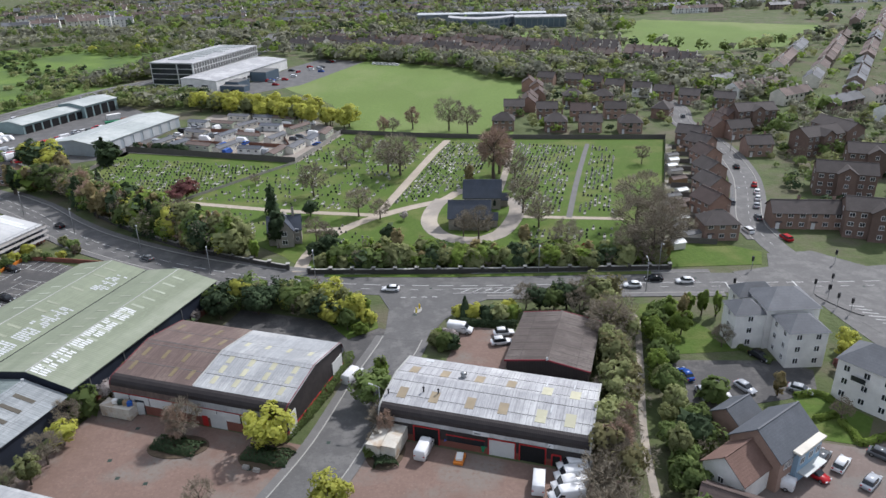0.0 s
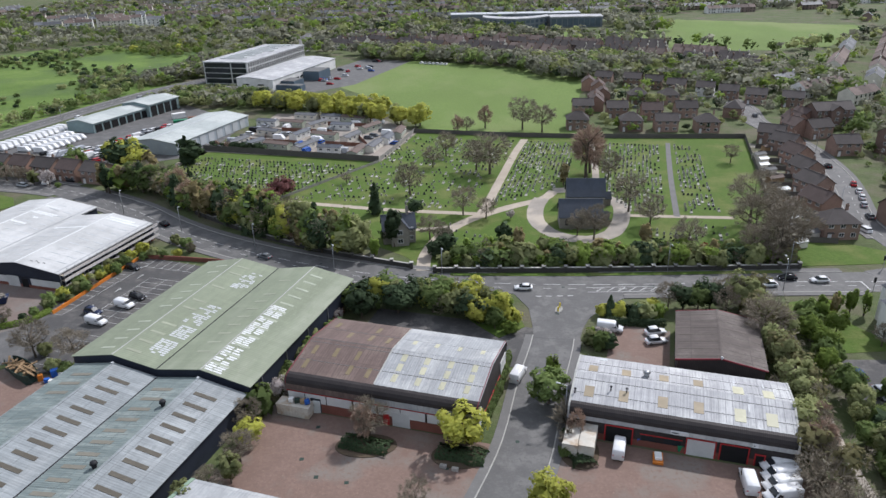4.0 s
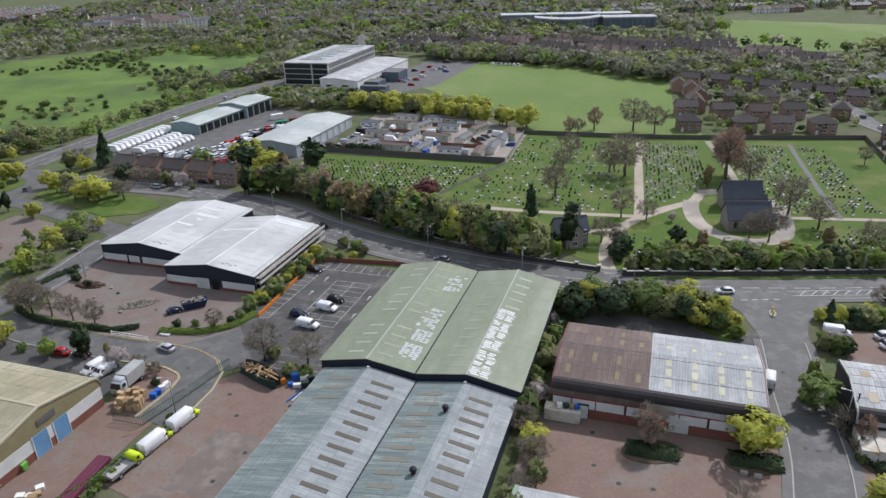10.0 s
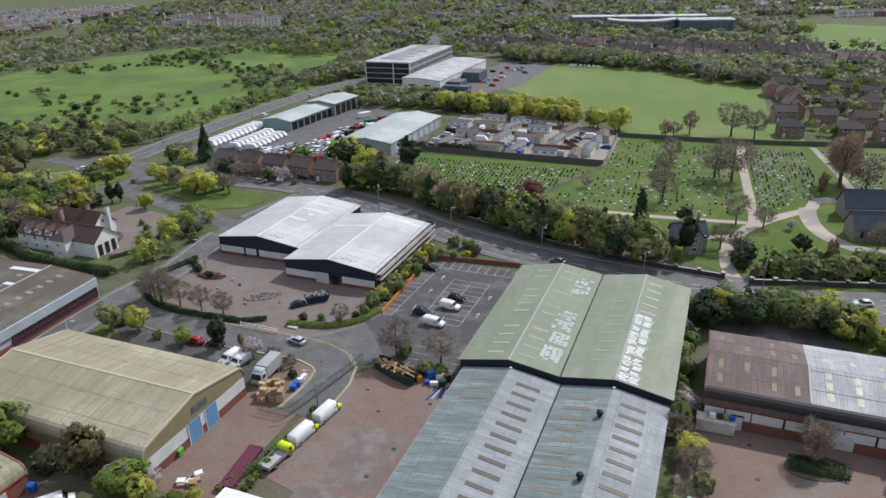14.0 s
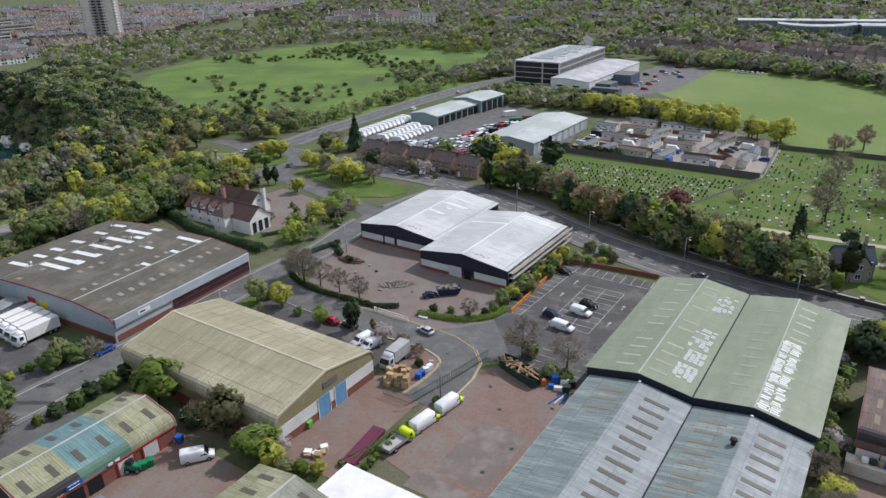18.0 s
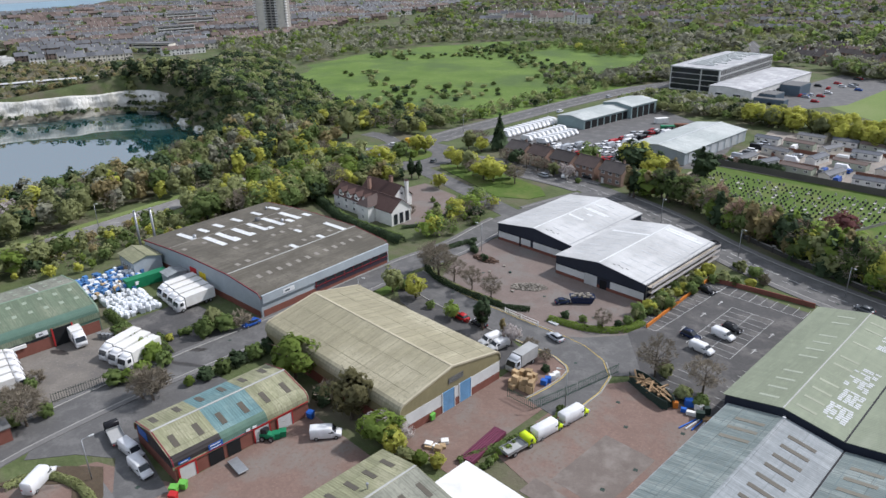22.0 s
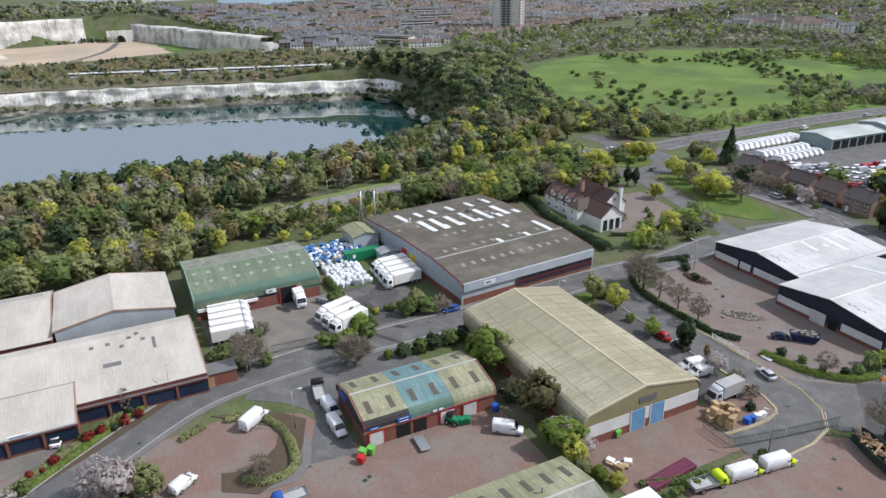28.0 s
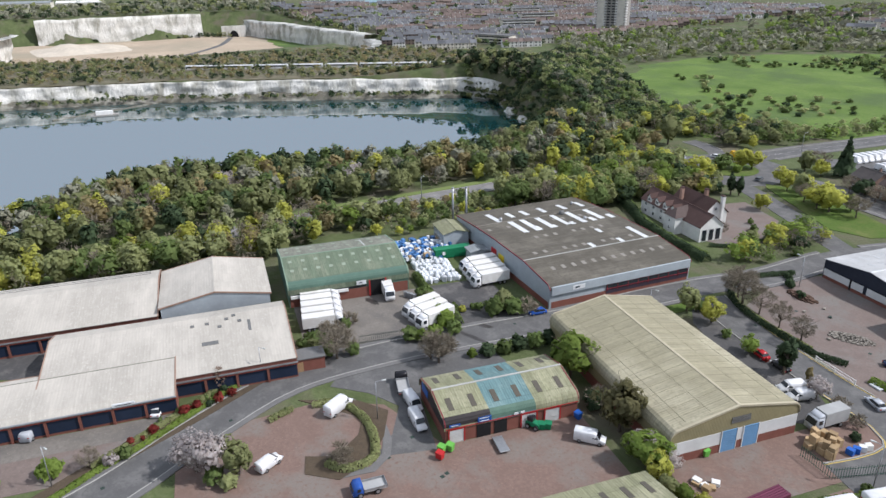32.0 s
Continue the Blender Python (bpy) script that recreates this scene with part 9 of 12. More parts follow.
# taller range behind, with its own gable
g = Geo()
g.slab([(1.6, 0), (10.2, 0), (10.2, 5.6), (5.9, 9.5), (1.6, 5.6)], 0, -7.2, 8.4)
part("rear_range", g, M["render_white"], inn)
g = Geo()
g.slab([(1.1, 5.35), (5.9, 9.6), (10.7, 5.35), (10.7, 5.6), (5.9, 9.85), (1.1, 5.6)], 0, -7.5, 8.7)
part("rear_roof", g, M["tile_inn"], inn)
for y in (3.4, 6.0):
    for z in (1.0, 3.6):
        window(inn, 8.4, y, z, 1.2, 1.2, "+x")
window(inn, 8.4, 5.9, 6.6, 1.0, 1.0, "+x")
for y in (-2.4, 0, 2.4):
    g = Geo()
    g.box(14.45, 14.62, y - 0.7, y + 0.7, 0.3, 3.6)
    part("tall_window", g, M["glass"], inn)
for x, y, z1, m in ((-3.5, 2.6, 10.6, "house_red"), (3.2, 6.2, 11.6, "house_red"), (9.0, 7.6, 11.0, "render_white")):
    g = Geo()
    g.box(x - 0.55, x + 0.55, y - 0.45, y + 0.45, 0 if m == "render_white" else 6, z1)
    c = part("chimney", g, M[m], inn)
    g = Geo()
    g.box(x - 0.65, x + 0.65, y - 0.55, y + 0.55, z1, z1 + 0.25)
    part("chimney_cap", g, M["tile_inn"], c)
sheet("inn_forecourt", [(-210, 173), (-203, 176), (-199, 190), (-205, 206), (-222, 214), (-228, 200), (-214, 190)], M["paving_dull"], "worn red-brown drive of the old inn", 0.05)

# office building
ofc = thing("office_building", "four-storey office with dark glazed front and long pale side", "office", at=pose(-157.5, 476, 0, 0, 0, -15))
g = Geo()
g.box(-15, 15, -41, 38, 0, 13)
part("wall", g, M["clad_white"], ofc)
g = Geo()
g.box(-15.4, 15.4, -41.4, 38.4, 13, 13.6)
part("roof", g, M["r_grey"], ofc)
for st in range(4):
    for x0, x1 in ((-14.2, 3.4), (4.4, 14.2)):
        g = Geo()
        g.box(x0, x1, -41.25, -40.9, 0.7 + 3.15 * st, 3.4 + 3.15 * st)
        part("window", g, M["glass"], ofc)
    if st > 0:
        for k in range(26):
            g = Geo()
            g.box(14.9, 15.2, -40 + 3.0 * k, -38.0 + 3.0 * k, 0.8 + 3.15 * st, 3.3 + 3.15 * st)
            part("window", g, M["lap"], ofc)
rr = random.Random(3)
for k in range(16):
    y = -30 + 4.2 * k
    g = Geo()
    g.box(-9 + rr.uniform(-1, 1), 6 + rr.uniform(-4, 4), y, y + 1.2, 13.6, 14.1)
    part("roof_unit", g, M["sky_pale"], ofc)
low = thing("office_annexe", "long low white office wing with grey roof", "office", at=pose(-132, 455, 0, 0, 0, -17))
g = Geo()
g.slab([(-12, 0), (12, 0), (12, 6.2), (-3, 7.4), (-12, 7.0)], 1, -44, 40)
part("wall", g, M["white"], low)
g = Geo()
g.slab([(-12.3, 7.0), (-3, 7.42), (12.3, 6.2), (12.3, 6.5), (-3, 7.75), (-12.3, 7.35)], 1, -44.3, 40.3)
part("roof", g, M["r_grey"], low)
for k in range(6):
    g = Geo()
    g.box(11.9, 12.2, -36 + k * 5, -33 + k * 5, 2.6, 3.5)
    part("window", g, M["glass"], low)
for x in (-6, 4):
    g = Geo()
    g.box(x - 2, x + 2, -44.2, -43.8, 3.0, 3.9)
    part("window", g, M["glass"], low)
for (x, y, w, d, h), m in zip(((17, -30, 9, 12, 4.5), (18, 0, 11, 16, 5.5), (20, -38, 16, 6, 3), (-10, -52, 16, 7, 3)), ("clad_navy", "clad_navy", "clad_navy", "white")):
    px, py = -132 + math.cos(radians(-17)) * x - math.sin(radians(-17)) * y, 455 + math.sin(radians(-17)) * x + math.cos(radians(-17)) * y
    o = thing("store_block", "small flat-roofed block beside the offices", "building", at=pose(px, py, 0, 0, 0, -17))
    g = Geo()
    g.box(-w / 2, w / 2, -d / 2, d / 2, 0, h)
    part("wall", g, M["clad_blue2"] if m == "clad_navy" else M["white"], o)
    g = Geo()
    g.box(-w / 2 + 0.3, w / 2 - 0.3, -d / 2 + 0.3, d / 2 - 0.3, h, h + 0.25)
    part("roof", g, M["lap"], o)
sheet("office_car_park", [(-150, 405), (-118, 396), (-88, 425), (-58, 512), (-92, 530), (-108, 490), (-124, 430)], M["asphalt"], "office car park full of cars", 0.06)

# long grey shed, blue-grey shed of the van depot
M["r_palegreen"] = roof_mat("pale_grey_green_roof_sheet", (0.40, 0.43, 0.415), (0.35, 0.38, 0.365), (0.45, 0.47, 0.45), "Y", 0.5, patch=0.06, worn=0.3, grime=0.12)
N1 = thing("warehouse", "long pale grey shed with shallow roof", "warehouse", at=pose(-145, 304, 0, 0, 0, -18))
g = Geo()
g.slab([(-11.5, 0), (11.5, 0), (11.5, 4.9), (0, 6.3), (-11.5, 4.9)], 1, -26, 26)
part("wall", g, M["clad_blue"], N1)
g = Geo()
g.slab([(-11.9, 4.8), (0, 6.32), (11.9, 4.8), (11.9, 5.05), (0, 6.6), (-11.9, 5.05)], 1, -26.4, 26.4)
part("roof", g, M["r_palegreen"], N1)
g = Geo()
g.box(-0.3, 0.3, -26.4, 26.4, 6.5, 6.72)
part("ridge_cap", g, M["sky_white"], N1)
for k in range(8):
    g = Geo()
    g.box(11.45, 11.65, -23 + k * 6, -19 + k * 6, 0.3, 4.2)
    part("wall_panel", g, M["r_whitedim"], N1)
for cx, cy, L, w, h in ((-197, 337, 36, 16, 5.0), (-186, 362, 22, 17, 6.6)):
    o = thing("shed", "blue-grey steel shed open along the yard", "warehouse", at=pose(cx, cy, 0, 0, 0, -20))
    g = Geo()
    g.slab([(-w / 2, 0), (w / 2, 0), (w / 2, h - 0.6), (0, h + 0.6), (-w / 2, h - 0.6)], 1, -L / 2, L / 2)
    part("wall", g, M["clad_teal"], o)
    g = Geo()
    g.slab([(-w / 2 - 0.4, h - 0.65), (0, h + 0.62), (w / 2 + 0.4, h - 0.65), (w / 2 + 0.4, h - 0.4), (0, h + 0.9), (-w / 2 - 0.4, h - 0.4)], 1, -L / 2 - 0.4, L / 2 + 0.4)
    part("roof", g, M["r_palegreen"], o)
    for k in range(int(L // 5)):
        g = Geo()
        g.box(w / 2 - 0.1, w / 2 + 0.1, -L / 2 + 1 + k * 5, -L / 2 + 5 + k * 5, 0, h - 1.4)
        part("opening", g, M["shadow_gap"], o)
sheet("depot_yard", [(-236, 284), (-212, 270), (-160, 262), (-132, 276), (-128, 330), (-150, 352), (-172, 376), (-186, 372), (-206, 318)], M["asphalt"], "grey tarmac yard of a vehicle depot", 0.05)
sheet("park_ground", [(-133, 281), (-58, 262), (-46, 304), (-62, 330), (-84, 344), (-118, 350), (-122, 320)], M["concrete2"], "hard-standing of a caravan park", 0.055)

# school with curved front
M["school_glass"] = mat("blue_grey_glazing", (0.10, 0.135, 0.165), (0.08, 0.11, 0.14), 0.25, fine=1, bump=0, spec=0.5)
sch = thing("school", "blue-grey glazed two-storey school with curved front", "school", at=pose(30, 714, 0, 0, 0, -4))
n = 14
for k in range(n):
    a0, a1 = -27 + 64 * k / n, -27 + 64 * (k + 1) / n
    y0, y1 = -22 * math.sin(math.pi * k / n) ** 0.8, -22 * math.sin(math.pi * (k + 1) / n) ** 0.8
    g = Geo()
    g.hexa([(a0, y0, 0), (a1, y1, 0), (a1, y1 + 18, 0), (a0, y0 + 18, 0), (a0, y0, 9), (a1, y1, 9), (a1, y1 + 18, 9), (a0, y0 + 18, 9)])
    w_ = part("facade", g, M["clad_teal2"], sch)
    g = Geo()
    g.hexa([(a0, y0 - 0.4, 9), (a1, y1 - 0.4, 9), (a1, y1 + 18, 9), (a0, y0 + 18, 9), (a0, y0 - 0.4, 9.8), (a1, y1 - 0.4, 9.8), (a1, y1 + 18, 9.8), (a0, y0 + 18, 9.8)])
    part("roof_edge", g, M["r_grey"], w_)
    for z in (1.0, 5.2):
        g = Geo()
        g.hexa([(a0 + 0.4, y0 - 0.15, z), (a1 - 0.4, y1 - 0.15, z), (a1 - 0.4, y1 + 0.2, z), (a0 + 0.4, y0 + 0.2, z), (a0 + 0.4, y0 - 0.15, z + 2.6), (a1 - 0.4, y1 - 0.15, z + 2.6), (a1 - 0.4, y1 + 0.2, z + 2.6), (a0 + 0.4, y0 + 0.2, z + 2.6)])
        part("window", g, M["school_glass"], w_)
g = Geo()
g.box(-60, 70, 30, 48, 0, 9)
part("rear_hall", g, M["clad_teal2"], sch)
g = Geo()
g.box(-60.5, 70.5, 29.5, 48.5, 9, 9.8)
part("rear_roof", g, M["r_whitedim"], sch)
for k in range(9):
    g = Geo()
    g.box(39 + k * 5.2, 43.4 + k * 5.2, -12.3, -11.8, 1, 8)
    part("window", g, M["school_glass"], sch)
g = Geo()
g.box(38, 87, -12, 10, 0, 9)
part("side_wing", g, M["clad_teal2"], sch)
g = Geo()
g.box(37.5, 87.5, -12.6, 10.5, 9, 9.9)
part("side_wing_roof", g, M["r_grey"], sch)

# tower block
tw = thing("tower_block", "tall pale concrete tower block with white balconies", "tower block", at=pose(-648, 622, 0, 0, 0, 25))
g = Geo()
g.box(-16, 16, -9, 9, 0, 72)
part("wall", g, M["concrete"], tw)
for x in (-11, 11):
    g = Geo()
    g.box(x - 4, x + 4, -10.6, -9, 0, 72)
    part("wall_bay", g, M["render"], tw)
for st in range(24):
    for x in (-16.8, -6.2, 6.2, 16.8):
        g = Geo()
        g.box(x - 1.2, x + 1.2, -11.4, -8.6, 2.8 * st + 2.4, 2.8 * st + 3.7)
        part("balcony", g, M["white"], tw)
    for x in (-2.5, 2.5):
        g = Geo()
        g.box(x - 1.6, x + 1.6, -9.15, -8.9, 2.8 * st + 0.9, 2.8 * st + 2.3)
        part("window", g, M["glass"], tw)

# chapels and lodge
def make_chapel(x, y, ang, L, w, eave, ridge):
    ob = thing("chapel", "stone cemetery chapel with steep slate roof", "chapel", at=pose(x, y, 0, 0, 0, ang))
    walls(ob, L, w, eave, ridge, M["stone"])
    roof_piece(ob, L, w, eave, ridge, M["slate_dark"])
    for s in (-1, 1):
        for k in range(3):
            xx = -L / 2 + L * (k + 0.5) / 3
            g = Geo()
            g.slab([(xx - 0.45, 1.2), (xx + 0.45, 1.2), (xx + 0.45, 2.6), (xx, 3.3), (xx - 0.45, 2.6)], 1, s * w / 2 - 0.1, s * w / 2 + 0.06)
            part("lancet_window", g, M["glass"], ob)
            g = Geo()
            g.box(xx + 1.1, xx + 1.7, min(s * w / 2, s * (w / 2 + 0.6)), max(s * w / 2, s * (w / 2 + 0.6)), 0, eave * 0.8)
            part("buttress", g, M["stone"], ob)
    g = Geo()
    g.slab([(-1.4, 0), (1.4, 0), (1.4, 2.4), (0, 4.0), (-1.4, 2.4)], 0, L / 2, L / 2 + 2.2)
    p = part("porch", g, M["stone"], ob)
    g = Geo()
    g.slab([(-1.7, 2.2), (0, 4.1), (1.7, 2.2), (1.7, 2.35), (0, 4.3), (-1.7, 2.35)], 0, L / 2 - 0.1, L / 2 + 2.4)
    part("porch_roof", g, M["slate_dark"], p)
    return ob


make_chapel(10.6, 208.5, -4, 11.5, 7.2, 4.2, 8.6)
make_chapel(6.0, 191.5, -4, 12, 7.4, 4.0, 8.0)
lod = thing("lodge", "grey stone lodge with gables beside the gate", "house", at=pose(-46.5, 183, 0, 0, 0, 10))
walls(lod, 9, 6, 4.6, 7.8, M["stone"])
roof_piece(lod, 9, 6, 4.6, 7.8, M["slate_dark"])
g = Geo()
g.slab([(-2.4, 0), (2.4, 0), (2.4, 4.8), (0, 8.2), (-2.4, 4.8)], 1, -5, 3)
part("front_gable", g, M["stone"], lod)
g = Geo()
g.slab([(-2.8, 4.5), (0, 8.25), (2.8, 4.5), (2.8, 4.7), (0, 8.5), (-2.8, 4.7)], 1, -5.3, 0)
part("gable_roof", g, M["slate_dark"], lod)
for z in (0.9, 3.4):
    window(lod, 0, -5, z, 1.5, 1.4, "-y")
    window(lod, 3.4, -3, z, 1.0, 1.3, "-y")
chimney(lod, 2.6, 0, 6.5, 10, M["stone"])

# ---- chalk cliffs of the quarries ----
def cliff(pts, z0, z1, label, side=1, rough=1.6, step=3.0, rows_=9, lean=2.0, taper=False, out=2.5):
    line = smooth_line(pts, step)
    side_line = offset_line(line, 1.0)
    g = Geo()
    for i, (p, q) in enumerate(zip(line, side_line)):
        nrm = (q - p) * side
        top = z1 + 1.3 * noise.noise((p.x * 0.05, p.y * 0.05, 7)) if not taper else z0 + (z1 - z0) * max(0.1, math.sin(math.pi * i / (len(line) - 1))) * (0.7 + 0.5 * noise.noise((p.x * 0.12, p.y * 0.12, 7)))
        for r in range(rows_):
            k = r / (rows_ - 1)
            z = z0 + (top - z0) * k
            d = rough * noise.fractal((p.x * 0.09, p.y * 0.09, z * 0.16), 1.0, 2.0, 4) + 0.8 * noise.noise((p.x * 0.35, p.y * 0.35, z * 0.1)) + lean * (1 - k) + out
            g.v.append((p.x + nrm.x * d, p.y + nrm.y * d, z))
        g.v.append((p.x - nrm.x * 6, p.y - nrm.y * 6, top - 0.6))
    R = rows_ + 1
    for i in range(len(line) - 1):
        for r in range(R - 1):
            a = i * R + r
            g.f.append((a, a + R, a + R + 1, a + 1))
            g.m.append(0)
    return solo("chalk_cliff", g, M["chalk"], label, "cliff", kind="structure", smooth=not taper)


cliff([(-690, -60), (-668, 20), (-622, 128), (-560, 219), (-502, 302), (-486, 311), (-470, 315)], -10.5, -0.6, "white chalk cliff above the lake", -1, rough=2.6, lean=2.5)
# scree between the cliff's foot and the water
sc = Geo()
sl = smooth_line([(-690, -60), (-668, 20), (-622, 128), (-560, 219), (-502, 304)], 4.0)
so = offset_line(sl, 1.0)
for p, q in zip(sl, so):
    for k in range(6):
        d = 1.0 + 13.0 * k / 5 + (1.6 * noise.noise((p.x * 0.06, p.y * 0.06, k)) if k else 0)
        sc.v.append((p.x - (q.x - p.x) * d, p.y - (q.y - p.y) * d, -6.6 - 7.2 * (k / 5) ** 0.8 + 0.7 * noise.noise((p.x * 0.15, p.y * 0.15, k * 0.7))))
sc.f = [(i * 6 + k, i * 6 + k + 1, i * 6 + k + 7, i * 6 + k + 6) for i in range(len(sl) - 1) for k in range(5)]
sc.m = [0] * len(sc.f)
solo("scree", sc, M["scree"], "grey-brown scree with scrub at the foot of the chalk", "scree", kind="structure", smooth=True)
for pts, top in (([(-440, 296), (-432, 292.5), (-424, 289)], -8.2), ([(-419, 287.5), (-411, 284), (-404, 281)], -9.4), ([(-399, 279.5), (-391, 276), (-384, 273)], -8.6), ([(-492, 307), (-484, 309.5), (-476, 311)], -1.0), ([(-462, 309), (-455, 305.5), (-448, 302)], -7)):
    cliff(pts, -14.2, top, "white chalk outcrop breaking through dark scrub", -1, 2.4, 1.0, 12, 2.5, True, 2.0)
cliff([(-376, 286), (-364, 281), (-352, 275)], -7, -0.2, "chalk outcrop in the wooded slope", -1, 1.0, 2.0, 6, 3, True)
cliff([(-1163, 118), (-1144, 215), (-1126, 318)], -20.4, 11.5, "tall white chalk face of a far quarry", -1, 3, 6, out=6)
cliff([(-1105, 384), (-1000, 393), (-900, 398), (-800, 406)], -20.4, 1.0, "chalk face below the town", -1, 3, 6, out=13)
cliff([(-795, 404), (-740, 383), (-695, 348)], -20.4, -3, "broken chalk face below the town", -1, 4, 5, out=13)
cliff([(-965, 40), (-985, 66), (-1030, 80)], -20, 6, "chalk spur of the far quarry", 1, 3, 6)
sheet("pit_floor", [(-1170, 30), (-1162, 130), (-1144, 215), (-1126, 320), (-1108, 380), (-900, 394), (-800, 400), (-745, 380), (-700, 340), (-750, 190), (-812, 60), (-870, -50), (-1176, -50)], M["sand"], "bare sandy floor of the far quarry", -19.2, uneven=6, depth=4)
sp = Geo()
for i in range(25):
    for j in range(13):
        u_, v_ = i / 24, j / 12
        sp.v.append((-1120 + 110 * u_, 95 + 110 * v_, -19.6 + 9 * max(0, math.sin(math.pi * u_) * math.sin(math.pi * v_)) * (0.7 + 0.6 * noise.noise((u_ * 4, v_ * 4, 1)))))
sp.f = [(i * 13 + j, i * 13 + j + 1, (i + 1) * 13 + j + 1, (i + 1) * 13 + j) for i in range(24) for j in range(12)]
sp.m = [0] * len(sp.f)
solo("sand_mound", sp, M["sand_pale"], "long pale heap of quarried sand", "sand heap", smooth=True)
sheet("pit_grass", [(-1060, 378), (-960, 352), (-868, 350), (-800, 368), (-800, 396), (-900, 386)], M["heath"], "green slope in the far quarry", -18.9, uneven=8, depth=2)
M["scrub_ground"] = mat("scrub_ground", (0.155, 0.135, 0.085), (0.105, 0.10, 0.058), 0.95, c3=(0.24, 0.215, 0.16), patch=0.03, fine=0.5, big=0.06, bump=0.3)
sheet("ridge_ground", [(-690, -60), (-669, 20), (-623, 130), (-562, 221), (-549, 240), (-549, 400), (-600, 420), (-688, 352), (-743, 190), (-803, 60), (-858, -60)], M["scrub_ground"], "brown scrubby ground along the quarry ridge", 0.05, uneven=3)
spit = Geo()
for i in range(21):
    a = Vector((-614, 126)).lerp(Vector((-594, 54)), i / 20)
    w_ = 1.0 + 6.0 * math.sin(math.pi * (0.12 + 0.82 * i / 20)) * (0.8 + 0.5 * noise.noise((i * 0.4, 2, 1)))
    spit.v += [(a.x + w_ * k, a.y + 0.28 * w_ * k, WATER - 0.5 + 1.5 * (1 - k * k) * (0.6 + 0.4 * noise.noise((i * 0.5, k, 4)))) for k in (-1, -0.4, 0.3, 1)]
spit.f = [(4 * i + k, 4 * i + k + 4, 4 * i + k + 5, 4 * i + k + 1) for i in range(20) for k in range(3)]
spit.m = [0] * 60
solo("spit", spit, M["scree"], "low brown spit of ground in the lake", "spit", kind="structure", smooth=True)
for x, y, L, W, m in ((-1480, 140, 90, 40, "r_bluegrey"), (-1430, 220, 70, 34, "render_white"), (-1390, 470, 80, 36, "r_bluegrey")):
    o = thing("warehouse", "long pale warehouse on the rise behind the quarry", "warehouse", "far warehouses", at=pose(x, y, 11.5, 0, 0, 75))
    g = Geo()
    g.box(-L / 2, L / 2, -W / 2, W / 2, 0, 8)
    part("wall", g, M["render"], o)
    g = Geo()
    g.slab([(-W / 2 - 0.4, 7.9), (0, 10.6), (W / 2 + 0.4, 7.9), (W / 2 + 0.4, 8.2), (0, 10.9), (-W / 2 - 0.4, 8.2)], 0, -L / 2, L / 2)
    part("roof", g, M[m], o)
# tunnel mouth
tn = thing("tunnel_mouth", "pale stone railway tunnel portal in the chalk", "tunnel", at=pose(-1088, 350, -19.5, 0, 0, 70))
g = Geo()
g.box(-16, 16, -1.5, 1.5, 0, 15)
part("portal_wall", g, M["chalk"], tn)
g = Geo()
g.slab([(6 * math.cos(math.pi * k / 10), 9 * math.sin(math.pi * k / 10)) for k in range(11)], 1, -1.9, -1.4)
part("opening", g, M["shadow_gap"], tn)
road("haul", [(-1080, 342), (-1000, 300), (-940, 250), (-905, 210)], 7, "pale quarry track", kerbs=False, z=-19.0)
# train on the ridge
tr = thing("train", "white passenger train on the ridge beyond the lake", "train")
for i in range(8):
    a, b = Vector((-668, 160)), Vector((-545, 338))
    p = a + (b - a) * (i + 0.5) / 8
    ang = math.atan2((b - a).y, (b - a).x)
    c = new("carriage")
    c.parent = tr
    c.matrix_basis = Matrix.LocRotScale((p.x, p.y, -0.4), Euler((0, 0, ang)), None)
    g = Geo()
    loft(g, [ring8(-12.6, 1.35, 0.3, 3.6, 0.3), ring8(12.6, 1.35, 0.3, 3.6, 0.3)])
    part("shell", g, PAINT["white"], c)
    g = Geo()
    g.box(-11.5, 11.5, -1.42, 1.42, 1.9, 2.8)
    part("window_band", g, M["glass"], c)
trk = Geo()
ribbon(trk, smooth_line([(-770, 10), (-668, 160), (-545, 338), (-500, 410)], 8), -3, 3, -0.9, 0.1)
solo("railway", trk, M["concrete2"], "ballasted railway on the quarry ridge", "railway", kind="structure")
pn = thing("pontoon", "small white pontoon moored on the lake", "pontoon", at=pose(-590, 84, WATER, 0, 0, 75))
g = Geo()
g.box(-8, 8, -2.5, 2.5, -0.2, 0.8)
part("deck", g, M["concrete"], pn)
g = Geo()
g.box(-5, 5, -1.8, 1.8, 0.8, 3)
part("cabin", g, M["white"], pn)
sheet("river", [(-1420, 480), (-1360, 900), (-1250, 1400), (-3800, 2600), (-3800, 200)], wm, "wide blue river beyond the town", 12.6, depth=1)

# ---- far town ----
M["far_slate"] = mat("worn_slate", (0.145, 0.148, 0.155), (0.10, 0.105, 0.115), 0.6, fine=0.3, big=0.02, bump=0, isl=0.3)
M["far_tile"] = mat("worn_brown_tile", (0.165, 0.125, 0.108), (0.12, 0.094, 0.082), 0.8, fine=0.3, big=0.02, bump=0, isl=0.3)
M["far_brick"] = mat("worn_street_brick", (0.22, 0.165, 0.14), (0.17, 0.135, 0.115), 0.9, fine=0.3, big=0.02, bump=0, isl=0.3)
ROOFS = [M["far_slate"], M["far_slate"], M["far_tile"], M["far_tile"]]
WALLS = [M["far_brick"], M["far_brick"], M["render"], M["render_white"]]


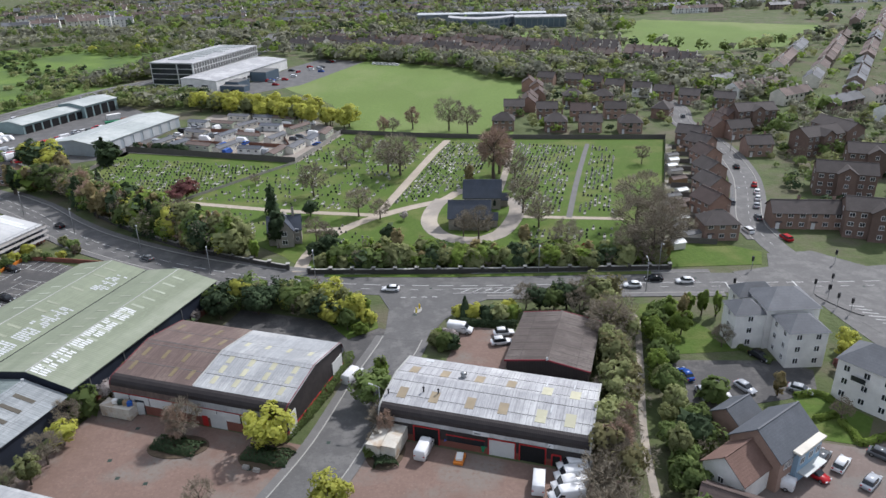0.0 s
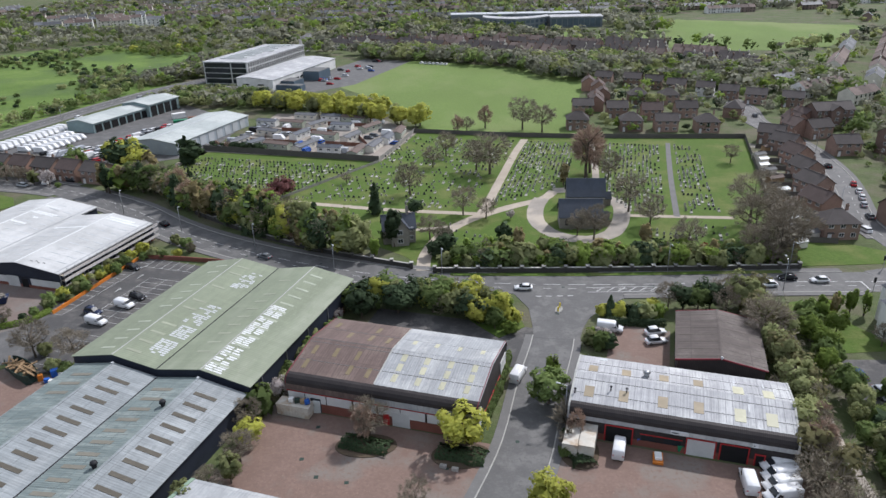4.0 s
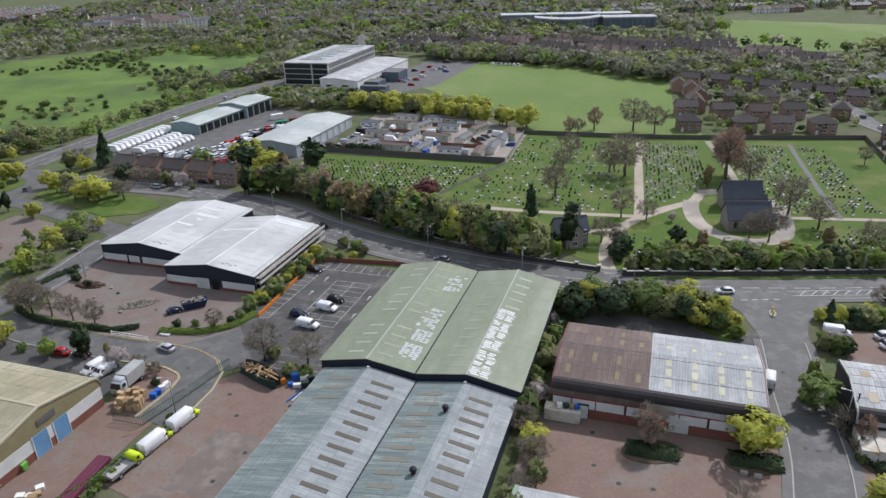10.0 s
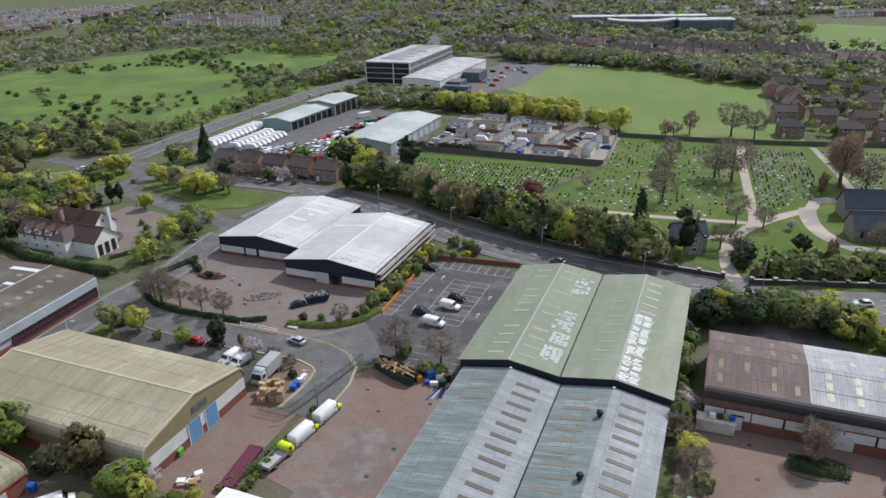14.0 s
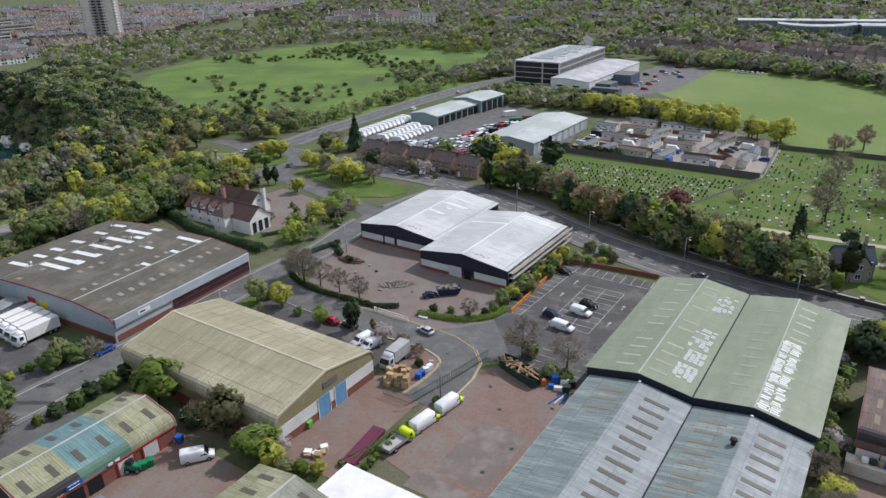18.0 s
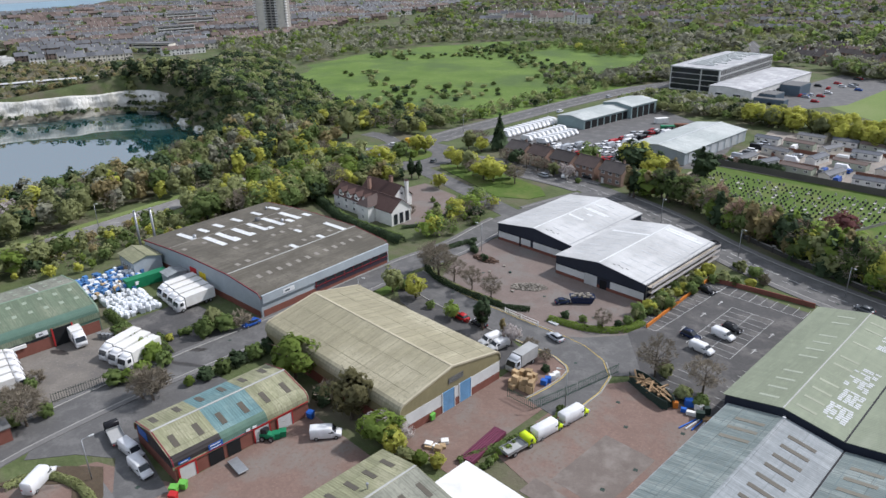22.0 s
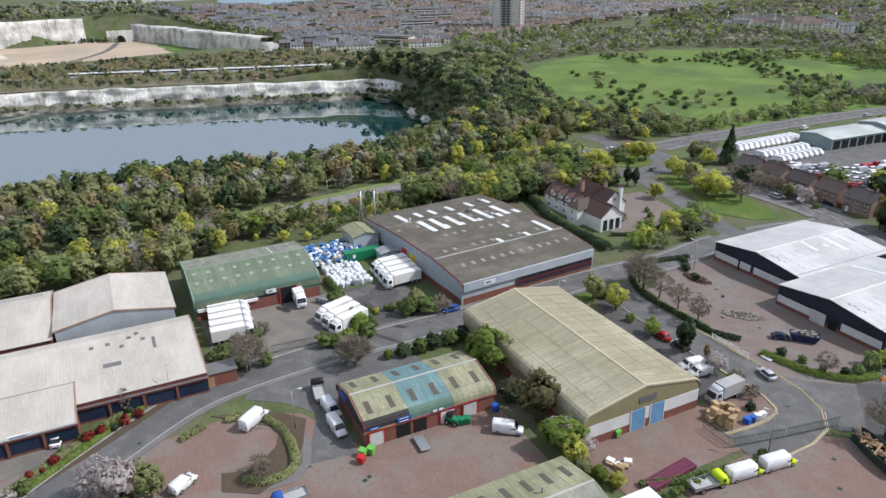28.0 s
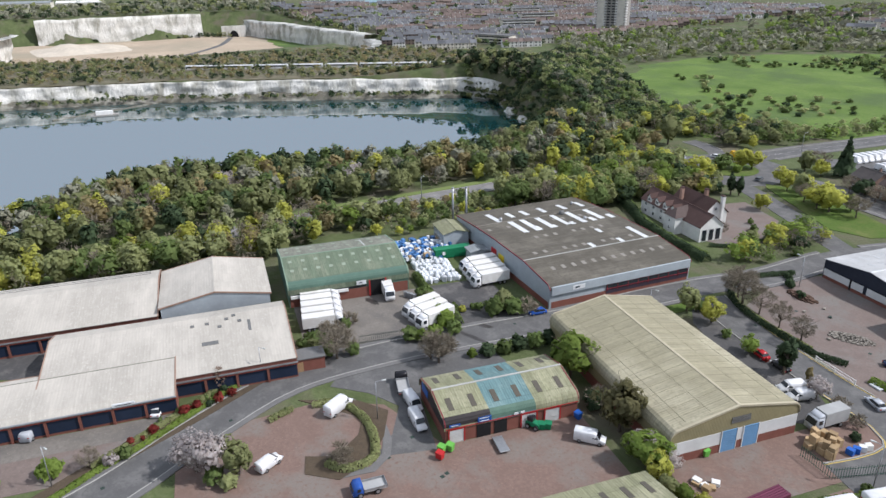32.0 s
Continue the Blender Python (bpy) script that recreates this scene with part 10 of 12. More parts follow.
def town(label, poly, spacing, ang, seed, w=(5.5, 9), run=(3, 9), storeys=(2, 2), gap=0.35, mats=None, sides=2, lanes=(4, 16)):
    """Terraced streets too far off to count: one mesh with walls, roofs, chimneys and windows."""
    r = random.Random(seed)
    g = Geo()
    ca, sa = math.cos(radians(ang)), math.sin(radians(ang))
    x0, x1 = min(p[0] for p in poly), max(p[0] for p in poly)
    y0, y1 = min(p[1] for p in poly), max(p[1] for p in poly)
    cx, cy, R = (x0 + x1) / 2, (y0 + y1) / 2, math.hypot(x1 - x0, y1 - y0) / 2
    count = 0
    v = -R
    while v < R:
        u = -R
        while u < R:
            n = r.randint(*run)
            wall, roof = r.randrange(4), 4 + r.randrange(4)
            h = 2.7 * r.randint(*storeys) + r.uniform(-0.2, 0.3)
            for _ in range(n):
                ww = r.uniform(*w)
                px, py = cx + u * ca - v * sa, cy + u * sa + v * ca
                if in_poly(px, py, poly) and count < 1900:
                    count += 1
                    if r.random() < 0.3:
                        wall = r.randrange(4)
                    z = terrain(px, py) - 0.3
                    d = 4.2
                    rid = h + 2.6
                    k = len(g.v)
                    loc = [(-ww / 2, -d, 0), (ww / 2, -d, 0), (ww / 2, d, 0), (-ww / 2, d, 0), (-ww / 2, -d, h), (ww / 2, -d, h), (ww / 2, d, h), (-ww / 2, d, h), (-ww / 2, 0, rid), (ww / 2, 0, rid),
                           (-ww / 2, -d - 0.4, h - 0.2), (ww / 2, -d - 0.4, h - 0.2), (ww / 2, d + 0.4, h - 0.2), (-ww / 2, d + 0.4, h - 0.2), (-ww / 2, 0, rid + 0.12), (ww / 2, 0, rid + 0.12)]
                    fs = [((0, 1, 5, 4), wall), ((2, 3, 7, 6), wall), ((3, 0, 4, 8, 7), wall), ((1, 2, 6, 9, 5), wall), ((10, 11, 15, 14), roof), ((12, 13, 14, 15), roof)]
                    for s in (-1, 1) if sides == 2 else (-1,):
                        for st in range(int(h // 2.6)):
                            for wx in (-ww / 4, ww / 4):
                                b = len(loc)
                                yy = s * (d + 0.06)
                                loc += [(wx - 0.65, yy, 0.9 + 2.65 * st), (wx + 0.65, yy, 0.9 + 2.65 * st), (wx + 0.65, yy, 2.2 + 2.65 * st), (wx - 0.65, yy, 2.2 + 2.65 * st)]
                                fs.append(((b, b + 1, b + 2, b + 3), 8))
                    b = len(loc)
                    loc += [(ww / 2 - 0.8, -0.4, rid - 0.6), (ww / 2, -0.4, rid - 0.6), (ww / 2, 0.4, rid - 0.6), (ww / 2 - 0.8, 0.4, rid - 0.6), (ww / 2 - 0.8, -0.4, rid + 1.1), (ww / 2, -0.4, rid + 1.1), (ww / 2, 0.4, rid + 1.1), (ww / 2 - 0.8, 0.4, rid + 1.1)]
                    fs += [((b, b + 1, b + 5, b + 4), wall), ((b + 1, b + 2, b + 6, b + 5), wall), ((b + 2, b + 3, b + 7, b + 6), wall), ((b + 3, b, b + 4, b + 7), wall), ((b + 4, b + 5, b + 6, b + 7), wall)]
                    g.v += [(px + x * ca - y * sa, py + x * sa + y * ca, z + q) for x, y, q in loc]
                    for f, mi in fs:
                        g.f.append(tuple(k + i for i in f))
                        g.m.append(mi)
                u += ww
            u += r.uniform(*lanes)
        v += spacing * (1 + r.uniform(-gap, gap) * 0.5)
    me = g.mesh("terraces", (mats or WALLS + ROOFS) + [M["glass"]])
    return tagged(new("terraces", me), label, "houses", kind="stuff")


town("terraced streets of the town beyond the quarry", [(-705, 364), (-672, 357), (-614, 402), (-599, 470), (-606, 540), (-620, 780), (-650, 1100), (-1000, 1000), (-1120, 780), (-1100, 600), (-1190, 440), (-1050, 415), (-900, 420), (-780, 414)], 23, 62, 1, sides=1, lanes=(4, 26))
town("rows of houses on the far side of town", [(-560, 900), (-490, 850), (-335, 850), (-160, 745), (0, 790), (200, 800), (330, 790), (600, 900), (500, 1250), (-400, 1300), (-640, 1150)], 38, 8, 2, (6, 10), (2, 8), sides=1, lanes=(6, 60))
town("terraced houses along the eastern streets", [(196, 358), (228, 332), (330, 380), (450, 560), (440, 740), (360, 690), (352, 600), (268, 532), (198, 462)], 20, 58, 3, (6, 9), (3, 9))
town("houses by the school field", [(-130, 590), (-100, 575), (-60, 560), (6, 518), (40, 500), (80, 505), (110, 474), (150, 424), (172, 440), (150, 505), (118, 546), (60, 580), (-20, 620), (-110, 660)], 15, -38, 4, (5.5, 7.5), (3, 7), mats=[M["far_brick"], M["house_brick"], M["render"], M["house_brick"], M["far_tile"], M["tile_brown"], M["tile_brown"], M["tile_brown"]])
town("houses along the eastern road", [(150, 330), (200, 300), (260, 330), (190, 350), (165, 400), (140, 390)], 22, 30, 5, (7, 9), (2, 4))
town("white houses on the north-western rise", [(-470, 752), (-360, 760), (-345, 835), (-480, 830)], 24, 20, 6, (8, 11), (2, 5), (3, 4), mats=[M["render_white"]] * 3 + [M["render"]] + ROOFS)
for x, y, a, L, st in ((-735, 560, 62, 40, 4), (-790, 640, 62, 44, 4), (-640, 450, 20, 36, 3), (-880, 700, 62, 40, 4)):
    o = thing("block_of_flats", "long pale and brown slab block of flats", "flats", "slab blocks in the town", at=pose(x, y, terrain(x, y), 0, 0, a))
    g = Geo()
    g.box(-L / 2, L / 2, -6, 6, 0, 2.8 * st)
    part("wall", g, M["house_brick"] if st > 4 else M["render"], o)
    g = Geo()
    g.box(-L / 2 - 0.4, L / 2 + 0.4, -6.4, 6.4, 2.8 * st, 2.8 * st + 0.6)
    part("roof", g, M["lap"], o)
    for k in range(st):
        for s in (-1, 1):
            g = Geo()
            g.box(-L / 2 + 1, L / 2 - 1, min(s * 5.9, s * 6.15), max(s * 5.9, s * 6.15), 2.8 * k + 1.0, 2.8 * k + 2.2)
            part("window_band", g, M["glass"], o)
            if st > 3:
                g = Geo()
                g.box(-L / 2 + 1, L / 2 - 1, min(s * 6, s * 6.9), max(s * 6, s * 6.9), 2.8 * k + 0.1, 2.8 * k + 0.9)
                part("balcony", g, M["white"], o)
TOWNTREES = [(("bare", "wide"), 4), (("olive", "round"), 3), (("green", "round"), 2), (("dark", "round"), 2), (("bright", "round"), 1)]
# Weighted to the haze-paled grey leaf, with few dark trees.
FARTREES = [(("grey", "round"), 4), (("olive", "round"), 2.5), (("green", "round"), 2), (("dark", "round"), 0.3), (("bright", "round"), 0.9)]
woods("trees among the far streets", [(-560, 740), (-488, 745), (-484, 842), (-338, 845), (-330, 740), (-100, 690), (200, 790), (600, 900), (640, 1300), (-600, 1300), (-640, 1100)], 14.5, FARTREES, (7, 12), 24, 0.22)
woods("trees among the streets of the town", [(-700, 370), (-600, 430), (-590, 760), (-660, 1100), (-1000, 1000), (-1120, 780), (-1100, 600), (-1150, 430)], 16, TOWNTREES, (5, 9), 26, 0.19)
woods("trees along the eastern streets", [(150, 300), (230, 320), (460, 560), (520, 780), (340, 790), (350, 620), (250, 525), (150, 450)], 20, TOWNTREES, (5, 10), 30, 0.17)
woods("wood behind the small estate", [(45, 425), (60, 418), (130, 365), (160, 345), (185, 380), (190, 450), (120, 430)], 7, FARMIX, (7, 11), 60, 0.12)
woods("trees round the brown brick flats", [(108, 200), (118, 192), (118, 205), (135, 228), (150, 245), (165, 250), (170, 200), (150, 180), (128, 160), (175, 160), (185, 300), (150, 320), (118, 310), (125, 270), (112, 235)], 10, [(("green", "round"), 3), (("olive", "round"), 2), (("bare", "wide"), 3), (("dark", "round"), 1)], (4, 8), 90, 0.10, away=(("north", 6),))
woods("garden trees on the small estate", [(20, 296), (100, 290), (112, 330), (80, 372), (50, 400), (30, 350)], 13, TOWNTREES, (3, 6), 60, 0.13, away=(("north", 6),))
woods("far belt of trees below the school", [(-160, 620), (120, 560), (140, 545), (190, 500), (260, 530), (355, 605), (360, 615), (250, 545), (190, 512), (145, 565), (125, 600), (0, 700), (-160, 700)], 11, FARMIX, (7, 12), 45, 0.14, away=(("nw", 8),))
woods("line of trees by the school", [(120, 640), (165, 640), (160, 690), (140, 760), (120, 720)], 10, FARMIX, (9, 14), 45, 0.14)
woods("scrub dotted over the heath", [(-420, 305), (-335, 268), (-290, 290), (-240, 335), (-222, 400), (-222, 550), (-330, 590), (-465, 570), (-545, 470), (-510, 405)], 10, [(("dark", "bush"), 1.2), (("green", "bush"), 5), (("olive", "bush"), 4)], (1.6, 3.6), 75, 0.19, spread=1.7, thin=0.18, away=(("nw", 10),))
woods("thicket in the heath corner", [(-430, 320), (-335, 272), (-300, 288), (-330, 330), (-400, 350), (-470, 440), (-520, 420)], 7.5, [(("grey", "bush"), 4), (("olive", "bush"), 3), (("dark", "bush"), 2), (("green", "round"), 1)], (3, 5.5), 60, 0.14, away=(("heath_road", 6),))
woods("wood beyond the office park", [(-60, 520), (-100, 545), (-150, 610), (-165, 700), (-300, 730), (-420, 760), (-560, 760), (-520, 720), (-300, 690), (-190, 640), (-150, 560)], 10, FARMIX, (7, 12), 45, 0.14, away=(("nw", 8),))

# ---- churchyard ----
def path(name, pts, width, m, label, z=0.09):
    line = smooth_line(pts, 3)
    g = Geo()
    ribbon(g, line, -width / 2, width / 2, z - 0.3, z)
    return solo(name, g, M[m], label, "path", kind="structure")


path("path", [(-138, 250), (-120, 232), (-92, 219.5), (-75, 214), (-50, 207), (-24, 202)], 2.6, "gravel", "pale gravel path through the churchyard")
path("path", [(-137, 268), (-140, 252), (-146, 244)], 3.0, "gravel", "pale gravel path to the side gate", 0.092)
path("path", [(-26, 198), (-22, 203), (-14, 235), (-6, 268), (0, 289)], 3.0, "gravel", "pale gravel path between the graves", 0.093)
path("path", [(-39, 162), (-38.5, 172), (-34, 186), (-25, 198), (-12, 208), (-2, 214), (3, 222)], 3.6, "gravel", "broad gravel drive from the gate", 0.094)
path("path", [(3, 222), (8, 223), (14, 218), (21, 210), (20, 198), (14, 184), (6, 180), (-2, 184), (-6, 194), (-5, 206), (-2, 215)], 5.0, "gravel2", "worn gravel drive looping round the chapels", 0.096)
path("path", [(20, 198), (36, 196), (52, 194)], 2.2, "gravel", "pale gravel path across the churchyard", 0.09)
path("path", [(36, 196), (43, 225), (50, 252), (57, 278)], 1.8, "footway", "grey path between rows of graves", 0.091)
path("path", [(17, 222), (22, 250), (27, 286)], 2.4, "gravel2", "worn path past a tall tree", 0.09)
path("path", [(-42, 190), (-30, 192)], 2.0, "gravel", "short path to the lodge", 0.09)
STONE = []
for k, (w, h, m) in enumerate(((0.75, 0.95, "stone_grey"), (0.7, 0.85, "stone_dark"), (0.65, 0.8, "stone_pale"), (0.7, 1.1, "stone_grey"))):
    g = Geo()
    g.slab([(-w / 2, 0), (w / 2, 0), (w / 2, h * 0.75), (w * 0.3, h * 0.95), (0, h), (-w * 0.3, h * 0.95), (-w / 2, h * 0.75)], 1, -0.09, 0.09)
    g.box(-w / 2 - 0.1, w / 2 + 0.1, -0.2, 0.2, 0, 0.12)
    STONE.append((g, M[m], ("weathered grey headstone on the lawn", "dark polished headstone on the lawn", "pale stone headstone on the lawn", "tall grey headstone on the lawn")[k]))
STONE_ME = [g.mesh("headstone", m) for g, m, _ in STONE]
grng = random.Random(21)
PLOTS = [  # outline, row spacing, spacing along, angle, keep, upright share
    ([(-134, 274), (-62, 256), (-86, 224), (-96, 222), (-136, 252)], 2.9, 1.5, -14, 0.8, (1, 6, 1, 1)),
    ([(-54, 290), (-50, 300), (-4, 288), (-10, 264), (-28, 206), (-84, 221), (-60, 250)], 3.4, 1.7, -14, 0.5, (4, 4, 3, 1)),
    ([(1, 285), (20, 280), (14, 250), (4, 226), (-14, 212), (-18, 212), (-8, 250)], 2.4, 1.4, -14, 0.75, (4, 3, 3, 1)),
    ([(28, 282), (52, 274), (34, 200), (24, 202), (20, 215)], 2.5, 1.4, -14, 0.72, (4, 3, 3, 1)),
    ([(58, 274), (66, 270), (50, 200), (39, 200)], 2.5, 1.4, -14, 0.72, (4, 4, 3, 1)),
    ([(-32, 194), (-22, 182), (-8, 178), (-10, 172), (-30, 174), (-34, 184)], 2.5, 1.5, -14, 0.6, (4, 3, 2, 1)),
    ([(24, 190), (50, 188), (46, 178), (22, 178)], 2.6, 1.7, -14, 0.5, (3, 4, 3, 1)),
    ([(-88, 213), (-56, 203), (-56, 186), (-76, 196)], 3.0, 1.9, -14, 0.45, (3, 3, 3, 1))]
REST = [Geo(), Geo(), Geo(), Geo()]
made = 0
for poly, sv, su, ang, keep, mix in PLOTS:
    ca, sa = math.cos(radians(ang)), math.sin(radians(ang))
    cx, cy = sum(p[0] for p in poly) / len(poly), sum(p[1] for p in poly) / len(poly)
    for i in range(-26, 27):
        for j in range(-45, 46):
            u_, v_ = j * su + grng.uniform(-0.2, 0.2), i * sv + grng.uniform(-0.25, 0.25)
            x, y = cx + u_ * ca - v_ * sa, cy + u_ * sa + v_ * ca
            if not in_poly(x, y, poly) or grng.random() > keep:
                continue
            k = grng.choices(range(4), mix)[0]
            a = radians(ang + grng.uniform(-4, 4))
            s = grng.uniform(0.62, 0.95)
            if y < 215 and made < 280:
                made += 1
                ob = new("headstone", STONE_ME[k])
                ob.matrix_basis = Matrix.LocRotScale((x, y, 0.04), Euler((radians(grng.uniform(-4, 4)), 0, a)), (s, s, s))
                tagged(ob, STONE[k][2], "headstone", "graves in the churchyard")
            else:
                src, dst = STONE[k][0], REST[k]
                n = len(dst.v)
                dst.v += [(x + s * (p[0] * math.cos(a) - p[1] * math.sin(a)), y + s * (p[0] * math.sin(a) + p[1] * math.cos(a)), 0.04 + s * p[2]) for p in src.v]
                dst.f += [tuple(n + q for q in f) for f in src.f]
                dst.m += src.m
            if k != 1 and grng.random() < 0.45:      # kerbed grave before the stone
                dst = REST[2 if grng.random() < 0.3 else 0]
                n = len(dst.v)
                q = [(-0.4, -1.75), (0.4, -1.75), (0.4, -0.2), (-0.4, -0.2)]
                c4 = [(x + px * math.cos(a) - py * math.sin(a), y + px * math.sin(a) + py * math.cos(a)) for px, py in q]
                dst.hexa([(px, py, 0.0) for px, py in c4] + [(px, py, 0.22) for px, py in c4])
for g, (_, m, lab) in zip(REST, STONE):
    if g.f:
        tagged(new("headstones", g.mesh("headstones", m)), "rows of weathered headstones and kerbed graves", "graves", kind="stuff")

# wall with piers along the main road, fences
def fence_line(label, pts, h, m, post=2.4, thick=0.06, name="fence", posts=True):
    line = smooth_line(pts, post)
    ob = thing(name, label, name)
    g = Geo()
    ribbon(g, line, -thick / 2, thick / 2, 0, h)
    part("panel", g, m, ob)
    if posts:
        g0 = Geo()
        g0.box(-0.07, 0.07, -0.07, 0.07, 0, h + 0.12)
        me = g0.mesh("post", m)
        for p in line[:: max(1, len(line) // 40)]:
            o = new("post", me)
            o.parent = ob
            o.location = (p.x, p.y, 0)
    return ob


def pier_wall(label, pts, h, step, m, cap):
    line = smooth_line(pts, step)
    ob = thing("wall", label, "wall")
    g = Geo()
    ribbon(g, line, -0.2, 0.2, 0, h)
    part("wall_panel", g, m, ob)
    g = Geo()
    ribbon(g, line, -0.27, 0.27, h, h + 0.12)
    part("coping", g, cap, ob)
    b, c = Geo(), Geo()
    b.box(-0.4, 0.4, -0.4, 0.4, 0, h + 0.45)
    c.box(-0.5, 0.5, -0.5, 0.5, h + 0.45, h + 0.65)
    bm_, cm_ = b.mesh("pier", m), c.mesh("pier_cap", cap)
    for p in line:
        o = new("pier", bm_)
        o.parent, o.location = ob, (p.x, p.y, 0)
        q = new("pier_cap", cm_)
        q.parent = o
    return ob


pier_wall("dark stone churchyard wall with pale capped piers", [(-36, 160.8), (-14, 159.8), (8, 159.2), (30, 158.8), (55, 158.6)], 1.3, 5.0, M["wall_dark"], M["stone_pale"])
pier_wall("dark stone churchyard wall with pale capped piers", [(-42, 163.5), (-58, 170.5), (-76, 180), (-95, 193), (-112, 207)], 1.3, 5.5, M["wall_dark"], M["stone_pale"])
fence_line("tall dark timber fence of the caravan park", [(-134, 283), (-97, 272), (-59, 260.5)], 2.4, M["fence_dark"])
fence_line("grey fence beside the graves", [(-59, 260.5), (-53, 282), (-47, 306)], 1.8, M["concrete"])
fence_line("dark churchyard boundary fence", [(-48, 305), (0, 293), (45, 287), (90, 283)], 1.9, M["fence_dark"])
fence_line("dark garden fence along the churchyard", [(90, 283), (75, 232), (58, 176), (55.5, 160)], 1.9, M["fence_dark"])
fence_line("low railing between the grave plots", [(-59, 260), (-75, 238), (-88, 220)], 1.0, M["concrete"], posts=False)
g = Geo()
fence_line("orange painted barrier beside the car park", [(-116.5, 172.5), (-120.4, 157.5), (-124.3, 142.5)], 0.9, M["orange"], 3.0, 0.25)
fence_line("brown brick wall at the car park end", [(-116.5, 173.5), (-104, 171.5), (-92, 169)], 1.2, M["brick"], 4, 0.3, posts=False)

M["sea"] = mat("estuary_water", (0.10, 0.21, 0.27), (0.12, 0.23, 0.29), 0.3, fine=0.05, big=0.01, bump=0.02, spec=0.5)
sheet("estuary", [(-1132, 569), (-1315, 600), (-1440, 690), (-2600, 1250), (-1900, 1600), (-1190, 800), (-1168, 663)], M["sea"], "blue water of an estuary beyond the town", 12.5, "water", uneven=10)

# ---- road markings ----
mk, yk = Geo(), Geo()


def dash(g, line, off, w, on, gap, z, start=0.0):
    L = offset_line(line, off)
    run, acc, on_now = [], start, True
    for a, b in zip(L, L[1:]):
        d = (b - a).length
        t = (b - a).normalized()
        n = Vector((-t.y, t.x)) * w / 2
        s = 0.0
        while s < d:
            span = (on if on_now else gap) - acc
            e = min(d, s + span)
            if on_now:
                p, q = a + t * s, a + t * e
                g.hexa([(p.x - n.x, p.y - n.y, z - 0.02), (q.x - n.x, q.y - n.y, z - 0.02), (q.x + n.x, q.y + n.y, z - 0.02), (p.x + n.x, p.y + n.y, z - 0.02), (p.x - n.x, p.y - n.y, z), (q.x - n.x, q.y - n.y, z), (q.x + n.x, q.y + n.y, z), (p.x + n.x, p.y + n.y, z)])
            acc += e - s
            s = e
            if acc >= (on if on_now else gap) - 1e-6:
                on_now, acc = not on_now, 0.0


def bar(g, x0, y0, x1, y1, w, z):
    a, b = Vector((x0, y0)), Vector((x1, y1))
    t = (b - a).normalized()
    n = Vector((-t.y, t.x)) * w / 2
    g.hexa([(p.x, p.y, z - 0.02) for p in (a - n, b - n, b + n, a + n)] + [(p.x, p.y, z) for p in (a - n, b - n, b + n, a + n)])


dash(mk, ROADS["main"][4:], 0, 0.18, 4, 2, 0.10)
dash(mk, ROADS["main"][4:], -2.2, 0.12, 2, 4, 0.10)
dash(mk, ROADS["nw"], 0, 0.15, 4, 3, 0.10)
dash(mk, ROADS["lakeside"], 0, 0.12, 2, 4, 0.10)
dash(mk, ROADS["north"][6:], 0, 0.12, 2, 4, 0.11)
dash(yk, ROADS["estate_branch"][8:], -4.0, 0.16, 50, 0.1, 0.115)
dash(yk, ROADS["estate_branch"][3:], 4.0, 0.14, 50, 0.1, 0.115)
for i in range(7):                                     # hatching before the junction
    bar(mk, 2.5 + 2.6 * i, 148.4, 4.6 + 2.6 * i, 150.3, 0.2, 0.115)
bar(mk, 0.5, 148.2, 21, 147.9, 0.15, 0.115)
bar(mk, 0.5, 150.5, 21, 150.5, 0.15, 0.115)
for i in range(9):
    bar(mk, 89 + 0.6 * i, 138 - 1.6 * i, 92 + 0.7 * i, 137.2 - 1.6 * i, 0.25, 0.115)
for x in (66, 74, 82):
    bar(mk, x, 146.5, x + 0.2, 150.8, 0.35, 0.115)
for x in (-12, -9.5, -7, -4.5):
    bar(mk, x, 146.6, x + 1.3, 146.5, 0.25, 0.115)
solo("road_markings", mk, M["white_line"], "worn white lines painted on the roads", "road marking", kind="structure")
solo("road_markings", yk, M["yellow_line"], "yellow lines along the estate kerbs", "road marking", kind="structure")
# car park bays
bk = Geo()


def bays(u0, v0, du, dv, n, depth_u, depth_v, g=bk, z=0.115):
    for i in range(n + 1):
        a, b = est(u0 + du * i, v0 + dv * i), est(u0 + du * i + depth_u, v0 + dv * i + depth_v)
        bar(g, *a, *b, 0.085, z)


def uvbar(u0, v0, u1, v1, w=0.085, z=0.115):
    bar(bk, *est(u0, v0), *est(u1, v1), w, z)


bays(-163.2, 100, 0.09, 2.45, 12, 4.9, 0)
uvbar(-158.2, 100, -157.2, 129.5)
bays(-151.2, 100, 0.0, 2.45, 9, 9.6, 0)
uvbar(-151.2, 100, -151.2, 122)
uvbar(-146.4, 100, -146.4, 122)
uvbar(-141.6, 100, -141.6, 122)
bays(-157, 127.5, 2.45, 0.02, 8, 0, 4.8)
uvbar(-157, 127.5, -137.4, 127.6)
bays(-137.8, 83, 0.0, 2.45, 6, 4.2, 0)
bays(-149, 82, 0.6, 2.45, 5, 4.4, 0)
for u, v in ((-154.6, 104), (-154.4, 113), (-154.2, 121), (-139.4, 105), (-139.4, 114)):
    uvbar(u, v, u, v + 2.2, 0.16)
    uvbar(u - 0.45, v + 1.5, u, v + 2.3, 0.14)
    uvbar(u + 0.45, v + 1.5, u, v + 2.3, 0.14)
solo("bay_markings", bk, M["white_line"], "white bay lines and arrows on the car park", "road marking", kind="structure")
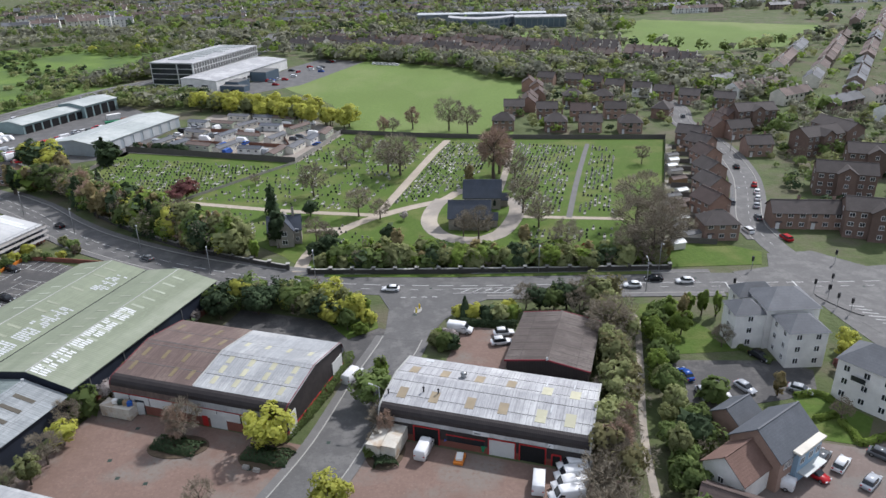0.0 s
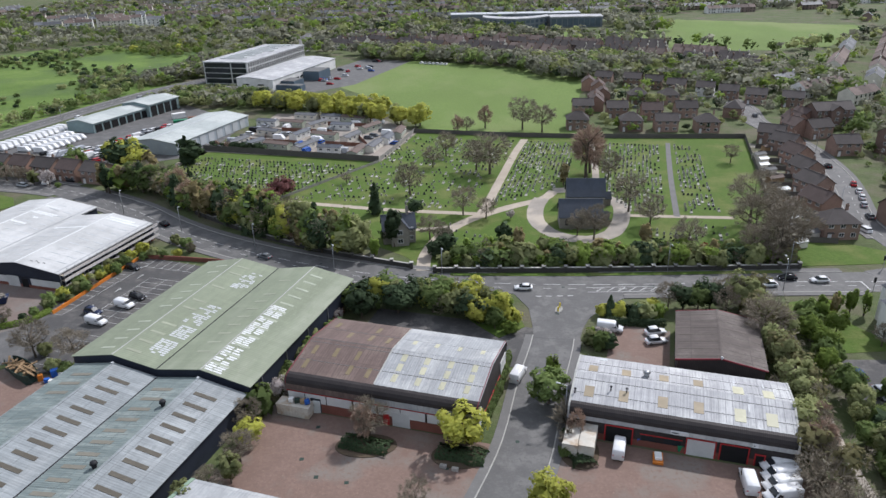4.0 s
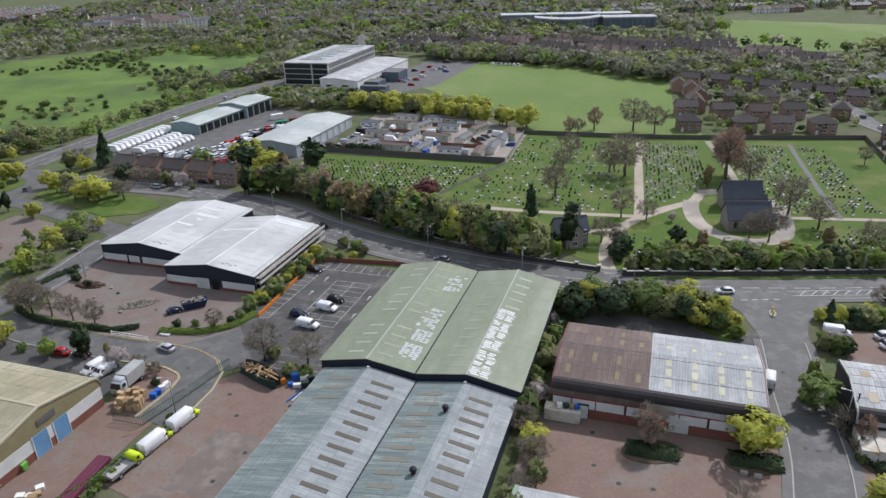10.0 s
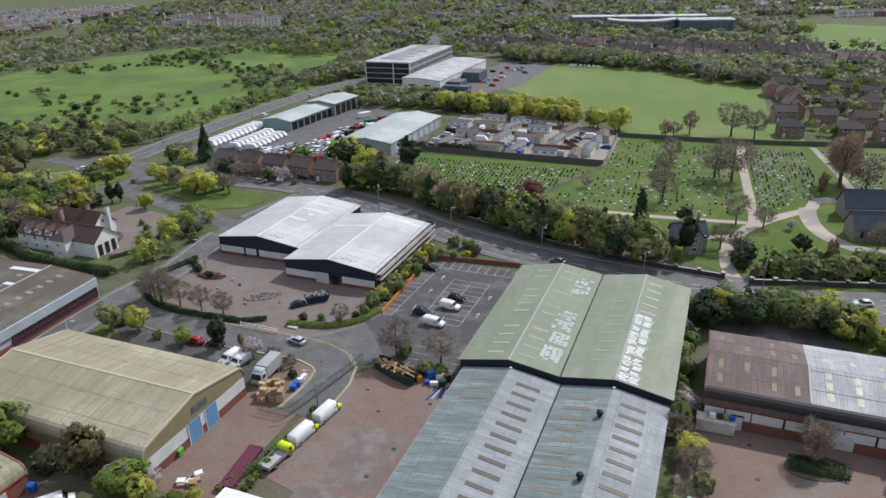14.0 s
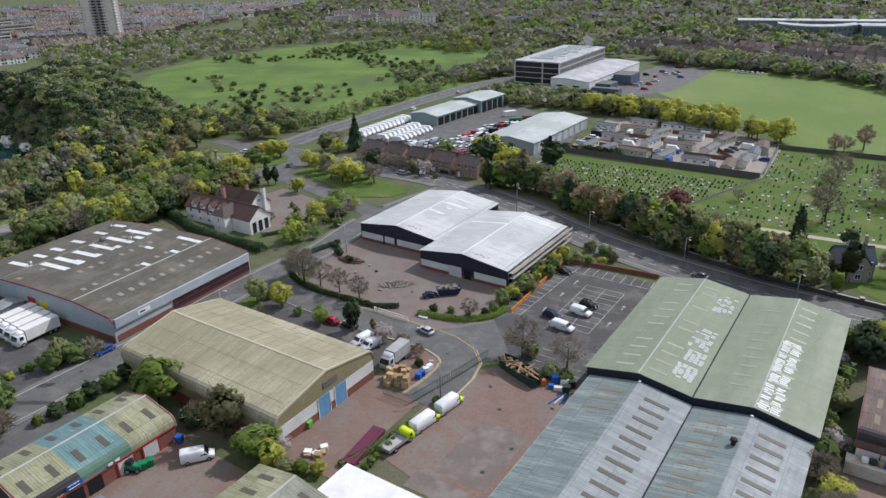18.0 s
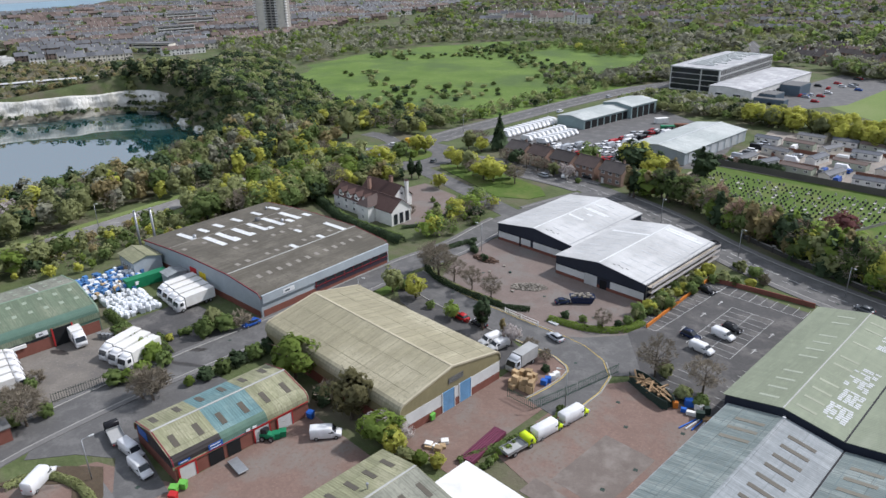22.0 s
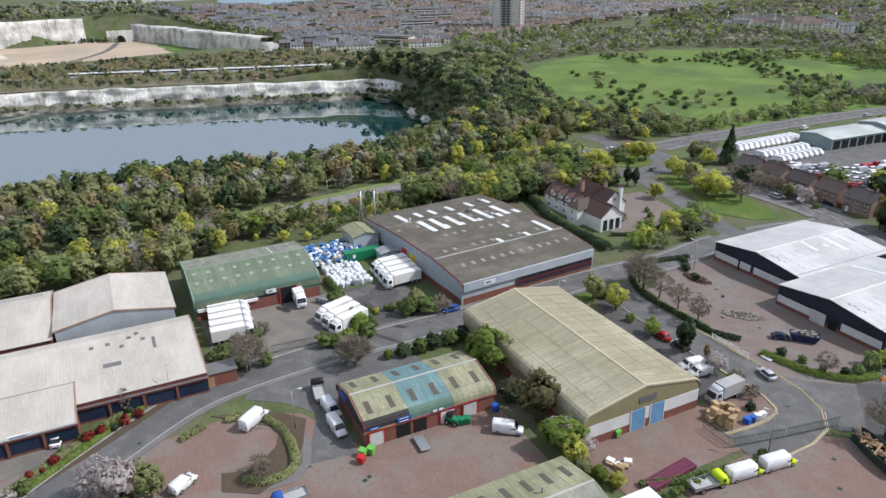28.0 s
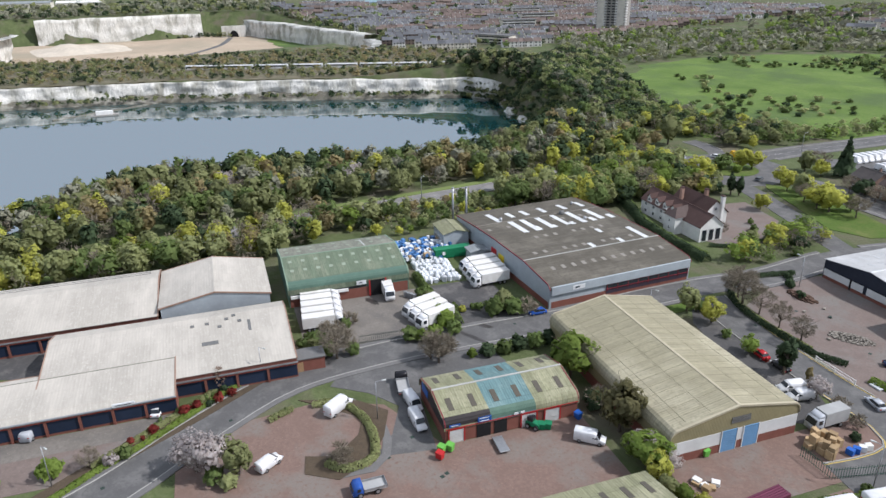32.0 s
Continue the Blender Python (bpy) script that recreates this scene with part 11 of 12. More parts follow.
# pale concrete strip and patches in the haulage yard
for u0, u1, v0, v1 in ((-148, -138, 41, 45), (-146, -136.5, 46.5, 62)):
    sheet_uv("paving_patch", rect_uv(u0, u1, v0, v1), M["paving_grey"], "greyer worn patch of block paving", 0.062, "pavement")
path("footpath", [(42.3, 140), (41.6, 137.7), (39.2, 127), (36.6, 115.3), (34.4, 106), (32.4, 97.3), (31, 89), (30, 80.7), (28.5, 68)], 1.3, "gravel2", "narrow worn footpath between hedges", 0.05)
sheet("verge", [(-32, 158.6), (0, 156.9), (50, 156.2), (50, 157.8), (0, 158.4), (-32, 160)], M["grass"], "thin grass verge below the wall", 0.2)
sheet("verge", [(-25, 143), (-17.5, 140), (-16, 132.5), (-22, 128), (-28, 136)], M["grass"], "grass corner planted with trees", 0.12)
sheet("verge", [est(-219, 62), est(-215.5, 62), est(-215.5, 80), est(-219, 80)], M["grass"], "strip of lawn below office windows", 0.1)

# ---- street furniture ----
def make_lamp(h=8.0):
    ob = thing("street_lamp", "grey steel street lamp on a tall pole", "street lamp")
    g = Geo()
    g.tube((0, 0, 0), (0, 0, h), 0.11, 0.06, 8)
    part("pole", g, M["steel"], ob, smooth=True)
    g = Geo()
    g.tube((0, 0, h - 0.05), (1.3, 0, h + 0.25), 0.05, 0.04, 6)
    part("arm", g, M["steel"], ob)
    g = Geo()
    loft(g, [ring8(1.1, 0.12, h + 0.12, h + 0.3, 0.04), ring8(1.9, 0.16, h + 0.16, h + 0.36, 0.04)])
    part("lantern", g, M["sky_pale"], ob)
    return ob


lp = make_lamp()
lp.matrix_basis = pose(-86, 177.8, 0, 0, 0, -60)
for x, y, a in ((-61.7, 162, -70), (-111.7, 192.5, -50), (-34.1, 158.4, -80), (46.1, 147.2, 90), (22.1, 158.0, -90), (-12.6, 99, 160), (52, 157.5, -90), (-191.9, 53.2, 60), (-215.9, 41, 20), (-207.6, 2.1, 20), (-292.5, 130.2, 0), (-130.5, 106.5, 200), (-176, 166, 180), (-187, 122, 0), (-136, 209, -50), (84, 196, 0), (-246, 292, -30), (-222, 340, 10), (109, 262, 180)):
    tagged(copy_thing(lp, pose(x, y, 0, 0, 0, a)))
tagged(lp, group="street lamps")


def make_signal():
    ob = thing("traffic_light", "black traffic light on a grey pole", "traffic light", "signals at the junction")
    g = Geo()
    g.tube((0, 0, 0), (0, 0, 3.6), 0.07, 0.07, 6)
    part("pole", g, M["steel"], ob)
    g = Geo()
    g.box(-0.3, 0.3, -0.2, 0.2, 2.5, 3.7)
    part("signal_head", g, M["black_trim"], ob)
    return ob


sg = make_signal()
sg.matrix_basis = pose(85.9, 141.3, 0.09, 0, 0, 0)
for x, y in ((85.8, 137.2), (87.5, 134.6), (89.4, 146.8), (66, 145.5), (75, 157.3), (84.1, 144.2), (97, 160)):
    copy_thing(sg, pose(x, y, 0.09, 0, 0, 40))
isl = thing("traffic_island", "small kerbed island with yellow bollards", "traffic island", at=pose(-7.6, 139.8, 0.05, 0, 0, 70))
g = Geo()
g.prism([(1.6 * math.cos(2 * math.pi * i / 16), 0.8 * math.sin(2 * math.pi * i / 16)) for i in range(16)], 0, 0.22)
part("kerbed_base", g, M["kerb"], isl)
for x in (-1, 1):
    g = Geo()
    g.tube((x, 0, 0.2), (x, 0, 1.3), 0.22, 0.18, 8)
    part("bollard", g, M["door_yellow"], isl)
isl2 = thing("traffic_island", "long kerbed island at the junction", "traffic island", at=pose(87, 138.5, 0.05, 0, 0, -62))
g = Geo()
g.prism([(6 * math.cos(2 * math.pi * i / 20), 1.1 * math.sin(2 * math.pi * i / 20)) for i in range(20)], 0, 0.25)
part("kerbed_base", g, M["footway"], isl2)

# ---- yard clutter ----
def bin_thing(x, y, ang, m, label, w=1.3, d=1.0, h=1.25, group=""):
    ob = thing("wheeled_bin", label, "bin", group, at=pose(x, y, 0.06, 0, 0, ang))
    g = Geo()
    g.hexa([(-w * 0.42, -d * 0.4, 0.15), (w * 0.42, -d * 0.4, 0.15), (w * 0.42, d * 0.4, 0.15), (-w * 0.42, d * 0.4, 0.15), (-w / 2, -d / 2, h), (w / 2, -d / 2, h), (w / 2, d / 2, h), (-w / 2, d / 2, h)])
    part("tub", g, m, ob)
    g = Geo()
    g.hexa([(-w / 2 - 0.03, -d / 2 - 0.03, h), (w / 2 + 0.03, -d / 2 - 0.03, h), (w / 2 + 0.03, d / 2 + 0.03, h), (-w / 2 - 0.03, d / 2 + 0.03, h), (-w / 2, -d / 2, h + 0.08), (w / 2, -d / 2, h + 0.08), (w / 2, d / 2, h + 0.28), (-w / 2, d / 2, h + 0.28)])
    part("lid", g, m, ob)
    return ob


M["bin_green"], M["bin_red"], M["bin_blue"], M["bin_lime"] = paint("green_bin", (0.02, 0.20, 0.09), 0.5), paint("red_bin", (0.5, 0.03, 0.03), 0.5), paint("blue_bin", (0.03, 0.12, 0.45), 0.5), paint("lime_bin", (0.16, 0.45, 0.08), 0.5)
for x, y, a, m, l in ((-177.4, 57.2, 20, "bin_lime", "bright green wheeled bin by a unit"), (-176.2, 56.0, 20, "bin_red", "red wheeled bin by a unit"), (-176.9, 58.6, 20, "bin_lime", "bright green wheeled bin by a unit"), (-172.0, 75.0, 40, "bin_green", "dark green wheeled bin by a roller door"), (-171.4, 76.0, 40, "bin_green", "dark green wheeled bin by a roller door"), (-170.4, 82.4, 0, "bin_blue", "blue wheeled bin by a wall"), (-152.0, 92.4, -17, "bin_green", "dark green wheeled bin by the warehouse"), (-150.6, 92.0, -17, "bin_lime", "green wheeled bin by the warehouse"), (-1.0, 93.6, 0, "bin_blue", "round blue bin outside the unit"), (5.0, 91.6, 0, "bin_green", "dark green bin outside the unit"), (6.0, 92.0, 20, "bin_green", "dark green bin outside the unit")):
    bin_thing(x, y, a, M[m], l)


def crate(name, x, y, z, ang, w, d, h, m, label, group="", cat="crate"):
    g = Geo()
    g.box(-w / 2, w / 2, -d / 2, d / 2, 0, h)
    ob = solo(name, g, m, label, cat, group, at=pose(x, y, z, 0, 0, ang))
    md = ob.modifiers.new("edge", "BEVEL")
    md.width, md.segments = 0.04, 1
    return ob


cr = random.Random(9)
M["card"] = mat("cardboard", (0.42, 0.30, 0.17), (0.35, 0.25, 0.14), 0.9, fine=2, bump=0, rnd=0.25)
for i in range(22):
    x, y = -140.0 + cr.uniform(-2.6, 2.6), 109.8 + cr.uniform(-2.4, 2.6)
    crate("crate", x, y, 0.06, cr.uniform(-30, 30), cr.uniform(1.0, 1.5), cr.uniform(0.9, 1.3), cr.uniform(0.9, 2.6), M["card"], "stacked brown cardboard and timber crate", "crates beside the kerb")
for i in range(4):
    crate("crate", -136.6 + 0.4 * i, 111.6 + 1.2 * i, 0.06, 20 * i, 1.2, 1.0, 1.1, M["bin_blue"] if i < 2 else M["white"], "plastic-wrapped pallet load by the kerb", "crates beside the kerb")
for i in range(7):
    crate("crate", -146 + cr.uniform(-1.5, 1.5), 86.5 + cr.uniform(-1.6, 1.6), 0.06, cr.uniform(-20, 40), 1.3, 1.1, cr.uniform(0.4, 1.0), M["card"] if i % 3 else M["white"], "flattened packaging heap in the yard", "packaging in the yard")
pp = thing("pipe_stack", "stack of long purple steel sections", "pipes", at=pose(-138.8, 89.2, 0.06, 0, 0, 80))
M["purple"] = mat("purple_steel", (0.16, 0.04, 0.075), (0.12, 0.035, 0.06), 0.5, fine=2, bump=0, rnd=0.2)
for i in range(6):
    for j in range(2):
        g = Geo()
        g.box(-5, 5, -1.2 + 0.42 * i, -0.85 + 0.42 * i, 0.2 + 0.38 * j, 0.52 + 0.38 * j)
        part("beam", g, M["purple"], pp)
for x in (-3.5, 0, 3.5):
    g = Geo()
    g.box(x - 0.1, x + 0.1, -1.4, 1.5, 0, 0.2)
    part("bearer", g, M["wood"], pp)
# open-topped hull-shaped skip filled with timber
sk = thing("skip", "large dark open skip heaped with timber", "skip", at=pose(-117.6, 117.8, 0.06, 0, 0, -38))
for i in range(12):
    a0, a1 = -5.5 + 11 * i / 12, -5.5 + 11 * (i + 1) / 12
    f = lambda a: 1.9 * math.sqrt(max(0.05, 1 - (a / 6.2) ** 2))
    for s in (-1, 1):
        g = Geo()
        y0, y1 = s * f(a0), s * f(a1)
        g.hexa([(a0, y0 * 0.8, 0), (a1, y1 * 0.8, 0), (a1, y1 * 0.8 - 0.08 * s, 0), (a0, y0 * 0.8 - 0.08 * s, 0), (a0, y0, 1.9), (a1, y1, 1.9), (a1, y1 - 0.1 * s, 1.9), (a0, y0 - 0.1 * s, 1.9)])
        part("side_plate", g, M["dark_metal"], sk)
g = Geo()
g.box(-5, 5, -1.4, 1.4, 0, 0.15)
part("floor_plate", g, M["dark_metal"], sk)
for i in range(26):
    g = Geo()
    L = cr.uniform(0.8, 2.2)
    g.box(-L, L, -0.18, 0.18, -0.1, 0.1)
    o = part("timber", g, M["wood"], sk)
    o.matrix_basis = pose(cr.uniform(-3.6, 3.6), cr.uniform(-0.9, 0.9), cr.uniform(1.2, 2.0), cr.uniform(-15, 15), cr.uniform(-15, 15), cr.uniform(0, 180))
for i, (dx, dy) in enumerate(((0, 0), (1.6, -0.6), (3.2, -1.0), (4.6, -1.4), (6.0, -1.6), (7.2, -2.2), (2.2, 1.6), (4.0, 1.0), (5.4, 0.6))):
    crate("crate", -112.6 + dx, 115.4 + dy, 0.06, cr.uniform(-30, 30), cr.uniform(0.9, 2.2), cr.uniform(0.7, 1.2), cr.uniform(0.6, 1.5), [M["orange"], M["bin_blue"], M["white"], M["dark_metal"], M["wood"]][i % 5], ("orange", "blue", "white", "dark green", "brown")[i % 5] + " crate of scrap by the yard wall", "scrap beside the skip")
for i in range(5):
    g = Geo()
    g.box(-2.4, 2.4, -0.12, 0.12, 0, 0.2)
    solo("beam", g, M["sky_white"] if i % 2 else M["bin_blue"], "loose painted steel beam on the paving", "beam", "scrap beside the skip", at=pose(-109.5 + 0.8 * i, 111.6 + 0.3 * i, 0.06, 0, 0, 60 + 6 * i))
hedge("dark clipped hedge at the head of a small car park", [(1.9, 133.2), (6, 132.6), (10, 132.2), (14.2, 131.8)], 1.8, 1.9, "dark")
M["green_steel"] = mat("green_painted_steel", (0.045, 0.105, 0.07), (0.035, 0.08, 0.055), 0.5, fine=3, bump=0.003)
# palisade fence and gate of the haulage yard
def palisade(label, x0, y0, x1, y1, h=2.3, step=0.45, name="fence", m="green_steel"):
    ob = thing(name, label, name)
    a, b = Vector((x0, y0)), Vector((x1, y1))
    d = (b - a).normalized()
    ang = math.degrees(math.atan2(d.y, d.x))
    n = int((b - a).length / step)
    g = Geo()
    g.box(-0.035, 0.035, -0.02, 0.02, 0.05, h)
    me = g.mesh("pale", M[m])
    for i in range(n + 1):
        p = a + d * step * i
        o = new("pale", me)
        o.parent, o.matrix_basis = ob, pose(p.x, p.y, 0, 0, 0, ang)
    for z in (0.4, h - 0.4):
        g = Geo()
        line = [a, b]
        ribbon(g, line, -0.05, -0.02, z, z + 0.09)
        part("rail", g, M[m], ob)
    return ob


palisade("dark green steel palisade gate, closed", -130.0, 112.4, -125.0, 122.0, name="gate")
palisade("dark green steel palisade fence", -135.2, 103.2, -130.2, 112.0)
palisade("dark green steel palisade fence", -141.2, 104.6, -135.4, 103.0)
palisade("dark steel gates of the lorry yard", -217.4, 63.6, -213.8, 73.0, name="gate", m="dark_metal")
row([(-136.6, 84.5), (-134.6, 92), (-132.2, 98.5), (-130.4, 104.5)], 1.3, [("bush", 3), ("bright_bush", 2)], (1.1, 1.6), 0.15, "hedge between the yards")
# barrier gate and slab at the forecourt
bg = thing("barrier_gate", "white tubular barrier gate", "gate", at=pose(-150.7, 134, 0.08, 0, 0, -17))
for z in (0.5, 1.05):
    g = Geo()
    g.box(-4.8, 4.8, -0.05, 0.05, z, z + 0.1)
    part("bar", g, M["white"], bg)
for x in (-4.8, 0, 4.8):
    g = Geo()
    g.box(x - 0.08, x + 0.08, -0.08, 0.08, 0, 1.2)
    part("post", g, M["white"], bg)
crate("board_pile", -143.3, 135.4, 0.08, -17, 2.4, 1.4, 0.3, M["sky_white"], "stack of white sheets on the forecourt", "", "sheets")
rb = Geo()
for i in range(420):
    r, w_ = cr.uniform(0, 1) ** 0.5 * 4.6, cr.uniform(0, 6.28)
    x, y, s = r * math.cos(w_), 0.5 * r * math.sin(w_), cr.uniform(0.12, 0.4)
    z = max(0.05, 0.9 * (1 - r / 4.8)) * cr.uniform(0.3, 1)
    dx, dy = s * math.cos(w_ * 3), s * math.sin(w_ * 3)
    rb.hexa([(x - dx, y - dy, z - s / 2), (x + dy, y - dx, z - s / 2), (x + dx, y + dy, z - s / 2), (x - dy, y + dx, z - s / 2), (x - dx * .8, y - dy * .8, z + s / 2), (x + dy * .8, y - dx * .8, z + s / 2), (x + dx * .8, y + dy * .8, z + s / 2), (x - dy * .8, y + dx * .8, z + s / 2)])
solo("rubble", rb, M["rubble"], "spread heap of broken concrete and brick", "rubble", kind="stuff", at=pose(-155.4, 150.2, 0.05, 0, 0, 20))
for dx, dy in ((-8, 6), (-11, 9), (-3, -4), (-13, 4)):
    crate("debris", -155 + dx, 150 + dy, 0.05, dx * 7, 0.9, 0.6, 0.35, M["rubble"] if dx % 2 else M["dark_metal"], "small heap of debris on the forecourt", "debris on the forecourt", "debris")
s2_ = thing("skip", "dark blue builder's skip full of waste", "skip", at=pose(-141.0, 148.2, 0.05, 0, 0, 25))
g = Geo()
g.hexa([(-2.2, -1.1, 0.1), (2.2, -1.1, 0.1), (2.2, 1.1, 0.1), (-2.2, 1.1, 0.1), (-3.0, -1.25, 1.7), (3.0, -1.25, 1.7), (3.0, 1.25, 1.7), (-3.0, 1.25, 1.7)])
part("hull", g, PAINT["navy"], s2_)
for i in range(30):
    x, y, s = cr.uniform(-2.5, 2.5), cr.uniform(-0.9, 0.9), cr.uniform(0.15, 0.4)
    g = Geo()
    g.box(x - s, x + s, y - s, y + s, 1.5, 1.7 + cr.uniform(0, 0.5))
    part("waste", g, M["rubble"], s2_)
# boxes by the van yard and the brown-and-white warehouse
def container(x, y, ang, L, w, h, m, label, group=""):
    ob = thing("container", label, "container", group, at=pose(x, y, 0.06, 0, 0, ang))
    g = Geo()
    g.box(-L / 2, L / 2, -w / 2, w / 2, 0.15, h)
    part("body", g, m, ob)
    for s in (-1, 1):
        for k in range(int(L / 0.6)):
            xx = -L / 2 + 0.3 + 0.6 * k
            g = Geo()
            g.box(xx - 0.08, xx + 0.08, min(s * w / 2, s * (w / 2 + 0.05)), max(s * w / 2, s * (w / 2 + 0.05)), 0.3, h - 0.1)
            part("rib", g, m, ob)
    for xx in (-L / 2, L / 2):
        g = Geo()
        g.box(xx - 0.08, xx + 0.08, -w / 2 - 0.06, w / 2 + 0.06, h - 0.12, h + 0.03)
        part("top_rail", g, m, ob)
    return ob


M["dirty_white"] = mat("dirty_white_panel", (0.60, 0.57, 0.50), (0.50, 0.46, 0.39), 0.8, c3=(0.38, 0.30, 0.22), patch=0.35, fine=1.5, big=0.4, bump=0)
container(-9.8, 93.0, 73, 6.4, 2.5, 2.7, M["dirty_white"], "dirty white storage container beside vans", "storage containers")
container(-12.3, 93.6, 73, 6.4, 2.4, 2.6, M["dirty_white"], "dirty white storage container beside vans", "storage containers")
container(-60.0, 103.4, -17, 6.2, 2.4, 2.4, M["dirty_white"], "cream storage container with clutter on top")
for dx, m in ((-0.6, "white"), (0.5, "dark_metal"), (1.5, "card"), (2.3, "bin_blue")):
    crate("crate", -60.0 + dx, 103.4 - 0.25 * dx, 2.55, 10 * dx, 0.9, 0.8, 0.8, M[m], "box lying on top of a container", "boxes on the container")
for k in range(3):
    crate("crate", -56.2, 103.8, 0.06 + 0.82 * k, 5 * k, 1.2, 1.0, 0.8, M["sky_pale"], "pale blue caged pallet tank", "stack of pallet tanks", "tank")
crate("trailer_load", 0.8, 89.6, 0.06, 75, 2.6, 1.6, 0.5, M["orange"], "small rusty trailer with clutter", "", "trailer")
crate("trailer_load", 0.8, 89.6, 0.56, 80, 1.6, 1.1, 0.5, M["white"], "bagged waste on a trailer", "", "waste")
# concrete blocks by the yellow tree
for dx in (0, 1.9):
    crate("concrete_block", -33.6 + dx, 88.6 - 0.4 * dx, 0.06, -17, 1.1, 0.6, 0.6, M["concrete"], "pale concrete block at a planted island", "concrete blocks", "block")
# planted islands with kerbs
for cx, cy, rx, ry in ((-46.5, 94.2, 5.2, 3.0), (-30.6, 91.4, 5.0, 3.2), (-11.5, 92.5, 3.4, 5.0)):
    sheet("planting_bed", [(cx + rx * math.cos(2 * math.pi * i / 24), cy + ry * math.sin(2 * math.pi * i / 24)) for i in range(24)], M["soil"], "kerbed planting bed in the yard", 0.16)
sheet("planting_bed", wobble([(-206, 44), (-199, 53), (-193, 56), (-187, 51.5), (-182.5, 46), (-181.5, 40), (-186, 36), (-190, 38), (-187, 42), (-190, 48), (-194, 51), (-199, 48)], 0.4, 3), M["soil"], "curving hedge bed round parked vans", 0.14)
sheet("planting_bed", wobble([(-220, 42), (-216, 42), (-211, 27), (-206, 10), (-201, -8), (-204, -8), (-210, 8), (-215, 22)], 0.4, 3), M["soil"], "long planted bed along the office road", 0.14)
# bulk bags and drums in the recycling yard
bagm = Geo()
bagm.hexa([(-0.5, -0.5, 0), (0.5, -0.5, 0), (0.5, 0.5, 0), (-0.5, 0.5, 0), (-0.55, -0.55, 0.9), (0.55, -0.55, 0.9), (0.55, 0.55, 0.9), (-0.55, 0.55, 0.9)])
bagm.hexa([(-0.55, -0.55, 0.9), (0.55, -0.55, 0.9), (0.55, 0.55, 0.9), (-0.55, 0.55, 0.9), (-0.2, -0.25, 1.15), (0.25, -0.2, 1.2), (0.2, 0.25, 1.12), (-0.25, 0.2, 1.22)])
bag_me = bagm.mesh("bulk_bag", M["bag_white"])
for i in range(8):
    for j in range(11):
        u_, v_ = -263 + 1.25 * j, 20 + 1.25 * i
        if cr.random() < 0.82:
            x, y = est(u_ + cr.uniform(-0.2, 0.2), v_ + cr.uniform(-0.2, 0.2))
            ob = new("bulk_bag", bag_me)
            ob.matrix_basis = Matrix.LocRotScale((x, y, 0.05), Euler((0, 0, cr.uniform(0, 1.5))), (1, 1, cr.uniform(0.8, 1.5)))
            tagged(ob, "white bulk bag standing in the recycling yard", "bulk bag", "bulk bags in the recycling yard")
dr = Geo()
for i in range(260):
    u_, v_ = cr.uniform(-278, -264.5), cr.uniform(17, 34)
    x, y = est(u_, v_)
    z = cr.uniform(0, 1.3)
    s = cr.uniform(0.35, 0.6)
    dr.hexa([(x - s, y - s, z), (x + s, y - s, z), (x + s, y + s, z), (x - s, y + s, z), (x - s, y - s, z + 0.9), (x + s, y - s, z + 0.9), (x + s, y + s, z + 0.9), (x - s, y + s, z + 0.9)], cr.choices((0, 1, 2), (5, 4, 1))[0])
solo("drum_heap", dr, [M["bin_blue2"], M["bag_white"], M["card"]], "mixed heap of blue and white plastic drums", "drums", kind="stuff")
gx, gy = est(-266, 42)
container(-244.6, 108.4, 73, 10.5, 2.6, 2.8, M["bin_green"], "long green container in the recycling yard")
hx_, hy_ = -249.5, 112.5
ht = thing("plant_house", "grey plant house with olive roof", "building", at=pose(hx_ - 4, hy_ + 2, 0, 0, 0, -17))
walls(ht, 9.5, 7.5, 4.6, 5.6, M["clad_blue"])
roof_piece(ht, 9.5, 7.5, 4.6, 5.6, M["r_olive"])
for i in range(3):
    window(ht, -2.5 + 2.5 * i, -3.75, 1.2, 1.4, 1.4, "-y")
for x, y, h in ((-262, 121.5, 13), (-258.5, 124, 13.5)):
    st = thing("flue_stack", "slim steel flue stack beside the plant", "chimney", at=pose(x, y, 0, 0, 0, 0))
    g = Geo()
    g.tube((0, 0, 0), (0, 0, h), 0.35, 0.3, 10)
    part("shaft", g, M["steel"], st, smooth=True)
    g = Geo()
    g.tube((0, 0, h), (0, 0, h + 0.3), 0.42, 0.42, 10)
    part("collar", g, M["steel"], st)
gh = thing("kiosk", "grey service kiosk against the warehouse", "building", at=pose(-238.4, 112.4, 0, 0, 0, -17))
walls(gh, 4, 5, 3.4, 3.9, M["clad_blue"])
roof_piece(gh, 4, 5, 3.4, 3.9, M["r_bluegrey"])
bhut = thing("substation", "small red-brick substation with flat roof", "building", at=pose(-216.4, 50.2, 0, 0, 0, -17))
g = Geo()
g.box(-2, 2, -4, 4, 0, 2.8)
part("wall", g, M["brick"], bhut)
g = Geo()
g.box(-2.2, 2.2, -4.2, 4.2, 2.8, 3.0)
part("roof", g, M["lap"], bhut)
g = Geo()
g.box(1.95, 2.08, -2, -0.4, 0.1, 2.2)
part("door", g, M["wood"], bhut)
crate("scrap_skip", -227.5, 87.5, 0.05, -17, 4, 2, 1.7, M["rust"], "rusty brown skip of scrap metal", "", "skip")
for i in range(4):
    crate("gas_cage", -231 + 0.9 * i, 84.2 + 0.3 * i, 0.05, -17, 0.8, 0.8, 1.4, M["steel"], "steel storage cage by the dock", "cages by the dock", "cage")
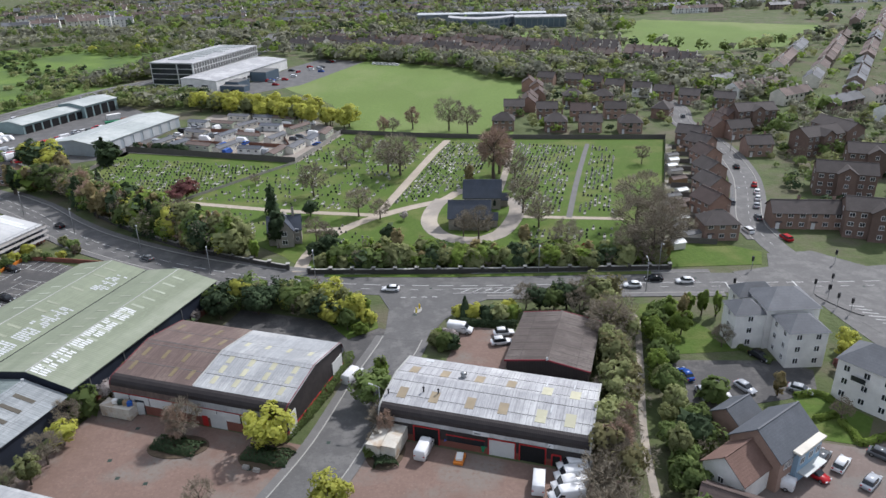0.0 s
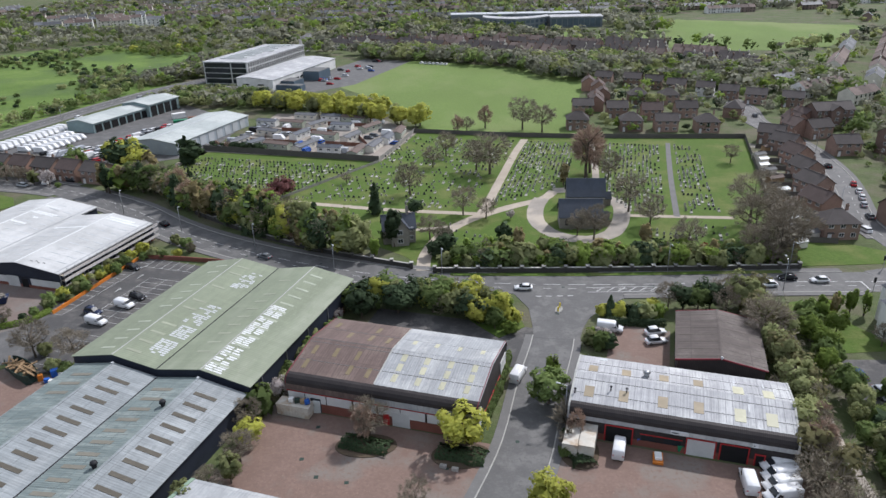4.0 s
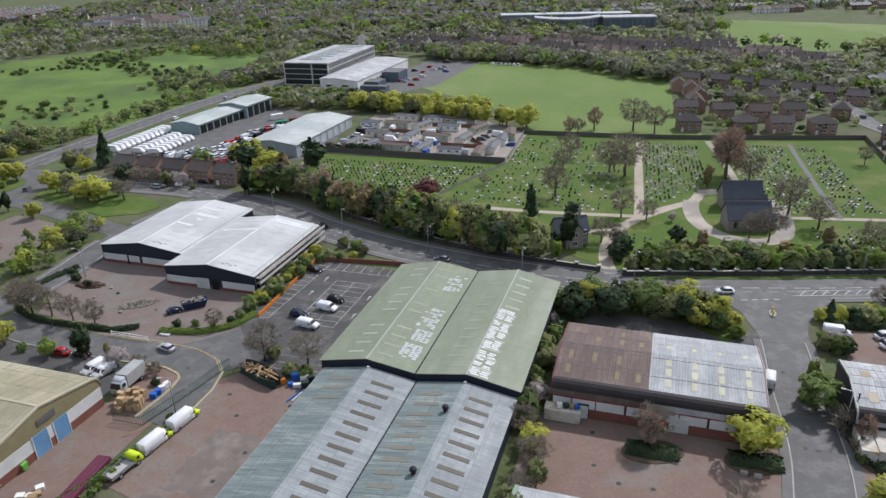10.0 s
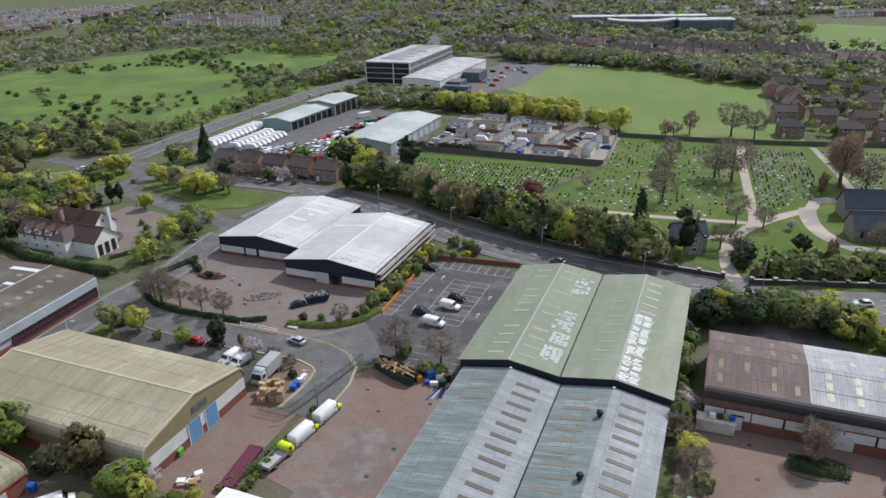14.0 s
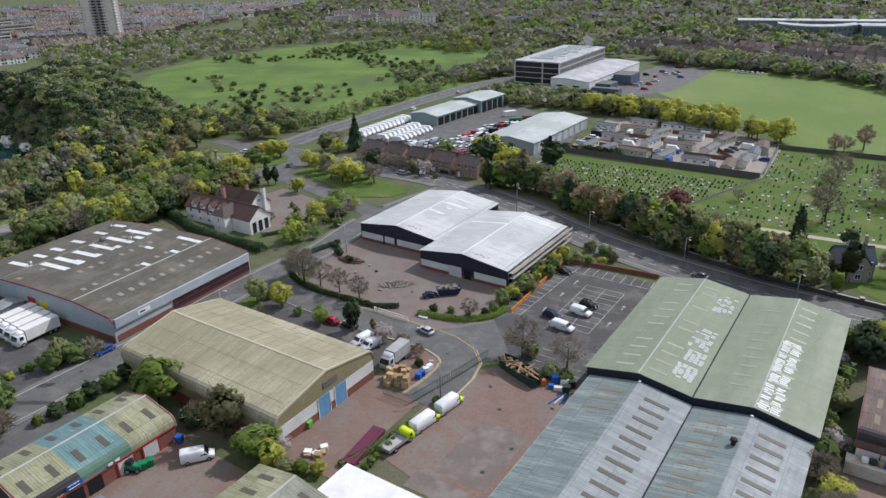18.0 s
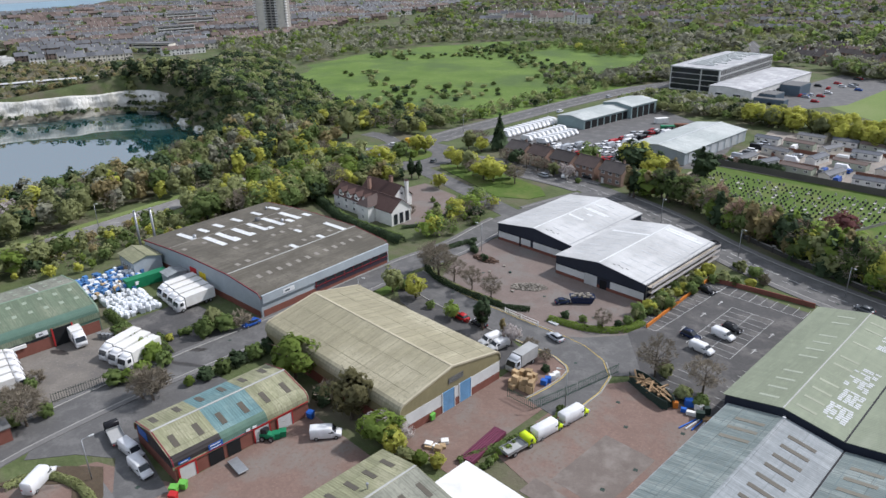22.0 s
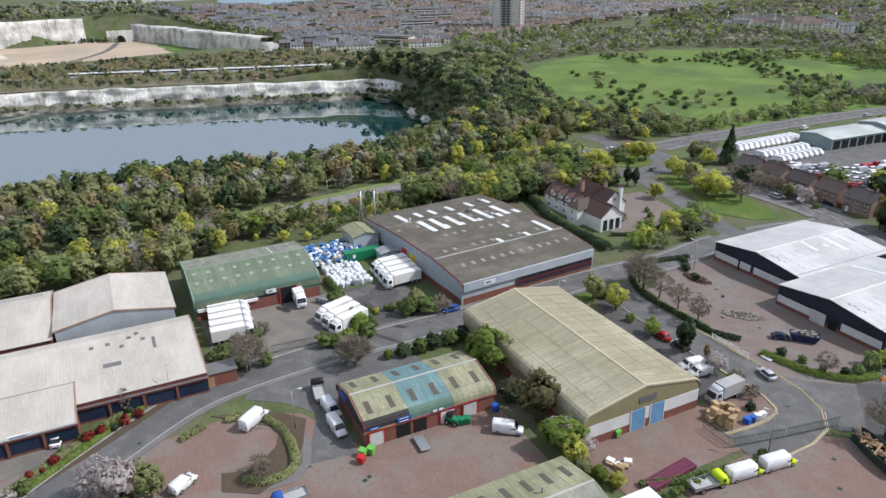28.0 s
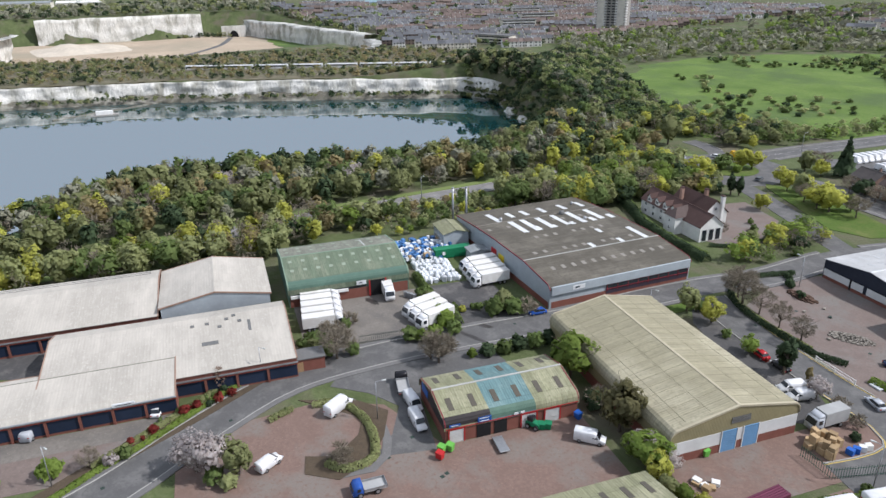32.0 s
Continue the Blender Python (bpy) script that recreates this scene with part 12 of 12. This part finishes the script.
# spiral stair by the office wing
sp_ = thing("spiral_stair", "galvanised steel spiral fire stair", "stairs", at=pose(-222.6, 27.6, 0, 0, 0, 0))
g = Geo()
g.tube((0, 0, 0), (0, 0, 4.4), 0.1, 0.1, 8)
part("column", g, M["steel"], sp_)
for i in range(18):
    a0 = i * 0.42
    g = Geo()
    g.hexa([(0, 0, 0.2 + 0.2 * i), (math.cos(a0), math.sin(a0), 0.2 + 0.2 * i), (math.cos(a0 + 0.42), math.sin(a0 + 0.42), 0.2 + 0.2 * i), (0, 0.02, 0.2 + 0.2 * i), (0, 0, 0.26 + 0.2 * i), (math.cos(a0), math.sin(a0), 0.26 + 0.2 * i), (math.cos(a0 + 0.42), math.sin(a0 + 0.42), 0.26 + 0.2 * i), (0, 0.02, 0.26 + 0.2 * i)])
    part("tread", g, M["steel"], sp_)
# tractor-like loader and trailer by the units
ld = thing("loader", "small green loader parked by a roller door", "loader", at=pose(-173.2, 74.2, 0.06, 0, 0, 20))
g = Geo()
loft(g, [ring8(-1.3, 0.6, 0.5, 1.3, 0.1), ring8(0.2, 0.65, 0.5, 1.5, 0.1), ring8(1.3, 0.55, 0.5, 1.2, 0.1)])
part("body", g, M["bin_green"], ld)
g = Geo()
g.box(-1.0, 0.1, -0.55, 0.55, 1.5, 2.3)
part("cab", g, M["glass"], ld)
add_wheels(ld, (-0.8, 0.8), 0.7, 0.5)
crate("flat_trailer", -172.6, 66.2, 0.45, -20, 4.2, 1.8, 0.25, M["steel"], "grey flat trailer parked in the yard", "", "trailer")
# gardens behind the row of houses
for i, (x, y) in enumerate(((82.7, 248), (79.6, 235), (77.8, 226), (75.2, 214), (71, 209), (69, 199), (67.6, 190), (66.8, 178), (92, 264), (61, 172), (84, 254), (73, 204), (80, 241), (65, 184))):
    o = thing("garden_shed", ("pale", "grey", "brown")[i % 3] + " garden shed or lean-to behind a house", "shed", "sheds in the back gardens", at=pose(x, y, 0, 0, 0, 15 + (i % 4) * 2))
    walls(o, 3.6 + (i % 3), 2.6, 2.0, 2.5, M["wood"] if i % 3 == 2 else M["render"])
    roof_piece(o, 3.6 + (i % 3), 2.6, 2.0, 2.5, (M["sky_pale"], M["lap"], M["far_tile"])[i % 3], over=0.15)
for i in range(11):
    y = 176 + 9.2 * i
    x = 58 + 0.305 * (y - 172)
    fence_line("timber fence between back gardens", [(x + 1, y), (x + 13, y - 2.6)], 1.7, M["fence_dark"], 3, posts=False)
sheet("back_gardens", [(57, 170), (72, 174), (84, 206), (95, 250), (94, 272), (88, 276), (72, 224)], M["soil2"], "patchy back gardens and patios", 0.045)

# ---- vehicle depot and caravan park ----
dv = random.Random(17)
for r_, (x0, y0, n) in enumerate(((-224, 291, 12), (-212, 288, 9), (-204, 286, 8))):
    for i in range(n):
        far_vehicle("motorhome" if r_ < 1 else "van", "white", x0 + 0.9 * i, y0 + 3.1 * i, -20 + 6 * r_, "white motorhomes in long rows")
for r_, (x0, y0, n) in enumerate(((-200, 282, 13), (-194, 278, 14), (-186, 274, 13), (-180, 268, 10), (-178, 296, 11), (-174, 306, 10), (-172, 318, 9), (-166, 326, 8))):
    for i in range(n):
        if dv.random() < 0.88:
            far_vehicle(dv.choice(("car", "car", "van")), dv.choice(("white", "white", "silver", "white", "grey", "black", "white", "red")), x0 + 2.5 * i + dv.uniform(-0.5, 0.5), y0 + 1.0 * i + dv.uniform(-0.8, 0.8), dv.choice((60, 55, 65, -120)), "vehicles crowding the depot yard")
for i in range(9):
    far_vehicle(dv.choice(("car", "van")), dv.choice(("white", "grey", "black", "silver")), -127 + 2.6 * i * 0.45, 285 + 4.6 * i, -20, "cars beside the long shed")
for i, (x, y, a) in enumerate(((-160, 330, 20), (-155, 336, 20), (-166, 345, 40))):
    container(x, y, a, 6.2, 2.5, 2.6, (M["bin_green"], M["rust"], M["white"])[i], ("green", "rust-red", "white")[i] + " storage container in the depot", "depot containers")


def make_caravan(L, m, roof):
    ob = thing("static_caravan", "static caravan with shallow pitched roof", "caravan")
    walls(ob, L, 4.0, 2.6, 3.3, m)
    roof_piece(ob, L, 4.0, 2.6, 3.3, roof, over=0.2)
    for s, f in ((-1, "-y"), (1, "+y")):
        for k in range(3):
            window(ob, -L / 2 + L * (k + 0.5) / 3, s * 2.0, 1.1, 1.4, 0.9, f)
    return ob


VAN = [make_caravan(11, M["render"], M["far_slate"]), make_caravan(10, M["render_white"], M["slate"]), make_caravan(12, M["clad_green2"], M["far_tile"])]
spots = [(-122, 291, 65), (-114, 288, 60), (-103, 284, -20), (-92, 281, 62), (-80, 277, -17), (-68, 272, 75), (-62, 280, 78), (-57, 291, 78), (-53, 301, 78), (-112, 306, -20), (-98, 302, 60), (-86, 298, -20), (-74, 294, 60), (-116, 326, -20), (-104, 322, -18), (-92, 318, 60), (-80, 314, -20), (-68, 310, 60), (-100, 336, -20), (-88, 332, -20), (-76, 328, -20)]
for i, (x, y, a) in enumerate(spots):
    k = i % 3
    m = pose(x + dv.uniform(-1, 1), y + dv.uniform(-1, 1), 0.05, 0, 0, a + dv.uniform(-6, 6))
    if i < 3:
        VAN[k].matrix_basis = m
        tagged(VAN[k], group="static caravans")
    else:
        copy_thing(VAN[k], m)
for i in range(46):
    x, y = dv.uniform(-125, -52), dv.uniform(268, 335)
    if in_poly(x, y, [(-131, 284), (-60, 266), (-49, 304), (-64, 328), (-84, 340), (-116, 346), (-120, 320)]) and all(math.hypot(x - a, y - b) > 4.5 for a, b, _ in spots):
        far_vehicle(dv.choice(("car", "van", "van")), dv.choice(("white", "white", "white", "silver", "grey", "blue")), x, y, dv.choice((60, -20, 75, 160)), "vehicles in the caravan park")
for pts in ([(-118, 296), (-96, 290)], [(-108, 314), (-84, 307)], [(-84, 288), (-66, 283)], [(-90, 324), (-70, 318)], [(-118, 318), (-112, 300)], [(-72, 300), (-66, 284)]):
    fence_line("red-brown timber fence between caravan plots", pts, 1.6, M["fence_red"], 3, posts=False)
row([(-131, 286), (-120, 283.5), (-108, 280)], 2.0, [("dark_bush", 3), ("rust_tree", 0.3)], (2.6, 3.6), 0.4, "clipped dark hedge behind the graves")
for i in range(46):
    x, y = -140 + dv.uniform(0, 60), 408 + dv.uniform(0, 110)
    if in_poly(x, y, [(-128, 412), (-116, 402), (-90, 430), (-62, 508), (-88, 522), (-104, 490), (-112, 440)]):
        far_vehicle("car", dv.choice(("white", "silver", "black", "grey", "red", "blue")), x, y, dv.choice((-17, 73)), "cars in the office car park")
for i in range(7):
    far_vehicle("car", "white", -50 + 2.8 * i, 499 - 1.4 * i, 70, "white cars at the field edge")
for i, (x, y, a) in enumerate(((122, 196, 30), (126, 200, 30), (150, 245, 40), (153, 248, 40), (156, 251, 40), (160, 255, 40), (60, 343, 10), (72, 340, 80), (90, 345, 30), (86, 312, 10), (106, 300, 80), (109, 320, 80), (-184, 249, -20), (-170, 244, -20), (92, 176, 100), (84, 182, 100), (88, 205, 80))):
    far_vehicle("car", ("white", "grey", "silver", "black", "red")[i % 5], x, y, a, "cars outside the houses")
far_vehicle("van", "white", -178, 243, -100, "cars outside the houses")
for x, y, a, c in ((-262, 255, 200, "white"), (-233, 240, 100, "grey"), (-270, 243, 190, "silver"), (-186, 240, 160, "silver"), (-219, 350, 80, "white"), (-207, 398, 70, "silver")):
    far_vehicle("car", c, x, y, a, "cars on the roads round the roundabout")
far_vehicle("van", "yellow", -258, 262, 150, "cars on the roads round the roundabout")

# drain covers and damp stains on the yards
dc = random.Random(77)
g = Geo()
for name in ("side", "estate", "estate_branch", "main"):
    ln = ROADS[name]
    for i in range(3, len(ln) - 2, 5):
        d = (ln[i + 1] - ln[i]).normalized()
        off = dc.choice((-1, 1)) * dc.uniform(1.2, 3.2)
        cx, cy = ln[i].x - d.y * off, ln[i].y + d.x * off
        g.box(cx - 0.32, cx + 0.32, cy - 0.32, cy + 0.32, 0.06, 0.096)
for u0, u1, v0, v1, n in ((-90, -42, 57, 80, 8), (-155, -134, 44, 76, 5), (-200, -175, -30, 2, 9), (-210, -168, 90, 100, 5), (-246, -226, -10, 30, 5)):
    for _ in range(n):
        cx, cy = est(dc.uniform(u0, u1), dc.uniform(v0, v1))
        g.box(cx - 0.35, cx + 0.35, cy - 0.35, cy + 0.35, 0.02, 0.072)
solo("drain_covers", g, M["dark_metal"], "dark iron drain covers set in roads and yards", "drain cover", kind="stuff")
M["damp"] = mat("damp_dark_stain", (0.05, 0.046, 0.043), (0.07, 0.063, 0.058), 0.35, fine=1.2, big=0.5, bump=0.002)
for x, y, rx, ry, z in ((-220.9, 91.7, 4.2, 1.6, 0.052), (-207.5, 90.4, 2.4, 0.9, 0.085), (-205, 85.2, 5.0, 0.8, 0.086), (-233.4, 76.2, 3.0, 1.0, 0.052)):
    a0 = dc.uniform(-0.6, 0.6)
    ring_pts = []
    for k in range(22):
        w = 2 * math.pi * k / 22
        r = 0.65 + 0.35 * dc.random()
        ex, ey = rx * r * math.cos(w), ry * r * math.sin(w)
        ring_pts.append((x + ex * math.cos(a0) - ey * math.sin(a0), y + ex * math.sin(a0) + ey * math.cos(a0)))
    sheet("damp_stain", ring_pts, M["damp"], "dark damp stain on the yard surface", z, depth=0.02)

# brown earth heap and bramble edge on the forecourt
hp = random.Random(77)
g = Geo()
for i in range(170):
    a, r = hp.uniform(0, 6.28), hp.random() ** 0.6
    x, y, s = 4.2 * r * math.cos(a), 1.7 * r * math.sin(a), hp.uniform(0.12, 0.4)
    z = 1.0 * (1 - r) ** 0.8
    g.box(x - s, x + s, y - s * 0.8, y + s * 0.8, max(0, z - 0.3), z + s * 0.5)
solo("earth_heap", g, M["brick_heap"], "low brown heap of earth and broken brick", "heap", kind="stuff", at=pose(-172.5, 161, 0.05, 0, 0, -10))
sheet("scrubland", [(-694, -60), (-673, 20), (-628, 130), (-566, 222), (-510, 308), (-530, 352), (-690, 340), (-742, 190), (-800, 60), (-850, -60)], M["ridge_scrub"], "brown-olive scrubland on the ridge beyond the lake", 0.06, uneven=9)
